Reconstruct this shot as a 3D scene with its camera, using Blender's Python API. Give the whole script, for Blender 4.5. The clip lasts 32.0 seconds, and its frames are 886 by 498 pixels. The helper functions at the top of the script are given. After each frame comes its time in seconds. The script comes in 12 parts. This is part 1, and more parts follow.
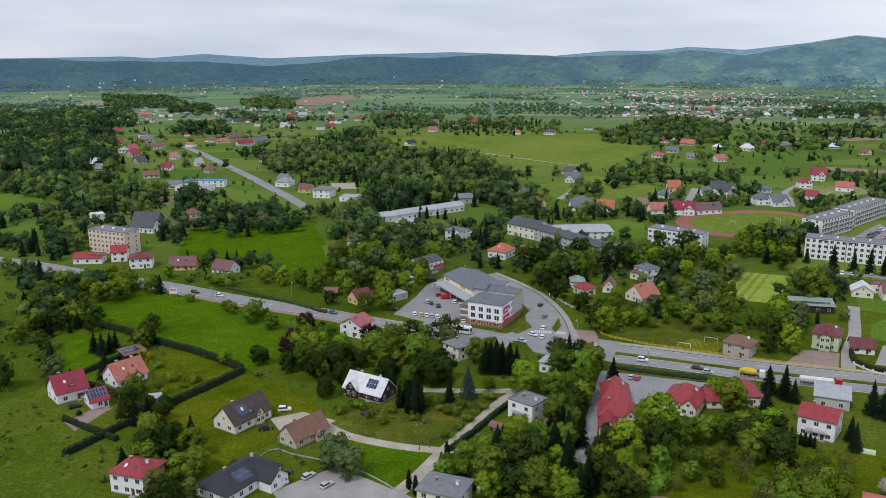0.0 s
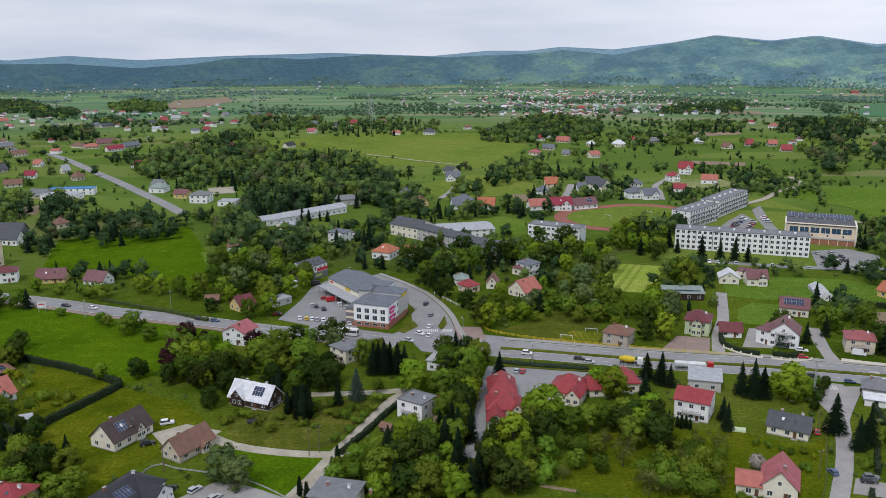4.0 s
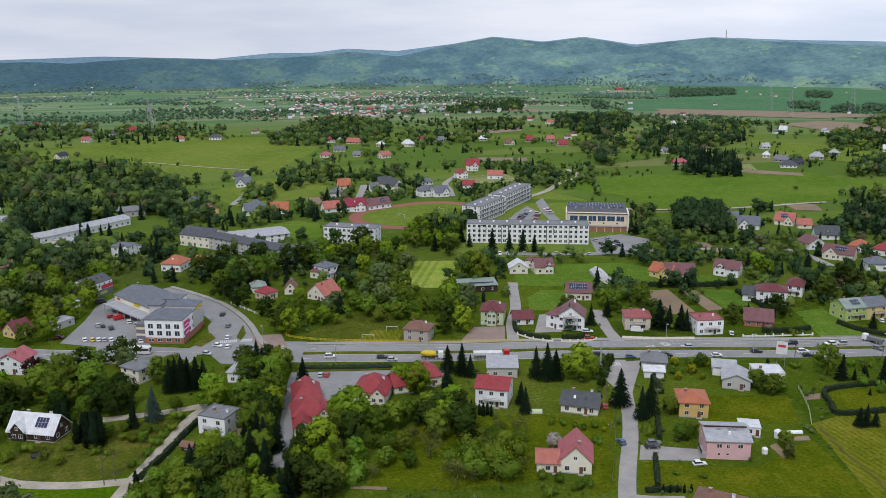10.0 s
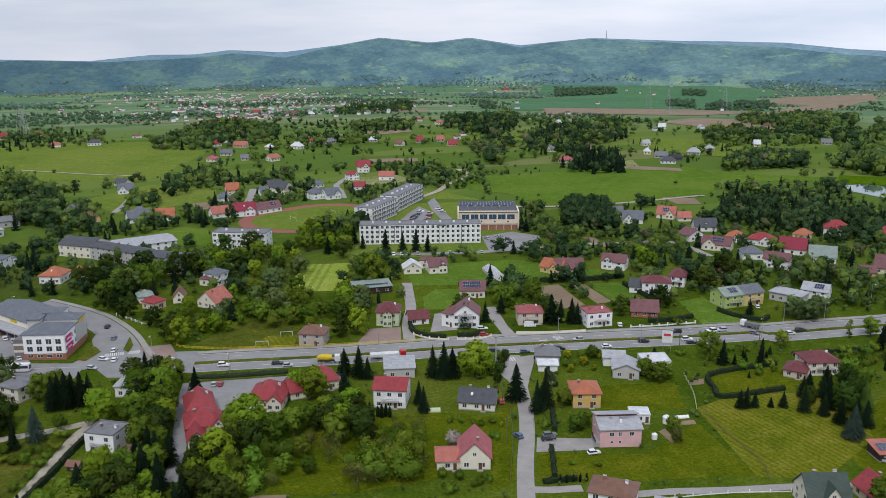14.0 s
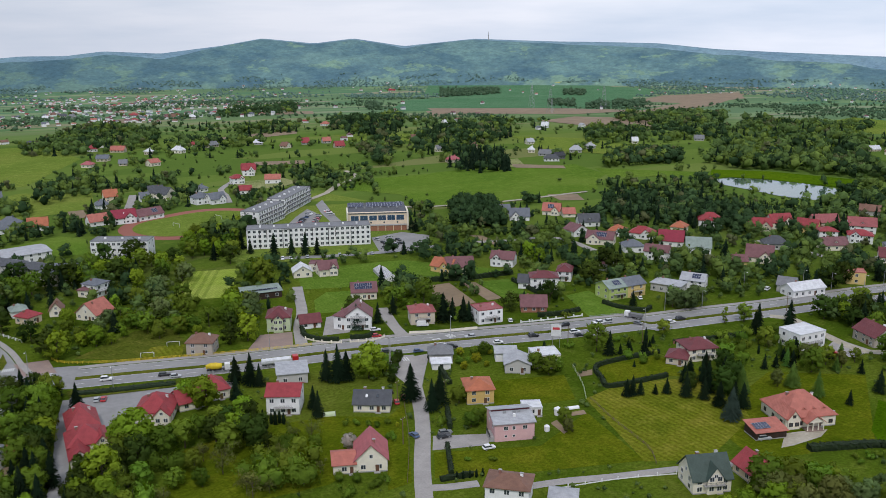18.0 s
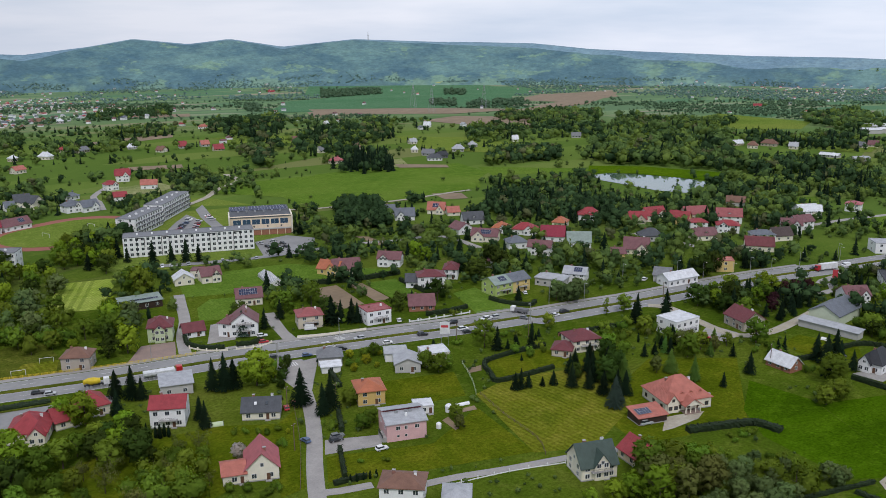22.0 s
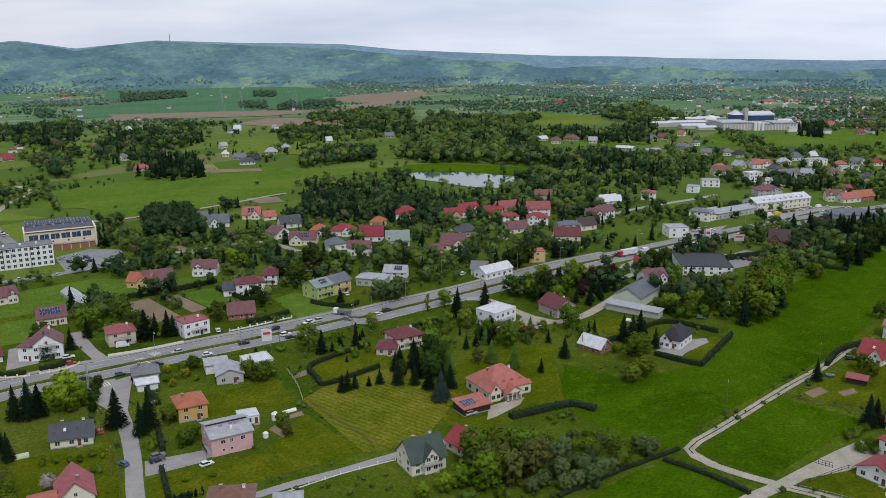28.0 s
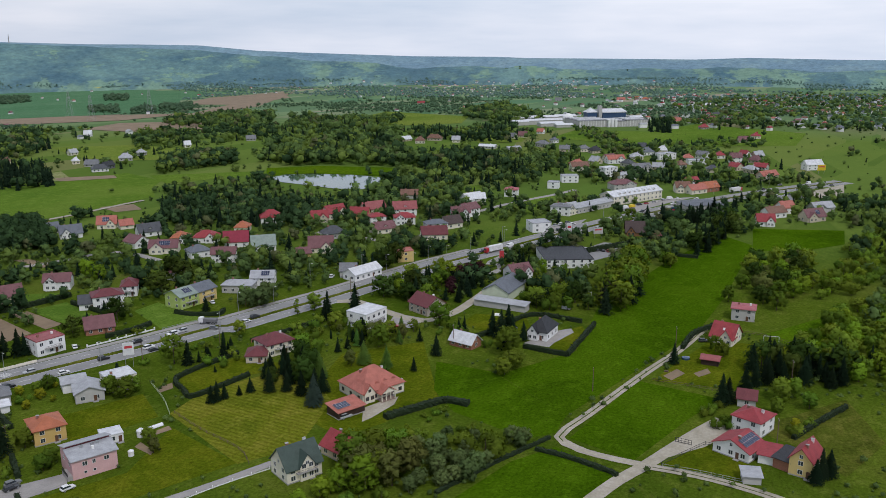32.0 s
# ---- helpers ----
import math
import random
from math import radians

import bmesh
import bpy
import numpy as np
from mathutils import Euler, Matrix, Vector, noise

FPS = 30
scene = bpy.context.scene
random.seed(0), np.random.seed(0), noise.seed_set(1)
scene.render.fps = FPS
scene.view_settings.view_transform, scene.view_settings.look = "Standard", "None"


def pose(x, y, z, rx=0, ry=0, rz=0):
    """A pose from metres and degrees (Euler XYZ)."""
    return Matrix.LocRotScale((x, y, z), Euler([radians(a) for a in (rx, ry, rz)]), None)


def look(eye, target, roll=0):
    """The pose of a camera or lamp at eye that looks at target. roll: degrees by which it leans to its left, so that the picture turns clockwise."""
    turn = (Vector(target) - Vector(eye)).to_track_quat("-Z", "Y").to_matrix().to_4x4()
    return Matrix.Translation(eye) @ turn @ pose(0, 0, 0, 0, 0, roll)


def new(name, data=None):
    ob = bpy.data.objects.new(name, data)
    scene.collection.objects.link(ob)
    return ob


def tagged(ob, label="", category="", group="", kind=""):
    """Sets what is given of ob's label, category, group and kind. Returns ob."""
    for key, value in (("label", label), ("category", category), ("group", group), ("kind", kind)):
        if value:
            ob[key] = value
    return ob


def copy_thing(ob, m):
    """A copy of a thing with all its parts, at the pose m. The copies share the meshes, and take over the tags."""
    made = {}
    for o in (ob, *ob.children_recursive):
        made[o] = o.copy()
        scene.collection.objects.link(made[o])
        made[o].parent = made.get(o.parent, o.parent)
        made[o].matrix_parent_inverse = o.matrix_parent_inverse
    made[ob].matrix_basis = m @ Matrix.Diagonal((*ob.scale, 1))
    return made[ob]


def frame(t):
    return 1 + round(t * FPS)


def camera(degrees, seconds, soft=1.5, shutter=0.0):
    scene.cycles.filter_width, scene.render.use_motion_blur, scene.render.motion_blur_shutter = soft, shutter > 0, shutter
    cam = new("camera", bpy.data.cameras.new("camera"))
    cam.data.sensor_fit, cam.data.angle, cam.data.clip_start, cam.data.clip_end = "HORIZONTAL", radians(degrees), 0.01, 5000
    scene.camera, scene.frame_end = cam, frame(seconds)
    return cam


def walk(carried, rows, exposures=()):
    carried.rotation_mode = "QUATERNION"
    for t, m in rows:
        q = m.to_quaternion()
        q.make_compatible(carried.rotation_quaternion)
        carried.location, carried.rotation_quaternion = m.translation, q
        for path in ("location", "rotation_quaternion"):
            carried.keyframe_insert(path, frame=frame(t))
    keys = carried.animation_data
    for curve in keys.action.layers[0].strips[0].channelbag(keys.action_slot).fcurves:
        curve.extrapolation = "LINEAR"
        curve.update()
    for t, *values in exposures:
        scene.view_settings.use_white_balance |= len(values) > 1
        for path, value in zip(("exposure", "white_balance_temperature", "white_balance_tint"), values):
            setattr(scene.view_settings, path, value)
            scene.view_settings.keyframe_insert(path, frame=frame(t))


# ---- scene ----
cam = camera(53.80, 32.0, soft=0.5)

PATH = [
    (0, pose(0, 0, 125, 75.872, 0.262, 4.337)),
    (1, pose(0, 0, 125, 75.871, 0.267, 2.525)),
    (2, pose(0, 0, 125, 75.871, 0.267, 0.621)),
    (3, pose(0, 0, 125, 75.869, 0.277, -1.392)),
    (3.5, pose(0, 0, 125, 75.868, 0.287, -2.440)),
    (5.5, pose(0, 0, 125, 75.872, 0.322, -6.898)),
    (6, pose(0, 0, 125, 75.875, 0.328, -8.076)),
    (7, pose(0, 0, 125, 75.881, 0.338, -10.406)),
    (8, pose(0, 0, 125, 75.888, 0.341, -12.629)),
    (9, pose(0, 0, 125, 75.900, 0.346, -14.938)),
    (10, pose(0, 0, 125, 75.909, 0.352, -17.212)),
    (11, pose(0, 0, 125, 75.916, 0.355, -18.963)),
    (12, pose(0, 0, 125, 75.922, 0.354, -20.871)),
    (13, pose(0, 0, 125, 75.925, 0.355, -22.795)),
    (14, pose(0, 0, 125, 75.928, 0.350, -24.404)),
    (14.5, pose(0, 0, 125, 75.929, 0.344, -25.193)),
    (16.5, pose(0, 0, 125, 75.935, 0.309, -28.799)),
    (17, pose(0, 0, 125, 75.936, 0.305, -29.807)),
    (18, pose(0, 0, 125, 75.936, 0.301, -31.800)),
    (19, pose(0, 0, 125, 75.933, 0.298, -33.740)),
    (20, pose(0, 0, 125, 75.930, 0.290, -35.620)),
    (21, pose(0, 0, 125, 75.924, 0.288, -37.508)),
    (22, pose(0, 0, 125, 75.918, 0.284, -39.468)),
    (23, pose(0, 0, 125, 75.914, 0.278, -41.433)),
    (24, pose(0, 0, 125, 75.911, 0.275, -43.404)),
    (25, pose(0, 0, 125, 75.909, 0.274, -45.440)),
    (25.5, pose(0, 0, 125, 75.909, 0.273, -46.422)),
    (27.5, pose(0, 0, 125, 75.912, 0.273, -50.545)),
    (28, pose(0, 0, 125, 75.913, 0.276, -51.630)),
    (29, pose(0, 0, 125, 75.915, 0.275, -53.766)),
    (30, pose(0, 0, 125, 75.915, 0.274, -55.963)),
    (31, pose(0, 0, 125, 75.916, 0.274, -58.250)),
    (32, pose(0, 0, 125, 75.917, 0.273, -60.517)),
]
walk(cam, PATH, [(0, 0.05, 6320, 14), (13, 0.02, 6320, 14), (20, -0.04, 6320, 14), (26, -0.13, 6320, 14), (32, -0.18, 6320, 14)])


# ---- world and light: a bright overcast afternoon ----
def link(nt, a, b):
    nt.links.new(a, b)


world = bpy.data.worlds.new("overcast_sky")
scene.world = world
world.use_nodes = True
wn = world.node_tree
wn.nodes.clear()
sky = wn.nodes.new("ShaderNodeTexSky")
sky.sky_type = "NISHITA"
sky.sun_disc = False
sky.sun_elevation = radians(50)
sky.sun_rotation = radians(215)
sky_gain = wn.nodes.new("ShaderNodeVectorMath")
sky_gain.operation = "SCALE"
sky_gain.inputs["Scale"].default_value = 0.10
link(wn, sky.outputs[0], sky_gain.inputs[0])
coord = wn.nodes.new("ShaderNodeTexCoord")
stretch = wn.nodes.new("ShaderNodeMapping")
stretch.inputs["Scale"].default_value = (2.2, 2.2, 16.0)
link(wn, coord.outputs["Generated"], stretch.inputs[0])
cloud = wn.nodes.new("ShaderNodeTexNoise")
cloud.inputs["Scale"].default_value = 1.6
cloud.inputs["Detail"].default_value = 5.0
cloud.inputs["Roughness"].default_value = 0.5
link(wn, stretch.outputs[0], cloud.inputs["Vector"])
cloud_ramp = wn.nodes.new("ShaderNodeValToRGB")
cloud_ramp.color_ramp.elements[0].position = 0.32
cloud_ramp.color_ramp.elements[0].color = (0.56, 0.65, 0.77, 1)
cloud_ramp.color_ramp.elements[1].position = 0.66
cloud_ramp.color_ramp.elements[1].color = (0.79, 0.83, 0.90, 1)
link(wn, cloud.outputs["Fac"], cloud_ramp.inputs[0])
sky_mix = wn.nodes.new("ShaderNodeMix")
sky_mix.data_type = "RGBA"
sky_mix.inputs[0].default_value = 0.90
link(wn, sky_gain.outputs[0], sky_mix.inputs[6])
link(wn, cloud_ramp.outputs[0], sky_mix.inputs[7])
sep_dir = wn.nodes.new("ShaderNodeSeparateXYZ")
link(wn, coord.outputs["Generated"], sep_dir.inputs[0])
east = wn.nodes.new("ShaderNodeMapRange")
east.inputs["From Min"].default_value, east.inputs["From Max"].default_value = 0.1, 1.0
east.inputs["To Min"].default_value, east.inputs["To Max"].default_value = 0.94, 1.27
link(wn, sep_dir.outputs["X"], east.inputs[0])
back = wn.nodes.new("ShaderNodeBackground")
link(wn, east.outputs[0], back.inputs["Strength"])
link(wn, sky_mix.outputs[2], back.inputs[0])
wout = wn.nodes.new("ShaderNodeOutputWorld")
link(wn, back.outputs[0], wout.inputs[0])

sun_lamp = bpy.data.lights.new("sun", "SUN")
sun_lamp.energy = 1.62
sun_lamp.angle = radians(10)
sun_lamp.color = (1.0, 0.975, 0.94)
sun = new("sun", sun_lamp)
sun.matrix_world = look((-260, -380, 600), (0, 0, 0))


# ---- materials ----
def mat(name, col, col2=None, scale=0.5, rough=0.8, metal=0.0, bump=0.0, bump_scale=None, vary=0.0, island=False,
        ribs=0.0, rib_dir="X", fine=0.0, spec=0.3):
    """A procedural surface: two noise scales between col and col2, per-thing variation, bump and ribs."""
    m = bpy.data.materials.new(name)
    m.use_nodes = True
    nt = m.node_tree
    b = nt.nodes["Principled BSDF"]
    b.inputs["Roughness"].default_value = rough
    b.inputs["Metallic"].default_value = metal
    b.inputs["Specular IOR Level"].default_value = spec
    col2 = col2 or tuple(c * 0.75 for c in col)
    tc = nt.nodes.new("ShaderNodeTexCoord")
    n1 = nt.nodes.new("ShaderNodeTexNoise")
    n1.inputs["Scale"].default_value = scale
    n1.inputs["Detail"].default_value = 6
    n1.inputs["Roughness"].default_value = 0.65
    link(nt, tc.outputs["Object"], n1.inputs["Vector"])
    r1 = nt.nodes.new("ShaderNodeValToRGB")
    r1.color_ramp.elements[0].position, r1.color_ramp.elements[1].position = 0.34, 0.66
    r1.color_ramp.elements[0].color = (*col, 1)
    r1.color_ramp.elements[1].color = (*col2, 1)
    link(nt, n1.outputs["Fac"], r1.inputs[0])
    out = r1.outputs[0]
    if fine:
        n2 = nt.nodes.new("ShaderNodeTexNoise")
        n2.inputs["Scale"].default_value = scale * 9
        n2.inputs["Detail"].default_value = 4
        link(nt, tc.outputs["Object"], n2.inputs["Vector"])
        hv = nt.nodes.new("ShaderNodeHueSaturation")
        mr = nt.nodes.new("ShaderNodeMapRange")
        mr.inputs["From Min"].default_value, mr.inputs["From Max"].default_value = 0.25, 0.75
        mr.inputs["To Min"].default_value, mr.inputs["To Max"].default_value = 1 - fine, 1 + fine
        link(nt, n2.outputs["Fac"], mr.inputs[0])
        link(nt, mr.outputs[0], hv.inputs["Value"])
        link(nt, out, hv.inputs["Color"])
        out = hv.outputs[0]
    if vary:
        if island:
            g = nt.nodes.new("ShaderNodeNewGeometry")
            rnd = g.outputs["Random Per Island"]
        else:
            g = nt.nodes.new("ShaderNodeObjectInfo")
            rnd = g.outputs["Random"]
        hv = nt.nodes.new("ShaderNodeHueSaturation")
        mv = nt.nodes.new("ShaderNodeMapRange")
        mv.inputs["To Min"].default_value, mv.inputs["To Max"].default_value = 1 - vary, 1 + vary
        link(nt, rnd, mv.inputs[0])
        link(nt, mv.outputs[0], hv.inputs["Value"])
        mh = nt.nodes.new("ShaderNodeMapRange")
        mh.inputs["To Min"].default_value, mh.inputs["To Max"].default_value = 0.5 + vary * 0.055, 0.5 - vary * 0.06
        frac = nt.nodes.new("ShaderNodeMath")
        frac.operation = "FRACT"
        mul = nt.nodes.new("ShaderNodeMath")
        mul.operation = "MULTIPLY"
        mul.inputs[1].default_value = 7.31
        link(nt, rnd, mul.inputs[0])
        link(nt, mul.outputs[0], frac.inputs[0])
        link(nt, frac.outputs[0], mh.inputs[0])
        link(nt, mh.outputs[0], hv.inputs["Hue"])
        link(nt, out, hv.inputs["Color"])
        out = hv.outputs[0]
    link(nt, out, b.inputs["Base Color"])
    height = None
    if bump:
        n3 = nt.nodes.new("ShaderNodeTexNoise")
        n3.inputs["Scale"].default_value = bump_scale or scale * 6
        n3.inputs["Detail"].default_value = 4
        link(nt, tc.outputs["Object"], n3.inputs["Vector"])
        height = n3.outputs["Fac"]
    if ribs:
        wv = nt.nodes.new("ShaderNodeTexWave")
        wv.bands_direction = rib_dir
        wv.inputs["Scale"].default_value = ribs
        wv.inputs["Distortion"].default_value = 0.3
        link(nt, tc.outputs["Object"], wv.inputs["Vector"])
        height = wv.outputs["Fac"]
        bump = bump or 0.3
    if height is not None:
        bp = nt.nodes.new("ShaderNodeBump")
        bp.inputs["Strength"].default_value = bump
        bp.inputs["Distance"].default_value = 0.15
        link(nt, height, bp.inputs["Height"])
        link(nt, bp.outputs[0], b.inputs["Normal"])
    return m


def grass_mat(name, cols, scale=0.02, stripes=0.0):
    """Grass: broad patches of several greens, tufts and blades' grain over them."""
    m = bpy.data.materials.new(name)
    m.use_nodes = True
    nt = m.node_tree
    b = nt.nodes["Principled BSDF"]
    b.inputs["Roughness"].default_value = 0.95
    b.inputs["Specular IOR Level"].default_value = 0.0
    g = nt.nodes.new("ShaderNodeNewGeometry")
    n1 = nt.nodes.new("ShaderNodeTexNoise")
    n1.inputs["Scale"].default_value = scale
    n1.inputs["Detail"].default_value = 8
    n1.inputs["Roughness"].default_value = 0.62
    n1.inputs["Distortion"].default_value = 0.6
    link(nt, g.outputs["Position"], n1.inputs["Vector"])
    r = nt.nodes.new("ShaderNodeValToRGB")
    el = r.color_ramp.elements
    while len(el) < len(cols):
        el.new(0.5)
    for i, c in enumerate(cols):
        el[i].position = 0.30 + 0.4 * i / (len(cols) - 1)
        el[i].color = (*c, 1)
    link(nt, n1.outputs["Fac"], r.inputs[0])
    out = r.outputs[0]
    n2 = nt.nodes.new("ShaderNodeTexNoise")
    n2.inputs["Scale"].default_value = 0.9
    n2.inputs["Detail"].default_value = 5
    n2.inputs["Roughness"].default_value = 0.75
    link(nt, g.outputs["Position"], n2.inputs["Vector"])
    mr = nt.nodes.new("ShaderNodeMapRange")
    mr.inputs["From Min"].default_value, mr.inputs["From Max"].default_value = 0.3, 0.7
    mr.inputs["To Min"].default_value, mr.inputs["To Max"].default_value = 0.55, 1.45
    link(nt, n2.outputs["Fac"], mr.inputs[0])
    val = mr.outputs[0]
    if stripes:
        wv = nt.nodes.new("ShaderNodeTexWave")
        wv.inputs["Scale"].default_value = stripes
        wv.inputs["Distortion"].default_value = 0.8
        link(nt, g.outputs["Position"], wv.inputs["Vector"])
        m2 = nt.nodes.new("ShaderNodeMapRange")
        m2.inputs["To Min"].default_value, m2.inputs["To Max"].default_value = 0.86, 1.12
        link(nt, wv.outputs["Fac"], m2.inputs[0])
        mm = nt.nodes.new("ShaderNodeMath")
        mm.operation = "MULTIPLY"
        link(nt, val, mm.inputs[0])
        link(nt, m2.outputs[0], mm.inputs[1])
        val = mm.outputs[0]
    n4 = nt.nodes.new("ShaderNodeTexNoise")
    n4.inputs["Scale"].default_value = 0.16
    n4.inputs["Detail"].default_value = 6
    n4.inputs["Roughness"].default_value = 0.7
    link(nt, g.outputs["Position"], n4.inputs["Vector"])
    m4 = nt.nodes.new("ShaderNodeMapRange")
    m4.inputs["From Min"].default_value, m4.inputs["From Max"].default_value = 0.50, 0.72
    m4.inputs["To Max"].default_value = 0.55
    link(nt, n4.outputs["Fac"], m4.inputs[0])
    dry = nt.nodes.new("ShaderNodeMix")
    dry.data_type = "RGBA"
    dry.inputs[7].default_value = (*[1.45 * c for c in cols[-1][:2]], cols[-1][2] * 1.6, 1)
    link(nt, m4.outputs[0], dry.inputs[0])
    link(nt, out, dry.inputs[6])
    hv = nt.nodes.new("ShaderNodeHueSaturation")
    link(nt, val, hv.inputs["Value"])
    link(nt, dry.outputs[2], hv.inputs["Color"])
    link(nt, hv.outputs[0], b.inputs["Base Color"])
    bp = nt.nodes.new("ShaderNodeBump")
    bp.inputs["Strength"].default_value = 0.5
    bp.inputs["Distance"].default_value = 0.4
    link(nt, n2.outputs["Fac"], bp.inputs["Height"])
    link(nt, bp.outputs[0], b.inputs["Normal"])
    return m


def far_ground_mat():
    """The valley floor: near grass turns into a patchwork of parcels with distance from the origin; the farthest set is
    paler and bluer, haze put into its colours.
    """
    m = grass_mat("valley_grass", [(0.034, 0.064, 0.005), (0.053, 0.088, 0.007), (0.076, 0.112, 0.010), (0.104, 0.122, 0.018)], 0.012)
    nt = m.node_tree
    b = nt.nodes["Principled BSDF"]
    near_col = b.inputs["Base Color"].links[0].from_socket
    g = nt.nodes.new("ShaderNodeNewGeometry")
    mp = nt.nodes.new("ShaderNodeMapping")
    mp.inputs["Rotation"].default_value = (0, 0, 0.5)
    mp.inputs["Scale"].default_value = (0.0042, 0.021, 0.0)
    link(nt, g.outputs["Position"], mp.inputs[0])
    v = nt.nodes.new("ShaderNodeTexVoronoi")
    v.distance = "CHEBYCHEV"
    v.inputs["Scale"].default_value = 1.0
    link(nt, mp.outputs[0], v.inputs["Vector"])
    sep = nt.nodes.new("ShaderNodeSeparateColor")
    link(nt, v.outputs["Color"], sep.inputs[0])
    r = nt.nodes.new("ShaderNodeValToRGB")
    r.color_ramp.interpolation = "CONSTANT"
    el = r.color_ramp.elements
    # Parcels past about 1.2 km, with the haze of distance in their colours.
    hazy_parcels = [(0.0, (0.120, 0.198, 0.108)), (0.2, (0.150, 0.236, 0.118)), (0.38, (0.098, 0.196, 0.110)), (0.55, (0.176, 0.250, 0.134)),
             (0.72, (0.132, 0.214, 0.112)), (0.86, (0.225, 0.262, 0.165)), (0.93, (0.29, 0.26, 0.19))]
    while len(el) < len(hazy_parcels):
        el.new(0.5)
    for e, (p, c) in zip(el, hazy_parcels):
        e.position, e.color = p, (*c, 1)
    link(nt, sep.outputs[0], r.inputs[0])
    r2 = nt.nodes.new("ShaderNodeValToRGB")
    r2.color_ramp.interpolation = "CONSTANT"
    e2 = r2.color_ramp.elements
    mid = [(0.0, (0.098, 0.162, 0.034)), (0.25, (0.130, 0.196, 0.042)), (0.5, (0.106, 0.176, 0.036)), (0.72, (0.154, 0.208, 0.052)), (0.92, (0.190, 0.205, 0.080))]
    while len(e2) < len(mid):
        e2.new(0.5)
    for e, (p, c) in zip(e2, mid):
        e.position, e.color = p, (*c, 1)
    link(nt, sep.outputs[1], r2.inputs[0])
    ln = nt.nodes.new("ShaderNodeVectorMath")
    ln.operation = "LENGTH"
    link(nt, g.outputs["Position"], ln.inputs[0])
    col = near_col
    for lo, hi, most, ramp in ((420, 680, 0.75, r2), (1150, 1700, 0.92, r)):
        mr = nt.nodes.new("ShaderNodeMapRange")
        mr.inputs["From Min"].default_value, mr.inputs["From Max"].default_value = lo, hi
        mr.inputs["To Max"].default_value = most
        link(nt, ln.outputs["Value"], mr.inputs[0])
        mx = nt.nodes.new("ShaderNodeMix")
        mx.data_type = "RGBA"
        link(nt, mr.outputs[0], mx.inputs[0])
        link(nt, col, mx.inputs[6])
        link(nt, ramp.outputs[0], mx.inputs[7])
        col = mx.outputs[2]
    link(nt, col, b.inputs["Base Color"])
    return m


M = {}
M["valley"] = far_ground_mat()
M["lawn"] = grass_mat("mown_lawn", [(0.046, 0.072, 0.003), (0.076, 0.101, 0.005), (0.110, 0.119, 0.008)], 0.05)
M["meadow"] = grass_mat("lush_meadow", [(0.039, 0.084, 0.003), (0.060, 0.117, 0.004), (0.084, 0.135, 0.005)], 0.02)
M["yellow_meadow"] = grass_mat("dandelion_meadow", [(0.079, 0.104, 0.008), (0.118, 0.134, 0.011), (0.168, 0.158, 0.021)], 0.05, 0.15)
M["rough_grass"] = grass_mat("rough_grass", [(0.040, 0.054, 0.007), (0.075, 0.093, 0.012), (0.122, 0.117, 0.022)], 0.07)
M["mown_strips"] = grass_mat("mown_field", [(0.135, 0.205, 0.022), (0.215, 0.285, 0.040), (0.290, 0.330, 0.075)], 0.03, 0.25)
M["mown_swath"] = grass_mat("mown_swath", [(0.098, 0.156, 0.016), (0.155, 0.216, 0.028), (0.205, 0.245, 0.050)], 0.03)
M["w_log"] = mat("varnished_logs", (0.30, 0.16, 0.07), (0.20, 0.10, 0.05), 0.6, 0.7, ribs=1.2, rib_dir="Z")
M["crop"] = grass_mat("green_crop", [(0.067, 0.159, 0.075), (0.081, 0.175, 0.087), (0.097, 0.189, 0.099)], 0.01)
M["deep_meadow"] = grass_mat("deep_green_meadow", [(0.028, 0.061, 0.002), (0.043, 0.093, 0.002), (0.060, 0.113, 0.004)], 0.02)
M["far_field"] = grass_mat("smooth_field", [(0.068, 0.130, 0.016), (0.095, 0.162, 0.020), (0.123, 0.180, 0.029)], 0.01)
M["pasture"] = grass_mat("pasture", [(0.100, 0.153, 0.024), (0.133, 0.186, 0.031), (0.166, 0.198, 0.040)], 0.008)
M["soil"] = mat("bare_soil", (0.26, 0.19, 0.12), (0.19, 0.14, 0.09), 0.05, 0.95, fine=0.12, bump=0.3)
M["dry_hay"] = grass_mat("dry_hay", [(0.150, 0.190, 0.060), (0.215, 0.235, 0.095), (0.270, 0.265, 0.130)], 0.04)
M["rape"] = mat("rape_field", (0.45, 0.42, 0.08), (0.33, 0.36, 0.07), 0.01, 0.95)
M["asphalt"] = mat("worn_asphalt", (0.275, 0.272, 0.268), (0.215, 0.213, 0.210), 0.06, 0.9, fine=0.08, bump=0.1)
M["paving"] = mat("concrete_paving", (0.34, 0.32, 0.30), (0.27, 0.255, 0.24), 0.2, 0.9, fine=0.10)
M["red_paving"] = mat("reddish_paving", (0.30, 0.215, 0.18), (0.24, 0.18, 0.155), 0.2, 0.9, fine=0.10)
M["gravel"] = mat("pale_gravel", (0.42, 0.38, 0.31), (0.30, 0.27, 0.20), 0.12, 0.95, fine=0.15, bump=0.3)
M["track"] = mat("red_running_track", (0.29, 0.105, 0.075), (0.25, 0.095, 0.07), 0.05, 0.9)
M["line"] = mat("white_road_paint", (0.72, 0.72, 0.70), (0.55, 0.55, 0.54), 0.8, 0.7)
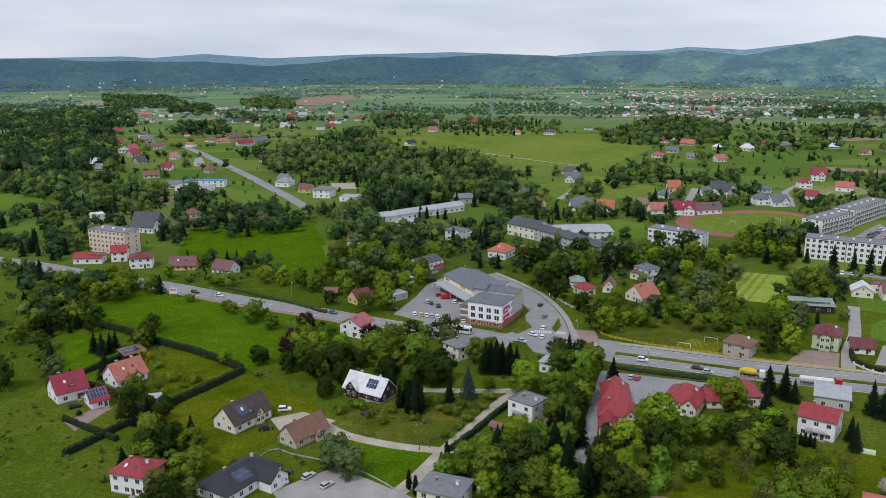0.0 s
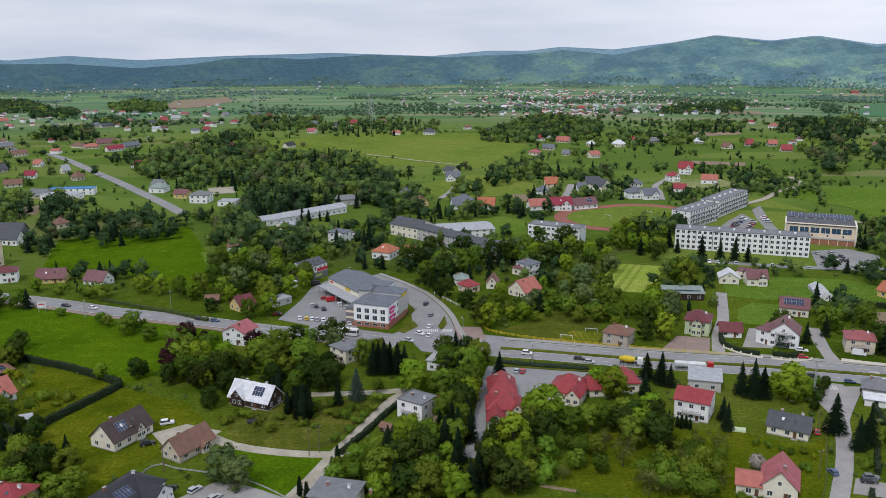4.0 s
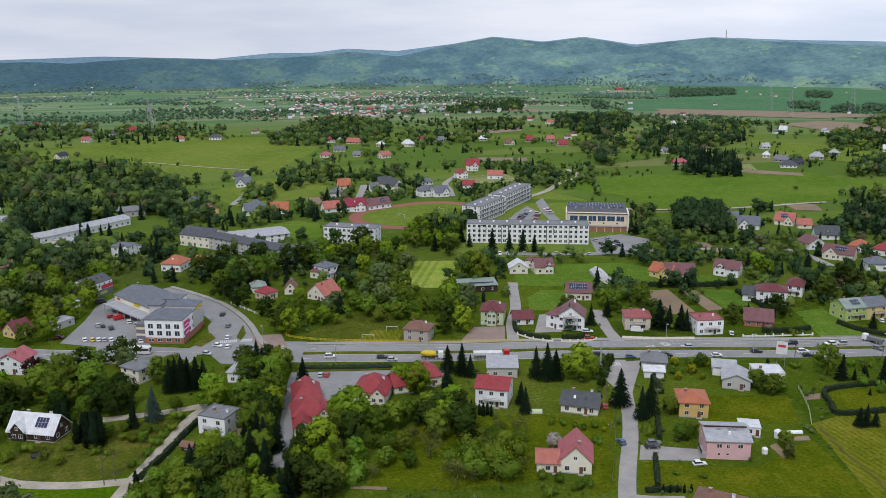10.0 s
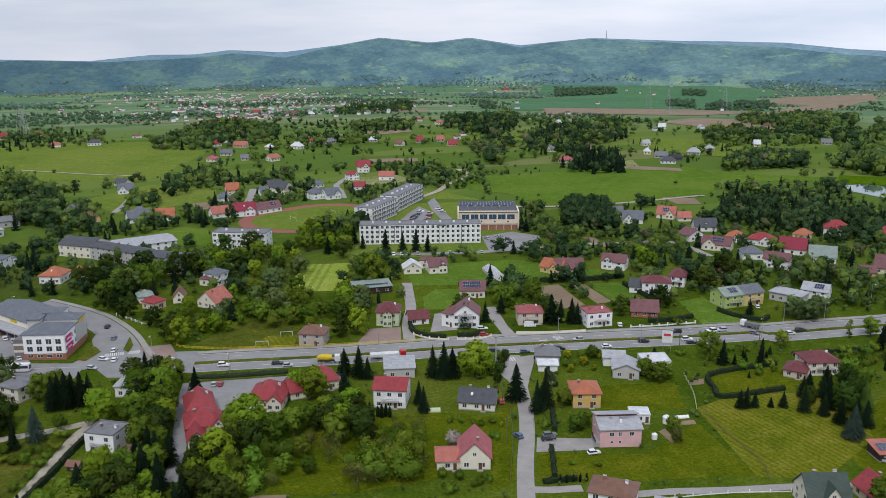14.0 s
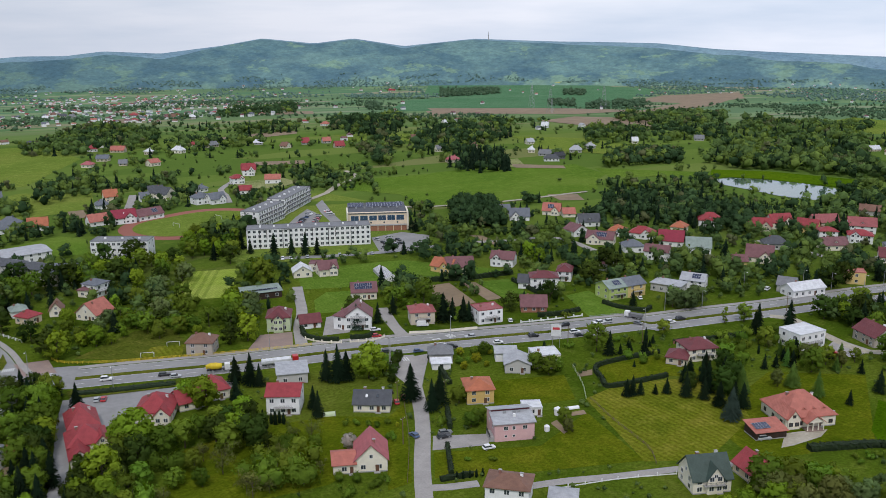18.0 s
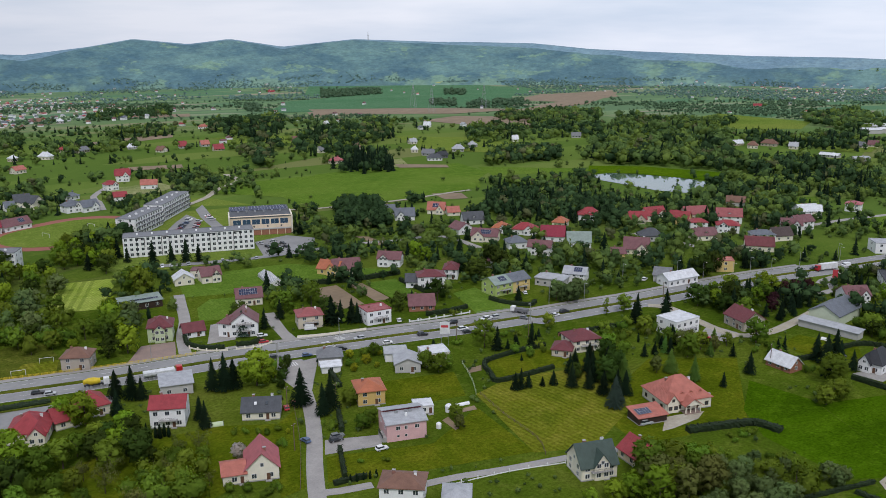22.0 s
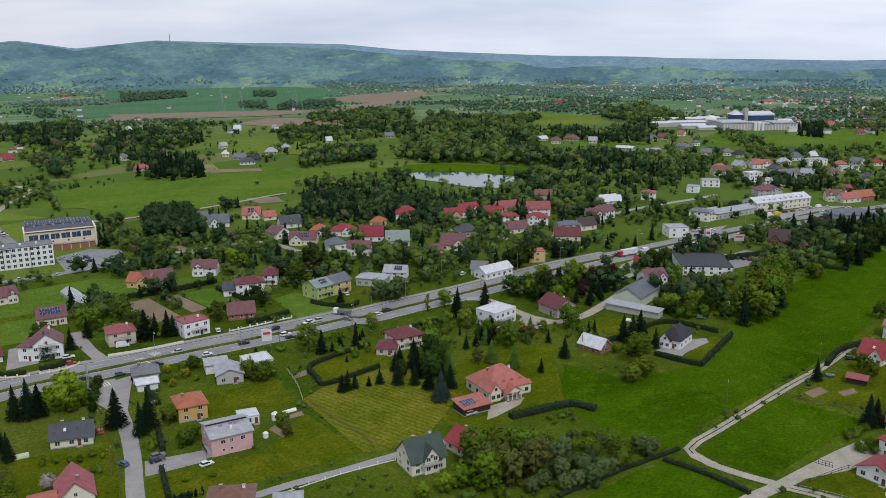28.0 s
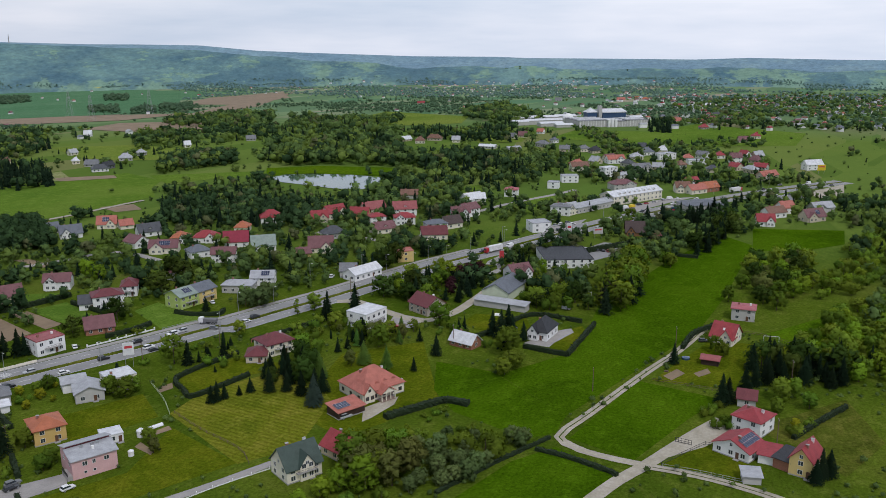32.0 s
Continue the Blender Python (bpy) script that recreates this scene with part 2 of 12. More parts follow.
M["water"] = mat("pond_water", (0.085, 0.135, 0.095), (0.065, 0.110, 0.075), 0.02, 0.04, spec=1.0, bump=0.004, bump_scale=0.3)
# walls
for key, c in dict(white=(0.82, 0.82, 0.81), cream=(0.78, 0.73, 0.60), beige=(0.58, 0.51, 0.40), yellow=(0.66, 0.50, 0.20), ochre=(0.62, 0.42, 0.15),
                   pink=(0.68, 0.42, 0.42), green=(0.50, 0.58, 0.36), grey=(0.48, 0.47, 0.45), dgrey=(0.17, 0.17, 0.18), lime=(0.42, 0.52, 0.16),
                   stone=(0.42, 0.37, 0.31), peach=(0.72, 0.60, 0.45), pgreen=(0.60, 0.66, 0.50), red=(0.55, 0.06, 0.07)).items():
    M["w_" + key] = mat("render_" + key, c, tuple(x * 0.86 for x in c), 0.35, 0.9, fine=0.05)
M["w_wood"] = mat("dark_boards", (0.055, 0.032, 0.022), (0.035, 0.022, 0.016), 0.6, 0.8, ribs=1.6, rib_dir="Z")
M["w_brick"] = mat("red_brick_wall", (0.36, 0.16, 0.10), (0.27, 0.12, 0.08), 1.5, 0.9, fine=0.15)
# roofs
for key, c, rib in (("red", (0.33, 0.048, 0.055), 1.0), ("crimson", (0.29, 0.030, 0.055), 1.0), ("maroon", (0.17, 0.045, 0.05), 1.0), ("salmon", (0.46, 0.155, 0.115), 1.0),
                    ("orange", (0.46, 0.15, 0.075), 1.0), ("brown", (0.22, 0.115, 0.08), 1.0), ("dbrown", (0.075, 0.05, 0.045), 1.0), ("black", (0.035, 0.037, 0.042), 1.0),
                    ("dgrey", (0.085, 0.09, 0.10), 1.0), ("grey", (0.20, 0.205, 0.215), 1.0), ("lgrey", (0.42, 0.43, 0.45), 0.8), ("white", (0.70, 0.71, 0.73), 0.8),
                    ("green", (0.055, 0.085, 0.07), 1.0), ("ggreen", (0.27, 0.33, 0.29), 1.0), ("pinkred", (0.42, 0.12, 0.13), 1.0), ("dullred", (0.34, 0.10, 0.10), 1.0),
                    ("blue", (0.06, 0.25, 0.50), 1.0), ("slate", (0.15, 0.165, 0.19), 1.0), ("plum", (0.20, 0.09, 0.095), 1.0)):
    M["r_" + key] = mat("roof_" + key, c, tuple(x * 0.72 for x in c), 0.45, 0.55, ribs=rib * 1.3, fine=0.10, bump=0.35)
M["glass"] = mat("window_glass", (0.035, 0.045, 0.055), (0.05, 0.06, 0.07), 0.3, 0.08, spec=0.8)
M["blue_glass"] = mat("blue_glazing", (0.03, 0.07, 0.12), (0.025, 0.06, 0.10), 0.2, 0.08, spec=0.8)
M["blue_wall"] = mat("blue_cladding", (0.045, 0.085, 0.17), (0.035, 0.07, 0.14), 0.2, 0.5)
M["frame_white"] = mat("white_frame", (0.78, 0.78, 0.77), rough=0.5)
M["frame_brown"] = mat("brown_frame", (0.14, 0.07, 0.04), rough=0.6)
M["chimney"] = mat("brick_chimney", (0.30, 0.15, 0.11), (0.22, 0.11, 0.09), 2.0, 0.9)
M["concrete"] = mat("concrete", (0.40, 0.39, 0.37), (0.31, 0.30, 0.29), 0.5, 0.9, fine=0.08)
M["dark"] = mat("dark_metal", (0.03, 0.03, 0.032), rough=0.5)
M["steel"] = mat("galvanised_steel", (0.45, 0.46, 0.47), rough=0.45, metal=0.6)
M["pv"] = mat("solar_cells", (0.018, 0.026, 0.060), (0.022, 0.032, 0.075), 0.8, 0.18, spec=0.7)
M["pv_frame"] = mat("solar_frame", (0.55, 0.56, 0.58), rough=0.4, metal=0.7)
M["wood"] = mat("weathered_wood", (0.17, 0.12, 0.08), (0.11, 0.08, 0.055), 0.8, 0.9)
M["yellow_paint"] = mat("yellow_rail", (0.68, 0.50, 0.03), rough=0.5)
M["magenta"] = mat("magenta_banner", (0.72, 0.02, 0.22), rough=0.6)
M["tyre"] = mat("tyre_rubber", (0.02, 0.02, 0.02), rough=0.9)
M["banner_white"] = mat("white_board", (0.75, 0.75, 0.75), rough=0.6)
# plants
M["bark"] = mat("bark", (0.10, 0.075, 0.055), (0.06, 0.045, 0.035), 1.5, 0.95)
M["leaf_a"] = mat("leaves_fresh", (0.179, 0.267, 0.030), (0.046, 0.083, 0.011), 0.35, 0.75, vary=0.38, fine=0.25, spec=0.02)
M["leaf_b"] = mat("leaves_dark", (0.063, 0.104, 0.018), (0.016, 0.030, 0.007), 0.35, 0.75, vary=0.35, fine=0.25, spec=0.02)
M["leaf_c"] = mat("leaves_bright", (0.231, 0.346, 0.027), (0.080, 0.137, 0.012), 0.35, 0.75, vary=0.25, fine=0.25, spec=0.02)
M["leaf_w"] = mat("leaves_greyish", (0.158, 0.218, 0.076), (0.060, 0.090, 0.030), 0.35, 0.75, vary=0.25, fine=0.25, spec=0.02)
M["leaf_r"] = mat("leaves_purple", (0.050, 0.020, 0.022), (0.032, 0.014, 0.016), 0.4, 0.75, vary=0.2, fine=0.2, spec=0.02)
M["leaf_o"] = mat("young_leaves", (0.176, 0.200, 0.052), (0.068, 0.081, 0.024), 0.4, 0.8, vary=0.25, fine=0.25, spec=0.02)
M["leaf_y"] = mat("leaves_yellow", (0.30, 0.32, 0.02), (0.22, 0.25, 0.02), 0.4, 0.75, vary=0.2, fine=0.2, spec=0.02)
M["blossom"] = mat("blossom", (0.55, 0.48, 0.45), (0.35, 0.33, 0.24), 0.6, 0.8, vary=0.1, fine=0.2)
M["needle"] = mat("spruce_needles", (0.013, 0.026, 0.012), (0.007, 0.015, 0.007), 0.5, 0.8, vary=0.32, fine=0.25, spec=0.02)
M["needle_l"] = mat("larch_needles", (0.076, 0.143, 0.024), (0.050, 0.101, 0.018), 0.5, 0.8, vary=0.3, fine=0.25, spec=0.02)
M["needle_b"] = mat("blue_spruce_needles", (0.050, 0.077, 0.057), (0.034, 0.056, 0.043), 0.5, 0.8, vary=0.15, fine=0.25, spec=0.02)
M["hedge"] = mat("clipped_hedge", (0.015, 0.030, 0.007), (0.009, 0.019, 0.005), 0.6, 0.85, fine=0.3, bump=0.8, bump_scale=3)
M["woods"] = mat("far_woods", (0.146, 0.229, 0.065), (0.048, 0.083, 0.028), 0.085, 0.85, vary=0.05, island=True, fine=0.10, spec=0.02)
M["woods_dark"] = mat("far_dark_woods", (0.073, 0.131, 0.050), (0.024, 0.050, 0.021), 0.085, 0.85, vary=0.05, island=True, fine=0.10, spec=0.02)
M["shrub"] = mat("scrub", (0.140, 0.205, 0.054), (0.040, 0.069, 0.022), 0.14, 0.85, vary=0.05, island=True, fine=0.10, spec=0.02)
M["tone_light"] = mat("light_crowns", (0.194, 0.276, 0.060), (0.078, 0.120, 0.029), 0.12, 0.85, vary=0.05, island=True, fine=0.10, spec=0.02)
M["tone_dark"] = mat("deep_green_crowns", (0.057, 0.106, 0.039), (0.020, 0.042, 0.018), 0.12, 0.85, vary=0.05, island=True, fine=0.10, spec=0.02)
M["tone_brown"] = mat("budding_crowns", (0.162, 0.181, 0.080), (0.066, 0.077, 0.033), 0.12, 0.85, vary=0.05, island=True, fine=0.10, spec=0.02)
M["tone_conifer"] = mat("conifer_crowns", (0.017, 0.034, 0.017), (0.010, 0.022, 0.012), 0.12, 0.85, vary=0.05, island=True, fine=0.10, spec=0.02)
def let_light_through(m, share):
    """Leaves pass on part of the light that falls on them."""
    nt = m.node_tree
    b = nt.nodes["Principled BSDF"]
    tl = nt.nodes.new("ShaderNodeBsdfTranslucent")
    mix = nt.nodes.new("ShaderNodeMixShader")
    mix.inputs[0].default_value = share
    warm = nt.nodes.new("ShaderNodeHueSaturation")
    warm.inputs["Hue"].default_value, warm.inputs["Saturation"].default_value, warm.inputs["Value"].default_value = 0.485, 1.15, 1.45
    link(nt, b.inputs["Base Color"].links[0].from_socket, warm.inputs["Color"])
    link(nt, warm.outputs[0], tl.inputs["Color"])
    link(nt, b.outputs[0], mix.inputs[1])
    link(nt, tl.outputs[0], mix.inputs[2])
    link(nt, mix.outputs[0], nt.nodes["Material Output"].inputs["Surface"])


# Haze put into the colour: paler and bluer than the near woods.
M["hazy_hill_copse"] = mat("hazy_hill_copses", (0.150, 0.235, 0.190), (0.105, 0.180, 0.155), 0.02, 0.9, vary=0.05, island=True, fine=0.10, spec=0.02)
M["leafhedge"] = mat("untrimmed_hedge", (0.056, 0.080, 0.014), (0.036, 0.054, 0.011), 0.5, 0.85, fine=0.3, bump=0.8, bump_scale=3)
# Haze beyond 1.4 km is painted in as a bluer green.
M["hazy_copse"] = mat("hazy_distant_copses", (0.108, 0.172, 0.092), (0.066, 0.118, 0.070), 0.03, 0.9, vary=0.05, island=True, fine=0.10, spec=0.02)


for key in ("leaf_a", "leaf_b", "leaf_c", "leaf_w", "leaf_r", "leaf_o", "leaf_y", "blossom", "woods", "woods_dark", "shrub", "tone_light", "tone_dark", "tone_brown", "hazy_copse"):
    let_light_through(M[key], 0.26)
for key in ("needle", "needle_l", "needle_b", "tone_conifer"):
    let_light_through(M[key], 0.12)


# ---- terrain: flat village ground that sinks gently into the valley ----
def smooth(a, b, v):
    s = min(max((v - a) / (b - a), 0.0), 1.0)
    return s * s * (3 - 2 * s)


def terr(x, y):
    return -60.0 * smooth(650, 3000, math.hypot(x, y))


def mesh_object(name, verts, faces, mats, parent=None, loc=None, label="", smooth_faces=False, slots=None):
    me = bpy.data.meshes.new(name)
    me.from_pydata(verts, [], faces)
    for m in mats:
        me.materials.append(m)
    if slots is not None:
        me.polygons.foreach_set("material_index", slots)
    if smooth_faces:
        me.polygons.foreach_set("use_smooth", [True] * len(me.polygons))
    ob = new(name, me)
    if parent is not None:
        ob.parent = parent
    if loc is not None:
        ob.location = loc
    if label:
        ob["label"] = label
    return ob


def part(name, bm, material, parent, label=""):
    me = bpy.data.meshes.new(name)
    bm.to_mesh(me)
    bm.free()
    me.materials.append(material)
    ob = new(name, me)
    ob.parent = parent
    if label:
        ob["label"] = label
    return ob


def shared(name, me, parent, loc, rz=0.0, scale=None, label=""):
    ob = bpy.data.objects.new(name, me)
    scene.collection.objects.link(ob)
    ob.parent = parent
    ob.location = loc
    ob.rotation_euler = (0, 0, rz)
    if scale:
        ob.scale = scale
    if label:
        ob["label"] = label
    return ob


def empty(name, x, y, z, rot=0.0):
    e = new(name, None)
    e.empty_display_size = 0.5
    e.location = (x, y, z)
    e.rotation_euler = (0, 0, radians(rot))
    return e


def box(bm, x0, x1, y0, y1, z0, z1, bevel=0.0):
    r = bmesh.ops.create_cube(bm, size=1.0)
    vs = r["verts"]
    for v in vs:
        v.co = Vector((x0 + (v.co.x + 0.5) * (x1 - x0), y0 + (v.co.y + 0.5) * (y1 - y0), z0 + (v.co.z + 0.5) * (z1 - z0)))
    if bevel:
        es = {e for v in vs for e in v.link_edges}
        bmesh.ops.bevel(bm, geom=list(es), offset=bevel, segments=1, affect="EDGES")
    return vs


def boxes(*dims, bevel=0.0):
    bm = bmesh.new()
    for dd in dims:
        box(bm, *dd, bevel=bevel)
    return bm


def prism(bm, poly, axis, a, b):
    """Extrude a polygon of (u, z) along x or y from a to b."""
    f = (lambda u, z, t: (t, u, z)) if axis == "x" else (lambda u, z, t: (u, t, z))
    lo = [bm.verts.new(f(u, z, a)) for u, z in poly]
    hi = [bm.verts.new(f(u, z, b)) for u, z in poly]
    bm.faces.new(lo)
    bm.faces.new(hi[::-1])
    n = len(poly)
    for i in range(n):
        bm.faces.new((lo[i], hi[i], hi[(i + 1) % n], lo[(i + 1) % n]))
    bmesh.ops.recalc_face_normals(bm, faces=bm.faces[:])


def hull_roof(bm, x0, x1, y0, y1, z, rise, th=0.22):
    """A hipped roof: eaves board, four slopes and a ridge along the longer side."""
    w, d = x1 - x0, y1 - y0
    cx, cy = (x0 + x1) / 2, (y0 + y1) / 2
    if w >= d:
        k = max((w - d) / 2, 0.02)
        top = [(cx - k, cy), (cx + k, cy)]
    else:
        k = max((d - w) / 2, 0.02)
        top = [(cx, cy - k), (cx, cy + k)]
    lo = [bm.verts.new((a, b, z - th)) for a, b in ((x0, y0), (x1, y0), (x1, y1), (x0, y1))]
    hi = [bm.verts.new((a, b, z)) for a, b in ((x0, y0), (x1, y0), (x1, y1), (x0, y1))]
    t = [bm.verts.new((a, b, z + rise)) for a, b in top]
    bm.faces.new(lo[::-1])
    for i in range(4):
        bm.faces.new((lo[i], lo[(i + 1) % 4], hi[(i + 1) % 4], hi[i]))
    if w >= d:
        quads = ((hi[0], hi[1], t[1], t[0]), (hi[1], hi[2], t[1]), (hi[2], hi[3], t[0], t[1]), (hi[3], hi[0], t[0]))
    else:
        quads = ((hi[0], hi[1], t[0]), (hi[1], hi[2], t[1], t[0]), (hi[2], hi[3], t[1]), (hi[3], hi[0], t[0], t[1]))
    for q in quads:
        bm.faces.new(q)
    bmesh.ops.recalc_face_normals(bm, faces=bm.faces[:])


def chevron(half, z, rise, over, th=0.2):
    """Cross-section of a gable roof: (u, z) with the eaves overhanging."""
    s = rise / half
    e = half + over
    ze = z - over * s
    return [(-e, ze), (0, z + rise), (e, ze), (e, ze + th), (0, z + rise + th * 1.15), (-e, ze + th)]


WINDOW = {}
CLEAR, OPEN = [], []


def window_mesh(w, h, frame_mat, glass_mat, cross=True):
    key = (round(w, 2), round(h, 2), frame_mat.name, glass_mat.name)
    if key not in WINDOW:
        f, t = 0.08, 0.04
        xs = [-w / 2, -w / 2 + f, -t, t, w / 2 - f, w / 2] if cross and w > 0.9 else [-w / 2, -w / 2 + f, w / 2 - f, w / 2]
        zs = [0, f, h - f, h]
        bm = bmesh.new()
        g = [[bm.verts.new((a, -0.07, b)) for a in xs] for b in zs]
        panes = []
        for j in range(3):
            for i in range(len(xs) - 1):
                fc = bm.faces.new((g[j][i], g[j][i + 1], g[j + 1][i + 1], g[j + 1][i]))
                if j == 1 and i % 2 == 1:
                    panes.append(fc)
        r = bmesh.ops.extrude_discrete_faces(bm, faces=panes)
        for fc in r["faces"]:
            fc.material_index = 1
            for v in fc.verts:
                v.co.y = -0.02
        rim = [ed for ed in bm.edges if ed.is_boundary]
        r = bmesh.ops.extrude_edge_only(bm, edges=rim)
        for v in r["geom"]:
            if isinstance(v, bmesh.types.BMVert):
                v.co.y = 0.0
        bmesh.ops.recalc_face_normals(bm, faces=bm.faces[:])
        me = bpy.data.meshes.new("window")
        bm.to_mesh(me)
        bm.free()
        me.materials.append(frame_mat)
        me.materials.append(glass_mat)
        WINDOW[key] = me
    return WINDOW[key]


PANEL = []


def panel_mesh():
    if not PANEL:
        bm = boxes((-0.5, 0.5, -0.83, 0.83, 0, 0.05))
        top = [fc for fc in bm.faces if fc.normal.z > 0.5]
        bmesh.ops.inset_region(bm, faces=top, thickness=0.04)
        for fc in top:
            fc.material_index = 1
        me = bpy.data.meshes.new("solar_panel")
        bm.to_mesh(me)
        bm.free()
        me.materials.append(M["pv_frame"])
        me.materials.append(M["pv"])
        PANEL.append(me)
    return PANEL[0]


def put_windows(parent, side, length, other, h, storeys, near, frame_mat, z0=0.0, glass=None, ww=1.45, wh=1.45, step=3.3, gap=None):
    """A row of windows a storey on one wall of a body that spans x -w/2..w/2, y 0..d."""
    n = max(1, int((length - 0.8) / step))
    me = window_mesh(ww, wh, frame_mat, glass or M["glass"])
    fl = h / storeys
    for s in range(storeys):
        z = z0 + s * fl + min(0.95, fl * 0.34)
        for i in range(n):
            u = (i + 0.5) / n * length - length / 2
            if side == "front":
                loc, rz = (u, 0, z), 0.0
            elif side == "back":
                loc, rz = (u, other, z), math.pi
            elif side == "right":
                loc, rz = (other / 2, length / 2 + u, z), math.pi / 2
            else:
                loc, rz = (-other / 2, length / 2 + u, z), -math.pi / 2
            shared("window", me, parent, loc, rz)


def house(x, y, rot, w, d, h, roof, rise, wall, tile, label, near=1, chim=1, pv=None, dorm=0, sky=0, balcony=0, over=0.55, frames="white", name="house", cat="house", win=True, storeys=None, wing=None, porch=0):
    """A house whose front wall is centred at x, y and faces the way rot turns it. roof: p ridge along the front, g gable to the front, h hipped, m single slope, f flat."""
    if not near and cat == "house" and roof in "ph" and dorm == 0 and wing is None and w > 9.5:
        h, rise = h * 1.12, rise * 1.15
        if int(x * 3 + y * 5) % 2:
            side = 1 if int(x) % 2 else -1
            wing = (side * w * 0.22, w * 0.42, 0.9, h, min(rise * 0.8, 3.0))
    e = empty(name, x, y, terr(x, y), rot)
    tagged(e, label, cat)
    ca, sa = math.cos(radians(rot)), math.sin(radians(rot))
    for u in (-0.32, 0, 0.32):
        CLEAR.append((x + ca * u * w - sa * d / 2, y + sa * u * w + ca * d / 2, max(d * 0.42, 3.0)))
        if h > 2.7:
            CLEAR.append((x + ca * u * w + sa * 4.5, y + sa * u * w - ca * 4.5, 3.8))
    wm, rm = M["w_" + wall], M["r_" + tile]
    fm = M["frame_" + frames]
    st = storeys or max(1, int(round(h / 2.9)))
    bm = bmesh.new()
    if roof == "p":
        prism(bm, [(0, -0.3), (d, -0.3), (d, h), (d / 2, h + rise), (0, h)], "x", -w / 2, w / 2)
    elif roof == "g":
        prism(bm, [(-w / 2, -0.3), (w / 2, -0.3), (w / 2, h), (0, h + rise), (-w / 2, h)], "y", 0, d)
    elif roof == "m":
        prism(bm, [(0, -0.3), (d, -0.3), (d, h + rise), (0, h)], "x", -w / 2, w / 2)
    else:
        box(bm, -w / 2, w / 2, 0, d, -0.3, h)
    part("wall", bm, wm, e)
    bm = bmesh.new()
    if roof == "p":
        prism(bm, [(u + d / 2, z) for u, z in chevron(d / 2, h, rise, over)], "x", -w / 2 - over, w / 2 + over)
    elif roof == "g":
        prism(bm, chevron(w / 2, h, rise, over), "y", -over, d + over)
    elif roof == "h":
        hull_roof(bm, -w / 2 - over, w / 2 + over, -over, d + over, h + 0.12, rise)
    elif roof == "m":
        k = rise / d
        prism(bm, [(-over, h - over * k + 0.02), (d + over, h + rise + over * k + 0.02), (d + over, h + rise + over * k + 0.2), (-over, h - over * k + 0.2)], "x", -w / 2 - over, w / 2 + over)
    else:
        box(bm, -w / 2 - 0.12, w / 2 + 0.12, -0.12, d + 0.12, h, h + 0.12)
        for q in ((-w / 2 - 0.12, w / 2 + 0.12, -0.12, 0.15), (-w / 2 - 0.12, w / 2 + 0.12, d - 0.15, d + 0.12), (-w / 2 - 0.12, -w / 2 + 0.15, 0.15, d - 0.15), (w / 2 - 0.15, w / 2 + 0.12, 0.15, d - 0.15)):
            box(bm, *q, h + 0.12, h + 0.38)
    roof_ob = part("roof", bm, rm, e)
    zt = h + rise
    dist = math.hypot(x, y)
    if near and dist < 330:
        pl = bmesh.new()
        box(pl, -w / 2 - 0.04, w / 2 + 0.04, -0.04, d + 0.04, -0.3, 0.35)
        part("plinth", pl, M["concrete"], e)
    for i in range(chim):
        u = (-0.22 + 0.5 * i) * (w if roof in "phf" else d)
        cx, cy = (u, d * 0.56) if roof in "phfm" else (w * 0.1, d / 2 + u)
        edge = {"p": (d / 2 - abs(cy - d / 2)) / (d / 2), "g": (w / 2 - abs(cx)) / (w / 2), "m": cy / d, "f": 0.0,
                "h": min(min(d - cy, cy, w / 2 - abs(cx)) / (min(w, d) / 2), 1.0)}[roof]
        cz = h - 0.2 + rise * edge * 0.8
        zc = h + rise * edge + 1.1
        c = part("chimney", boxes((cx - 0.4, cx + 0.4, cy - 0.3, cy + 0.3, cz, zc)), M["chimney"] if i % 2 == 0 else M["w_white"], e)
        if near and dist < 330:
            part("chimney_cap", boxes((cx - 0.5, cx + 0.5, cy - 0.4, cy + 0.4, zc, zc + 0.1)), M["concrete"], c)
    if win:
        put_windows(e, "front", w, d, h, st, near, fm, step=3.3 if near else 4.2)
        if roof == "g" and rise > 2.2:
            put_windows(e, "front", 3.4, d, 2.2, 1, near, fm, z0=h - 0.4, ww=1.0, wh=1.2)
        for s in ("left", "right"):
            put_windows(e, s, d, w, h, st, near, fm, step=3.6 if near else 6.0)
        if roof == "p" and rise > 2.8 and near:
            me = window_mesh(1.0, 1.2, fm, M["glass"])
            shared("window", me, e, (w / 2, d / 2, h + 0.5), math.pi / 2)
            shared("window", me, e, (-w / 2, d / 2, h + 0.5), -math.pi / 2)
    if near and win:
        dx = w * 0.5 - 1.0 if w < 7 else w * 0.18
        door = part("door", boxes((dx - 0.5, dx + 0.5, -0.09, 0.0, 0.2, 2.3)), M["frame_brown"], e)
        if dist < 330:
            part("door_step", boxes((dx - 0.9, dx + 0.9, -1.1, -0.1, -0.2, 0.2)), M["concrete"], e)
    if roof == "p":
        ang, run = math.atan2(rise, d / 2), d / 2
    elif roof == "m":
        ang, run = math.atan2(rise, d), d
    elif roof == "h":
        ang, run = math.atan2(rise, (d / 2 + over) if w >= d else (d - w) / 2 + w / 2), d / 2
    else:
        ang, run = 0.0, d
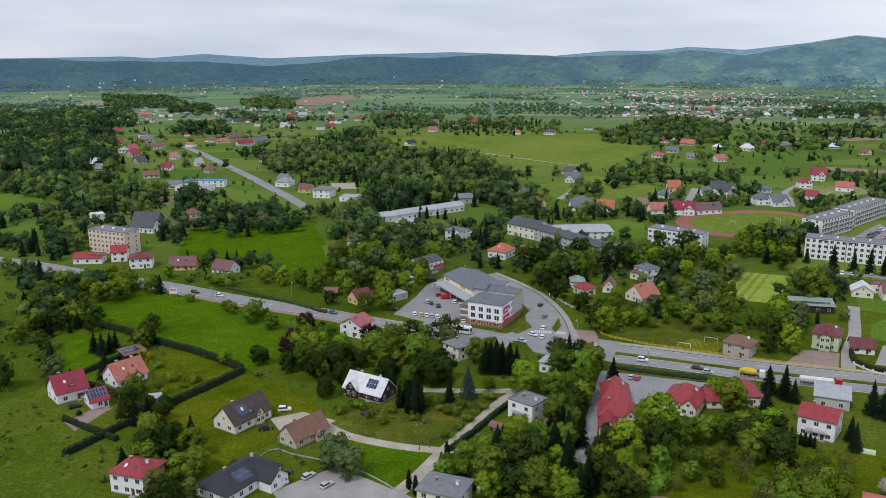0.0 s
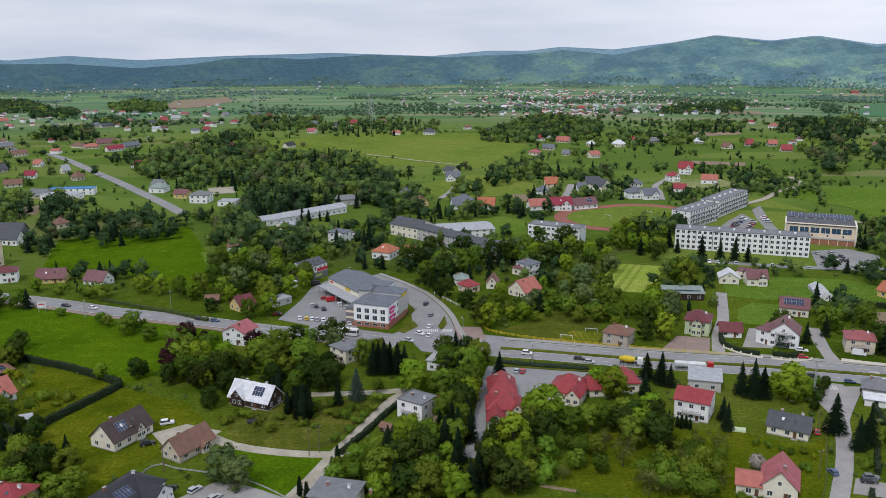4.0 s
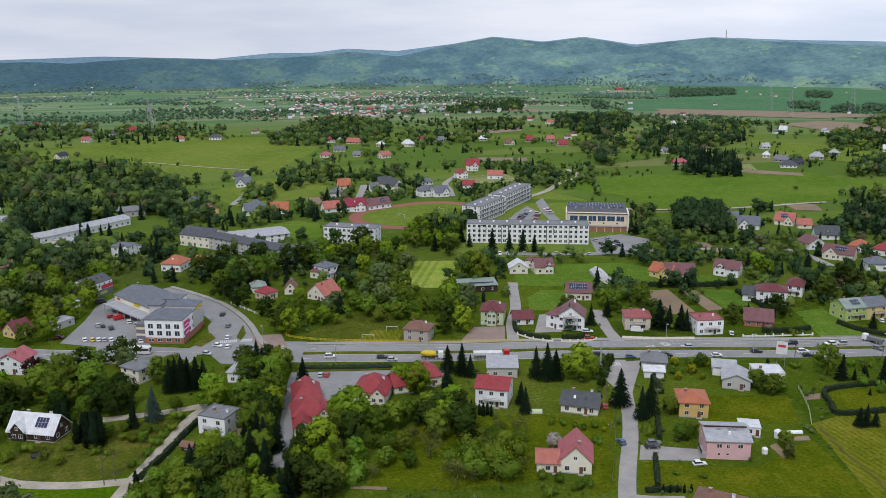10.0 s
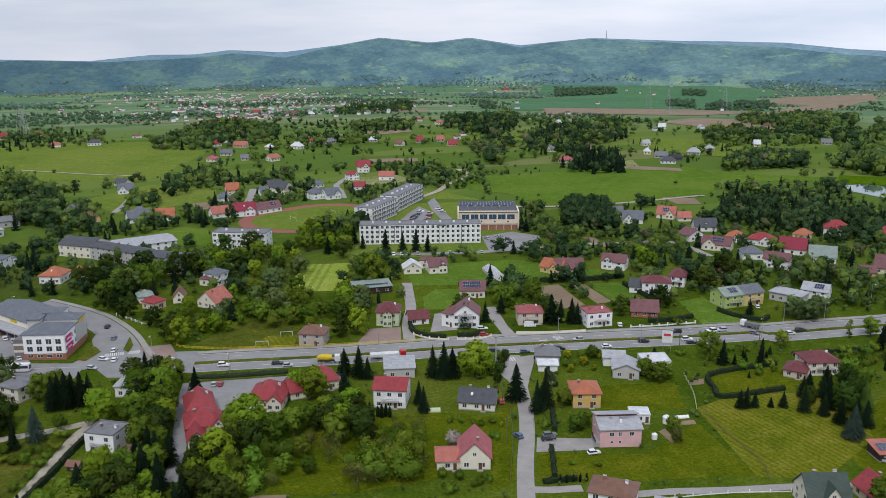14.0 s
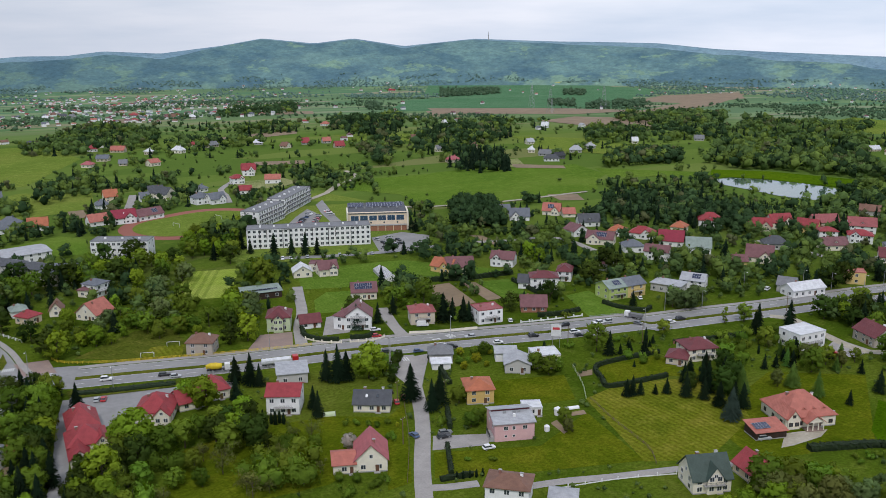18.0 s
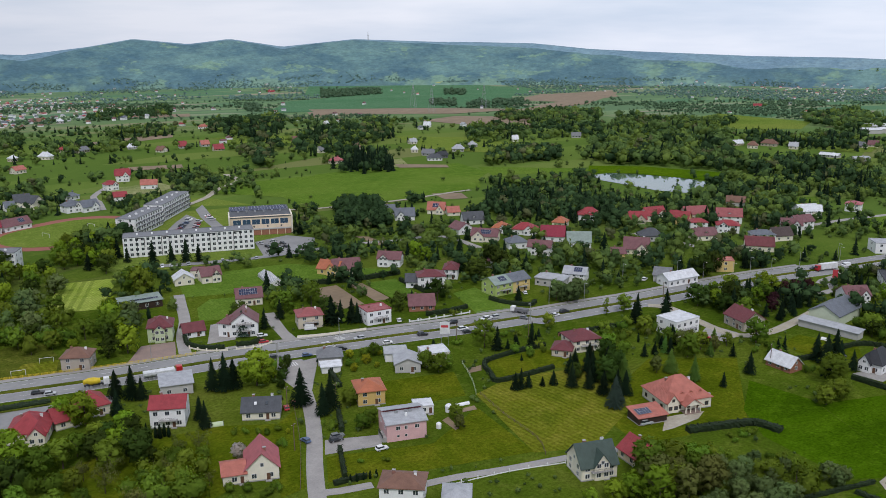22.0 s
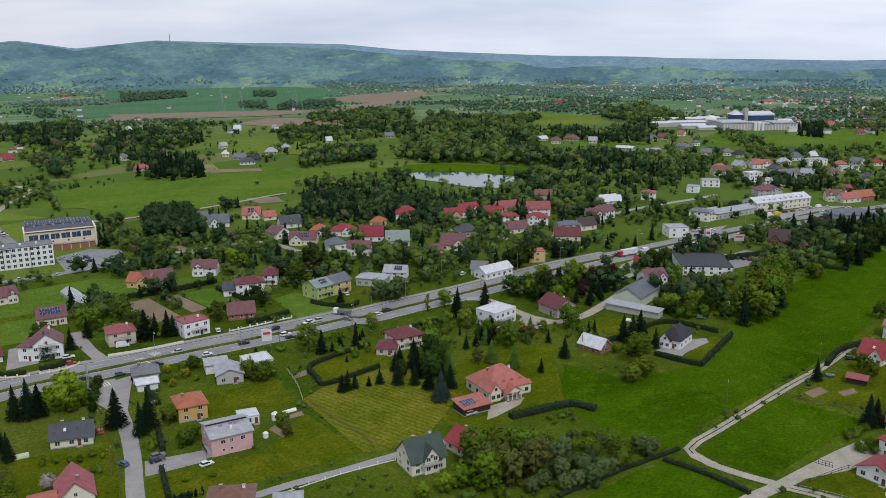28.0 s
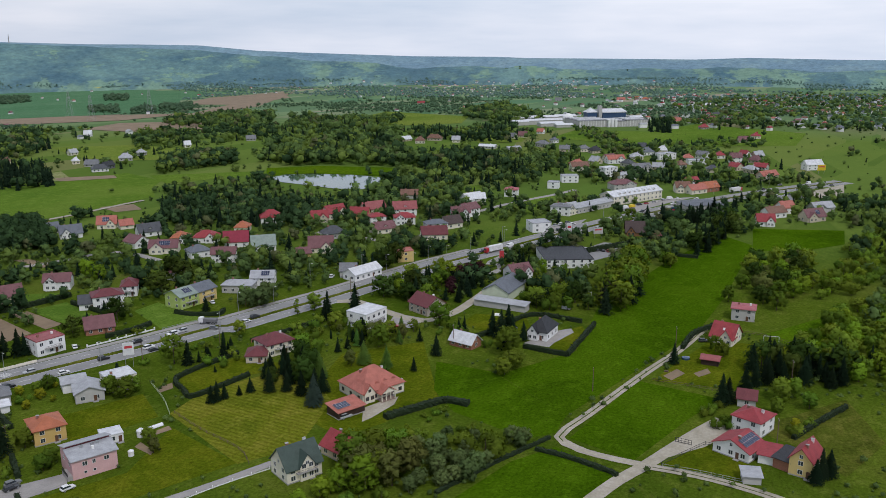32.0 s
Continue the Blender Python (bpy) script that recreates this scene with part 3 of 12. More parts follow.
    if pv:
        cols, rws, u0, side = pv
        for i in range(cols):
            for j in range(rws):
                if roof == "g":
                    a2 = math.atan2(rise, w / 2)
                    q = w * 0.10 + j * 1.72 * math.cos(a2) + 0.83
                    ob = shared("solar_panel", panel_mesh(), roof_ob, (side * q, d * 0.18 + u0 + i * 1.05, h + rise - q * math.tan(a2) + 0.34))
                    ob.rotation_euler = (0, side * a2, 0)
                    ob.scale = (1.6, 0.6, 1)
                else:
                    q = run * 0.22 + 0.83 * math.cos(ang) + j * 1.72 * math.cos(ang)
                    ob = shared("solar_panel", panel_mesh(), roof_ob, (u0 + i * 1.05, q, h + 0.36 + q * math.tan(ang)))
                    ob.rotation_euler = (ang, 0, 0)
    for i in range(dorm):
        u = ((i + 0.5) / dorm - 0.5) * w * 0.8
        q = d * 0.12
        zb = h + 0.1
        b = bmesh.new()
        prism(b, [(u - 1.1, zb), (u + 1.1, zb), (u + 1.1, zb + 1.3), (u, zb + 2.2), (u - 1.1, zb + 1.3)], "y", q, d * 0.48)
        dm = part("dormer", b, wm, e)
        b = bmesh.new()
        prism(b, [(u + a, z) for a, z in chevron(1.1, zb + 1.3, 0.9, 0.3, 0.14)], "y", q - 0.35, d * 0.49)
        part("dormer_roof", b, rm, dm)
        shared("dormer_window", window_mesh(1.0, 1.0, fm, M["glass"]), dm, (u, q, zb + 0.45))
    for i in range(sky):
        u = ((i + 0.5) / sky - 0.5) * w * 0.6
        if roof in "phm":
            q = run * 0.5
            ob = part("skylight", boxes((-0.4, 0.4, -0.6, 0.6, 0, 0.09)), M["glass"] if i % 2 else M["banner_white"], roof_ob)
            ob.location = (u, q, h + 0.34 + q * math.tan(ang))
            ob.rotation_euler = (ang, 0, 0)
    if wing:
        u, ww, out_, hh, rr = wing
        b = bmesh.new()
        prism(b, [(u - ww / 2, -0.3), (u + ww / 2, -0.3), (u + ww / 2, hh), (u, hh + rr), (u - ww / 2, hh)], "y", -out_, d * 0.5)
        wg = part("front_gable", b, wm, e)
        b = bmesh.new()
        prism(b, [(u + a, z) for a, z in chevron(ww / 2, hh, rr, 0.4)], "y", -out_ - 0.4, d * 0.5)
        part("gable_roof", b, rm, wg)
        me = window_mesh(1.4, 1.4, fm, M["glass"])
        for zz in ((1.0,) if hh < 4 else (1.0, 3.9)):
            for q in (-0.25, 0.25):
                shared("window", me, wg, (u + q * ww, -out_, zz))
        shared("window", window_mesh(1.1, 1.1, fm, M["glass"]), wg, (u, -out_, hh + 0.1))
    if porch:
        pw = min(w * 0.4, 6.0)
        pr = part("porch_floor", boxes((-pw / 2, pw / 2, -3.2, -0.05, -0.2, 0.35)), M["red_paving"], e, "terracotta porch floor")
        for q in (-0.46, -0.16, 0.16, 0.46):
            bm = bmesh.new()
            bmesh.ops.create_cone(bm, cap_ends=True, segments=10, radius1=0.2, radius2=0.17, depth=2.7, matrix=Matrix.Translation((q * pw, -2.9, 1.7)))
            part("column", bm, M["w_cream"], e)
        b = bmesh.new()
        prism(b, chevron(pw / 2 + 0.2, 3.05, 2.2, 0.3), "y", -3.5, d * 0.35)
        part("porch_roof", b, rm, e)
        b = bmesh.new()
        prism(b, [(-pw / 2, 3.0), (pw / 2, 3.0), (0, 5.0)], "y", -3.1, 0)
        part("porch_gable", b, wm, e)
    for i in range(balcony):
        zb = 2.9 + i * 2.9
        b = boxes((-w * 0.25, w * 0.3, -1.4, -0.0, zb - 0.2, zb))
        bal = part("balcony", b, M["concrete"], e)
        rail = bmesh.new()
        box(rail, -w * 0.25, w * 0.3, -1.4, -1.35, zb + 0.95, zb + 1.0)
        k = int(w * 0.55 / 0.35)
        for j in range(k + 1):
            u = -w * 0.25 + j * w * 0.55 / k
            box(rail, u - 0.02, u + 0.02, -1.39, -1.36, zb, zb + 0.95)
        part("railing", rail, M["dark"], bal)
    return e


def block(x, y, rot, w, d, h, storeys, wall, label, step=3.0, ww=1.5, wh=1.5, balc=False, name="apartment_block", cat="apartment block", tile="grey", parapet=True, low=False, stripes=0):
    """A flat-roofed block with rows of windows on every wall."""
    e = house(x, y, rot, w, d, h, "f", 0.0, wall, tile, label, near=0, chim=0, win=False, name=name, cat=cat)
    fm = M["frame_white"]
    put_windows(e, "front", w, d, h, storeys, 0, fm, ww=ww, wh=wh, step=step)
    for s in ("left", "right"):
        put_windows(e, s, d, w, h, storeys, 0, fm, ww=1.2, wh=wh, step=step * 1.6)
    for i in range(stripes):
        u = ((i + 0.5) / stripes - 0.5) * w * 0.92
        part("entrance_frame", boxes((u - 2.2, u - 1.9, -0.16, 0.0, 0.2, h - 0.4), (u - 1.9, u + 1.9, -0.16, 0.0, h - 0.8, h - 0.4), (u + 1.9, u + 2.2, -0.16, 0.0, h * 0.5, h - 0.4)), M["dark"], e)
    for i in range(max(2, int(w / 9))):
        u = ((i + 0.5) / max(2, int(w / 9)) - 0.5) * w * 0.9
        part("roof_vent", boxes((u - 0.5, u + 0.5, d * 0.45, d * 0.55, h + 0.1, h + 1.1)), M["w_white"], e)
    if balc:
        n = max(2, int(w / 6))
        fl = h / storeys
        for s in range(1, storeys):
            for i in range(n):
                u = ((i + 0.5) / n - 0.5) * w
                b = part("balcony", boxes((u - 1.7, u + 1.7, -1.4, 0.0, s * fl - 0.1, s * fl + 0.08), (u - 1.7, u + 1.7, -1.4, -1.33, s * fl + 0.08, s * fl + 1.0)), M["w_dgrey"], e)
    return e


def far_house(x, y, rot, w, d, h, rise, wall, tile, hip):
    """A distant house: walls with window panes, a roof and a chimney."""
    e = empty("house", x, y, terr(x, y), rot)
    bm = bmesh.new()
    if hip:
        box(bm, -w / 2, w / 2, 0, d, -0.5, h)
    else:
        prism(bm, [(0, -0.5), (d, -0.5), (d, h), (d / 2, h + rise), (0, h)], "x", -w / 2, w / 2)
    n0 = len(bm.faces)
    rows_ = (0.9,) if h < 4.2 else (0.8, 3.3)
    for z in rows_:
        for i in range(max(2, int(w / 3.6))):
            u = ((i + 0.5) / max(2, int(w / 3.6)) - 0.5) * w
            box(bm, u - 0.6, u + 0.6, -0.05, 0.03, z, z + 1.3)
        for q in (-1, 1):
            for v in (0.3, 0.7):
                box(bm, q * w / 2 - 0.04, q * w / 2 + 0.04, d * v - 0.5, d * v + 0.5, z, z + 1.3)
    bm.faces.ensure_lookup_table()
    for f in bm.faces[n0:]:
        f.material_index = 1
    part("wall", bm, M["w_" + wall], e).data.materials.append(M["glass"])
    bm = bmesh.new()
    if hip:
        hull_roof(bm, -w / 2 - 0.7, w / 2 + 0.7, -0.7, d + 0.7, h + 0.1, rise)
    else:
        prism(bm, [(u + d / 2, z) for u, z in chevron(d / 2, h, rise, 0.7)], "x", -w / 2 - 0.7, w / 2 + 0.7)
    box(bm, w * 0.15, w * 0.15 + 0.8, d * 0.5, d * 0.5 + 0.7, h + rise * 0.5, h + rise + 0.9)
    part("roof", bm, M["r_" + tile], e)
    return e


# ---- ground pieces ----
def drape(name, pts, material, label, lift=0.03, kind="structure", cat="", far=False):
    """A flat piece of ground with the outline pts, laid on the terrain."""
    bm = bmesh.new()
    vs = [bm.verts.new((px, py, 0)) for px, py in pts]
    f = bm.faces.new(vs)
    bmesh.ops.triangulate(bm, faces=[f])
    if far:
        for _ in range(4):
            es = [ed for ed in bm.edges if ed.calc_length() > 70]
            if not es:
                break
            bmesh.ops.subdivide_edges(bm, edges=es, cuts=1)
            bmesh.ops.triangulate(bm, faces=bm.faces[:])
    bmesh.ops.recalc_face_normals(bm, faces=bm.faces[:])
    if sum(fc.normal.z for fc in bm.faces) < 0:
        bmesh.ops.reverse_faces(bm, faces=bm.faces[:])
    for v in bm.verts:
        v.co.z = terr(v.co.x, v.co.y) + lift
    me = bpy.data.meshes.new(name)
    bm.to_mesh(me)
    bm.free()
    me.materials.append(material)
    ob = new(name, me)
    OPEN.append((min(p[0] for p in pts), max(p[0] for p in pts), min(p[1] for p in pts), max(p[1] for p in pts), pts))
    return tagged(ob, label, cat or name.split("_")[-1], kind=kind)


def resample(pts, step):
    """A smooth line through pts (Catmull-Rom), about step metres between points."""
    p = [Vector(q) for q in pts]
    p = [p[0] * 2 - p[1]] + p + [p[-1] * 2 - p[-2]]
    out = []
    for i in range(1, len(p) - 2):
        n = max(1, int((p[i + 1] - p[i]).length / step))
        for k in range(n):
            t = k / n
            a, b, c, e = p[i - 1], p[i], p[i + 1], p[i + 2]
            out.append(0.5 * (2 * b + (c - a) * t + (2 * a - 5 * b + 4 * c - e) * t * t + (3 * b - a - 3 * c + e) * t ** 3))
    out.append(p[-2])
    return out


def offset_line(pts, off):
    out = []
    for i, q in enumerate(pts):
        a, b = pts[max(i - 1, 0)], pts[min(i + 1, len(pts) - 1)]
        t = (b - a).normalized()
        out.append(q + Vector((t.y, -t.x)) * off)
    return out


def ribbon(name, pts, lo, hi, material, label, lift=0.05, thick=0.0, cat="road", step=8.0, dash=None, kind="structure"):
    """A strip along a line, from lo to hi metres to its right; thick gives it standing sides (a kerb); dash breaks it."""
    line = resample(pts, step if not dash else dash[0])
    if not dash and hi - lo > 2:
        for q in resample(pts, 5.0):
            CLEAR.append((q.x, q.y, max(abs(lo), abs(hi))))
    a, b = offset_line(line, lo), offset_line(line, hi)
    verts, faces = [], []

    def quad(i, j):
        k = len(verts)
        for q in (a[i], b[i], b[j], a[j]):
            verts.append((q.x, q.y, terr(q.x, q.y) + lift))
        faces.append((k, k + 1, k + 2, k + 3))
        if thick:
            for q in (a[i], b[i], b[j], a[j]):
                verts.append((q.x, q.y, terr(q.x, q.y) + lift - thick))
            faces.append((k, k + 3, k + 7, k + 4))
            faces.append((k + 1, k + 5, k + 6, k + 2))
            if i == 0:
                faces.append((k, k + 4, k + 5, k + 1))
            if j == len(line) - 1:
                faces.append((k + 2, k + 6, k + 7, k + 3))
    for i in range(len(line) - 1):
        if dash and i % dash[1]:
            continue
        quad(i, i + 1)
    ob = mesh_object(name, verts, faces, [material])
    me = ob.data
    bm = bmesh.new()
    bm.from_mesh(me)
    bmesh.ops.remove_doubles(bm, verts=bm.verts[:], dist=0.001)
    bmesh.ops.recalc_face_normals(bm, faces=bm.faces[:])
    if sum(fc.normal.z * fc.calc_area() for fc in bm.faces) < 0:
        bmesh.ops.reverse_faces(bm, faces=bm.faces[:])
    bm.to_mesh(me)
    bm.free()
    return tagged(ob, label, cat, kind=kind)


# ---- plants ----
def ico(sub):
    bm = bmesh.new()
    bmesh.ops.create_icosphere(bm, subdivisions=sub, radius=1.0)
    v = np.array([q.co for q in bm.verts])
    f = np.array([[q.index for q in fc.verts] for fc in bm.faces])
    bm.free()
    return v, f


ICO1, ICO2 = ico(1), ico(2)


def lumps(rng, centres, radii, base, rough=0.22):
    """Several uneven balls in one array."""
    V, F, n = [], [], 0
    bv, bf = base
    for c, r in zip(centres, radii):
        k = 1 + rough * (rng.random(len(bv)) * 2 - 1)
        V.append(bv * k[:, None] * np.asarray(r) + np.asarray(c))
        F.append(bf + n)
        n += len(bv)
    return np.vstack(V), np.vstack(F)


def tufts(rng, centres, radii, count, size, loose=0.55):
    """Leaf sprays: small triangles turned every way through the outer shell of the boughs."""
    idx = rng.integers(0, len(centres), count)
    d = rng.normal(size=(count, 3))
    d[:, 2] = d[:, 2] * 0.85 + 0.25
    d /= np.linalg.norm(d, axis=1)[:, None]
    r = np.asarray(radii)[idx]
    p = np.asarray(centres)[idx] + d * r * (0.62 + 0.62 * rng.random((count, 1)))
    nrm = d + loose * rng.normal(size=(count, 3))
    nrm /= np.linalg.norm(nrm, axis=1)[:, None] + 1e-6
    u = np.cross(nrm, rng.normal(size=(count, 3)))
    u /= np.linalg.norm(u, axis=1)[:, None] + 1e-6
    w = np.cross(nrm, u)
    s = size * (0.55 + 0.9 * rng.random((count, 1)))
    V = np.stack([p - u * s, p + w * s * 1.1, p + u * s * 1.1 - w * s * 0.3], 1).reshape(-1, 3)
    return V, np.arange(count * 3).reshape(-1, 3)


def soft_normals(V, C, R, mix=0.6):
    """Leaf normals that follow the boughs and the whole crown, as a mass of small leaves does."""
    C, R = np.asarray(C, float), np.asarray(R, float)
    if R.ndim == 1:
        R = np.repeat(R[:, None], 3, 1)
    rel = (V[:, None] - C[None]) / R[None]
    bough = rel[np.arange(len(V)), np.argmin((rel ** 2).sum(2), 1)]
    bough /= np.linalg.norm(bough, axis=1)[:, None] + 1e-6
    ext = np.ptp(C, axis=0) * 0.5 + R.mean(0)
    whole = (V - C.mean(0)) / ext
    whole /= np.linalg.norm(whole, axis=1)[:, None] + 1e-6
    n = bough * (1 - mix) + whole * mix + (0, 0, 0.12)
    return n / (np.linalg.norm(n, axis=1)[:, None] + 1e-6)


def outward(V, F, N):
    """All faces as triangles, wound so that they look the way of their normals."""
    F = np.asarray(F)
    T = F if F.shape[1] == 3 else np.vstack([F[:, [0, 1, 2]], F[:, [0, 2, 3]]])
    g = np.cross(V[T[:, 1]] - V[T[:, 0]], V[T[:, 2]] - V[T[:, 0]])
    flip = (g * N[T].mean(1)).sum(1) < 0
    T = T.copy()
    T[flip] = T[flip][:, ::-1]
    return T


def fast_mesh(name, V, T, N, mats, slots=None):
    """A triangle mesh with given vertex normals."""
    me = bpy.data.meshes.new(name)
    me.vertices.add(len(V))
    me.vertices.foreach_set("co", np.ascontiguousarray(V, dtype=np.float32).ravel())
    me.loops.add(len(T) * 3)
    me.loops.foreach_set("vertex_index", np.ascontiguousarray(T, dtype=np.int32).ravel())
    me.polygons.add(len(T))
    me.polygons.foreach_set("loop_start", np.arange(0, len(T) * 3, 3, dtype=np.int32))
    for m in mats:
        me.materials.append(m)
    if slots is not None:
        me.polygons.foreach_set("material_index", np.asarray(slots, dtype=np.int32))
    me.polygons.foreach_set("use_smooth", np.ones(len(T), dtype=bool))
    me.update(calc_edges=True)
    me.validate()
    me.normals_split_custom_set_from_vertices(np.asarray(N, dtype=np.float32))
    return me


def gather(sets):
    """Several (vertices, faces, normals) in one."""
    V, T, N, n = [], [], [], 0
    for v, f, nn in sets:
        V.append(v), N.append(nn), T.append(outward(v, f, nn) + n)
        n += len(v)
    return np.vstack(V), np.vstack(T), np.vstack(N)


def to_mesh(name, sets, material):
    V, T, N = gather(sets)
    return fast_mesh(name, V, T, N, [material])


def leafed(rng, C, R, base, inner, rough, count, size, loose=0.55):
    """Boughs and the leaf sprays on them."""
    V, F = lumps(rng, C, np.asarray(R) * inner, base, rough)
    T, TF = tufts(rng, C, R, count, size, loose)
    return [(V, F, soft_normals(V, C, R)), (T, TF, soft_normals(T, C, R))]


def broad_crown(rng, lod, wide=0.42, low=0.22, lobes=8):
    """A crown for a tree of height 1: many small boughs in an uneven dome, with leaf sprays and gaps between them."""
    C, R = [], []
    n = 26 if lod == 0 else 15
    lean = rng.normal(size=2) * 0.05
    skew = 0.75 + 0.5 * rng.random(5)
    for i in range(n):
        a = 2.4 * i + rng.random() * 0.9
        zz = low + (0.93 - low) * ((i + rng.random()) / n) ** 0.85
        prof = math.sin(math.pi * min(max(0.16 + 0.80 * (zz - low) / (1.0 - low), 0.05), 0.97)) ** 0.7
        rad = wide * prof * math.sqrt(0.12 + 0.75 * rng.random()) * skew[int(a * 0.8) % 5]
        q = wide * (0.24 + 0.16 * rng.random()) * (1.0 if lod == 0 else 1.25)
        C.append((math.cos(a) * rad + lean[0], math.sin(a) * rad + lean[1], min(zz, 0.90)))
        R.append((q, q, q * 0.8))
    C, R = np.array(C), np.array(R)
    k, s = (1800, 0.034) if lod == 0 else (620, 0.046)
    return leafed(rng, C, R, ICO1, 0.62, 0.35, k, s * (wide / 0.42) ** 0.5)


def spruce_crown(rng, lod, wide=0.20, tiers=None):
    """Whorls of drooping branches, each a ragged star, narrowing to the leader."""
    tiers = tiers or (15 if lod == 0 else 9)
    spokes = (13, 9, 6, 5, 5)[lod]
    V, F = [], []
    for t in range(tiers):
        z = 0.06 + 0.90 * t / tiers
        r = wide * (1 - (t / tiers) ** 1.15) * (0.88 + 0.24 * rng.random()) + 0.012
        top = z + 1.35 * 0.94 / tiers + 0.02
        n = len(V)
        V.append((0, 0, min(top, 0.995)))
        ph = rng.random() * 6.28
        for i in range(spokes):
            a = ph + 6.283 * i / spokes
            rr = r * (0.62 + 0.66 * rng.random())
            V.append((math.cos(a) * rr, math.sin(a) * rr, z - 0.02 * rng.random()))
            a2 = a + 3.1416 / spokes
            V.append((math.cos(a2) * rr * 0.5, math.sin(a2) * rr * 0.5, z + 0.030))
        m = 2 * spokes
        for i in range(m):
            F.append((n, n + 1 + i, n + 1 + (i + 1) % m))
    V, F = np.array(V), np.array(F)
    k = (420, 130, 36, 10, 6)[lod]
    zz = 0.05 + 0.88 * (1 - np.sqrt(rng.random(k)))
    r = wide * (1 - (zz / 0.96) ** 1.1) * (0.85 + 0.3 * rng.random(k))
    a = rng.random(k) * 6.283
    p = np.stack([np.cos(a) * r, np.sin(a) * r, zz], 1)
    out = np.stack([np.cos(a), np.sin(a), -0.35 * np.ones(k)], 1)
    side = np.stack([-np.sin(a), np.cos(a), 0.3 * (rng.random(k) - 0.5)], 1)
    s = (0.018 + 0.018 * rng.random(k))[:, None] * (1.0, 1.5, 2.4, 3.6, 4.0)[lod]
    TV = np.stack([p - out * s, p + side * s * 0.6, p + out * s * 1.2, p - side * s * 0.6], 1).reshape(-1, 3)
    def spread(P):
        n = np.stack([P[:, 0], P[:, 1], np.full(len(P), 0.0)], 1)
        n = n / (np.linalg.norm(n, axis=1)[:, None] + 1e-6) + (0, 0, 0.55) + 0.35 * rng.normal(size=P.shape)
        return n / np.linalg.norm(n, axis=1)[:, None]
    return [(V, F, spread(V)), (TV, np.arange(k * 4).reshape(-1, 4), spread(TV))]


def bare_crown(rng, lod):
    """A crown just coming into leaf: fine twigs in sprays with many gaps."""
    C = rng.normal(size=(12, 3)) * (0.17, 0.17, 0.15) + (0, 0, 0.60)
    R = np.ones((12, 3)) * 0.13
    T, TF = tufts(rng, C, R, 620 if lod == 0 else 240, 0.026 if lod == 0 else 0.040)
    return [(T, TF, soft_normals(T, C, R))]


def trunk_mesh(rng, h=1.0, r=0.022, limbs=5, fork=0.28, reach=0.25):
    """A tapered trunk with limbs for a tree of height 1."""
    V, F = [], []

    def tube(a, b, r0, r1, n=6):
        a, b = Vector(a), Vector(b)
        ax = (b - a).normalized()
        u = ax.orthogonal().normalized()
        w = ax.cross(u)
        k = len(V)
        for q, rr in ((a, r0), (b, r1)):
            for i in range(n):
                t = 6.283 * i / n
                p = q + (u * math.cos(t) + w * math.sin(t)) * rr
                V.append((p.x, p.y, p.z))
        for i in range(n):
            F.append((k + i, k + (i + 1) % n, k + n + (i + 1) % n, k + n + i))
    tube((0, 0, -0.02), (0.005, 0, fork), r * 1.15, r * 0.8)
    tube((0.005, 0, fork), (0.0, 0.01, 0.8), r * 0.8, r * 0.2)
    for i in range(limbs):
        a = 6.283 * i / limbs + rng.random()
        z = fork + 0.25 * rng.random()
        tube((0, 0, z), (math.cos(a) * reach, math.sin(a) * reach, z + 0.18 + 0.15 * rng.random()), r * 0.45, r * 0.1, 4)
    me = bpy.data.meshes.new("trunk")
    me.from_pydata(V, [], F)
    me.materials.append(M["bark"])
    return me


KINDS = dict(
    ash=("leaf_a", 0.40, 0.20, 9), oak=("leaf_b", 0.46, 0.18, 9), lime=("leaf_c", 0.40, 0.14, 9), willow=("leaf_w", 0.50, 0.10, 9),
    poplar=("leaf_a", 0.17, 0.06, 9), plum=("leaf_r", 0.42, 0.16, 7), apple=("leaf_a", 0.52, 0.22, 7), blossom_tree=("blossom", 0.5, 0.18, 7),
    birch=("leaf_o", 0.34, 0.20, 8), golden=("leaf_y", 0.5, 0.1, 7))
TREES = {}
TREE_WORDS = dict(
    ash="tall broadleaf tree in fresh spring leaf", oak="broad dark green leafy tree with uneven crown", lime="bright green lime tree in full spring leaf",
    willow="grey-green willow with a rounded drooping crown", poplar="slim upright green columnar tree", plum="small purple-leaved garden tree on grass",
    apple="low spreading fruit tree in green leaf", blossom_tree="small tree covered in pale blossom", birch="brownish tree just coming into leaf",
    golden="round yellow-leaved garden shrub on a lawn", spruce="dark green spruce with drooping branches", larch="light green conical larch tree on grass",
    blue_spruce="blue-grey garden spruce with dense needles", thuja="narrow dark green columnar thuja", bare="thin brown tree almost without leaves", bush="rounded green bush in a garden")


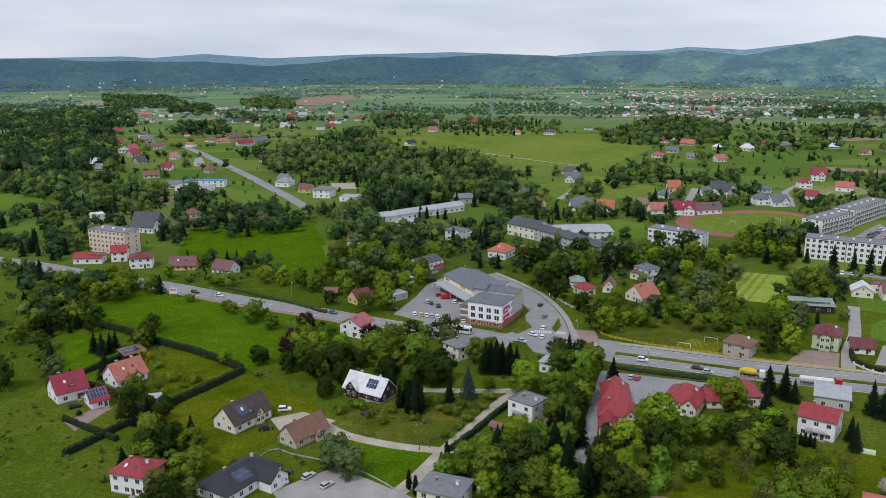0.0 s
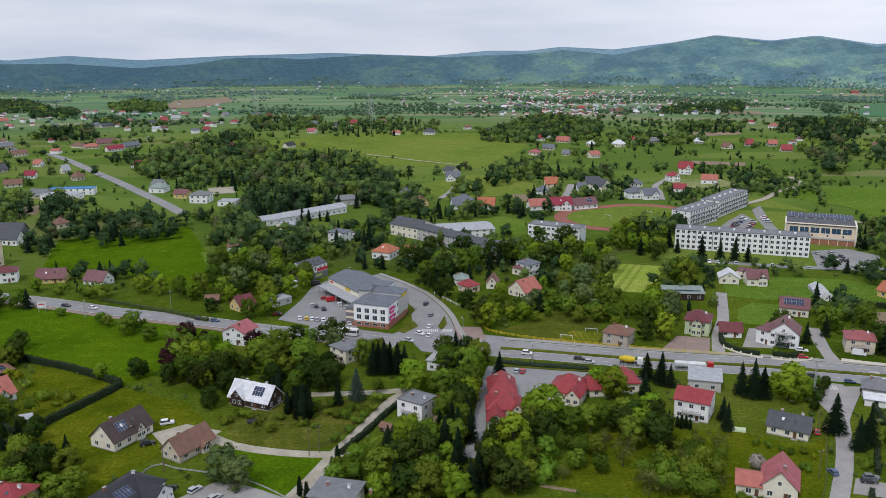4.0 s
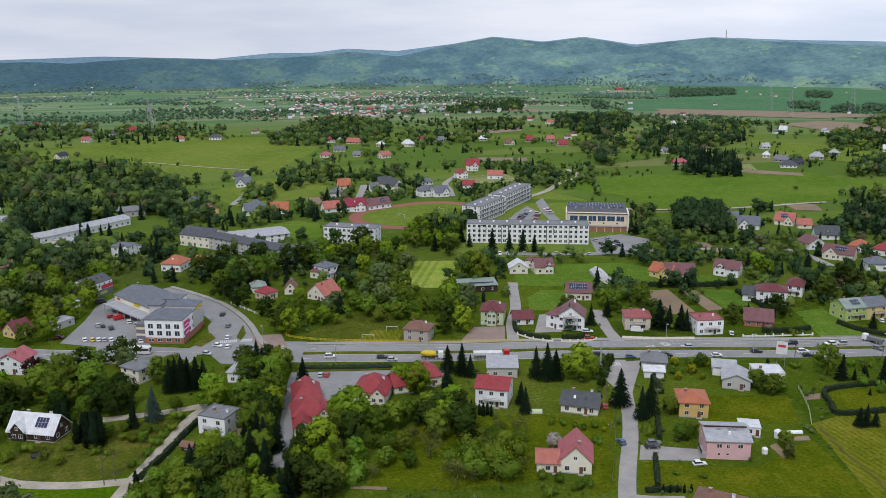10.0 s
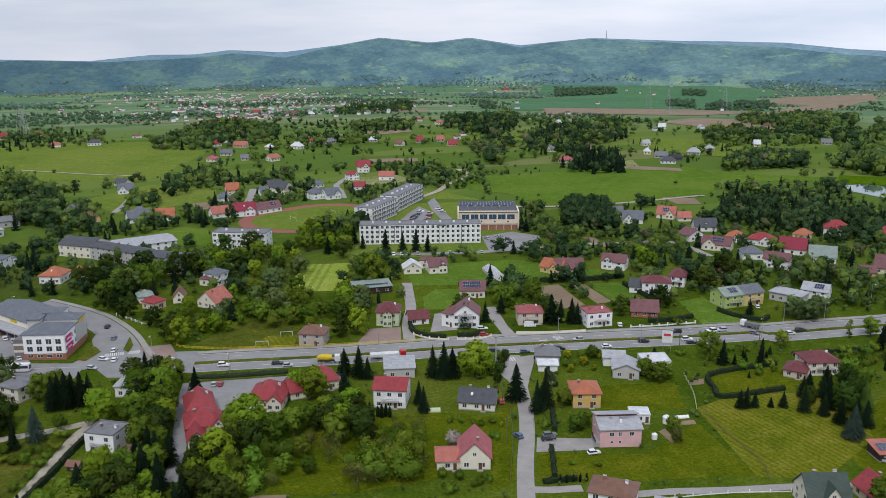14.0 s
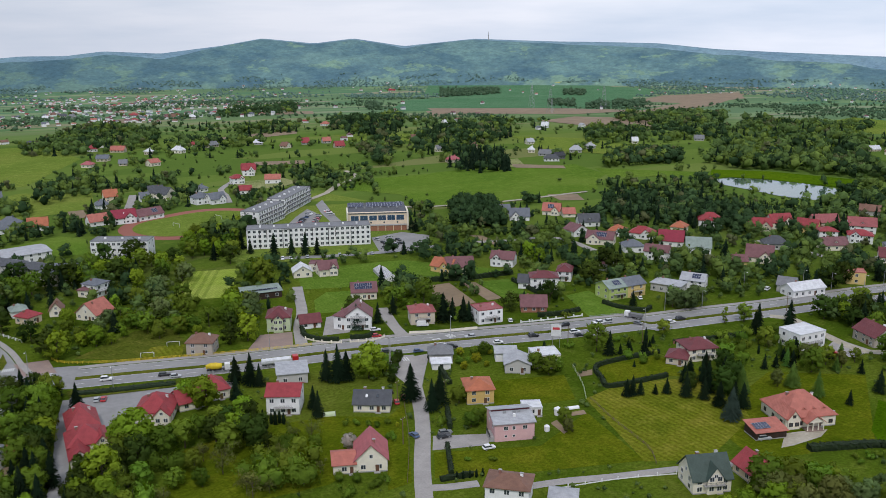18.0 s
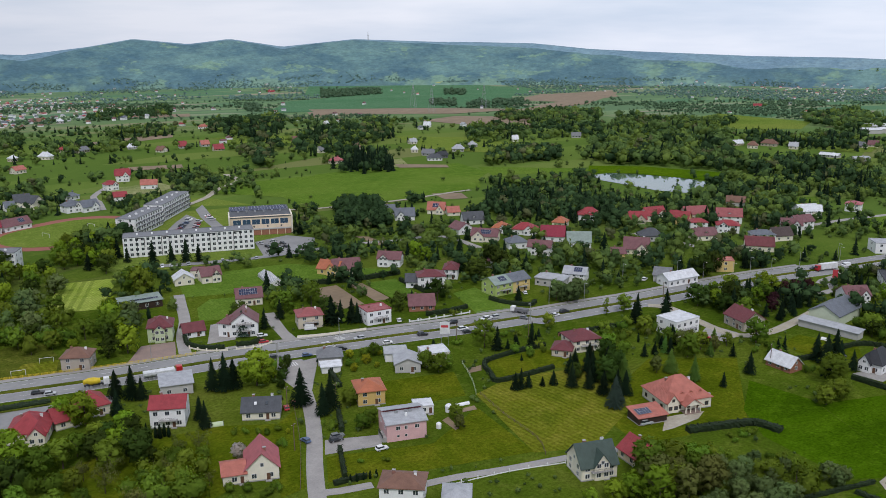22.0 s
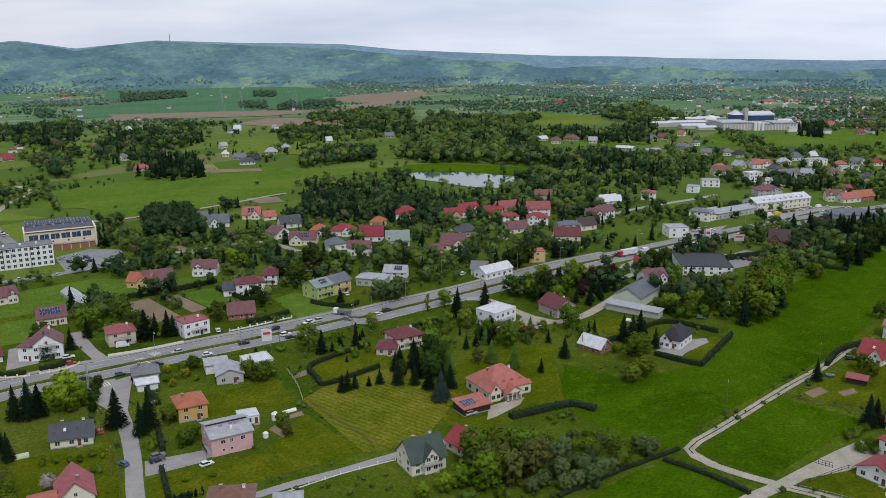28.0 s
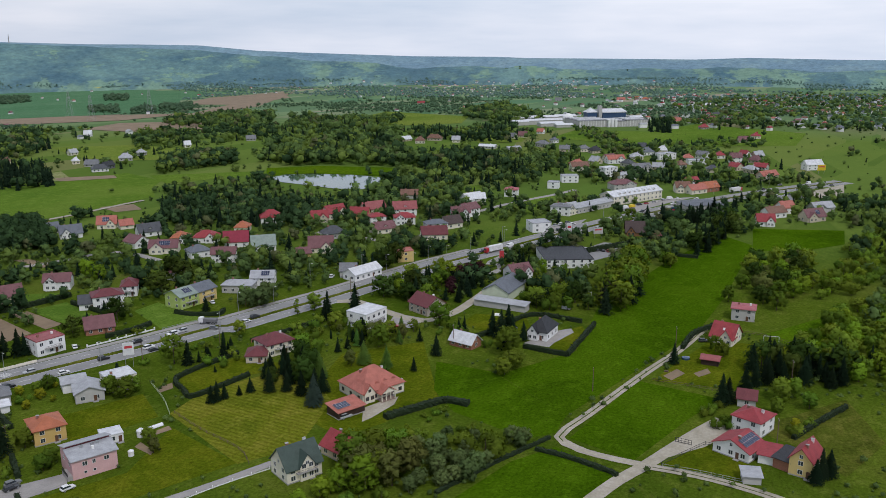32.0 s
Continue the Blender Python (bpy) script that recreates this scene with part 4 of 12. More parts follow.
def tree_set(kind, lod):
    key = (kind, lod)
    if key in TREES:
        return TREES[key]
    out = []
    for i in range(4 if lod == 0 else 3):
        rng = np.random.default_rng([sum(map(ord, kind)), lod, i])
        if kind in ("spruce", "blue_spruce", "larch"):
            sets = spruce_crown(rng, lod, 0.25 if kind != "larch" else 0.28)
            m = M["needle" if kind == "spruce" else "needle_b" if kind == "blue_spruce" else "needle_l"]
            tr = trunk_mesh(rng, r=0.014, limbs=0, fork=0.2)
        elif kind == "thuja":
            C = [(0, 0, z) for z in (0.12, 0.3, 0.5, 0.7, 0.86)]
            R = [(0.15, 0.15, 0.18), (0.17, 0.17, 0.2), (0.15, 0.15, 0.2), (0.11, 0.11, 0.18), (0.06, 0.06, 0.14)]
            sets = leafed(rng, C, R, ICO2 if lod == 0 else ICO1, 0.85, 0.2, 420 if lod == 0 else 140, 0.034)
            m = M["needle"]
            tr = trunk_mesh(rng, r=0.02, limbs=0)
        elif kind == "bare":
            sets, m = bare_crown(rng, lod), M["leaf_o"]
            tr = trunk_mesh(rng, r=0.016, limbs=9, fork=0.25, reach=0.33)
        elif kind == "bush":
            C = rng.normal(size=(5, 3)) * (0.3, 0.3, 0.1) + (0, 0, 0.45)
            R = np.ones((5, 3)) * (0.38, 0.38, 0.42)
            sets, m = leafed(rng, C, R, ICO1, 0.66, 0.35, 900 if lod == 0 else 300, 0.055), M["leaf_a"]
            tr = trunk_mesh(rng, r=0.03, limbs=3, fork=0.1)
        else:
            leaf, wide, low, lobes = KINDS[kind]
            sets = broad_crown(rng, lod, wide, low, lobes)
            m = M[leaf]
            tr = trunk_mesh(rng, limbs=5)
        out.append((tr, to_mesh(kind + "_crown", sets, m)))
    TREES[key] = out
    return out


PLANTED = {}


def tree(kind, x, y, h, rng=random):
    """One tree: its trunk with the crown on it."""
    dist = math.hypot(x, y)
    if dist < 14:
        return None
    lod = 0 if dist < 330 else 1
    tr, cr = rng.choice(tree_set(kind, lod))
    ob = bpy.data.objects.new(kind if kind in ("bush",) else kind + "_tree" if not kind.endswith("tree") else kind, tr)
    scene.collection.objects.link(ob)
    ob.location = (x, y, terr(x, y))
    ob.rotation_euler = (0, 0, rng.random() * 6.283)
    k = 0.88 + 0.26 * rng.random()
    ob.scale = (h * k, h * k, h)
    c = bpy.data.objects.new("crown" if kind != "bush" else "foliage", cr)
    scene.collection.objects.link(c)
    c.parent = ob
    tagged(ob, TREE_WORDS[kind], "bush" if kind in ("bush", "golden") else "tree")
    PLANTED[kind] = PLANTED.get(kind, 0) + 1
    return ob


def plant(kind, spots):
    """Single trees: (x, y, height) each."""
    rng = random.Random(len(spots) * 7 + int(spots[0][0]))
    for x, y, h in spots:
        tree(kind, x, y, h, rng)


def inside(x, y, poly):
    hit, j = False, len(poly) - 1
    for i in range(len(poly)):
        (xi, yi), (xj, yj) = poly[i], poly[j]
        if (yi > y) != (yj > y) and x < (xj - xi) * (y - yi) / (yj - yi) + xi:
            hit = not hit
        j = i
    return hit


CELLS = {}
COUNTED = [0]


def free(x, y, r=1.5):
    """Whether a spot lies clear of houses and roads, looked up in cells of 24 m."""
    for cx, cy, cr in CLEAR[COUNTED[0]:]:
        k = int((cr + 10) // 24) + 1
        i, j = int(cx // 24), int(cy // 24)
        for di in range(-k, k + 1):
            for dj in range(-k, k + 1):
                CELLS.setdefault((i + di, j + dj), []).append((cx, cy, cr))
    COUNTED[0] = len(CLEAR)
    return all((x - cx) ** 2 + (y - cy) ** 2 >= (cr + r) ** 2 for cx, cy, cr in CELLS.get((int(x // 24), int(y // 24)), ()))


def scatter(poly, spacing, rng, tries=12, keep_clear=True):
    """Random spots in an outline, no two nearer than spacing."""
    xs, ys = [p[0] for p in poly], [p[1] for p in poly]
    cell, grid, out = spacing / 1.4142, {}, []
    area = (max(xs) - min(xs)) * (max(ys) - min(ys))
    for _ in range(int(area / spacing ** 2 * tries)):
        x, y = rng.uniform(min(xs), max(xs)), rng.uniform(min(ys), max(ys))
        if not inside(x, y, poly):
            continue
        i, j = int(x // cell), int(y // cell)
        if any((a - x) ** 2 + (b - y) ** 2 < spacing ** 2 for di in (-2, -1, 0, 1, 2) for dj in (-2, -1, 0, 1, 2) for a, b in grid.get((i + di, j + dj), ())):
            continue
        if keep_clear and not free(x, y):
            continue
        grid.setdefault((i, j), []).append((x, y))
        out.append((x, y))
    return out


def scatter_ring(r0, r1, a0, a1, spacing, rng, keep_clear=True):
    """Uneven spots in a sector of a ring, about spacing apart."""
    out, r = [], r0
    while r < r1:
        step = math.degrees(spacing / r)
        a = a0 + rng.random() * step
        while a < a1:
            t = radians(a + (rng.random() - 0.5) * step * 0.95)
            q = r + (rng.random() - 0.5) * spacing * 0.95
            x, y = q * math.sin(t), q * math.cos(t)
            if not keep_clear or free(x, y):
                out.append((x, y))
            a += step
        r += spacing
    return out


def grove(kinds, poly, spacing, h0, h1, seed):
    """A stand of single trees in an outline. kinds: names, repeated for weight."""
    rng = random.Random(seed)
    for x, y in scatter(poly, spacing, rng):
        tree(rng.choice(kinds), x, y, rng.uniform(h0, h1), rng)


def wood(label, poly, spacing, h0, h1, seed, material, conifer=0.0):
    """A wood or belt of trees in an outline, too far off to count: uneven crowns in one mesh."""
    rng = random.Random(seed)
    k = 1.0 if h1 < 9 else 1.16
    h0, h1, spacing = h0 * k, h1 * k, spacing * k
    spots = [p for p in scatter(poly, spacing, rng, 6) if noise.noise(Vector((p[0] * 0.03, p[1] * 0.03, 3.0))) > -0.42]
    crowns("wood", spots, h0, h1, np.random.default_rng(seed), M[material], label, conifer)


PROTOS = {}


def prototypes(kind, lod):
    """A dozen crowns of height 1 for joined woodland: triangles with soft normals."""
    key = (kind, lod)
    if key not in PROTOS:
        out = []
        for i in range(12):
            rng = np.random.default_rng([77, lod, i, len(kind)])
            if kind == "conifer":
                V, T, N = gather(spruce_crown(rng, 1 + lod, 0.19 + 0.06 * rng.random(), (7, 5, 3, 3)[lod]))
            else:
                k, q, n, size = ((5, 0.20, 190, 0.052), (3, 0.25, 70, 0.080), (1, 0.37, 20, 0.13), (1, 0.42, 6, 0.16))[lod]
                wide = 0.24 + 0.10 * rng.random()
                u = (np.arange(k) + rng.random(k)) / k
                a = 2.4 * np.arange(k) + rng.random(k)
                rad = wide * np.sqrt(rng.random(k)) * np.sin(np.pi * (0.25 + 0.6 * u)) * min(1.0, 0.25 * k)
                C = np.stack([np.cos(a) * rad, np.sin(a) * rad, 0.26 + 0.54 * u], 1)
                R = (q * (0.8 + 0.45 * rng.random(k)))[:, None] * np.array([[1.0, 1.0, 0.9]])
                V, T, N = gather(leafed(rng, C, R, ICO1, 0.76, 0.3, n, size, 0.5))
            out.append((V, T, N))
        PROTOS[key] = out
    return PROTOS[key]


def crowns(name, spots, h0, h1, nrng, material, label, conifer=0.0):
    """Many crowns in one mesh; stands of lighter, darker and brownish trees mixed as they grow."""
    V, T, N, slots, n = [], [], [], [], 0
    tones = [material, M["tone_light"], M["tone_dark"], M["tone_brown"], M["tone_conifer"]]
    mixed = material.name in ("far_woods", "far_dark_woods")
    for x, y in spots:
        g = noise.noise(Vector((x * 0.021, y * 0.021, 12.0)))
        h = (h0 + (h1 - h0) * nrng.random()) * (1.0 + 0.28 * g)
        r = math.hypot(x, y)
        z = terr(x, y) if r < 3030 else hill_height(math.degrees(math.atan2(x, y)), r)
        q = nrng.random() + 0.55 * noise.noise(Vector((x * 0.03, y * 0.03, 40.0)))
        tone = 0
        if mixed:
            tone = 1 if q > (1.0 if material.name == "far_dark_woods" and r < 700 else 0.80) else 2 if q < 0.22 else 3 if 0.46 < q < 0.52 else 0
        lod = 0 if r < 640 and h > 3.5 else 1 if r < 950 and h > 3 else 2 if r < 1400 else 3
        kind = "conifer" if nrng.random() < conifer else "broad"
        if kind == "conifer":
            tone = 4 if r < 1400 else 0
        pv, pt, pn = prototypes(kind, lod)[int(nrng.integers(12))]
        a = nrng.random() * 6.283
        c, s = math.cos(a), math.sin(a)
        turn = np.array([[c, s, 0], [-s, c, 0], [0, 0, 1]])
        k = h * (0.85 + 0.4 * nrng.random())
        V.append((pv @ turn) * (k, k, h) + (x, y, z - 0.06 * h))
        N.append(pn @ turn)
        T.append(pt + n)
        slots.append(np.full(len(pt), tone))
        n += len(pv)
    if not V:
        return None
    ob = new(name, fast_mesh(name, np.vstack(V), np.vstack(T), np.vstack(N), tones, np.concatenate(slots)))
    return tagged(ob, label, "woods", kind="stuff")


def hedge(pts, h, w, label="clipped dark green hedge along a garden boundary", kind_mat="hedge"):
    """A clipped hedge with uneven faces."""
    line = resample(pts, 0.9)
    rng = np.random.default_rng(int(abs(pts[0][0] * 10)))
    V, F = [], []
    prof = [(-0.5, 0.0), (-0.52, 0.5), (-0.42, 0.92), (0.0, 1.0), (0.42, 0.92), (0.52, 0.5), (0.5, 0.0)]
    rows_ = [offset_line(line, u * w) for u, _ in prof]
    for i in range(len(line)):
        for j, (u, zz) in enumerate(prof):
            q = rows_[j][i]
            e = rng.normal(size=3) * 0.11
            V.append((q.x + e[0], q.y + e[1], terr(q.x, q.y) + zz * h + (e[2] if zz else 0)))
    k = len(prof)
    for i in range(len(line) - 1):
        for j in range(k - 1):
            F.append((i * k + j, i * k + j + 1, (i + 1) * k + j + 1, (i + 1) * k + j))
    F.append(tuple(range(k)))
    F.append(tuple((len(line) - 1) * k + j for j in range(k))[::-1])
    at = np.array(V).reshape(len(line), k, 3)
    n = int(len(line) * 22 * h)
    i, j = rng.integers(0, len(line), n), rng.integers(0, k, n)
    p = at[i, j] + rng.normal(size=(n, 3)) * (0.16, 0.16, 0.10)
    p[:, 2] += 0.05
    m0 = len(V)
    V += (p[:, None] + rng.normal(size=(n, 3, 3)) * 0.14).reshape(-1, 3).tolist()
    F += [(m0 + 3 * q, m0 + 3 * q + 1, m0 + 3 * q + 2) for q in range(n)]
    ob = mesh_object("hedge", V, F, [M[kind_mat]])
    return tagged(ob, label, "hedge")


# ---- the ground sheet and the hills behind it ----
def ground():
    radii = [0, 60, 120, 180, 250, 350, 450, 550] + [650 + 50 * i for i in range(48)] + [3100]
    seg = 120
    V, F = [(0, 0, 0)], []
    for r in radii[1:]:
        for i in range(seg):
            a = 2 * math.pi * i / seg
            x, y = r * math.sin(a), r * math.cos(a)
            V.append((x, y, terr(x, y)))
    for i in range(seg):
        F.append((0, 1 + (i + 1) % seg, 1 + i))
    for k in range(len(radii) - 2):
        for i in range(seg):
            a, b = 1 + k * seg + i, 1 + k * seg + (i + 1) % seg
            F.append((a, b, b + seg, a + seg))
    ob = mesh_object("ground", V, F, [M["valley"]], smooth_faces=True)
    tagged(ob, "green valley floor with grass and parcels of fields", "ground", kind="structure")


# skyline: degrees clockwise from straight ahead, and metres of height
SKYLINE = [(-27.0, 6), (-24.0, 7), (-22.5, -3), (-19.3, 14), (-15.3, -11), (-10.1, 3), (-3.7, 13), (2.8, -6), (6.4, 19), (8.9, 18), (11.0, 37), (14.1, 24), (14.2, 23), (17.8, 56), (20.4, 91), (23.6, 65), (26.1, 88), (29.3, 49), (33.8, 83), (38.9, 68), (41.7, 65), (45.3, 58), (48.8, 30), (52.2, 17), (58.8, -3), (63.9, -7), (66.0, -14), (76.3, -20), (79.5, -11), (84.6, -17)]


def hill_mat(name, wood, shade, field, fields, conifers):
    """Woods with clearings: folds and stands of trees at three sizes, fields where the slope is mild. conifers: darker
    tone mixed in towards the west, cloud shade put into the colour.
    """
    m = mat(name, wood, shade, 0.006, 0.95, spec=0.03)
    nt = m.node_tree
    b = nt.nodes["Principled BSDF"]
    src = b.inputs["Base Color"].links[0].from_socket
    g = nt.nodes.new("ShaderNodeNewGeometry")
    v = nt.nodes.new("ShaderNodeTexNoise")
    v.inputs["Scale"].default_value = 0.0055
    v.inputs["Detail"].default_value = 6
    v.inputs["Roughness"].default_value = 0.72
    flat = nt.nodes.new("ShaderNodeVectorMath")
    flat.operation = "MULTIPLY"
    flat.inputs[1].default_value = (1.0, 1.0, 0.0)
    link(nt, g.outputs["Position"], flat.inputs[0])
    round_ = nt.nodes.new("ShaderNodeVectorMath")
    round_.operation = "NORMALIZE"
    link(nt, flat.outputs[0], round_.inputs[0])
    wide = nt.nodes.new("ShaderNodeVectorMath")
    wide.operation = "SCALE"
    wide.inputs["Scale"].default_value = 3600.0
    link(nt, round_.outputs[0], wide.inputs[0])
    up = nt.nodes.new("ShaderNodeVectorMath")
    up.operation = "MULTIPLY"
    up.inputs[1].default_value = (0.15, 0.15, 4.2)
    link(nt, g.outputs["Position"], up.inputs[0])
    tall = nt.nodes.new("ShaderNodeVectorMath")
    tall.operation = "ADD"
    link(nt, wide.outputs[0], tall.inputs[0])
    link(nt, up.outputs[0], tall.inputs[1])
    link(nt, tall.outputs[0], v.inputs["Vector"])
    sep = nt.nodes.new("ShaderNodeSeparateXYZ")
    link(nt, g.outputs["Position"], sep.inputs[0])
    low = nt.nodes.new("ShaderNodeMapRange")
    low.inputs["From Min"].default_value, low.inputs["From Max"].default_value = -60, 40
    low.inputs["To Min"].default_value, low.inputs["To Max"].default_value = 0.06, -0.06
    link(nt, sep.outputs["Z"], low.inputs[0])
    add = nt.nodes.new("ShaderNodeMath")
    link(nt, v.outputs["Fac"], add.inputs[0])
    link(nt, low.outputs[0], add.inputs[1])
    mr = nt.nodes.new("ShaderNodeMapRange")
    mr.inputs["From Min"].default_value, mr.inputs["From Max"].default_value = 0.555, 0.59
    mr.inputs["To Max"].default_value = fields
    link(nt, add.outputs[0], mr.inputs[0])
    mx = nt.nodes.new("ShaderNodeMix")
    mx.data_type = "RGBA"
    mx.inputs[7].default_value = (*field, 1)
    link(nt, mr.outputs[0], mx.inputs[0])
    link(nt, src, mx.inputs[6])
    n = nt.nodes.new("ShaderNodeTexNoise")
    n.inputs["Scale"].default_value = 0.045
    n.inputs["Detail"].default_value = 5
    n.inputs["Roughness"].default_value = 0.8
    link(nt, tall.outputs[0], n.inputs["Vector"])
    for q in nt.nodes:
        if q.type == "TEX_NOISE" and q not in (v, n):
            link(nt, tall.outputs[0], q.inputs["Vector"])
    stand = nt.nodes.new("ShaderNodeTexNoise")
    stand.inputs["Scale"].default_value = 0.0032
    stand.inputs["Detail"].default_value = 4
    stand.inputs["Roughness"].default_value = 0.6
    link(nt, tall.outputs[0], stand.inputs["Vector"])
    dark = nt.nodes.new("ShaderNodeMapRange")
    dark.inputs["From Min"].default_value, dark.inputs["From Max"].default_value = 0.52, 0.58
    dark.inputs["To Max"].default_value = 0.7
    link(nt, stand.outputs["Fac"], dark.inputs[0])
    spruces = nt.nodes.new("ShaderNodeMix")
    spruces.data_type = "RGBA"
    spruces.inputs[7].default_value = (*shade, 1)
    link(nt, dark.outputs[0], spruces.inputs[0])
    link(nt, mx.outputs[2], spruces.inputs[6])
    mx = spruces
    # Cloud shade over the western slopes, painted as a darker colour by x.
    west = nt.nodes.new("ShaderNodeMapRange")
    west.inputs["From Min"].default_value, west.inputs["From Max"].default_value = -300, 1300
    west.inputs["To Min"].default_value, west.inputs["To Max"].default_value = 0.80, 0.0
    link(nt, sep.outputs["X"], west.inputs[0])
    west_shade = nt.nodes.new("ShaderNodeMix")
    west_shade.data_type = "RGBA"
    west_shade.inputs[7].default_value = (*conifers, 1)
    link(nt, west.outputs[0], west_shade.inputs[0])
    link(nt, mx.outputs[2], west_shade.inputs[6])
    mx = west_shade
    hv = nt.nodes.new("ShaderNodeHueSaturation")
    m2 = nt.nodes.new("ShaderNodeMapRange")
    m2.inputs["From Min"].default_value, m2.inputs["From Max"].default_value = 0.3, 0.7
    m2.inputs["To Min"].default_value, m2.inputs["To Max"].default_value = 0.72, 1.28
    link(nt, n.outputs["Fac"], m2.inputs[0])
    link(nt, m2.outputs[0], hv.inputs["Value"])
    link(nt, mx.outputs[2], hv.inputs["Color"])
    link(nt, hv.outputs[0], b.inputs["Base Color"])
    return m


def skyline(az):
    for (a, za), (b, zb) in zip(SKYLINE, SKYLINE[1:]):
        if a <= az <= b:
            return za + (zb - za) * (az - a) / (b - a)
    return SKYLINE[0][1] if az < SKYLINE[0][0] else SKYLINE[-1][1]


def front_drop(az):
    """How far the nearer slopes stay below the far ridge, in metres at 4.5 km."""
    v = noise.fractal(Vector((az * 0.085, 3.3, 0.7)), 0.8, 2.2, 3)
    low = 1.0 - smooth(15, 62, skyline(az))
    east = smooth(30, 50, az)
    return max(0.0, (4 + 26 * v) * (0.25 + low) + 14 * low + 24 * east)


def hill_height(az, r):
    """Folded wooded slopes in front of the far ridge; their crest lies between 3.8 and 4.3 km."""
    a = radians(az)
    x, y = r * math.sin(a), r * math.cos(a)
    crest = 4100 + 200 * noise.noise(Vector((az * 0.11, 1.0, 5.0)))
    top = 125 + (skyline(az) - front_drop(az) - 125) * crest / 4500
    s = smooth(3020, crest, r)
    n = noise.fractal(Vector((x * 0.0026, y * 0.0026, 3.1)), 0.85, 2.1, 5)
    ridge = 1.0 - 2.0 * abs(noise.noise(Vector((x * 0.0021 + 3, y * 0.0021, 8.0))))
    z = -60 + (top + 60) * (s ** 1.1) + (n * 26 + ridge * 24 - 8) * math.sin(math.pi * min(s, 1.0))
    if r > crest:
        z = top - (r - crest) * 0.16 + n * 5
    lim = 125 + (skyline(az) - 125) * r / 4500 - 3.0
    return min(z, lim)


def ridge_height(az, r):
    """The far ridge that makes the skyline, at 4.7 km."""
    a = radians(az)
    top = 125 + (skyline(az) - 125) * 4700 / 4500
    n = noise.fractal(Vector((r * math.sin(a) * 0.004, r * math.cos(a) * 0.004, 9.1)), 0.9, 2.1, 4)
    if r <= 4700:
        s = smooth(4150, 4700, r)
        return -110 + (top + 110) * s ** 0.8 + n * 34 * math.sin(math.pi * s)
    return top - (r - 4700) * 0.3


def slope(name, height, radii, step, material, label):
    azs = [-70 + step * i for i in range(int(200 / step) + 1)]
    V, F = [], []
    for k, r in enumerate(radii):
        for az in azs:
            a = radians(az)
            V.append((r * math.sin(a), r * math.cos(a), height(az, r) if k or r > 4000 else -62.5))
    n = len(azs)
    for k in range(len(radii) - 1):
        for i in range(n - 1):
            F.append((k * n + i, k * n + i + 1, (k + 1) * n + i + 1, (k + 1) * n + i))
    ob = mesh_object(name, V, F, [material], smooth_faces=True)
    tagged(ob, label, "hills", kind="structure")


def hills():
    # Distance haze is put into these colours: blue-green slopes, a paler bluer ridge.
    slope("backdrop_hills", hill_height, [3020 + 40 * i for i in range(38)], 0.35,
          hill_mat("hazy_wooded_slopes", (0.160, 0.270, 0.250), (0.074, 0.145, 0.180), (0.215, 0.335, 0.215), 0.62, (0.040, 0.088, 0.116)), "wooded green hills with clearings behind the valley")
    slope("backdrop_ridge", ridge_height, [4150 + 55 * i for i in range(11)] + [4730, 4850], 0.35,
          hill_mat("hazy_far_ridge", (0.205, 0.310, 0.355), (0.150, 0.240, 0.305), (0.250, 0.355, 0.365), 0.4, (0.125, 0.215, 0.265)), "far blue-green wooded ridge on the horizon")


ground()
hills()


# ---- particular buildings and things ----
def running_track(ax, ay, bx, by):
    """A red oval track with a grass pitch and two goals."""
    a, b = Vector((ax, ay)), Vector((bx, by))
    c, u = (a + b) / 2, (b - a).normalized()
    v = Vector((-u.y, u.x))
    length, half = (b - a).length, 40.0

    def oval(k, h):
        out = []
        s = length / 2 - h
        for i in range(40):
            t = 2 * math.pi * i / 40
            q = c + u * ((h - k) * math.cos(t) + (s if math.cos(t) >= 0 else -s)) + v * ((h - k) * math.sin(t))
            out.append((q.x, q.y))
        return out
    drape("running_track", oval(0, half), M["track"], "red oval running track", 0.12, cat="track")
    drape("track_pitch", oval(9, half), M["pasture"], "grass pitch inside the running track", 0.20, cat="pitch")
    for s in (-1, 1):
        q = c + u * s * (length / 2 - half + 4)
        goal(q.x, q.y, math.degrees(math.atan2(u.y, u.x)) + 90, 7.3, 2.4)
    CLEAR.append((c.x, c.y, half + 4))
    for s in (-1, 1):
        q = c + u * s * (length / 2 - half)
        CLEAR.append((q.x, q.y, half))


def goal(x, y, rot, w=5.0, h=2.0):
    e = empty("football_goal", x, y, terr(x, y), rot)
    tagged(e, "white metal football goal on grass", "goal")
    for s in (-1, 1):
        part("post", boxes((s * w / 2 - 0.07, s * w / 2 + 0.07, -0.07, 0.07, 0, h)), M["frame_white"], e)
        part("stay", boxes((s * w / 2 - 0.04, s * w / 2 + 0.04, 0.07, 1.2, 0.0, 0.08)), M["frame_white"], e)
    part("crossbar", boxes((-w / 2, w / 2, -0.07, 0.07, h, h + 0.14)), M["frame_white"], e)


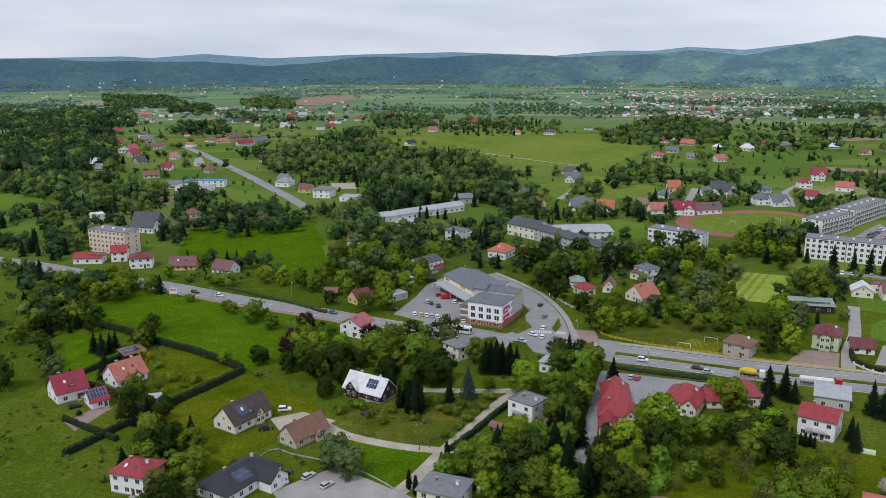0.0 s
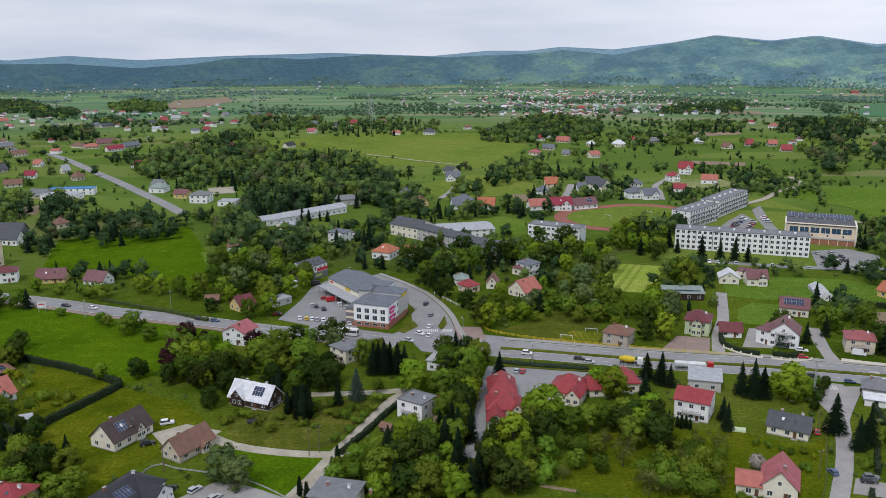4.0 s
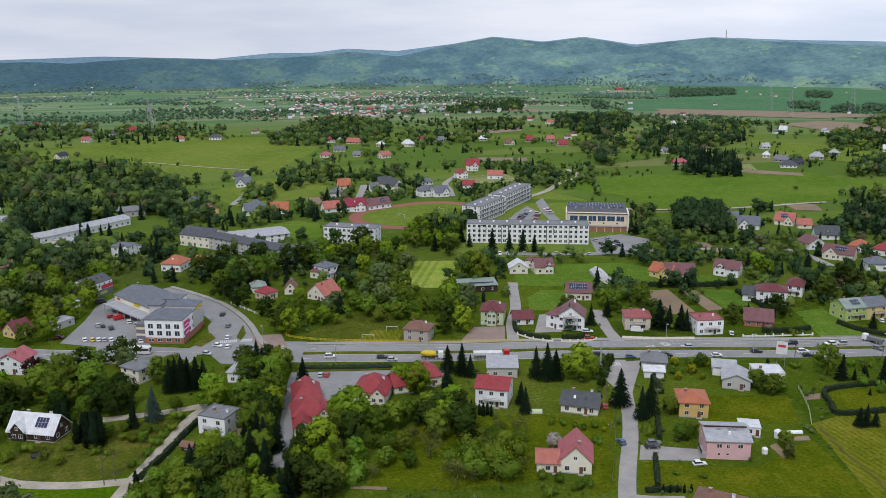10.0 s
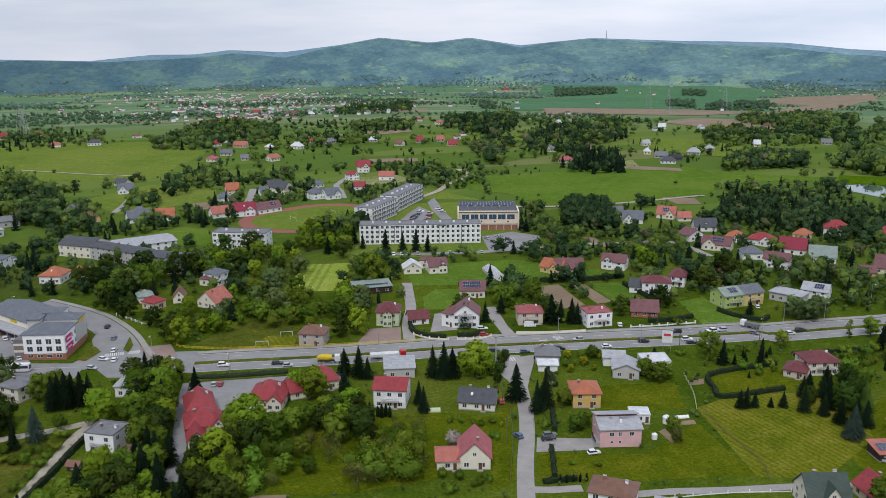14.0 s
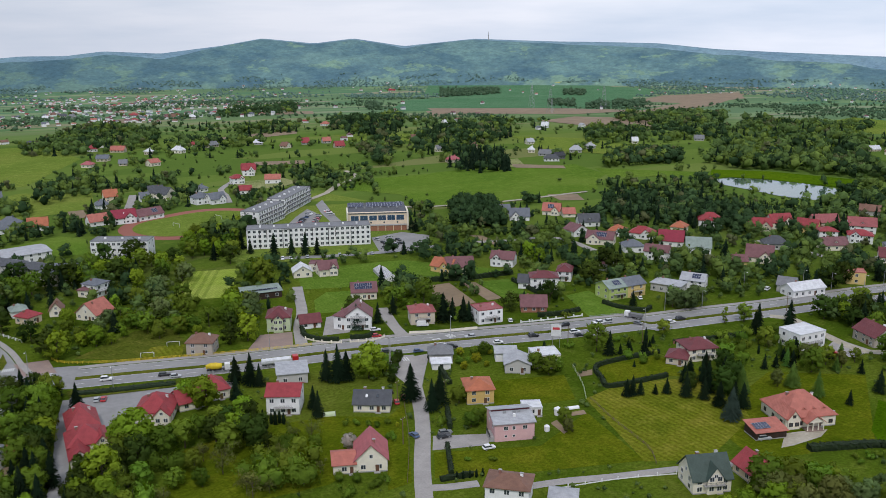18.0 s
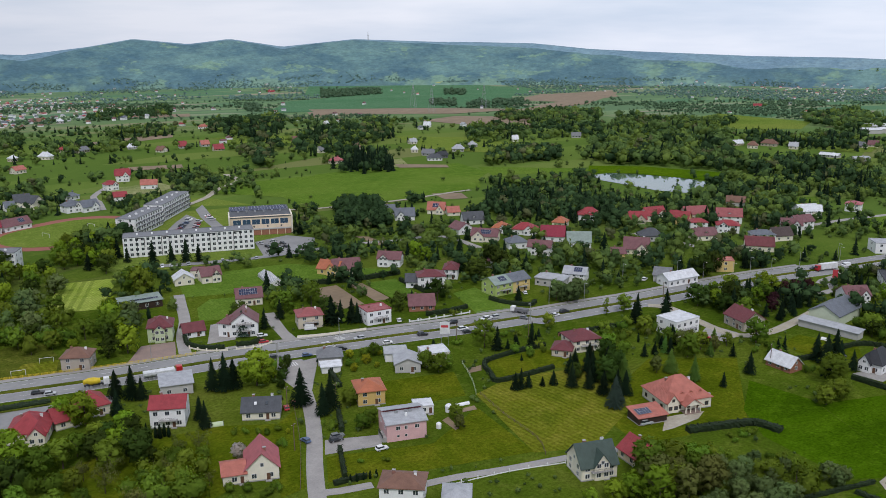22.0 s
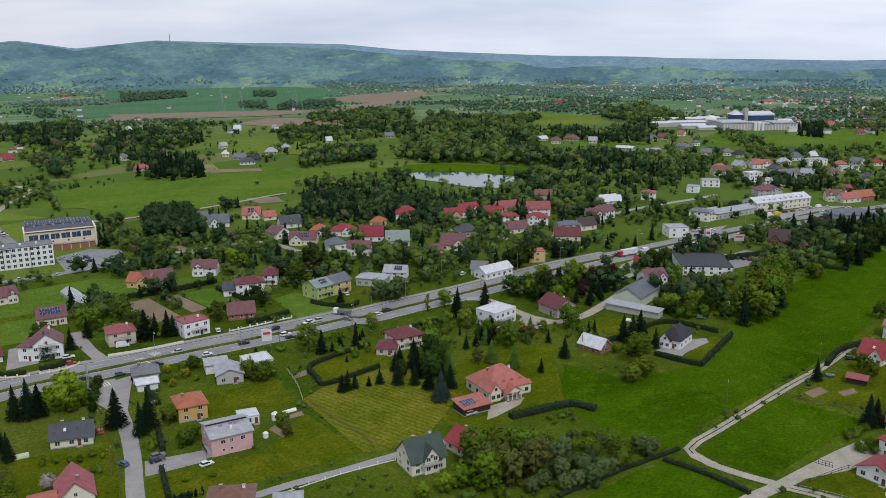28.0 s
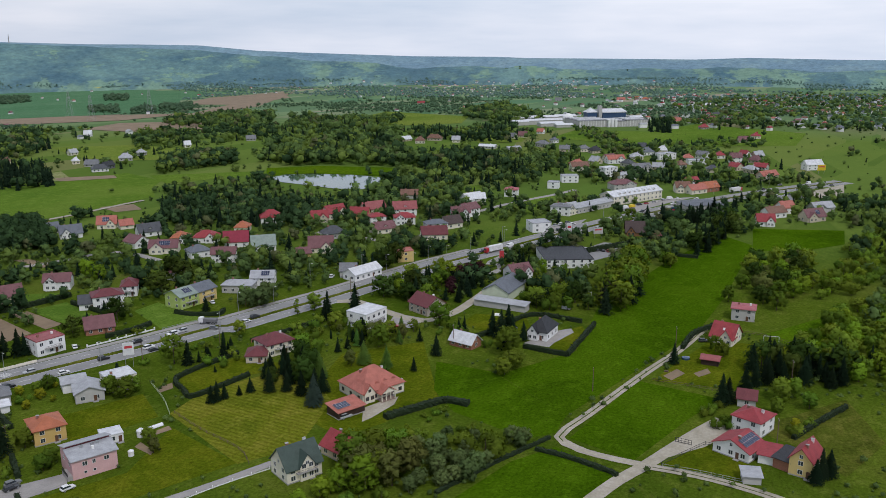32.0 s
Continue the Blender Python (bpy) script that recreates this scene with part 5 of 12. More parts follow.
def sports_hall(x, y, rot, w):
    """A cream hall with big blue windows between tall end walls and solar panels on top."""
    e = empty("sports_hall", x, y, terr(x, y), rot)
    tagged(e, "cream sports hall with blue windows and solar roof", "sports hall")
    d = 30.0
    part("wall", boxes((-w / 2, w / 2, 0, d, -0.3, 11.5)), M["w_peach"], e)
    part("brick_base", boxes((-w / 2 + 0.6, w / 2 - 0.6, -2.6, 0, -0.3, 3.4)), M["w_brick"], e)
    part("ledge", boxes((-w / 2 + 0.5, w / 2 - 0.5, -3.0, 0, 3.4, 3.8)), M["concrete"], e)
    for s in (-1, 1):
        part("end_wall", boxes((s * (w / 2 + 0.35) - 0.4, s * (w / 2 + 0.35) + 0.4, -3.2, d * 0.5, -0.3, 12.4)), M["w_cream"], e, "cream end wall rising above the roof")
    bm = bmesh.new()
    prism(bm, [(-0.4, 10.9), (d, 12.0), (d, 12.4), (-0.4, 11.4)], "x", -w / 2, w / 2)
    roof = part("roof", bm, M["r_dgrey"], e)
    n = 6
    for i in range(n):
        u = ((i + 0.5) / n - 0.5) * (w - 3)
        shared("window", window_mesh((w - 3) / n * 0.86, 3.4, M["frame_white"], M["blue_glass"]), e, (u, 0, 6.3))
    for i in range(4):
        u = ((i + 0.5) / 4 - 0.5) * (w - 4)
        bm = bmesh.new()
        bmesh.ops.create_cone(bm, cap_ends=True, segments=14, radius1=0.55, radius2=0.55, depth=0.12, matrix=Matrix.Translation((u, -0.05, 5.0)) @ Euler((radians(90), 0, 0)).to_matrix().to_4x4())
        part("round_window", bm, M["glass"], e)
    for i in range(7):
        u = ((i + 0.5) / 7 - 0.5) * (w - 3)
        part("pillar", boxes((u - 0.2, u + 0.2, -2.95, -2.6, -0.3, 3.4)), M["w_peach"], e)
    for i in range(18):
        if i == 5:
            continue
        for j in range(3):
            ob = shared("solar_panel", panel_mesh(), roof, (-w * 0.46 + i * 2.0, d * 0.60 + j * 3.6, 12.75))
            ob.rotation_euler = (radians(16), 0, 0)
            ob.scale = (1.85, 1.9, 1)
    for i in range(6):
        u = ((i + 0.5) / 6 - 0.5) * (w - 6)
        part("roof_vent", boxes((u - 0.5, u + 0.5, d * 0.42, d * 0.42 + 1.0, 11.8, 12.8)), M["steel"], e)
    for i in range(5):
        u = -w / 2 - 0.0
        shared("window", window_mesh(2.4, 1.6, M["frame_white"], M["glass"]), e, (u, 4 + i * 5.2, 6.5), -math.pi / 2)
    for k in range(5):
        CLEAR.append((x - math.sin(radians(rot)) * d * k / 4, y + math.cos(radians(rot)) * d * k / 4, w / 2 + 1))


def store(x, y, rot, w, side, hx, hy, hrot, hw):
    """A white three-storey store with a brick foot and hipped slate roof, and the long sales hall behind it."""
    e = empty("department_store", x, y, 0, rot)
    tagged(e, "white three-storey store with brick base, magenta banners and slate roof", "store")
    d = min(side, 24.0)
    h = 10.4
    part("wall", boxes((-w / 2, w / 2, 0, d, -0.3, h)), M["w_white"], e)
    part("brick_base", boxes((-w / 2 - 0.15, w / 2 + 0.15, -0.15, d + 0.1, -0.3, 2.6)), M["w_brick"], e, "orange-red brick ground floor")
    bm = bmesh.new()
    hull_roof(bm, -w / 2 - 0.4, w / 2 + 0.4, -0.4, d * 0.62, h + 0.15, 2.6)
    part("roof", bm, M["r_slate"], e)
    bm = bmesh.new()
    hull_roof(bm, -w / 2 - 0.3, w / 2 + 0.3, d * 0.62, d + 0.3, h + 1.0, 2.0)
    part("rear_roof", bm, M["r_slate"], e)
    part("rear_wall", boxes((-w / 2 + 0.02, w / 2 - 0.02, d * 0.62, d - 0.02, h - 0.2, h + 1.0)), M["w_grey"], e)
    for s in range(3):
        z = 3.2 + s * 3.0 if s < 2 else 0.7
        for i in range(4):
            u = ((i + 0.5) / 4 - 0.5) * (w - 1.2)
            shared("window", window_mesh(2.2, 2.1 if s < 2 else 1.3, M["frame_white"], M["glass"]), e, (u, -0.16 if s == 2 else 0, z + 0.3))
    for s in range(2):
        for i in range(7):
            v = 1.6 + i * (d - 3) / 6.5
            shared("window", window_mesh(1.3, 1.8, M["frame_white"], M["glass"]), e, (w / 2, v, 3.4 + s * 3.4), math.pi / 2)
    for z, v in ((7.6, 4.4), (4.0, 4.8)):
        part("banner", boxes((w / 2 + 0.02, w / 2 + 0.14, v - 2.6, v + 2.6, z - 1.5, z + 1.3)), M["magenta"], e, "magenta advertising banner")
        part("banner_bar", boxes((w / 2 + 0.14, w / 2 + 0.17, v - 1.9, v + 1.9, z - 0.5, z + 0.2)), M["banner_white"], e)
    part("grey_facade", boxes((w / 2 + 0.01, w / 2 + 0.1, d * 0.5, d - 0.2, 2.7, h + 0.9)), M["w_grey"], e, "grey cladding with yellow sign")
    part("sign_board", boxes((w / 2 + 0.1, w / 2 + 0.25, d * 0.66, d * 0.9, h - 0.6, h + 1.0)), M["yellow_paint"], e, "yellow roof sign")
    # glazed left wing
    part("wing", boxes((-w / 2 - 4.0, -w / 2, 0.6, d * 0.5, -0.3, 8.2)), M["w_dgrey"], e, "dark glazed stair wing")
    for s in range(3):
        part("wing_band", boxes((-w / 2 - 4.06, -w / 2, 0.45, 0.62, 0.4 + s * 2.7, 1.3 + s * 2.7)), M["w_peach"] if s else M["w_brick"], e)
    part("stair_tower", boxes((-w / 2 - 3.0, -w / 2 + 2.2, d * 0.52, d * 0.86, -0.3, 12.4)), M["w_grey"], e, "grey stair tower")
    part("tower_roof", boxes((-w / 2 - 3.2, -w / 2 + 2.4, d * 0.5, d * 0.88, 12.4, 12.8)), M["r_slate"], e)
    part("rear_block", boxes((-w / 2 + 1, -w / 2 + 8, d * 0.8, d + 3, -0.3, h + 2.6)), M["w_white"], e)
    part("rear_block_roof", boxes((-w / 2 + 0.7, -w / 2 + 8.3, d * 0.8 - 0.3, d + 3.3, h + 2.6, h + 2.9)), M["r_slate"], e)
    CLEAR.append((x, y, 20))
    # sales hall
    g = empty("sales_hall", hx, hy, 0, hrot)
    tagged(g, "cream supermarket hall with slate roof and flat canopy", "supermarket")
    hw2, hd, hh = hw, 19.0, 6.4
    bm = bmesh.new()
    prism(bm, [(0, -0.3), (hd, -0.3), (hd, hh), (hd / 2, hh + 2.6), (0, hh)], "x", -hw2 / 2, hw2 / 2)
    part("wall", bm, M["w_cream"], g)
    bm = bmesh.new()
    prism(bm, [(u + hd / 2, z) for u, z in chevron(hd / 2, hh, 2.6, 0.5)], "x", -hw2 / 2 - 0.4, hw2 / 2)
    part("roof", bm, M["r_slate"], g)
    part("canopy", boxes((-hw2 / 2 + 1, hw2 / 2 - 2, -6.5, -0.02, 3.2, 3.8)), M["r_lgrey"], g, "flat grey canopy over the entrance")
    for i in range(7):
        u = -hw2 / 2 + 1.6 + i * (hw2 - 5) / 6
        part("canopy_post", boxes((u - 0.15, u + 0.15, -6.3, -6.0, 0, 3.2)), M["concrete"], g)
    part("shop_front", boxes((-hw2 / 2 + 2, hw2 / 2 - 3, -0.12, -0.01, 0.2, 3.0)), M["glass"], g)
    part("yellow_sign", boxes((-2.6, 2.2, -0.14, -0.02, 4.6, 6.2)), M["yellow_paint"], g, "yellow shop sign")
    part("red_sign", boxes((-hw2 / 2 + 2, -hw2 / 2 + 5, -0.14, -0.02, 4.6, 5.4)), M["w_red"], g)
    for k in range(5):
        CLEAR.append((hx + math.cos(radians(hrot)) * (k - 2) * hw / 4 - math.sin(radians(hrot)) * 12, hy + math.sin(radians(hrot)) * (k - 2) * hw / 4 + math.cos(radians(hrot)) * 12, 14))


def corner_shop(x, y, rot, w):
    """A white, grey and red shop with a dark gable roof."""
    e = empty("shop_building", x, y, 0, rot)
    tagged(e, "modern shop with white, grey and red panels and dark roof", "shop")
    d = 12.0
    bm = bmesh.new()
    prism(bm, [(0, -0.3), (d, -0.3), (d, 7.0), (d / 2, 9.4), (0, 7.0)], "x", -w / 2, w / 2)
    part("wall", bm, M["w_white"], e)
    bm = bmesh.new()
    prism(bm, [(u + d / 2, z) for u, z in chevron(d / 2, 7.0, 2.4, 0.15)], "x", -w / 2 - 0.15, w / 2 + 0.15)
    part("roof", bm, M["r_dgrey"], e)
    part("grey_base", boxes((-w / 2 - 0.06, w / 2 + 0.06, -0.06, d + 0.06, -0.3, 3.4)), M["w_dgrey"], e, "dark grey lower storey")
    part("red_panel", boxes((-w / 2 - 0.1, -w / 2 + 0.02, 0.8, d * 0.55, 2.6, 5.0)), M["w_red"], e, "red wall panel")
    part("red_panel", boxes((w * 0.05, w / 2 + 0.05, -0.1, 0.02, 3.6, 5.4)), M["w_red"], e, "red wall panel")
    part("green_sign", boxes((-w * 0.02, w * 0.26, -0.12, -0.02, 1.0, 2.4)), M["w_lime"], e, "green shop sign")
    for i in range(5):
        u = -w / 2 + 1.6 + i * (w - 3) / 4.2
        shared("window", window_mesh(1.0, 2.0, M["frame_white"], M["glass"]), e, (u, 0, 4.5))
    for i in range(3):
        shared("window", window_mesh(1.2, 1.6, M["frame_white"], M["glass"]), e, (-w / 2, 2.5 + i * 3.4, 4.9), -math.pi / 2)
    for i in range(4):
        ob = part("skylight", boxes((-0.5, 0.5, -0.7, 0.7, 0, 0.1)), M["glass"], e)
        a = math.atan2(2.4, d / 2)
        ob.location, ob.rotation_euler = (-w * 0.3 + i * w * 0.2, 3.2, 7.25 + 3.2 * math.tan(a)), (a, 0, 0)
    CLEAR.append((x, y + 5, 11))


def factory(x, y, rot, w):
    """Ribbed grey halls with white roofs, a dome, a blue silo house and a tower, far off."""
    z = terr(x, y)
    e = empty("factory", x, y, z, rot)
    tagged(e, "large grey factory halls with white roofs and a blue silo house", "factory")
    for u0, u1, v1, h in ((-0.5, -0.06, 52, 9.5), (-0.06, 0.22, 46, 7.5), (0.22, 0.56, 40, 8.5)):
        hall = part("hall", boxes((u0 * w, u1 * w, 0, v1, -1, h)), M["w_grey"], e)
        part("hall_roof", boxes((u0 * w - 0.3, u1 * w + 0.3, -0.4, v1 + 0.4, h, h + 0.5)), M["r_grey"], hall)
        for k in range(3):
            part("roof_light", boxes((u0 * w + 2, u1 * w - 2, v1 * (0.2 + 0.25 * k), v1 * (0.2 + 0.25 * k) + 3.0, h + 0.5, h + 1.7)), M["r_white"], hall, "white roof light")
        n = int((u1 - u0) * w / 4)
        for i in range(n):
            u = u0 * w + (i + 0.5) / n * (u1 - u0) * w
            part("wall_rib", boxes((u - 0.25, u + 0.25, -0.35, 0, 0, h)), M["w_white"], hall)
    for i in range(3):
        bm = bmesh.new()
        bmesh.ops.create_cone(bm, cap_ends=True, segments=14, radius1=2.2, radius2=2.2, depth=12, matrix=Matrix.Translation((-w * 0.06 + i * 5.2, -3, 5)))
        part("silo", bm, M["w_white"], e)
    bm = bmesh.new()
    box(bm, -w * 0.08, w * 0.07, 66, 81, -1, 15)
    silo_house = part("silo_house", bm, M["blue_wall"], e, "deep blue silo house")
    bm = bmesh.new()
    hull_roof(bm, -w * 0.09, w * 0.08, 65, 82, 15, 6.5)
    part("silo_roof", bm, M["r_white"], silo_house)
    part("tower", boxes((w * 0.11, w * 0.16, 68, 74, -1, 24)), M["w_grey"], e)
    blue = part("blue_hall", boxes((w * 0.18, w * 0.56, 70, 105, -1, 13)), M["blue_wall"], e, "deep blue hall")
    bm = bmesh.new()
    prism(bm, [(69, 13), (106, 13), (106, 14.5), (87, 18), (69, 14.5)], "x", w * 0.17, w * 0.57)
    part("blue_hall_roof", bm, M["r_white"], blue)
    bm = bmesh.new()
    bmesh.ops.create_uvsphere(bm, u_segments=16, v_segments=10, radius=8.5, matrix=Matrix.Translation((-w * 0.34, 78, 5)))
    part("dome", bm, M["w_white"], e, "white storage dome")
    for u0, u1, v0, v1, h in ((-1.15, -0.42, 95, 112, 7), (-1.0, -0.45, 70, 84, 5), (-0.95, -0.6, 30, 46, 4.5), (-0.8, -0.55, 8, 20, 4), (-1.25, -1.02, 60, 76, 5), (-0.42, -0.1, 100, 120, 7), (0.6, 0.8, 60, 76, 6)):
        shed = part("low_hall", boxes((u0 * w, u1 * w, v0, v1, -1, h)), M["w_grey"], e)
        bm = bmesh.new()
        prism(bm, [(v0 - 0.5, h), (v1 + 0.5, h), ((v0 + v1) / 2, h + 2.2)], "x", u0 * w - 0.4, u1 * w + 0.4)
        part("low_roof", bm, M["r_white"], shed)
    CLEAR.append((x, y, 60))


def greenhouse(x, y, rot, w):
    e = empty("greenhouse", x, y, 0, rot)
    tagged(e, "long greenhouse with a pale glazed gable roof", "greenhouse")
    d = 7.0
    bm = bmesh.new()
    prism(bm, [(0, 0), (d, 0), (d, 1.6), (d / 2, 3.4), (0, 1.6)], "x", -w / 2, w / 2)
    part("glazing", bm, M["r_lgrey"], e, "milky glass panes")
    n = int(w / 1.5)
    for i in range(n + 1):
        u = -w / 2 + i * w / n
        bm = bmesh.new()
        prism(bm, [(-0.03, 0), (d + 0.03, 0), (d + 0.03, 1.66), (d / 2, 3.5), (-0.03, 1.66)], "x", u - 0.05, u + 0.05)
        part("rib", bm, M["w_white"], e)
    CLEAR.append((x, y, 8))


# ---- vehicles ----
def paint(name, c):
    return mat(name, c, tuple(k * 0.93 for k in c), 0.5, 0.28, spec=0.6)


PAINTS = dict(white=(0.75, 0.75, 0.75), black=(0.02, 0.02, 0.022), silver=(0.45, 0.46, 0.47), grey=(0.15, 0.155, 0.16), red=(0.45, 0.02, 0.025), blue=(0.06, 0.10, 0.19), yellow=(0.72, 0.52, 0.02))
PAINT = {k: paint("car_paint_" + k, v) for k, v in PAINTS.items()}
CARS = {}


def wheel_mesh(r=0.33, w=0.22):
    bm = bmesh.new()
    bmesh.ops.create_cone(bm, cap_ends=True, segments=14, radius1=r, radius2=r, depth=w, matrix=Euler((radians(90), 0, 0)).to_matrix().to_4x4())
    n = len(bm.faces)
    bmesh.ops.create_cone(bm, cap_ends=True, segments=10, radius1=r * 0.6, radius2=r * 0.6, depth=w + 0.03, matrix=Euler((radians(90), 0, 0)).to_matrix().to_4x4())
    bm.faces.ensure_lookup_table()
    for i, f in enumerate(bm.faces):
        f.material_index = 1 if i >= n else 0
    me = bpy.data.meshes.new("wheel")
    bm.to_mesh(me)
    bm.free()
    me.materials.append(M["tyre"])
    me.materials.append(M["steel"])
    return me


WHEEL, BIG_WHEEL = wheel_mesh(), wheel_mesh(0.52, 0.34)


def car(x, y, rot, colour="silver", kind="hatch", z=0.06):
    far = math.hypot(x, y) > 300
    key = (colour, kind, far)
    m = Matrix.Translation((x, y, terr(x, y) + z)) @ Matrix.Rotation(radians(rot), 4, "Z")
    if key in CARS:
        return copy_thing(CARS[key], m)
    ln, wd, ht = {"hatch": (4.1, 1.75, 1.48), "estate": (4.6, 1.8, 1.5), "suv": (4.6, 1.9, 1.75), "van": (5.3, 2.0, 2.3)}[kind]
    e = empty("car" if kind != "van" else "van", 0, 0, 0)
    e.matrix_basis = m
    tagged(e, f"{colour} {kind if kind != 'suv' else 'sport utility'} car standing on tarmac" if kind != "van" else f"{colour} delivery van on tarmac", "car" if kind != "van" else "van", "cars")
    L2 = ln / 2
    belt = ht * 0.60
    low = [(-L2, 0.32), (L2, 0.32), (L2 + 0.02, 0.55), (L2 - 0.12, belt - 0.12), (L2 * 0.42, belt), (-L2 + 0.12, belt), (-L2 - 0.02, 0.6)]
    bm = bmesh.new()
    prism(bm, low, "y", -wd / 2, wd / 2)
    bmesh.ops.bevel(bm, geom=[q for q in bm.edges], offset=0.07, segments=1, affect="EDGES")
    bm.transform(Matrix.Identity(4))
    part("body", bm, PAINT[colour], e)
    back = {"hatch": -0.86, "estate": -0.93, "suv": -0.93, "van": -0.97}[kind]
    front = {"hatch": 0.42, "estate": 0.36, "suv": 0.42, "van": 0.78}[kind]
    bm = bmesh.new()
    prism(bm, [(L2 * back, belt), (L2 * front, belt), (L2 * (front - 0.3), ht - 0.04), (L2 * (back + 0.12), ht - 0.04)], "y", -wd / 2 + 0.1, wd / 2 - 0.1)
    part("glasshouse", bm, M["glass"] if kind != "van" else PAINT[colour], e)
    bm = bmesh.new()
    prism(bm, [(L2 * (back + 0.10), ht - 0.05), (L2 * (front - 0.28), ht - 0.05), (L2 * (front - 0.36), ht + 0.02), (L2 * (back + 0.16), ht + 0.02)], "y", -wd / 2 + 0.12, wd / 2 - 0.12)
    part("roof", bm, PAINT[colour], e)
    if kind == "van":
        part("windscreen", boxes((L2 * 0.60, L2 * 0.74, -wd / 2 + 0.08, wd / 2 - 0.08, belt + 0.05, ht * 0.86)), M["glass"], e)
    if far:
        bm = bmesh.new()
        for u in (-0.6, 0.62):
            box(bm, u * L2 - 0.3, u * L2 + 0.3, -wd / 2 - 0.01, wd / 2 + 0.01, 0.03, 0.62, bevel=0.14)
        part("wheels", bm, M["tyre"], e)
    else:
        for s in (-1, 1):
            for u in (-0.6, 0.62):
                shared("wheel", WHEEL, e, (u * L2, s * (wd / 2 - 0.1), 0.33))
    CARS[key] = e
    return e


def lorry(x, y, rot, kind):
    """A cement mixer, a tank trailer with its tractor, a box lorry or a coach."""
    label = dict(mixer="cement mixer lorry with a bright yellow drum", tanker="red tractor with a silver tank trailer", box="box lorry with a white body", coach="white coach with dark windows",
                 tipper="white tipper lorry with a dark body")[kind]
    e = empty("lorry" if kind != "coach" else "coach", x, y, terr(x, y) + 0.06, rot)
    tagged(e, label, "lorry" if kind != "coach" else "coach")
    if kind == "coach":
        part("body", boxes((-6, 6, -1.25, 1.25, 0.4, 3.3), bevel=0.18), M["banner_white"], e)
        part("window_band", boxes((-5.6, 5.7, -1.27, 1.27, 1.7, 2.7)), M["glass"], e)
        part("windscreen", boxes((5.9, 6.03, -1.1, 1.1, 1.2, 2.8)), M["glass"], e)
        axles = (-3.8, 3.9)
    elif kind == "mixer":
        part("chassis", boxes((-4.2, 4.2, -0.6, 0.6, 0.7, 1.1)), M["dark"], e)
        part("cab", boxes((2.4, 4.4, -1.2, 1.2, 0.7, 3.1), bevel=0.12), M["banner_white"], e)
        part("windscreen", boxes((4.36, 4.45, -1.05, 1.05, 1.9, 2.8)), M["glass"], e)
        bm = bmesh.new()
        for r1, r2, dep, cx in ((0.7, 1.25, 1.6, -3.2), (1.25, 1.3, 1.8, -1.5), (1.3, 0.9, 2.0, 0.4)):
            bmesh.ops.create_cone(bm, cap_ends=True, segments=18, radius1=r1, radius2=r2, depth=dep, matrix=Matrix.Translation((cx, 0, 2.25 + (-cx) * 0.06)) @ Euler((0, radians(90), 0)).to_matrix().to_4x4())
        part("drum", bm, M["yellow_paint"], e, "bright yellow mixing drum")
        part("chute", boxes((-4.5, -3.6, -0.3, 0.3, 1.5, 2.9)), M["yellow_paint"], e)
        axles = (-3.2, -1.9, 1.6, 3.5)
    elif kind == "tanker":
        part("cab", boxes((5.2, 7.4, -1.22, 1.22, 0.6, 3.6), bevel=0.15), PAINT["red"], e, "red tractor cab")
        part("windscreen", boxes((7.36, 7.45, -1.05, 1.05, 2.1, 3.1)), M["glass"], e)
        part("chassis", boxes((-6.4, 6.8, -0.5, 0.5, 0.8, 1.1)), M["dark"], e)
        bm = bmesh.new()
        prism(bm, [(-1.25, 1.9), (-0.8, 1.2), (0.8, 1.2), (1.25, 1.9), (1.25, 2.8), (0.8, 3.2), (-0.8, 3.2), (-1.25, 2.8)], "x", -6.6, 4.6)
        part("tank", bm, M["r_white"], e, "pale silver tank")
        axles = (-5.6, -4.3, -3.0, 3.6, 6.2)
    elif kind == "box":
        part("cab", boxes((4.6, 6.6, -1.2, 1.2, 0.6, 3.3), bevel=0.15), PAINT["red"], e)
        part("windscreen", boxes((6.56, 6.66, -1.0, 1.0, 2.0, 2.9)), M["glass"], e)
        part("box_body", boxes((-6.6, 4.3, -1.25, 1.25, 1.0, 3.9)), M["banner_white"], e)
        axles = (-5.2, -4.0, 2.8, 5.4)
    else:
        part("cab", boxes((2.0, 4.0, -1.2, 1.2, 0.7, 3.0), bevel=0.12), M["banner_white"], e)
        part("windscreen", boxes((3.96, 4.05, -1.0, 1.0, 1.9, 2.7)), M["glass"], e)
        part("tipper_body", boxes((-4.2, 1.8, -1.2, 1.2, 1.1, 2.4)), M["w_dgrey"], e)
        axles = (-3.2, -1.9, 3.0)
    for u in axles:
        for s in (-1, 1):
            shared("wheel", BIG_WHEEL, e, (u, s * 1.05, 0.5))


# ---- street furniture ----
LAMP = []


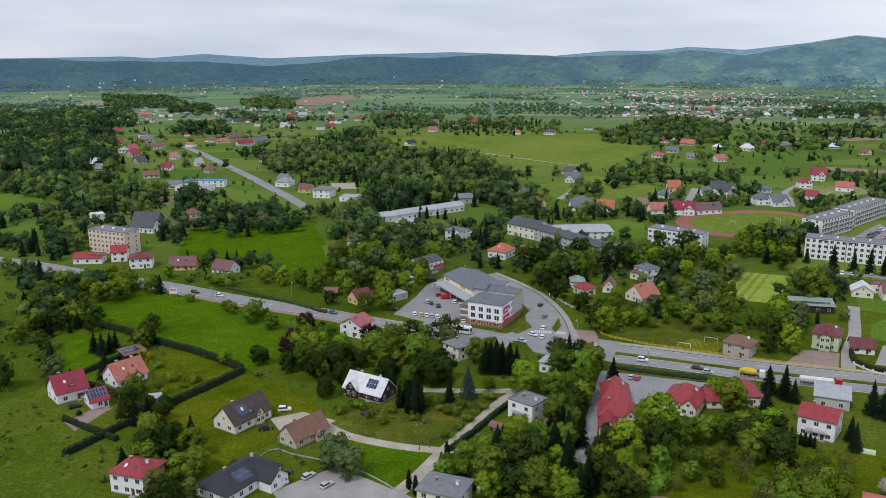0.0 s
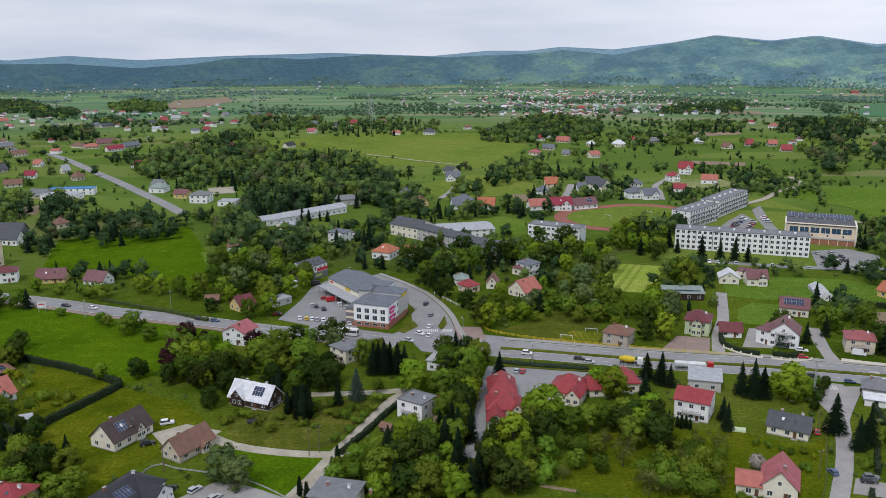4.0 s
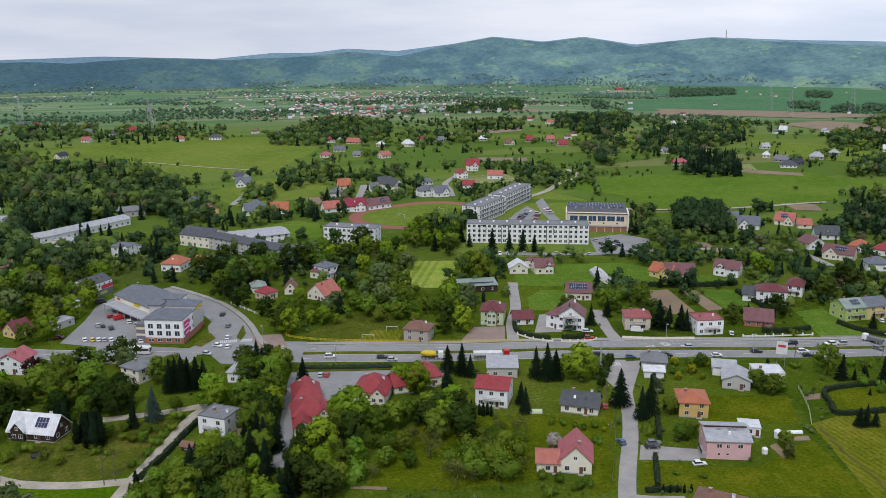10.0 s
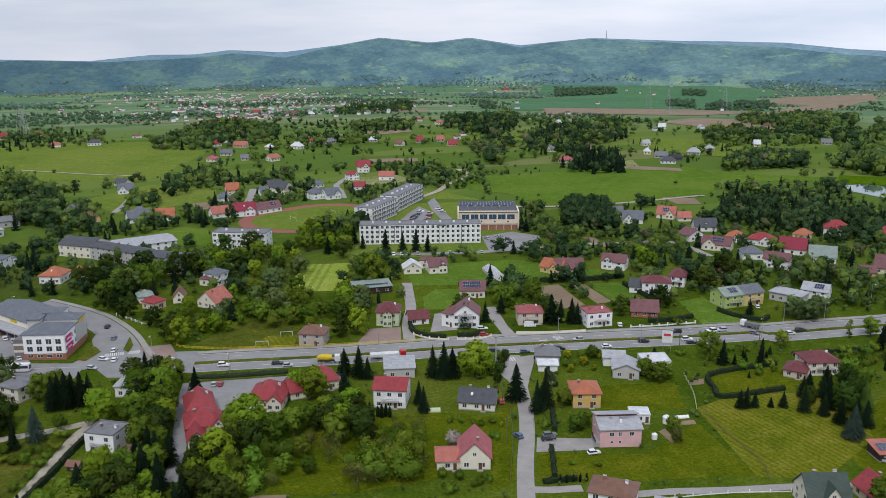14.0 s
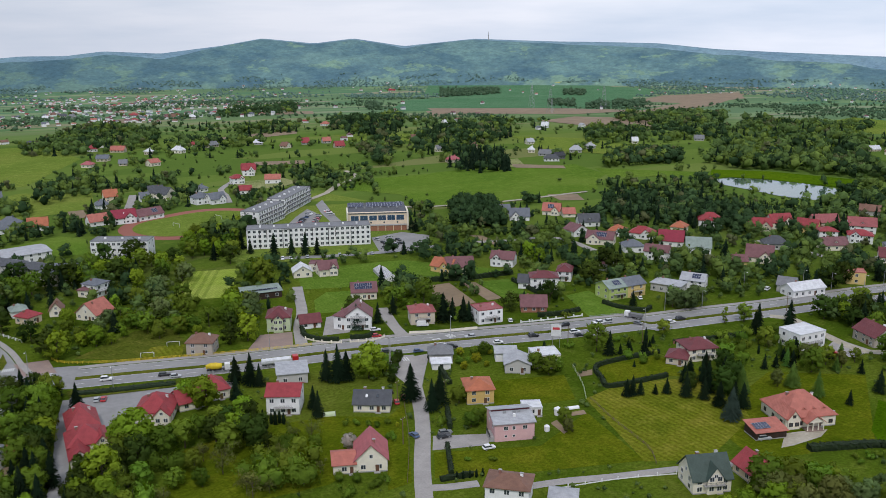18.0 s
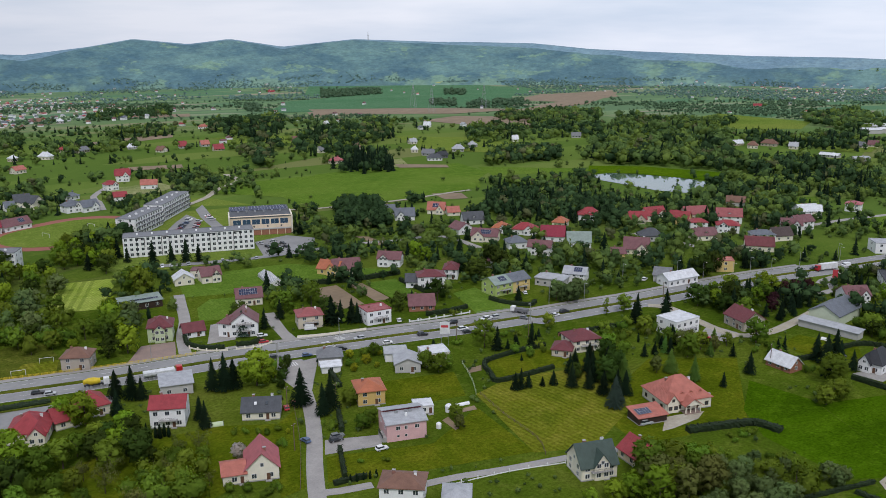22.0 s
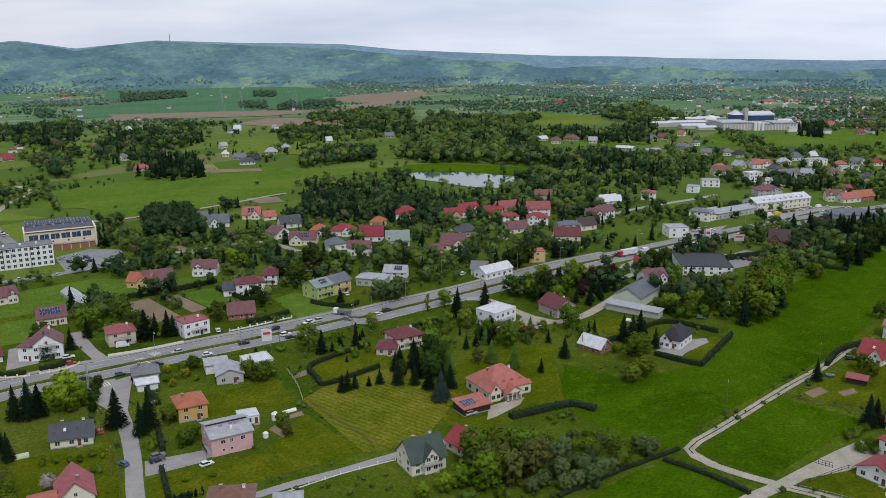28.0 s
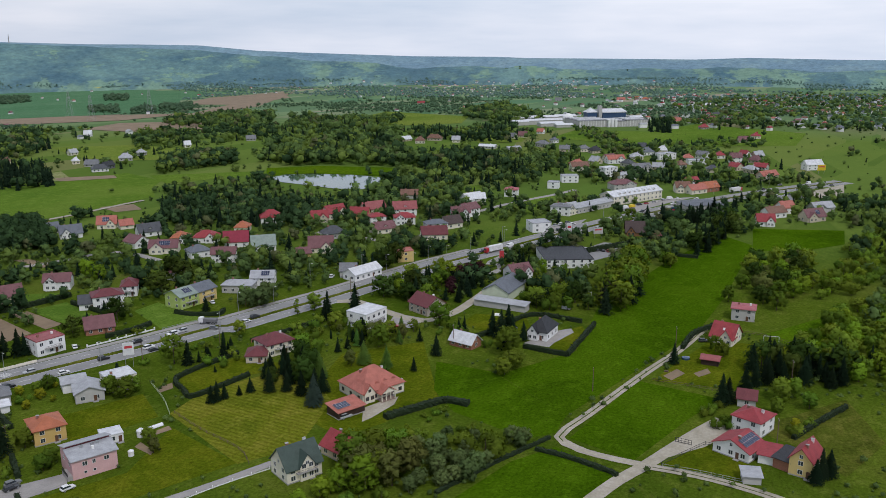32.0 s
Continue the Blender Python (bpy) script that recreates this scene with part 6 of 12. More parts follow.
def lamp_post(x, y, rot, h=9.0):
    m = Matrix.Translation((x, y, terr(x, y))) @ Matrix.Rotation(radians(rot), 4, "Z")
    if LAMP:
        return copy_thing(LAMP[0], m)
    e = empty("street_lamp", x, y, 0)
    e.matrix_basis = m
    tagged(e, "tall grey steel street lamp beside the road", "street lamp", "street lamps")
    bm = bmesh.new()
    bmesh.ops.create_cone(bm, cap_ends=True, segments=8, radius1=0.13, radius2=0.07, depth=h, matrix=Matrix.Translation((0, 0, h / 2)))
    part("pole", bm, M["steel"], e)
    part("arm", boxes((-0.04, 0.04, -1.6, 0.0, h - 0.05, h + 0.05)), M["steel"], e)
    part("lantern", boxes((-0.16, 0.16, -2.2, -1.4, h - 0.06, h + 0.1), bevel=0.04), M["frame_white"], e)
    LAMP.append(e)
    return e


def utility_pole(x, y, h=9.0, twin=False):
    e = empty("utility_pole", x, y, terr(x, y), 20)
    tagged(e, "wooden electricity pole with cross arm", "utility pole", "utility poles")
    for s in ((-0.5, 0.5) if twin else (0,)):
        bm = bmesh.new()
        bmesh.ops.create_cone(bm, cap_ends=True, segments=8, radius1=0.16, radius2=0.11, depth=h, matrix=Matrix.Translation((s * 0.6, 0, h / 2)))
        part("pole", bm, M["wood"] if not twin else M["concrete"], e)
    part("cross_arm", boxes((-0.9, 0.9, -0.06, 0.06, h - 0.5, h - 0.36)), M["wood"], e)
    for u in (-0.8, 0, 0.8):
        part("insulator", boxes((u - 0.05, u + 0.05, -0.05, 0.05, h - 0.36, h - 0.15)), M["frame_white"], e)


def pylon(x, y, h):
    """A lattice power pylon."""
    e = empty("power_pylon", x, y, terr(x, y), 30)
    tagged(e, "grey steel lattice power pylon", "pylon", "pylons")
    bm = bmesh.new()
    b = h * 0.12

    def bar(p, q, r=0.16):
        p, q = Vector(p), Vector(q)
        mid = (p + q) / 2
        rot = (q - p).to_track_quat("Z", "Y").to_matrix().to_4x4()
        bmesh.ops.create_cone(bm, cap_ends=False, segments=4, radius1=r, radius2=r, depth=(q - p).length, matrix=Matrix.Translation(mid) @ rot)
    n = 6
    for k in range(n):
        z0, z1 = h * k / n, h * (k + 1) / n
        w0, w1 = b * (1 - k / n * 0.85), b * (1 - (k + 1) / n * 0.85)
        c0 = [(s * w0, t * w0, z0) for s, t in ((-1, -1), (1, -1), (1, 1), (-1, 1))]
        c1 = [(s * w1, t * w1, z1) for s, t in ((-1, -1), (1, -1), (1, 1), (-1, 1))]
        for i in range(4):
            bar(c0[i], c1[i])
            bar(c0[i], c1[(i + 1) % 4], 0.09)
    part("mast", bm, M["steel"], e)
    for z, w in ((0.62, 0.17), (0.76, 0.21), (0.9, 0.14)):
        part("arm", boxes((-h * w, h * w, -0.15, 0.15, h * z, h * z + 0.3)), M["steel"], e)


def hill_mast(x, y, z, h):
    e = empty("transmitter_mast", x, y, z, 0)
    tagged(e, "thin radio mast on the hill crest", "mast")
    bm = bmesh.new()
    bmesh.ops.create_cone(bm, cap_ends=True, segments=6, radius1=2.2, radius2=0.9, depth=h, matrix=Matrix.Translation((0, 0, h / 2)))
    part("mast", bm, M["concrete"], e)
    part("platform", boxes((-2.6, 2.6, -2.6, 2.6, h * 0.55, h * 0.6)), M["concrete"], e)


def fence(pts, h, material, label, gap=4.0, rails=(0.35, 0.9), name="fence", post=0.06, solid=None):
    """Posts with rails between them."""
    line = resample(pts, gap)
    a = line[0]
    e = empty(name, a.x, a.y, terr(a.x, a.y))
    tagged(e, label, "fence")
    pm = bpy.data.meshes.new("post")
    bm = boxes((-post, post, -post, post, -0.1, h))
    bm.to_mesh(pm)
    bm.free()
    pm.materials.append(M[material])
    for q in line:
        shared("post", pm, e, (q.x - a.x, q.y - a.y, 0))
    hh = 0.05 if solid is None else solid
    for r in rails:
        V, F = [], []
        lo, hi = offset_line(line, -0.03), offset_line(line, 0.03)
        for p, q in zip(lo, hi):
            V += [(p.x - a.x, p.y - a.y, r * h - hh), (p.x - a.x, p.y - a.y, r * h + hh), (q.x - a.x, q.y - a.y, r * h + hh), (q.x - a.x, q.y - a.y, r * h - hh)]
        for i in range(len(line) - 1):
            for j in range(4):
                F.append((i * 4 + j, (i + 1) * 4 + j, (i + 1) * 4 + (j + 1) % 4, i * 4 + (j + 1) % 4))
        mesh_object("rail", V, F, [M[material]], e)


def wall_line(pts, h, w, material, label, name="garden_wall"):
    line = resample(pts, 3.0)
    a, b = offset_line(line, -w / 2), offset_line(line, w / 2)
    V, F = [], []
    for i in range(len(line)):
        for q, zz in ((a[i], 0), (a[i], h), (b[i], h), (b[i], 0)):
            V.append((q.x, q.y, terr(q.x, q.y) + zz - 0.02))
    for i in range(len(line) - 1):
        for j in range(3):
            F.append((i * 4 + j, (i + 1) * 4 + j, (i + 1) * 4 + j + 1, i * 4 + j + 1))
    F += [(0, 1, 2, 3), tuple(len(V) - 4 + j for j in (3, 2, 1, 0))]
    tagged(mesh_object(name, V, F, [M[material]]), label, "wall")


def billboard(x, y, rot, w, h, z, material, label):
    e = empty("billboard", x, y, terr(x, y), rot)
    tagged(e, label, "billboard")
    for s in (-1, 1):
        part("post", boxes((s * w * 0.35 - 0.08, s * w * 0.35 + 0.08, -0.08, 0.08, 0, z)), M["steel"], e)
    b = part("board", boxes((-w / 2, w / 2, -0.1, 0.1, z, z + h)), M[material], e)
    part("text_bar", boxes((-w * 0.35, w * 0.35, -0.14, -0.1, z + h * 0.55, z + h * 0.75)), M["w_red"], b)


def zebra(ax, ay, bx, by, n, along):
    """A zebra crossing: n white bars side by side from a to b."""
    a, b = Vector((ax, ay)), Vector((bx, by))
    t = (b - a) / n
    u = t.normalized()
    v = Vector((-u.y, u.x)) * along / 2
    V, F = [], []
    for i in range(n):
        p, q = a + t * (i + 0.22), a + t * (i + 0.72)
        k = len(V)
        V += [(c.x, c.y, 0.125) for c in (p - v, q - v, q + v, p + v)]
        F.append((k, k + 1, k + 2, k + 3))
    tagged(mesh_object("zebra_crossing", V, F, [M["line"]]), "white zebra crossing bars on asphalt", "crossing", kind="structure")


def pink_house(x, y, rot, w):
    """A pink house under two metal slopes, the rear one higher, with a dark band of windows between."""
    e = empty("house", x, y, 0, rot)
    tagged(e, "pink two-storey house with two pale metal roof slopes", "house")
    d1, d = 6.2, 11.5
    bm = bmesh.new()
    prism(bm, [(0, -0.3), (d, -0.3), (d, 6.6), (d1, 8.3), (d1, 7.4), (0, 6.0)], "x", -w / 2, w / 2)
    part("wall", bm, M["w_pink"], e)
    bm = bmesh.new()
    prism(bm, [(-0.6, 5.88), (d1, 7.42), (d1, 7.6), (-0.6, 6.06)], "x", -w / 2 - 0.5, w / 2 + 0.5)
    r1 = part("front_roof", bm, M["r_lgrey"], e)
    bm = bmesh.new()
    prism(bm, [(d1 - 0.7, 8.32), (d + 0.5, 6.5), (d + 0.5, 6.68), (d1 - 0.7, 8.5)], "x", -w / 2 - 0.5, w / 2 + 0.5)
    part("rear_roof", bm, M["r_lgrey"], e)
    part("clerestory", boxes((-w / 2 + 0.1, w / 2 - 0.1, d1 - 0.12, d1, 7.45, 8.25)), M["r_maroon"], e, "dark maroon band between the roof slopes")
    for u in (-w * 0.22, -w * 0.02, w * 0.26):
        shared("window", window_mesh(1.5 if u != -w * 0.02 else 1.0, 1.3, M["frame_white"], M["glass"]), e, (u, 0, 3.7))
    for u in (-w * 0.22, -w * 0.02):
        shared("window", window_mesh(0.9, 0.8, M["frame_white"], M["glass"]), e, (u, 0, 1.3))
    for v in (2.5, 8.0):
        shared("window", window_mesh(1.2, 1.4, M["frame_white"], M["glass"]), e, (-w / 2, v, 3.6), -math.pi / 2)
        shared("window", window_mesh(1.2, 1.4, M["frame_white"], M["glass"]), e, (w / 2, v, 3.6), math.pi / 2)
    for u in (-2.2, 1.0, 2.4):
        part("roof_vent", boxes((u - 0.5, u + 0.5, d1 - 1.6, d1 - 1.1, 7.2, 8.0)), M["steel"], e)
    part("chimney", boxes((0.2, 0.9, 2.6, 3.2, 6.4, 7.8)), M["w_white"], e)
    st = part("stair", boxes((-w / 2 - 1.4, -w / 2, 0.4, 6.0, -0.3, 1.4)), M["concrete"], e)
    part("stair_rail", boxes((-w / 2 - 1.4, -w / 2 - 1.3, 0.4, 6.0, 1.4, 2.4)), M["dark"], st)
    for u in (-4, 0, 4):
        CLEAR.append((x + u, y + 4, 5.5))


def tunnel(x, y, rot, ln, r, material, label, name="garden_tunnel"):
    """A low half-round cover."""
    e = empty(name, x, y, terr(x, y), rot)
    tagged(e, label, "tunnel")
    bm = bmesh.new()
    prism(bm, [(r * math.cos(math.pi * i / 10), r * math.sin(math.pi * i / 10)) for i in range(11)], "x", -ln / 2, ln / 2)
    part("cover", bm, M[material], e)
    for s in (-1, 1):
        bm = bmesh.new()
        prism(bm, [((r + 0.03) * math.cos(math.pi * i / 10), (r + 0.03) * math.sin(math.pi * i / 10)) for i in range(11)], "x", s * ln / 2 - 0.06, s * ln / 2 + 0.06)
        part("hoop", bm, M["steel"], e)


def tank(x, y, r, h, material, label, name="water_tank"):
    """A round tank with a domed lid."""
    e = empty(name, x, y, terr(x, y), 0)
    tagged(e, label, "tank")
    bm = bmesh.new()
    bmesh.ops.create_cone(bm, cap_ends=True, segments=18, radius1=r, radius2=r, depth=h, matrix=Matrix.Translation((0, 0, h / 2)))
    part("body", bm, M[material], e)
    bm = bmesh.new()
    bmesh.ops.create_cone(bm, cap_ends=True, segments=18, radius1=r * 1.02, radius2=r * 0.4, depth=h * 0.25, matrix=Matrix.Translation((0, 0, h * 1.12)))
    part("lid", bm, M[material], e)


def woodpile(x, y, rot, ln, label="stack of sawn logs beside a shed"):
    e = empty("woodpile", x, y, terr(x, y), rot)
    tagged(e, label, "woodpile")
    me = bpy.data.meshes.new("log")
    bm = bmesh.new()
    bmesh.ops.create_cone(bm, cap_ends=True, segments=7, radius1=0.16, radius2=0.15, depth=1.0, matrix=Euler((radians(90), 0, 0)).to_matrix().to_4x4())
    bm.to_mesh(me)
    bm.free()
    me.materials.append(M["wood"])
    for j in range(2):
        for i in range(min(int(ln / 0.34), 5) - j % 2):
            shared("log", me, e, (-ln / 2 + i * 0.34 + 0.17 * (j % 2), 0, 0.16 + j * 0.28))


# ---- ground pieces: meadows, lawns, fields ----
drape("meadow", [(-202.5, 373.5), (-189.9, 403.5), (-131.9, 385.6), (-82.1, 361.5), (-58.2, 350.4), (-79.7, 317.9), (-99.2, 302.0), (-117.2, 318.0), (-153.3, 335.6), (-175.7, 343.7)], M["meadow"], "lush green meadow beside the main road", 0.0241, cat="meadow")
drape("lawn", [(-138.4, 327.2), (-99.2, 302.0), (-114.2, 269.2), (-130.4, 285.5), (-133.7, 306.4)], M["lawn"], "mown lawn inside a tall hedge", 0.0282, cat="lawn")
drape("lawn", [(-117.1, 267.0), (-98.6, 299.8), (-72.3, 285.5), (-60.6, 267.0), (-73.0, 243.0), (-86.9, 222.5), (-99.7, 222.5), (-109.5, 242.9)], M["lawn"], "open lawn round the cream house", 0.0333, cat="lawn")
drape("meadow", [(-190.0, 343.7), (-171.9, 335.6), (-148.2, 318.0), (-150.8, 290.5), (-165.7, 295.6)], M["meadow"], "small meadow behind hedges", 0.0384, cat="meadow")
drape("meadow", [(-189.2, 467.1), (-204.6, 536.2), (-168.4, 560.4), (-132.9, 568.7), (-107.4, 498.7), (-74.8, 460.4), (-81.4, 427.4), (-110.4, 427.5), (-146.3, 460.8)], M["meadow"], "rough meadow beyond the road", 0.0425, cat="meadow")
drape("meadow", [(-110.7, 498.7), (-85.0, 527.4), (-62.4, 460.3), (-71.4, 437.8), (-99.7, 460.5)], M["far_field"], "green clearing between trees", 0.0486, cat="meadow")
drape("rough_grass", [(-57.6, 271.4), (-32.4, 285.5), (-4.4, 283.1), (-19.8, 248.7), (-35.4, 246.8), (-50.8, 254.5)], M["rough_grass"], "rough grass garden of the timber house", 0.0487, cat="grass")
drape("meadow", [(-49.8, 248.7), (-19.3, 241.3), (-31.5, 215.9), (-45.2, 222.6)], M["meadow"], "small meadow below the dirt lane", 0.0538, cat="meadow")
drape("mown_field", [(98.5, 409.3), (121.7, 455.2), (146.9, 447.5), (124.2, 398.9)], M["mown_strips"], "freshly mown hay field in pale strips", 0.0569, cat="field")
for u0, u1 in ((0.06, 0.15), (0.22, 0.30), (0.37, 0.45), (0.53, 0.60)):
    near, far = ((98.5, 409.3), (124.2, 398.9)), ((121.7, 455.2), (146.9, 447.5))
    drape("mown_swath", [(p[0] + (q[0] - p[0]) * u, p[1] + (q[1] - p[1]) * u) for (p, q), u in ((near, u0), (far, u0), (far, u1), (near, u1))],
          M["mown_swath"], "darker swath between the pale mown strips", 0.066, cat="field")
drape("rough_grass", [(46.3, 352.3), (74.7, 373.0), (89.0, 367.3), (88.5, 328.1), (71.0, 333.7)], M["rough_grass"], "overgrown plot behind the yellow railing", 0.062, cat="grass")
drape("sports_pitch", [(68.3, 339.8), (75.6, 348.9), (87.7, 344.8), (82.7, 331.2)], M["yellow_meadow"], "small worn playing pitch", 0.0851, cat="pitch")
drape("bare_field", [(212.8, 364.0), (227.6, 362.3), (220.7, 327.5), (206.0, 327.1)], M["soil"], "bare dug field", 0.02, cat="field")
drape("bare_field", [(232.5, 358.2), (239.5, 356.4), (235.2, 326.2), (227.0, 326.8)], M["soil"], "bare dug field strip", 0.0241, cat="field")
drape("lawn", [(240.3, 356.1), (257.4, 352.3), (250.1, 324.9), (235.2, 321.7)], M["far_field"], "green garden plot", 0.0282, cat="lawn")
drape("lawn", [(263.3, 313.1), (278.2, 313.6), (270.6, 275.3), (251.1, 281.6)], M["far_field"], "bright green field beside the road", 0.0323, cat="lawn")
drape("lawn", [(157.4, 372.1), (167.9, 381.2), (179.1, 376.6), (162.8, 348.1), (150.0, 353.3)], M["far_field"], "green yard", 0.0364, cat="lawn")
drape("meadow", [(171.2, 428.5), (230.1, 414.9), (268.8, 364.5), (236.1, 366.5), (180.7, 383.4), (159.6, 392.0)], M["far_field"], "gardens behind the apartment blocks", 0.0405, cat="grass")
drape("lawn", [(164.2, 248.1), (198.4, 235.5), (187.5, 216.0), (167.0, 221.7), (156.9, 216.7), (161.3, 226.3)], M["lawn"], "garden lawn of the ochre house", 0.0446, cat="lawn")
drape("lawn", [(125.3, 208.6), (155.7, 194.7), (183.8, 206.0), (175.8, 170.6), (140.1, 184.0), (117.4, 195.0)], M["lawn"], "wide lawn of the pink house", 0.0507, cat="lawn")
drape("hayfield", [(190.9, 214.6), (210.6, 218.1), (240.7, 206.1), (235.7, 185.5), (225.7, 172.8), (192.1, 160.9), (175.4, 170.1)], M["yellow_meadow"], "mown hay field full of dandelions", 0.0538, cat="field")
drape("lawn", [(59.4, 250.9), (83.5, 254.9), (109.7, 249.2), (125.3, 238.3), (114.3, 216.8), (89.9, 207.9), (65.3, 210.8), (44.7, 218.9)], M["lawn"], "gardens with lawns between trees", 0.0559, cat="lawn")
drape("lawn", [(125.3, 238.3), (134.8, 244.1), (110.6, 196.3), (102.8, 196.1), (112.7, 217.4)], M["lawn"], "lawn beside the street", 0.061, cat="lawn")
drape("lawn", [(215.3, 236.1), (241.4, 231.3), (246.9, 203.8), (227.9, 215.1), (205.3, 218.9)], M["lawn"], "garden lawn within a hedge", 0.0651, cat="lawn")
drape("lawn", [(212.5, 179.2), (265.1, 196.8), (292.5, 175.3), (242.6, 139.3), (227.7, 145.8), (218.7, 147.8), (204.6, 154.0)], M["lawn"], "broad lawn of the mansion", 0.02, cat="lawn")
drape("meadow", [(275.8, 159.5), (276.8, 135.6), (254.0, 97.1), (240.4, 95.4), (232.2, 101.5), (238.5, 131.3), (251.5, 146.6)], M["deep_meadow"], "lush meadow", 0.0241, cat="meadow")
drape("meadow", [(373.2, 128.4), (463.7, 122.7), (547.9, 111.7), (528.4, 88.1), (417.4, 80.1), (360.4, 79.2), (254.0, 97.1), (275.4, 132.5), (312.7, 116.0)], M["deep_meadow"], "long bright green meadow", 0.0292, cat="meadow")
drape("meadow", [(574.7, 96.8), (596.4, 44.7), (556.5, 40.8), (530.8, 58.1), (514.5, 85.5)], M["deep_meadow"], "meadow before the far houses", 0.0343, cat="meadow")
drape("meadow", [(239.0, 90.1), (294.6, 85.1), (292.6, 55.0), (271.0, 60.9), (234.5, 67.9)], M["deep_meadow"], "meadow between dirt tracks", 0.0384, cat="meadow")
drape("meadow", [(189.8, 104.3), (216.1, 99.7), (231.4, 91.7), (223.7, 67.7), (204.2, 70.6), (181.0, 92.7)], M["deep_meadow"], "meadow corner", 0.0425, cat="meadow")
drape("lawn", [(297.2, 80.8), (350.3, 72.2), (358.8, 39.3), (304.1, 49.9)], M["lawn"], "garden lawn with a small goal", 0.0456, cat="lawn")
drape("lawn", [(236.1, 60.0), (255.6, 51.8), (245.3, 32.0), (238.0, 36.7)], M["lawn"], "fenced lawn by the gate", 0.0487, cat="lawn")
drape("lawn", [(321.2, 172.9), (335.6, 173.4), (340.8, 150.7), (328.3, 142.4), (318.8, 151.2), (315.8, 163.1)], M["lawn"], "oval garden lawn", 0.0528, cat="lawn")
drape("lawn", [(312.4, 135.3), (342.9, 125.1), (330.6, 118.0), (311.0, 118.8), (308.7, 131.2)], M["lawn"], "villa garden lawn", 0.0599, cat="lawn")
drape("lawn", [(369.2, 53.8), (419.3, 27.5), (358.9, 21.6), (351.3, 34.2)], M["meadow"], "orchard meadow", 0.064, cat="meadow")
drape("meadow", [(272.8, 41.9), (312.8, 17.1), (283.0, 3.1), (254.1, 11.4), (267.9, 27.9)], M["rough_grass"], "gardens behind the red-roofed houses", 0.0631, cat="grass")
drape("estate_lawn", [(145.8, 471.4), (199.3, 574.4), (250.6, 651.7), (281.2, 630.4), (305.7, 541.1), (268.6, 474.5), (221.2, 432.1), (150.8, 455.3)], M["pasture"], "lawns of the apartment estate", 0.02, cat="lawn")
drape("school_yard", [(21.5, 558.5), (76.5, 584.4), (89.2, 566.4), (83.1, 525.9), (56.0, 533.8)], M["far_field"], "school sports ground", 0.0341, cat="lawn")
drape("pasture", [(-164.4, 1049.4), (-31.7, 1179.3), (143.9, 1124.9), (155.4, 966.9), (82.5, 799.8), (-0.9, 830.9), (-95.3, 906.2)], M["pasture"], "wide green pasture", 0.1582, cat="pasture", far=True)
drape("pasture", [(317.3, 675.8), (452.6, 664.7), (549.0, 644.6), (531.2, 580.7), (448.3, 523.8), (388.0, 524.8), (317.0, 540.8), (326.8, 592.3), (296.1, 641.3)], M["far_field"], "wide smooth green field", 0.1623, cat="field", far=True)
drape("pasture", [(13.1, 707.7), (74.1, 766.0), (123.9, 734.5), (113.1, 668.0), (41.7, 645.8)], M["pasture"], "scrubby pasture", 0.1664, cat="pasture", far=True)
drape("pasture", [(403.8, 672.6), (467.9, 675.1), (536.8, 602.8), (472.3, 525.6), (369.3, 531.0), (326.9, 549.6)], M["far_field"], "smooth green field", 0.1605, cat="field", far=True)
drape("pasture", [(546.3, 613.3), (626.4, 527.5), (604.7, 522.7), (521.7, 565.4)], M["far_field"], "green strip by the pond", 0.1746, cat="field", far=True)
drape("pasture", [(1125.1, 431.1), (1154.8, 336.2), (1323.0, 314.9), (1234.1, 150.5), (1060.2, 139.5), (963.4, 288.8), (1011.5, 416.6)], M["far_field"], "green slope below the factory", 0.3287, cat="field", far=True)
drape("crop_field", [(790.9, 1473.9), (1071.7, 1907.7), (1433.3, 2092.1), (1787.3, 1857.2), (1267.5, 1316.1), (1096.5, 1399.9), (954.8, 1413.9)], M["crop"], "deep green crop field", 0.5328, cat="field", far=True)
drape("bare_field", [(908.7, 1527.3), (1096.5, 1399.9), (1228.5, 1228.1), (1014.8, 1197.6), (827.4, 1352.0)], M["soil"], "pale bare field strip", 0.6369, cat="field", far=True)
drape("bare_field", [(855.6, 1092.5), (971.1, 1146.0), (1045.6, 1044.7), (923.6, 910.7), (846.5, 973.2)], M["soil"], "bare field", 0.541, cat="field", far=True)
drape("bare_field", [(1505.9, 1564.3), (1800.7, 1757.0), (2115.4, 1756.8), (1871.4, 1534.1), (1523.3, 1395.5)], M["soil"], "pinkish bare field", 0.6451, cat="field", far=True)
drape("bare_field", [(-484.7, 1877.8), (-544.2, 2284.3), (-442.3, 2453.9), (-380.3, 2185.4), (-406.2, 1907.5)], M["soil"], "bare field", 0.6, cat="field", far=True)
drape("rape_field", [(1935.6, 2604.8), (2204.9, 2777.9), (2167.3, 2592.3), (1942.0, 2414.9)], M["rape"], "yellow rape field", 0.8041, cat="field", far=True)
drape("rape_field", [(2809.2, 1580.3), (3054.7, 1593.2), (3132.5, 1438.0), (2916.1, 1294.3), (2736.5, 1427.0)], M["rape"], "yellow rape field", 0.8082, cat="field", far=True)
drape("crop_field", [(1018.1, 1656.2), (1501.5, 2141.1), (1799.9, 2216.9), (1436.3, 1705.1), (1097.7, 1523.4)], M["crop"], "deep green crop field", 0.5623, cat="field", far=True)
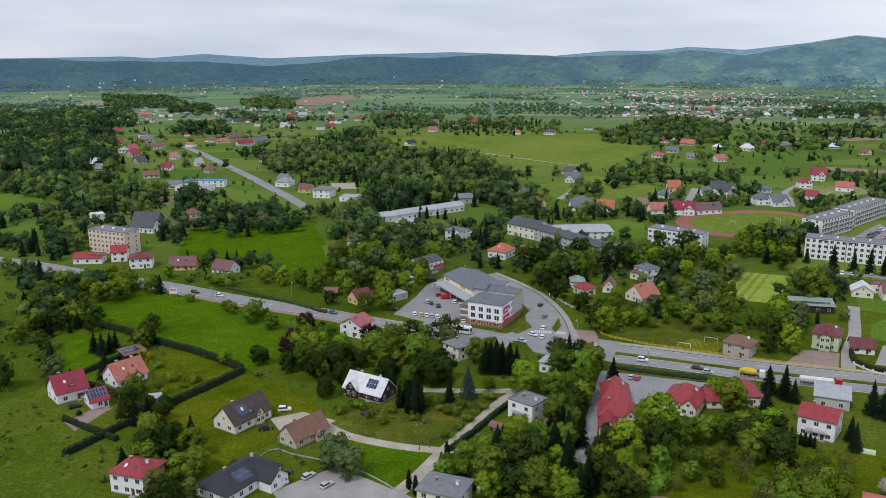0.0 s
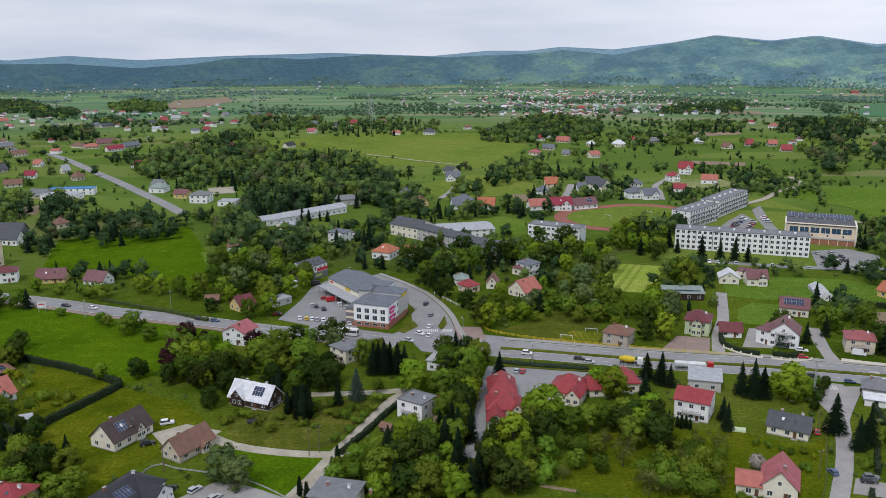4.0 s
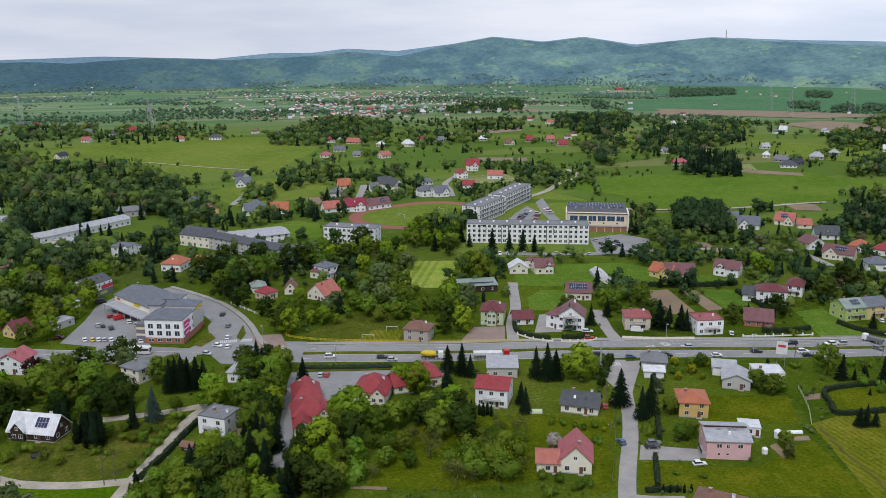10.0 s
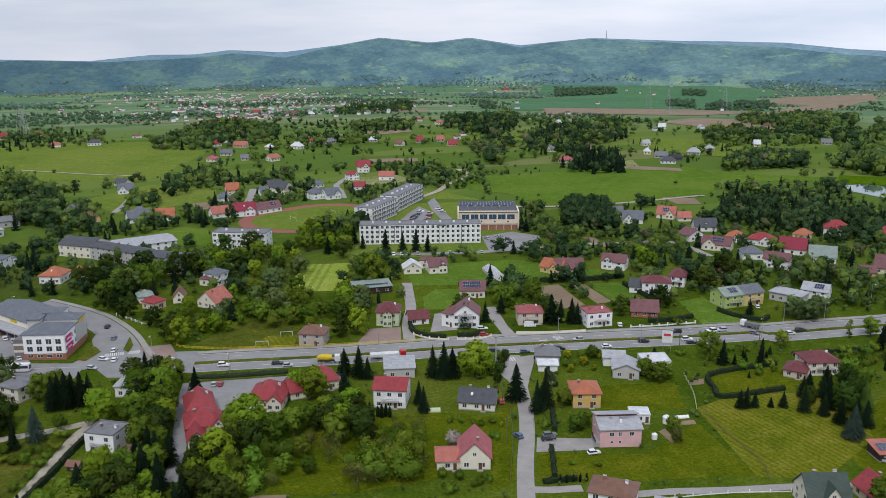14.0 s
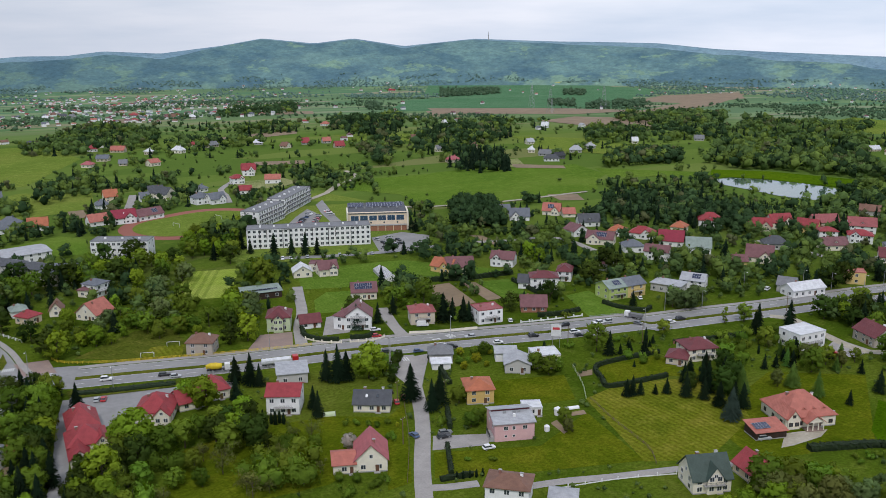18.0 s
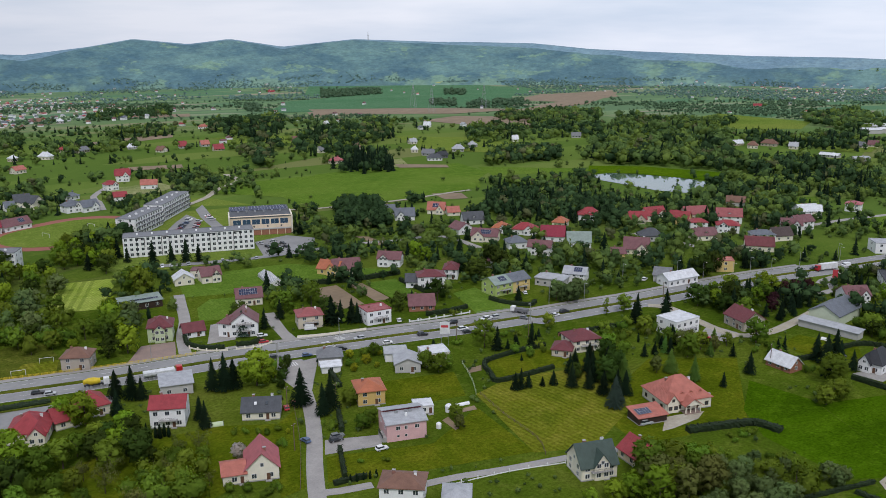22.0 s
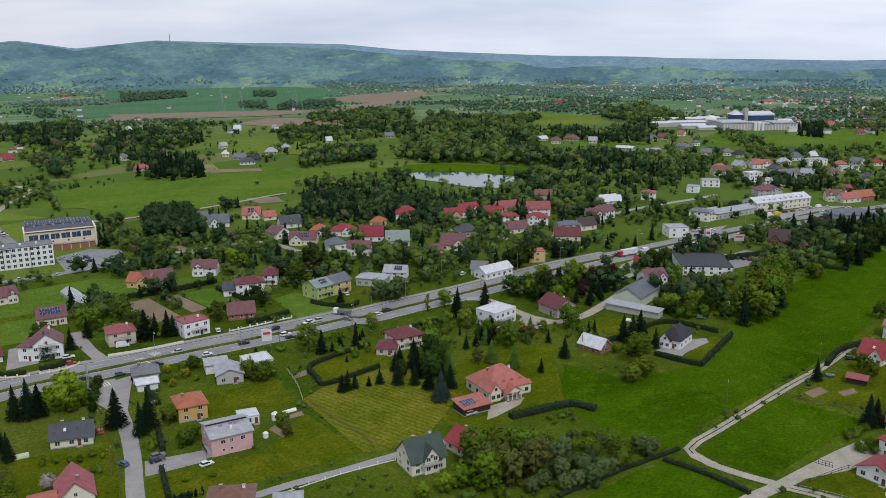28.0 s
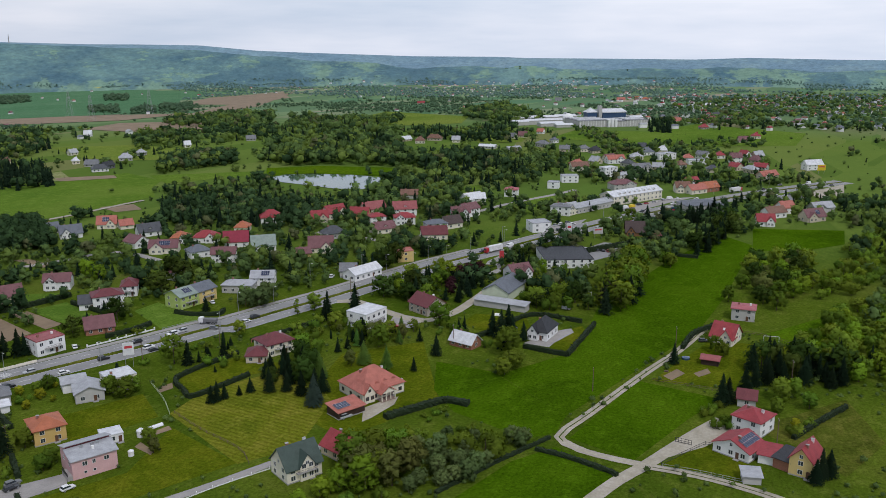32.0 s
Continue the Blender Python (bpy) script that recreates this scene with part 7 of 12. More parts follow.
drape("bare_field", [(1130.9, 1184.5), (1513.0, 1418.1), (2209.2, 1777.8), (1876.5, 1570.0), (1469.3, 1294.2), (1219.4, 1201.6)], M["soil"], "ploughed field", 0.6164, cat="field", far=True)

drape("bare_field", [(295, 836), (342, 819), (333, 794), (289, 811)], M["soil"], "narrow strip of bare soil in the pasture", 0.31, cat="field", far=True)
drape("hay_strip", [(233, 722), (281, 721), (282, 692), (261, 676), (233, 683)], M["dry_hay"], "pale hay meadow behind the apartment blocks", 0.32, cat="field", far=True)
drape("bare_field", [(346, 1101), (403, 1129), (466, 1139), (449, 1095), (380, 1065), (338, 1052)], M["soil"], "strip of ploughed soil between pastures", 0.33, cat="field", far=True)
drape("bare_field", [(572, 1633), (687, 1590), (647, 1494), (540, 1534)], M["soil"], "long strip of ploughed soil", 0.5, cat="field", far=True)
drape("bare_field", [(851, 1436), (883, 1444), (826, 1325), (784, 1307)], M["soil"], "pale ploughed plot", 0.66, cat="field", far=True)
drape("bare_field", [(891, 1441), (911, 1433), (848, 1315), (830, 1323)], M["soil"], "pale ploughed plot", 0.67, cat="field", far=True)
drape("hay_strip", [(486, 705), (528, 709), (500, 658), (462, 666)], M["dry_hay"], "pale dry grass beside a farm track", 0.34, cat="field", far=True)
drape("bare_field", [(497, 679), (533, 643), (523, 627), (487, 657)], M["soil"], "dug plot beside a farm track", 0.35, cat="field", far=True)
drape("bare_field", [(423, 529), (443, 516), (432, 495), (416, 504)], M["soil"], "bare building plot at the end of a field path", 0.2, cat="field")
drape("bare_field", [(295, 446), (301, 440), (299, 418), (293, 417)], M["soil"], "dug garden plot", 0.12, cat="field")
drape("gravel_yard", [(-150, 715), (-129, 719), (-123, 689), (-141, 686)], M["gravel"], "pale gravel yard at the road", 0.3, cat="yard", far=True)
drape("bare_field", [(-274, 645), (-259, 653), (-249, 619), (-258, 610)], M["soil"], "bare building plot among trees", 0.14, cat="field")
drape("bare_field", [(94, 664), (105, 664), (103, 637), (92, 633)], M["soil"], "bare plot among gardens", 0.2, cat="field")
drape("bare_field", [(292, 1559), (339, 1601), (319, 1484), (276, 1448)], M["soil"], "bare strip among meadows", 0.5, cat="field", far=True)
drape("meadow", [(-409, 665), (-377, 658), (-344, 637), (-320, 588), (-341, 593), (-359, 580)], M["far_field"], "bright meadow in front of a wood", 0.13, cat="meadow")
drape("lawn", [(602, 270), (626, 256), (584, 234), (547, 243)], M["far_field"], "green plot between workshops and houses", 0.15, cat="lawn")
drape("lawn", [(614, 339), (638, 327), (608, 304), (578, 317)], M["far_field"], "green clearing behind the houses", 0.16, cat="lawn")


# ---- roads, lanes and yards ----
MEDIAN = [(12.5, 347.5), (22.7, 339.2), (42.9, 329.9), (59.9, 325.1), (76.9, 319.6), (98.3, 313.1), (120.4, 307.7), (142.8, 302.2), (164.9, 295.4), (198.3, 284.9), (231.6, 273.7), (266.6, 264.0), (268.0, 260.8), (297.6, 253.9), (328.4, 246.0), (363.5, 239.3), (400.5, 231.5), (436.1, 220.9), (451.4, 215.3), (476.7, 208.6), (502.3, 200.8), (528.0, 191.9), (557.1, 183.0), (584.5, 172.4), (613.6, 161.1), (642.3, 148.5), (670.6, 134.8), (700.7, 120.4), (730.0, 104.9), (798.5, 64.3)]
ribbon("road_east", MEDIAN, -9.6, -1.4, M["asphalt"], "grey asphalt carriageway of the dual road", 0.06, step=10)
ribbon("road_west", MEDIAN, 1.4, 9.6, M["asphalt"], "grey asphalt carriageway of the dual road", 0.06, step=10)
ribbon("median", MEDIAN[2:], -1.4, 1.4, M["rough_grass"], "raised grass median of the dual road", 0.20, thick=0.2, cat="median", step=10)
ribbon("road_marking", MEDIAN[2:], -9.38, -9.22, M["line"], "white edge line", 0.075, cat="marking", step=10)
ribbon("road_marking", MEDIAN[2:], -1.78, -1.62, M["line"], "white edge line", 0.075, cat="marking", step=10)
ribbon("road_marking", MEDIAN[2:], 1.62, 1.78, M["line"], "white edge line", 0.075, cat="marking", step=10)
ribbon("road_marking", MEDIAN[2:], 9.22, 9.38, M["line"], "white edge line", 0.075, cat="marking", step=10)
ribbon("road_marking", MEDIAN[2:], -5.59, -5.41, M["line"], "white dashed lane line", 0.075, cat="marking", dash=(4, 3))
ribbon("road_marking", MEDIAN[2:], 5.41, 5.59, M["line"], "white dashed lane line", 0.075, cat="marking", dash=(4, 3))
ribbon("pavement_east", MEDIAN[2:18], -13.0, -10.2, M["paving"], "pale pavement along the dual road", 0.16, thick=0.16, cat="pavement", step=10)
MAIN = [(-335.3, 469.9), (-285.2, 454.8), (-252.6, 443.5), (-216.3, 427.5), (-169.9, 410.5), (-129.0, 391.1), (-87.0, 374.7), (-53.7, 360.1), (-23.2, 348.9), (1.8, 339.4)]
ribbon("road_main", MAIN, -5.5, 5.5, M["asphalt"], "grey asphalt main road", 0.065, step=10)
ribbon("pavement_main", MAIN, 6.0, 8.6, M["red_paving"], "reddish pavement beside the main road", 0.14, thick=0.14, cat="pavement", step=10)
ribbon("road_marking", MAIN, -5.28, -5.12, M["line"], "white edge line", 0.08, cat="marking", step=10)
ribbon("road_marking", MAIN, 5.12, 5.28, M["line"], "white edge line", 0.08, cat="marking", step=10)
ribbon("road_marking", MAIN, -0.1, 0.1, M["line"], "white dashed centre line", 0.08, cat="marking", dash=(4, 3))
SIDE = [(23.7, 336.6), (21.1, 351.7), (19.0, 372.8), (15.3, 389.4), (9.8, 405.5), (-0.6, 423.9), (-12.5, 440.8)]
ribbon("road_side", SIDE, -7, 5.5, M["asphalt"], "asphalt side road curving behind the store", 0.07, step=6)
ribbon("pavement_side", SIDE, 5.9, 8.4, M["paving"], "pale pavement of the side road", 0.16, thick=0.14, cat="pavement", step=6)
drape("junction", [(6.5, 343.3), (11.8, 361.2), (21.6, 361.2), (30.5, 348.8), (46.4, 343.2), (46.9, 328.8), (35.0, 322.6), (21.8, 323.9), (10.8, 328.9)], M["asphalt"], "asphalt road junction", 0.0925, cat="road")
drape("traffic_island", [(19.0, 357.5), (23.0, 372.8), (23.3, 361.2), (20.7, 353.1)], M["rough_grass"], "grass traffic island", 0.2246, cat="island")
drape("paving_corner", [(25.1, 357.9), (37.5, 355.9), (38.1, 339.9), (26.9, 342.3)], M["red_paving"], "reddish paved corner at the junction", 0.1287, cat="pavement")
ribbon("street", [(159.1, 284.8), (152.4, 269.8), (145.8, 255.3), (137.9, 238.0), (129.9, 223.0), (120.1, 206.8), (112.0, 192.4), (104.1, 177.1)], -2.5, 2.5, M["paving"], "worn pale concrete street", 0.059, step=5)
drape("street_mouth", [(149.1, 283.6), (167.4, 281.5), (155.8, 265.5), (148.1, 254.5), (144.1, 256.0), (144.9, 268.1)], M["paving"], "worn paved street mouth", 0.0828, cat="road")
ribbon("lane", [(111.3, 192.1), (117.5, 188.9), (126.4, 185.8)], -1.8, 1.8, M["paving"], "pale concrete lane", 0.058, step=5)
ribbon("lane", [(137.2, 176.9), (148.1, 173.7), (162.6, 167.8), (180.0, 161.7), (193.9, 156.2), (206.4, 151.2)], -1.7, 1.7, M["paving"], "pale concrete lane", 0.062, step=5)
ribbon("dirt_lane", [(-58.3, 257.8), (-50.3, 251.4), (-38.9, 246.8), (-28.2, 244.2), (-19.4, 243.1), (-14.0, 244.6)], -2.1, 2.1, M["gravel"], "pale gravel lane", 0.066, step=5)
ribbon("dirt_lane", [(7.6, 292.5), (-0.5, 282.6), (-7.9, 266.2), (-14.7, 251.4), (-19.3, 241.6), (-24.8, 227.5), (-30.0, 216.5), (-34.8, 206.4)], -2.3, 2.3, M["gravel"], "pale worn lane", 0.075, step=5)
ribbon("lane", [(-29.7, 289.0), (-16.6, 289.0), (-2.5, 289.5), (6.6, 291.5)], -2.0, 2.0, M["gravel"], "narrow garden lane", 0.069, step=5)
ribbon("inn_lane", [(21.6, 238.4), (25.5, 251.9), (30.0, 276.0), (33.6, 294.6), (37.9, 310.7)], -2.25, 2.25, M["asphalt"], "narrow tarmac lane beside the inn", 0.078, step=5)
drape("inn_yard", [(35.2, 309.5), (46.1, 309.8), (72.3, 301.8), (83.0, 300.6), (93.0, 296.6), (88.2, 288.4), (72.1, 284.7), (67.1, 281.3), (54.1, 286.5), (43.1, 280.6), (34.0, 284.2)], M["asphalt"], "asphalt yard of the inn", 0.0819, cat="yard")
drape("yard_strip", [(38.1, 319.1), (73.7, 307.3), (77.1, 301.7), (64.1, 303.9), (37.9, 310.7)], M["rough_grass"], "planted strip along the road", 0.241, cat="grass")
drape("store_yard", [(-51.4, 373.0), (-44.0, 400.2), (-32.1, 425.1), (-22.6, 407.5), (-15.0, 385.2), (-15.7, 357.6), (-35.2, 362.8)], M["asphalt"], "asphalt car park of the store", 0.0951, cat="car park")
drape("store_yard", [(-36.5, 363.6), (-15.7, 357.6), (-0.5, 350.3), (9.8, 361.2), (16.0, 356.0), (11.1, 340.6), (-0.5, 342.0), (-14.8, 347.5), (-37.0, 355.4)], M["asphalt"], "asphalt apron before the store", 0.055, cat="road")
drape("store_yard", [(8.1, 376.0), (12.6, 389.4), (17.2, 361.2), (12.6, 348.9), (8.6, 351.7)], M["asphalt"], "asphalt apron beside the store", 0.0541, cat="road")
drape("store_verge", [(1.4, 353.9), (8.9, 366.5), (10.7, 359.0), (4.2, 350.3)], M["rough_grass"], "grass verge with flower bed", 0.1682, cat="grass")
drape("store_yard", [(-44.0, 400.2), (-40.5, 422.1), (-24.7, 448.5), (-29.4, 427.1), (-36.4, 407.6)], M["asphalt"], "asphalt drive behind the car park", 0.0573, cat="car park")
drape("flat_carpark", [(201.3, 523.7), (224.9, 557.4), (242.4, 578.7), (242.4, 563.0), (223.6, 514.5)], M["asphalt"], "car park between apartment blocks", 0.1164, cat="car park")
drape("flat_drive", [(266.0, 604.9), (254.1, 590.2), (245.4, 561.8), (233.9, 510.3), (240.7, 507.4), (251.1, 552.9), (261.1, 587.3)], M["asphalt"], "wide drive between the blocks", 0.1405, cat="road")
drape("flat_carpark", [(239.9, 472.9), (263.7, 476.6), (273.8, 459.0), (254.1, 428.5), (226.6, 435.5)], M["asphalt"], "crowded car park behind trees", 0.1246, cat="car park")
ribbon("flat_street", [(160.2, 462.7), (192.9, 447.9), (224.2, 437.9), (262.1, 432.6)], -3.0, 3.0, M["asphalt"], "parking street before the apartment block", 0.112, step=5)
drape("yard", [(-78.0, 261.9), (-68.3, 267.9), (-55.8, 261.9), (-59.8, 254.5), (-72.0, 252.5)], M["gravel"], "pale gravel yard", 0.0787, cat="yard")
drape("yard", [(-65.0, 215.8), (-49.9, 230.7), (-39.0, 224.2), (-25.2, 215.0), (-35.7, 202.4), (-56.3, 202.3)], M["paving"], "pale paved forecourt", 0.0828, cat="yard")
drape("yard", [(-144.8, 254.4), (-140.7, 264.8), (-134.1, 267.0), (-135.9, 258.5), (-138.3, 248.5)], M["red_paving"], "reddish paved yard", 0.0869, cat="yard")
drape("yard", [(107.3, 324.2), (118.2, 338.9), (131.2, 335.3), (124.5, 318.1)], M["red_paving"], "paved forecourt of the green house", 0.091, cat="yard")
ribbon("lane", [(128.7, 319.3), (136.2, 339.8), (145.2, 357.9), (152.8, 379.0), (159.4, 397.6)], -2.5, 2.5, M["paving"], "paved lane between houses", 0.086, step=5)
drape("yard", [(140.2, 323.8), (151.7, 345.5), (162.6, 344.6), (151.8, 321.4)], M["paving"], "paved garden terrace", 0.0951, cat="yard")
drape("yard", [(165.8, 304.4), (171.7, 329.7), (177.2, 345.0), (181.6, 343.3), (173.7, 316.6), (171.3, 302.2)], M["paving"], "paved drive", 0.05, cat="yard")
drape("yard", [(217.1, 154.1), (226.4, 159.9), (234.8, 157.2), (240.3, 154.5), (234.0, 152.3), (221.6, 153.1)], M["gravel"], "pale gravel forecourt of the mansion", 0.0541, cat="yard")
drape("yard", [(125.7, 210.0), (130.9, 218.4), (147.9, 209.6), (142.1, 203.9)], M["paving"], "concrete drive of the pink house", 0.0582, cat="yard")
ribbon("lane", [(319.9, 239.4), (324.6, 230.4), (317.7, 207.8), (315.2, 189.8), (329.4, 183.0), (352.2, 183.4), (369.1, 184.8)], -2.5, 2.5, M["gravel"], "pale side lane", 0.09, step=5)
drape("yard", [(302.4, 199.9), (318.4, 205.4), (318.3, 189.1), (304.5, 188.1)], M["paving"], "paved yard of the modern house", 0.0723, cat="yard")
ribbon("dirt_track", [(203.4, 71.9), (220.3, 68.3), (232.8, 64.0), (244.6, 60.8), (263.7, 55.5), (275.8, 51.2)], -2.2, 2.2, M["gravel"], "pale dirt track", 0.094, step=5)
ribbon("dirt_track", [(233.3, 63.3), (232.6, 72.4), (233.0, 84.1), (236.0, 90.8)], -1.7, 1.7, M["gravel"], "pale dirt track through meadows", 0.103, step=5)
ribbon("dirt_track", [(233.1, 83.2), (234.8, 89.7), (238.1, 93.2), (244.6, 93.3), (258.7, 91.0), (301.9, 85.3), (330.4, 80.6), (356.1, 78.2), (364.7, 77.5)], -1.7, -0.22, M["gravel"], "pale wheel rut of a dirt track", 0.133, step=4)
ribbon("dirt_track", [(233.1, 83.2), (234.8, 89.7), (238.1, 93.2), (244.6, 93.3), (258.7, 91.0), (301.9, 85.3), (330.4, 80.6), (356.1, 78.2), (364.7, 77.5)], 0.22, 1.7, M["gravel"], "pale wheel rut of a dirt track", 0.152, step=4)
ribbon("dirt_track", [(232.4, 64.7), (233.8, 56.1), (234.4, 45.1), (233.3, 32.8), (231.0, 21.0)], -1.8, -0.2, M["gravel"], "pale wheel rut of a dirt track", 0.137, step=4)
ribbon("dirt_track", [(232.4, 64.7), (233.8, 56.1), (234.4, 45.1), (233.3, 32.8), (231.0, 21.0)], 0.2, 1.8, M["gravel"], "pale wheel rut of a dirt track", 0.157, step=4)
drape("yard", [(236.5, 62.6), (248.4, 60.1), (277.1, 50.6), (271.0, 45.0), (253.7, 51.3)], M["gravel"], "gravel drive behind the gate", 0.0664, cat="yard")
drape("villa_terrace", [(310.6, 138.3), (329.3, 133.8), (337.0, 127.9), (332.9, 125.0), (317.1, 127.4), (311.1, 127.3)], M["paving"], "grey paved villa terrace", 0.0805, cat="terrace")
drape("showroom_yard", [(469.9, 173.6), (493.8, 168.4), (496.9, 152.2), (467.3, 152.4), (449.0, 159.0)], M["asphalt"], "car park of the showroom", 0.0846, cat="car park")
ribbon("service_road", [(402.1, 208.2), (399.7, 196.9), (409.5, 195.7), (417.4, 200.6), (416.4, 206.9), (439.9, 206.2), (461.1, 201.6)], -2.5, 2.5, M["paving"], "curving service road", 0.152, step=5)
drape("dealer_yard", [(595.4, 196.1), (649.5, 175.2), (669.2, 155.1), (636.3, 167.3), (586.1, 180.8)], M["paving"], "car dealer forecourt", 0.1087, cat="car park")
drape("dealer_yard", [(493.9, 202.9), (511.4, 220.1), (539.5, 206.0), (552.7, 201.1), (537.4, 199.3), (516.0, 202.6)], M["paving"], "car dealer forecourt", 0.1128, cat="car park")
drape("lorry_yard", [(697.3, 107.7), (718.3, 90.9), (705.1, 81.2), (680.0, 93.1)], M["asphalt"], "yard full of parked cars", 0.1369, cat="car park")
drape("sand_yard", [(730.6, 84.5), (783.0, 62.8), (727.3, 57.4), (706.9, 73.7)], M["gravel"], "sandy building plot", 0.141, cat="yard")
ribbon("far_road", [(-146.5, 612.1), (-174.9, 660.3), (-198.4, 698.2), (-234.3, 757.2), (-275.0, 821.2), (-325.6, 904.5), (-372.6, 975.0)], -4.5, 4.5, M["asphalt"], "asphalt road into the far village", 0.206, step=10)
ribbon("far_lane", [(-27.8, 918.3), (-1.0, 889.4), (32.4, 854.2), (71.3, 821.9)], -1.5, 1.5, M["gravel"], "pale field path", 0.46, step=12)
ribbon("far_lane", [(302.0, 547.0), (323.5, 535.9), (381.7, 522.8), (441.4, 521.7), (456.1, 520.5)], -2.0, 2.0, M["gravel"], "pale field path", 0.464, step=12)
ribbon("far_lane", [(251.4, 606.0), (281.2, 630.4), (304.2, 658.9), (336.7, 688.0), (344.9, 728.8)], -2.5, 2.5, M["gravel"], "pale lane behind the blocks", 0.368, step=10)
ribbon("far_lane", [(37.8, 652.6), (45.8, 676.2), (53.8, 707.1)], -2.5, 2.5, M["paving"], "paved village lane", 0.272, step=10)
ribbon("far_lane", [(127.5, 633.7), (138.4, 667.7), (149.2, 705.9)], -3.0, 3.0, M["paving"], "paved village lane", 0.276, step=10)
ribbon("far_lane", [(202.7, 632.8), (211.0, 666.9), (215.4, 692.0), (245.0, 739.6)], -2.5, 2.5, M["paving"], "village lane", 0.28, step=10)
ribbon("village_lane", [(287.3, 428.3), (310.5, 419.2), (333.3, 414.4), (337.5, 397.5), (334.1, 372.8)], -2.5, 2.5, M["paving"], "pale village lane", 0.184, step=8)
ribbon("village_lane", [(432.3, 338.1), (434.1, 304.1), (432.3, 277.9), (443.8, 272.9), (478.0, 276.7), (516.3, 281.0), (548.6, 275.7), (581.7, 269.0), (630.7, 253.4), (653.9, 248.5)], -2.5, 2.5, M["paving"], "pale village lane", 0.188, step=8)
drape("meadow", [(590, 514), (631, 549), (666, 511), (688, 441), (642, 413), (635, 448), (624, 488), (609, 508)], M["meadow"], "grassy far shore of the pond", 0.3, cat="meadow", far=True)
drape("pond", [(585.3, 506.5), (607.0, 505.7), (621.3, 485.9), (633.8, 447.8), (632.2, 418.9), (600.5, 402.5), (575.2, 400.3), (566.7, 423.1), (570.3, 454.0), (571.7, 482.0)], M["water"], "calm pond reflecting the sky", 0.3451, cat="pond", far=True)
zebra(11.8, 353.9, 19.0, 353.1, 9, 3.5)
zebra(20.6, 353.2, 25.0, 352.1, 6, 3.5)
zebra(150.0, 282.6, 157.7, 280.8, 8, 4)
zebra(178.4, 295.0, 177.2, 284.2, 7, 3.5)
zebra(185.4, 296.6, 185.4, 292.2, 5, 3.5)
zebra(34.9, 348.2, 35.1, 337.0, 6, 3.0)

# stretches kept free of trees
OPEN.append((-88.7, -12.3, 527.4, 631.2, [(-88.7, 539.8), (-26.7, 604.7), (-17.4, 631.2), (-12.3, 585.4), (-57.6, 534.8), (-85.0, 527.4)]))
OPEN.append((-2.4, 50.4, 445.9, 519.2, [(-2.4, 519.2), (16.5, 514.6), (50.4, 461.9), (47.3, 445.9), (12.5, 491.0), (-2.3, 504.8)]))
OPEN.append((73.3, 109.5, 468.8, 497.3, [(77.2, 497.3), (109.5, 486.4), (105.8, 468.8), (73.3, 481.5)]))
OPEN.append((-246.1, -199.9, 447.3, 473.6, [(-246.1, 473.6), (-206.7, 463.6), (-199.9, 447.3), (-237.3, 455.5)]))
OPEN.append((-152.2, -105.9, 611.6, 637.3, [(-152.2, 637.3), (-107.2, 632.4), (-105.9, 611.6), (-147.4, 616.1)]))
OPEN.append((-46.7, -12.5, 412.3, 448.5, [(-46.7, 427.2), (-30.2, 439.8), (-24.7, 448.5), (-12.5, 441.8), (-31.9, 421.1), (-42.4, 412.3)]))
OPEN.append((467.5, 697.2, 136.9, 213.4, [(479.0, 213.4), (539.3, 196.1), (627.8, 169.1), (697.2, 140.6), (680.0, 136.9), (601.8, 161.7), (517.3, 187.9), (467.5, 204.5)]))
OPEN.append((546.4, 642.8, 168.5, 209.4, [(558.4, 209.4), (642.8, 173.3), (625.8, 168.5), (546.4, 204.7)]))
OPEN.append((-252.0, -82.0, 373.1, 466.3, [(-252.0, 466.3), (-189.0, 442.8), (-145.2, 427.7), (-87.1, 398.6), (-82.0, 373.1), (-136.1, 398.8), (-181.0, 422.8), (-243.7, 449.8)]))
OPEN.append((141.5, 222.4, 419.7, 459.0, [(145.3, 459.0), (222.4, 427.5), (218.4, 419.7), (141.5, 447.1)]))
OPEN.append((225.0, 270.2, 463.6, 493.8, [(230.3, 493.8), (270.2, 477.4), (262.5, 463.6), (225.0, 482.3)]))
OPEN.append((-272.2, -214.5, 647.1, 674.3, [(-272.2, 674.3), (-222.7, 673.2), (-214.5, 647.1), (-262.0, 647.9)]))
OPEN.append((-14.8, 2.5, 455.2, 469.6, [(-14.8, 469.6), (2.5, 465.8), (2.4, 455.2), (-14.5, 460.0)]))
OPEN.append((85.4, 131.0, 358.7, 415.6, [(85.4, 368.7), (101.3, 415.6), (131.0, 403.6), (110.3, 358.7)]))
OPEN.append((100.1, 151.3, 409.2, 471.9, [(109.7, 453.6), (123.9, 471.9), (151.3, 460.7), (130.8, 409.2), (100.1, 410.8)]))
OPEN.append((494.5, 582.5, 366.5, 446.9, [(517.4, 446.9), (582.5, 385.1), (555.1, 366.5), (494.5, 426.7)]))
OPEN.append((46.3, 89.8, 328.1, 374.9, [(46.3, 352.3), (70.0, 374.9), (89.8, 370.4), (88.5, 328.1), (71.0, 333.7)]))
OPEN.append((358.9, 549.1, 14.4, 85.5, [(359.4, 83.7), (514.5, 85.5), (549.1, 40.1), (467.3, 14.4), (358.9, 21.6), (369.2, 40.8), (359.5, 69.8)]))
OPEN.append((521.4, 632.4, 40.8, 105.4, [(534.4, 105.4), (632.4, 48.2), (556.5, 40.8), (521.4, 86.8)]))
running_track(112.1, 559.3, 211.7, 592.3)


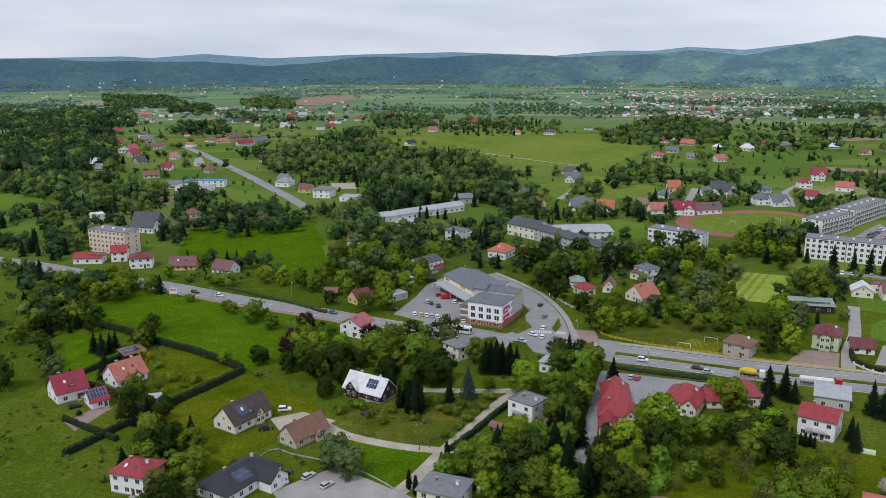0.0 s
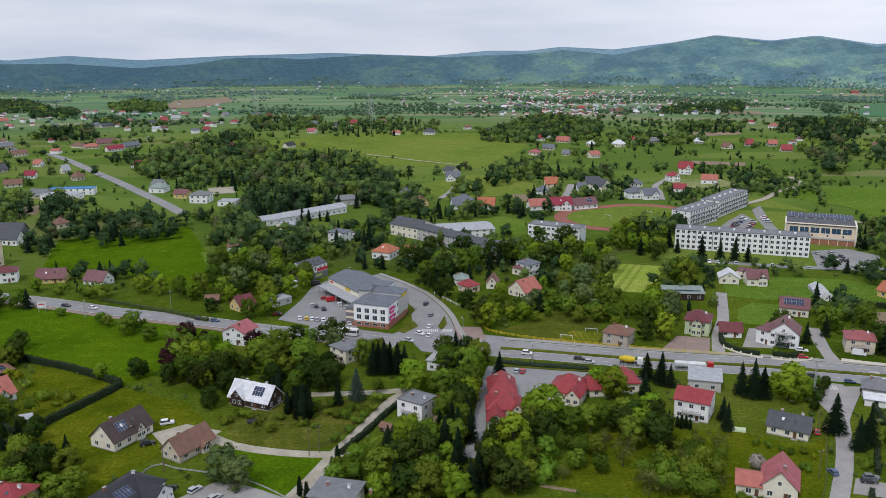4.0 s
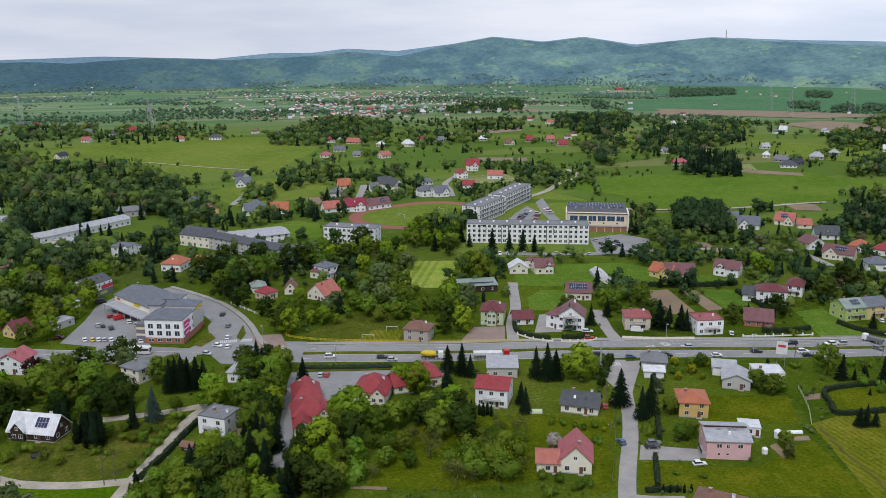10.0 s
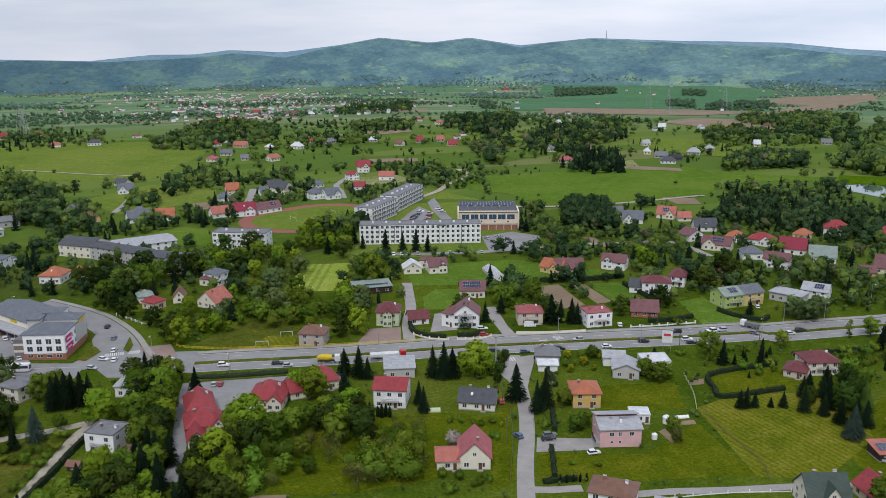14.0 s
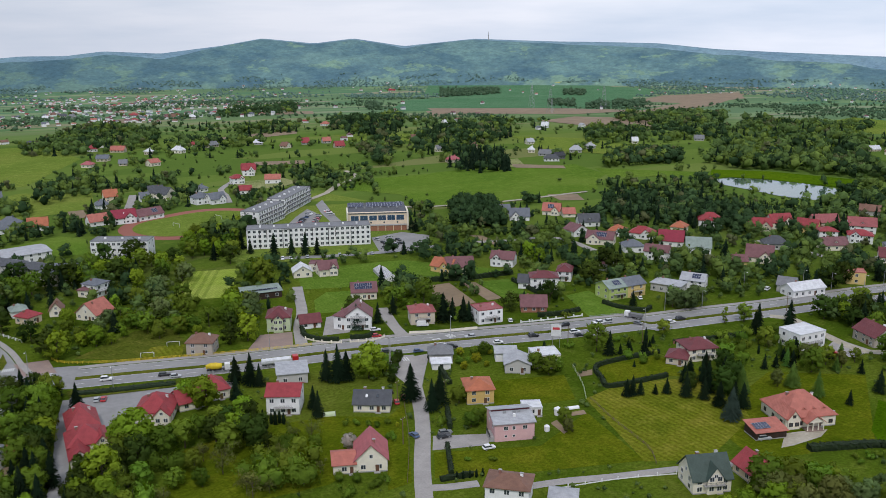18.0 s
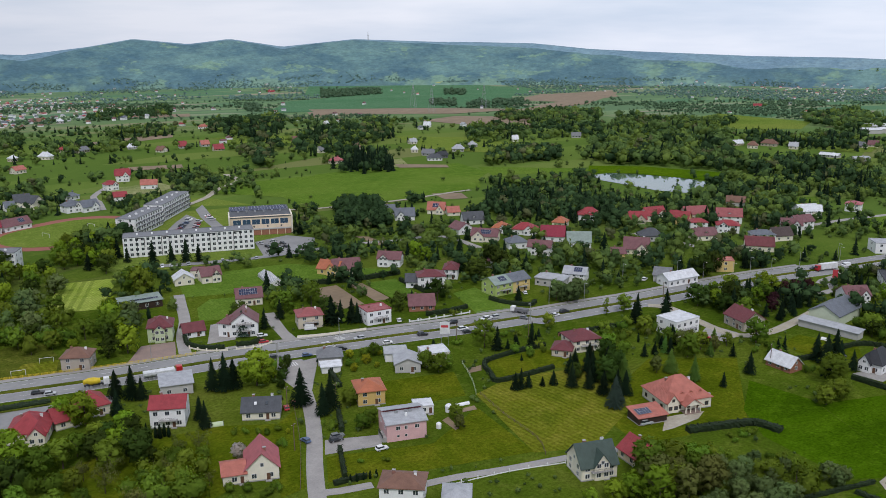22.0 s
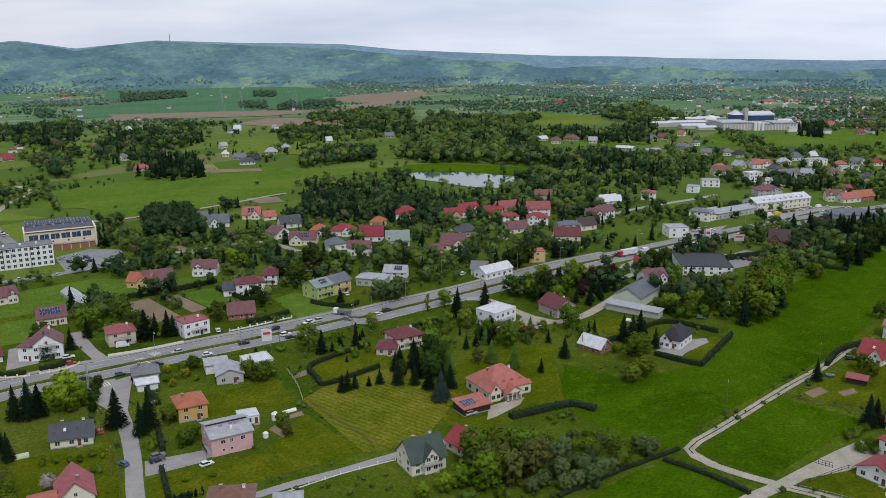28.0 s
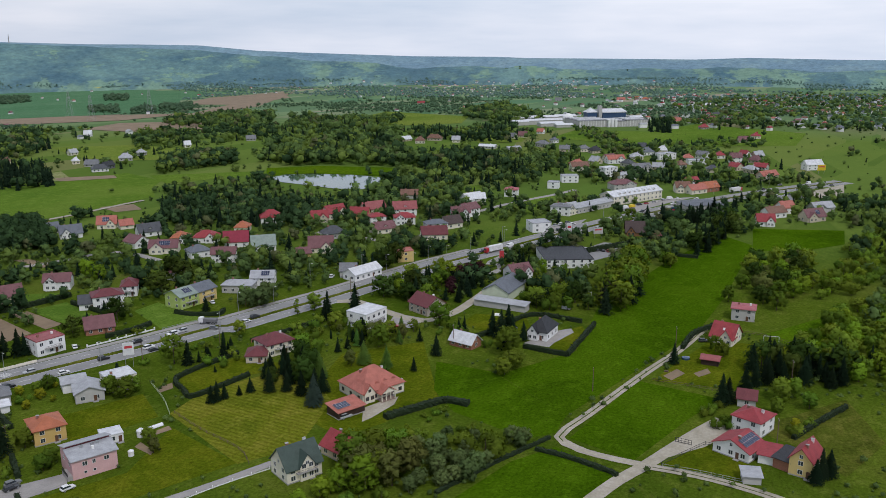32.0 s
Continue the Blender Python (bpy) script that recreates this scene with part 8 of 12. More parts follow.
# ---- houses and sheds ----
house(-50.1, 279.8, -28, 16.0, 9, 3, "p", 4.5, "wood", "white", "dark timber house with a white sheet-metal roof", near=1, pv=(4,2,1.5,1), wing=(-4.0, 4.6, 1.0, 3.6, 2.6), chim=2)
house(4.6, 265.8, -37, 9.9, 9, 6.3, "f", 0, "white", "grey", "white two-storey cube house with a flat grey roof", near=1, chim=2, balcony=1)
house(14.5, 272.0, -37, 6.5, 5, 2.5, "p", 1.6, "wood", "red", "small brown shed with a red roof beside a white house", near=0, chim=0, name="shed", cat="shed")
house(-3.5, 257.0, -37, 3.6, 2.6, 2.0, "p", 0.9, "wood", "brown", "low brown hutch on the grass", near=0, chim=0, name="shed", cat="shed")
house(-17.6, 207.2, -17, 12.2, 10, 6, "h", 0.6, "cream", "grey", "cream house with a low grey felt roof", near=1, chim=3)
house(-69.6, 215.9, 62, 21.0, 12, 3.2, "h", 3.4, "white", "black", "white bungalow with black hipped roof and solar panels", near=1, pv=(5,2,-4,1), chim=2, sky=0, wing=(4.5, 7.0, 5.0, 3.2, 2.6))
house(-60.2, 246.5, 55, 13.8, 8, 2.9, "p", 4, "beige", "brown", "old cottage with brown tiled roof", near=1, chim=1, wing=(2.2, 2.4, 1.5, 2.3, 1.2))
house(-81.8, 256.3, 60, 15.9, 10, 3.4, "p", 4.8, "cream", "dbrown", "cream house with dark brown roof and solar panels", near=1, pv=(4,2,-4,1), dorm=1, sky=2, wing=(2.6, 3.4, 0.5, 3.4, 2.6), chim=1)
house(-135.7, 287.5, 55, 12.1, 10, 3.2, "p", 4.8, "white", "salmon", "white house with salmon tiled roof and dormers", near=1, wing=(1.0, 4.0, 0.8, 3.2, 2.6), chim=2, sky=2)
house(-150.2, 271.6, 46, 10.6, 10, 4, "p", 5, "white", "crimson", "white house with crimson roof", near=1, dorm=1, sky=2)
house(-138.0, 266.3, 43, 5.8, 8, 3, "p", 3, "white", "crimson", "white garage with crimson roof and solar panels", near=1, pv=(6,2,-3,1), chim=0)
house(-104.4, 211.2, -14, 10.9, 10, 6, "h", 2.6, "white", "red", "white house with a red hipped roof", near=1, chim=2, sky=2)
house(-65.5, 342.1, -24, 10.3, 10, 5.4, "g", 2.6, "white", "pinkred", "white house with faded red gable roof", near=1, chim=1)
house(-21.8, 320.0, -46, 9.2, 9, 5.6, "h", 1.1, "cream", "grey", "cream cube house with low grey roof and balcony", near=1, chim=1, balcony=1)
house(15.8, 306.9, -25, 7.8, 9, 4.2, "h", 3.4, "white", "lgrey", "white house with pale grey hipped roof", near=1, chim=1)
house(-50.0, 422.7, 32, 5.7, 5, 2.6, "f", 0, "white", "white", "white kiosk with flat roof beside the lane", near=0, chim=0, name="kiosk", cat="kiosk")
house(-66.7, 387.5, 45, 8.4, 8, 3, "p", 3.6, "yellow", "maroon", "small yellow house with maroon roof", near=1, chim=1)
house(-51.3, 394.0, 44, 10.1, 7, 2.9, "f", 0, "grey", "lgrey", "small roadside shop with pale flat roof", near=0, chim=0, name="shop", cat="shop")
house(-85.1, 397.7, -0, 6.0, 6, 2.4, "p", 1.5, "wood", "brown", "brown garden shed among gardens", near=0, chim=0, name="shed", cat="shed")
house(-151.0, 433.0, -22, 11.6, 9, 3, "p", 4, "white", "plum", "white house with plum-brown roof", near=1, chim=1)
house(-174.7, 440.0, 4, 14.0, 9, 2.8, "p", 4, "yellow", "plum", "ochre house with plum-brown roof", near=1, chim=1, sky=2)
house(-198.1, 442.3, 16, 11.7, 10, 5.6, "h", 2.2, "white", "maroon", "white two-storey house with maroon hipped roof", near=1, chim=1)
house(-216.1, 455.4, 16, 8.3, 9, 5.6, "p", 3, "white", "red", "white house with bright red roof", near=1, chim=1)
house(-231.7, 449.8, 8, 15.6, 9, 3.4, "p", 2, "white", "red", "low white commercial building with red roof", near=0, chim=0, pv=(8,1,2,1), name="shop", cat="shop")
house(-274.0, 553.8, 37, 8.2, 9, 5.5, "f", 0, "white", "white", "white flat-roofed house among gardens", near=0, chim=0)
house(-233.3, 526.4, -16, 17.5, 9, 4, "p", 4.2, "white", "dgrey", "white house with dark grey steep roof", near=1, chim=1)
house(-91.9, 499.9, -0, 7.4, 9, 3, "p", 3.2, "white", "brown", "white cottage with brown roof", near=0, chim=1)
house(-6.5, 474.5, -27, 11.1, 12, 4.2, "h", 3.8, "white", "orange", "white villa with orange-red hipped roof", near=1, chim=1, sky=1)
house(9.0, 480.6, -27, 5.7, 7, 2.8, "p", 2.5, "white", "orange", "small outbuilding with orange roof", near=0, chim=0, name="outbuilding", cat="outbuilding")
house(-33.7, 515.8, -24, 10.9, 9, 5.6, "h", 1.6, "white", "slate", "white two-storey house with slate roof", near=0, chim=1)
house(-26.2, 524.6, 31, 8.7, 8, 3.6, "f", 0, "white", "grey", "white flat-roofed garage block", near=0, chim=0, name="garage", cat="garage")
house(-78.9, 567.3, 32, 16.4, 12, 4, "p", 2, "white", "lgrey", "long white workshop with pale sheet roof", near=0, chim=0, name="workshop", cat="workshop")
house(-51.6, 589.1, 41, 53.8, 13, 4.2, "p", 2, "white", "lgrey", "long warehouse with pale grey roof", near=0, chim=0, name="warehouse", cat="warehouse")
house(-30.8, 633.6, 14, 17.0, 12, 4, "m", 1.2, "grey", "grey", "grey open-sided warehouse among gardens", near=0, chim=0, name="warehouse", cat="warehouse")
house(-66.6, 551.0, -32, 18.7, 10, 4, "f", 0, "cream", "lgrey", "cream flat-roofed depot among gardens", near=0, chim=0, name="depot", cat="depot")
house(-143.4, 649.4, -10, 13.6, 13, 6.2, "h", 2.4, "white", "grey", "white fire station with hose tower", near=0, chim=1, name="fire_station", cat="fire station")
house(-186.2, 696.6, -13, 12.6, 11, 3.6, "h", 3, "white", "ggreen", "white shop with grey-green roof", near=0, chim=0)
house(-120.4, 635.8, -10, 13.2, 12, 3.4, "f", 0, "white", "lgrey", "low white store building", near=0, chim=0, name="store", cat="shop")
house(-161.7, 670.8, -14, 10.7, 9, 3.2, "p", 2.5, "yellow", "plum", "yellow house with brown roof", near=0, chim=1)
house(-253.3, 672.6, -6, 28.9, 12, 4, "f", 0, "white", "lgrey", "long white shop with flat roof", near=0, chim=0, name="shop", cat="shop")
house(-250.7, 692.9, 3, 33.8, 10, 5, "f", 0, "white", "blue", "white store with bright blue roof edge", near=0, chim=0, name="store", cat="shop")
house(52.8, 729.5, -1, 11.9, 9, 3.4, "p", 3.6, "white", "slate", "white farmhouse with slate roof", near=0, chim=1)
house(21.8, 623.4, 10, 10.9, 8, 3.4, "g", 3.6, "yellow", "brown", "small yellow house with brown gable", near=0, chim=1)
house(8.0, 634.1, 12, 9.4, 6, 2.6, "m", 1, "wood", "grey", "grey garden shed among gardens", near=0, chim=0, name="shed", cat="shed")
house(50.4, 610.7, 9, 12.4, 10, 3, "p", 4, "white", "slate", "white bungalow with dark slate roof", near=0, chim=1)
house(67.4, 608.5, -10, 12.0, 10, 3, "p", 4, "white", "orange", "house with orange roof", near=0, chim=1)
house(117.8, 658.5, -1, 9.0, 10, 3.4, "h", 3.8, "white", "slate", "white villa with slate hipped roof", near=0, chim=1)
house(128.9, 685.1, -1, 9.8, 10, 4, "p", 4, "peach", "orange", "peach house with orange roof", near=0, chim=1)
house(150.4, 670.0, -1, 6.6, 9, 3.2, "p", 4, "white", "slate", "white gabled house with slate roof", near=0, chim=1)
house(160.7, 676.1, -62, 19.7, 10, 4.5, "p", 4, "cream", "dgrey", "cream house with dark grey roof", near=0, chim=1)
house(104.4, 602.2, 8, 12.3, 10, 3, "p", 3.6, "white", "salmon", "house with salmon roof", near=0, chim=1)
house(119.9, 599.1, -1, 15.3, 10, 4, "p", 4, "white", "crimson", "white house with crimson roof", near=0, chim=1, sky=1)
house(138.8, 603.7, 18, 18.8, 10, 3.2, "p", 3.4, "white", "plum", "white bungalow with plum roof and solar panels", near=0, chim=1, pv=(4,2,2,1))
house(185.0, 638.4, 11, 11.2, 10, 4.4, "h", 3.4, "white", "slate", "white villa with slate roof", near=0, chim=1)
house(195.4, 633.9, 10, 12.0, 10, 3.4, "p", 3.6, "white", "slate", "white bungalow with slate roof", near=0, chim=1)
house(237.2, 710.7, -0, 10.2, 9, 4.6, "h", 2.6, "white", "red", "white house with red roof", near=0, chim=1)
house(259.9, 750.3, -17, 10.6, 10, 5.0, "p", 4.4, "white", "red", "white villa with bright red roof", near=0, chim=1)
house(261.8, 697.0, -25, 12.8, 10, 3.6, "p", 3, "white", "salmon", "white house with salmon roof", near=0, chim=1)
house(225.7, 660.8, -15, 9.4, 10, 3.4, "p", 3, "white", "red", "white house with red roof and dormer", near=0, chim=1)
house(59.3, 398.7, -54, 11.5, 11, 3.4, "g", 4.8, "cream", "salmon", "cream villa with salmon tiled roof and dormers", near=1, chim=1, sky=2)
house(48.9, 412.5, -13, 5.6, 8, 3, "g", 3.4, "cream", "brown", "small cottage with rust-brown roof", near=1, chim=1)
house(39.6, 407.6, 35, 7.3, 8, 3.4, "h", 2.6, "peach", "red", "peach house with red roof", near=1, chim=1)
house(34.8, 420.2, 1, 6.9, 8, 3, "h", 2.4, "white", "ggreen", "house with pale green sheet roof", near=0, chim=1)
house(73.7, 435.2, 34, 8.8, 9, 6.2, "h", 2.2, "white", "slate", "white house with slate hipped roof and balconies", near=1, chim=1, balcony=1)
house(66.4, 435.9, -41, 9.7, 8, 3.6, "h", 2.2, "cream", "plum", "cream house with plum hipped roof", near=1, chim=1)
house(89.3, 328.9, -33, 10.4, 9, 5.2, "h", 2.8, "stone", "brown", "weathered house with rusty brown roof", near=1, chim=2)
house(126.6, 339.1, -26, 9.9, 11, 6.2, "h", 3.4, "green", "maroon", "pale green house with maroon roof and columned balcony", near=1, chim=2, balcony=1, wing=(0, 4.0, 1.6, 6.0, 1.6))
house(139.8, 335.1, -12, 8.8, 7, 2.8, "p", 2.8, "white", "maroon", "white garage with maroon roof", near=1, chim=0, name="garage", cat="garage")
house(155.9, 322.2, -29, 11.7, 11, 6.2, "g", 4.4, "white", "plum", "large white house with plum roof and balcony", near=1, chim=2, balcony=2)
house(149.6, 327.1, -54, 5.6, 9, 6, "h", 2, "white", "plum", "white house wing with plum hipped roof", near=1, chim=1)
house(178.1, 359.8, -22, 11.9, 9, 4, "p", 3.6, "cream", "plum", "cream house with plum roof and solar panels", near=1, pv=(8,2,-4,1), chim=1)
house(183.3, 313.5, -22, 10.7, 10, 5.6, "h", 2.4, "beige", "dullred", "beige two-storey house with dull red roof", near=1, chim=2, balcony=1)
house(209.2, 298.8, -11, 11.5, 10, 6.2, "f", 0, "white", "dullred", "white two-storey house with a flat reddish roof", near=1, chim=2, balcony=1)
house(234.4, 300.7, -33, 11.7, 9, 3, "p", 4, "brick", "plum", "brick bungalow with plum-brown roof", near=1, chim=1)
house(260.4, 326.1, -33, 13.7, 10, 6.2, "h", 2.4, "white", "maroon", "white house with maroon hipped roof", near=1, chim=1, balcony=1)
house(253.6, 333.2, -39, 6.3, 8, 3.4, "p", 3, "white", "dgrey", "white annexe with dark grey roof", near=1, chim=0)
house(278.2, 332.9, -45, 7.4, 11, 5.2, "h", 2.8, "white", "maroon", "white villa with maroon hipped roof", near=1, chim=1, balcony=1)
house(280.3, 294.6, -5, 11.0, 11, 6, "p", 2.6, "lime", "ggreen", "lime green semi-detached house with grey-green roof", near=1, chim=1, pv=(4,2,-1,1), balcony=1)
house(291.1, 293.7, -4, 10.7, 11, 6, "p", 2.6, "yellow", "slate", "yellow semi-detached house with slate roof", near=1, chim=1, balcony=1)
house(280.7, 305.1, -66, 4.9, 7, 3, "p", 2, "white", "lgrey", "small white outbuilding with pale roof", near=0, chim=0, name="outbuilding", cat="outbuilding")
house(168.6, 411.7, -16, 9.6, 9, 3.2, "g", 3, "cream", "white", "cream barn with white gable roof", near=0, chim=0, name="barn", cat="barn")
house(181.3, 407.1, -9, 9.9, 9, 3.6, "p", 3, "cream", "plum", "cream house with plum roof", near=0, chim=1)
house(178.6, 419.8, -33, 6.2, 8, 4, "f", 0, "cream", "plum", "cream annexe with flat plum roof", near=0, chim=0)
house(137.1, 386.9, -8, 19.0, 9, 3.4, "m", 1, "wood", "ggreen", "long open shed with green sheet roof and solar panels", near=0, pv=(14,1,-6,1), chim=0, name="shed", cat="shed")
house(166.6, 213.3, -29, 6.5, 6, 2.8, "f", 0, "white", "white", "white garage with flat roof", near=1, chim=0, name="garage", cat="garage")
house(157.4, 230.5, -24, 9.4, 11, 5.2, "h", 2.4, "ochre", "orange", "ochre house with orange-red hipped roof", near=1, chim=1)
house(122.6, 244.6, -34, 12.3, 9, 3.1, "p", 3.2, "cream", "dgrey", "cream bungalow with dark grey roof", near=1, chim=2, sky=2)
house(103.7, 208.1, -26, 9.4, 12, 4, "g", 4.6, "cream", "pinkred", "cream house with pinkish red gable roof", near=1, chim=1)
house(96.4, 211.0, -22, 6.3, 9, 3.2, "p", 1.8, "cream", "salmon", "cream house wing with salmon roof", near=1, chim=0, balcony=0)
house(96.6, 258.8, -31, 11.0, 11, 6.8, "p", 2.4, "white", "red", "white two-storey house with bright red roof and balcony", near=1, chim=1, balcony=1)
house(109.6, 281.9, -19, 10.9, 10, 4, "m", 0.8, "grey", "lgrey", "pale grey-roofed workshop among gardens", near=0, chim=0, name="workshop", cat="workshop")
house(32.3, 256.5, -5, 5.5, 9, 3.0, "g", 2.4, "cream", "red", "low cream inn annexe with bright red roof", near=1, chim=0)
house(35.7, 263.4, -5, 11.3, 11, 3.7, "h", 4.4, "cream", "red", "cream inn with bright red hipped roof and gable", near=1, chim=1, sky=1, wing=(4.2, 4.2, 0.9, 3.7, 2.4))
house(36.9, 276.5, -4, 9.2, 13, 3.8, "h", 5.2, "cream", "red", "rear wing of the cream inn with red hipped roof", near=1, chim=2)
house(58.2, 276.1, -26, 11.9, 13, 3.5, "h", 4.6, "cream", "red", "cream pavilion with bright red hipped roof", near=1, chim=2, sky=1, wing=(3.2, 5.0, 2.4, 3.4, 2.6))
house(72.4, 279.5, 1, 9.1, 10, 3.0, "p", 3.0, "cream", "red", "cream hall with bright red roof", near=1, chim=2, sky=1)
house(166.3, 271.0, -29, 9.1, 8, 3.4, "h", 3, "grey", "grey", "small roadside house with grey roof", near=1, chim=1)
house(162.5, 264.3, -26, 7.1, 4, 2.6, "m", 0.6, "white", "white", "white lean-to shed among gardens", near=0, chim=0, name="shed", cat="shed")
house(184.7, 246.0, -34, 9.5, 10, 3.6, "g", 2, "grey", "lgrey", "workshop with pale sheet roof and timber gable", near=1, chim=0, name="workshop", cat="workshop")
house(188.0, 258.1, -30, 8.1, 8, 3.6, "p", 1.4, "white", "lgrey", "low workshop with silver roof", near=0, chim=0, name="workshop", cat="workshop")
house(197.5, 244.3, -22, 10.3, 9, 5, "f", 0, "cream", "white", "cream garage building with white flat roof", near=1, chim=1)
house(252.8, 217.5, -20, 12.0, 11, 5, "h", 3, "cream", "maroon", "cream house with maroon hipped roof and balconies", near=1, chim=2, balcony=1)
house(240.6, 220.0, -56, 7.7, 9, 2.9, "h", 2.4, "beige", "maroon", "low garage with maroon hipped roof", near=1, chim=0, name="garage", cat="garage")
house(299.8, 203.4, -6, 14.0, 11, 6.6, "f", 0, "white", "white", "white modern cube house with roof terrace", near=1, chim=0, pv=None, balcony=1)
house(323.3, 196.5, -109, 13.0, 11, 4.4, "p", 3.6, "stone", "maroon", "grey house with maroon roof", near=1, chim=2)
house(293.7, 158.7, -98, 10.9, 7, 2.5, "p", 3.2, "brick", "white", "brick shed with rusty white sheet roof", near=1, chim=1, name="shed", cat="shed")
house(237.0, 158.5, -22, 17.6, 15, 3.8, "h", 6.2, "cream", "salmon", "large cream mansion with salmon tiled roof and dormers", near=1, chim=3, dorm=4, frames="brown", porch=1, wing=(-6.2, 4.2, 0.6, 3.8, 2.6))
house(219.3, 159.6, -20, 10.5, 7, 2.6, "m", 1, "wood", "salmon", "open carport with salmon roof and solar panels", near=1, pv=(5,2,-4,1), chim=0, win=False, name="carport", cat="carport")
house(178.0, 146.8, -23, 11.2, 10, 4.4, "p", 5, "cream", "green", "cream house with dark green steep roof", near=1, chim=2, wing=(0.6, 4.6, 0.7, 4.8, 3.2), balcony=1)
house(191.4, 146.1, -104, 13.0, 9, 3.2, "p", 3.6, "peach", "red", "peach bungalow with red roof", near=1, chim=1, sky=1)
house(125.5, 171.2, -45, 11.9, 9, 5.6, "h", 2.2, "white", "brown", "white house with weathered brown roof", near=1, chim=2)
house(136.5, 161.0, -42, 7.3, 8, 2.8, "h", 1.6, "white", "lgrey", "low building with pale grey roof", near=0, chim=0)
house(307.3, 290.9, -66, 14.8, 10, 4, "h", 1.8, "grey", "lgrey", "grey house with pale hipped roof", near=1, chim=1)
house(322.8, 288.1, -59, 11.5, 10, 4.4, "p", 2.6, "white", "lgrey", "white house with pale roof and solar panels", near=1, chim=1, pv=(4,2,0,1))
house(346.9, 462.5, -31, 13.1, 9, 3, "p", 4, "white", "slate", "white house with slate roof", near=0, chim=1)
house(351.5, 485.2, -23, 6.9, 8, 3, "p", 3.4, "white", "slate", "house with dark slate roof", near=0, chim=1)
house(375.9, 465.5, -48, 12.0, 9, 3, "p", 4, "cream", "salmon", "cream house with salmon roof and solar panels", near=0, chim=1, pv=(4,2,-2,1))
house(382.2, 453.1, -26, 8.5, 8, 2.8, "p", 3.2, "cream", "salmon", "small cream house with salmon roof", near=0, chim=0)
house(374.5, 423.3, -25, 14.0, 9, 3.4, "p", 4.4, "white", "dgrey", "white house with dark grey roof and dormers", near=0, chim=1, dorm=1)
house(352.0, 405.5, -4, 11.1, 11, 3.6, "g", 3.4, "white", "plum", "white house with plum roof", near=0, chim=1)
house(346.0, 382.2, -54, 16.1, 10, 3.4, "p", 3.2, "cream", "plum", "cream house with brown roof and solar panels", near=0, chim=1, pv=(6,2,-2,1))
house(369.4, 393.5, -57, 9.9, 10, 3, "h", 3, "white", "orange", "white bungalow with orange hipped roof", near=0, chim=1)
house(377.5, 380.1, -57, 14.7, 11, 3, "h", 3.2, "white", "red", "white bungalow with red hipped roof", near=0, chim=1)
house(409.3, 380.1, -61, 8.9, 10, 3.4, "h", 3.4, "cream", "orange", "cream house with orange roof", near=0, chim=1)
house(440.0, 380.7, -46, 14.5, 11, 4, "h", 4.6, "white", "red", "white villa with red roof", near=0, chim=1, dorm=1)
house(378.0, 355.7, -50, 14.2, 10, 3.4, "p", 4.6, "white", "crimson", "white house with crimson roof", near=0, chim=1)
house(378.6, 334.6, -44, 13.7, 10, 3.4, "p", 4.4, "white", "ggreen", "white house with grey-green roof", near=0, chim=1)
house(350.2, 356.4, -25, 11.5, 10, 3.4, "h", 2.8, "white", "slate", "white house with slate hipped roof", near=0, chim=1)
house(347.7, 337.4, -55, 13.2, 9, 4.6, "p", 2.6, "white", "plum", "white house with plum-grey roof", near=0, chim=1)
house(377.0, 303.5, -39, 7.5, 9, 3, "p", 2.6, "yellow", "plum", "yellow cottage with plum roof", near=0, chim=1)
house(391.0, 302.8, -54, 14.0, 11, 3.2, "p", 4.8, "cream", "plum", "cream house with steep plum roof", near=0, chim=2)
house(268.3, 373.4, -49, 12.7, 9, 4, "p", 2.8, "white", "plum", "white house with grey-plum roof", near=0, chim=1)
house(308.2, 337.8, -69, 6.8, 8, 4, "h", 2, "white", "plum", "small white house with plum roof", near=0, chim=1)
house(233.9, 381.2, -65, 12.4, 9, 3, "p", 3.2, "yellow", "orange", "yellow house with orange roof", near=0, chim=1)
house(241.6, 373.6, -25, 14.4, 10, 3.4, "p", 3.8, "beige", "plum", "beige house with plum roof", near=0, chim=1)
house(455.4, 353.8, -39, 14.0, 9, 3.2, "p", 3.8, "beige", "red", "beige house with red roof", near=0, chim=1)
house(473.8, 351.2, -18, 14.9, 9, 4, "p", 4, "cream", "red", "cream house with red roof", near=0, chim=1)
house(475.6, 335.5, -70, 12.9, 9, 3.4, "p", 4, "yellow", "red", "yellow house with red roof", near=0, chim=1)
house(498.9, 336.7, -27, 16.8, 9, 3.6, "p", 3.8, "beige", "dullred", "beige house with dull red roof", near=0, chim=1)
house(472.4, 317.0, -39, 11.0, 9, 4.4, "h", 1.8, "white", "red", "white house with red hipped roof", near=0, chim=1)
house(503.4, 315.2, -51, 16.1, 11, 5, "p", 4.4, "white", "dullred", "white villa with dull red roof", near=0, chim=1, dorm=1)
house(478.5, 300.0, -52, 13.7, 10, 4.4, "h", 2.4, "white", "red", "white house with bright red roof", near=0, chim=1)
house(424.1, 316.9, -39, 13.8, 10, 3, "h", 3.6, "grey", "dgrey", "house with dark grey hipped roof", near=0, chim=1)
house(451.4, 296.9, -27, 14.3, 10, 3.4, "p", 3.6, "cream", "plum", "cream house with plum-grey roof", near=0, chim=1, dorm=1)
house(451.1, 261.4, -53, 15.7, 11, 3.2, "p", 3.6, "cream", "maroon", "long house with maroon roof", near=0, chim=2)
house(473.8, 272.6, -44, 14.2, 9, 4, "h", 2, "white", "slate", "white house with blue-grey roof", near=0, chim=1)
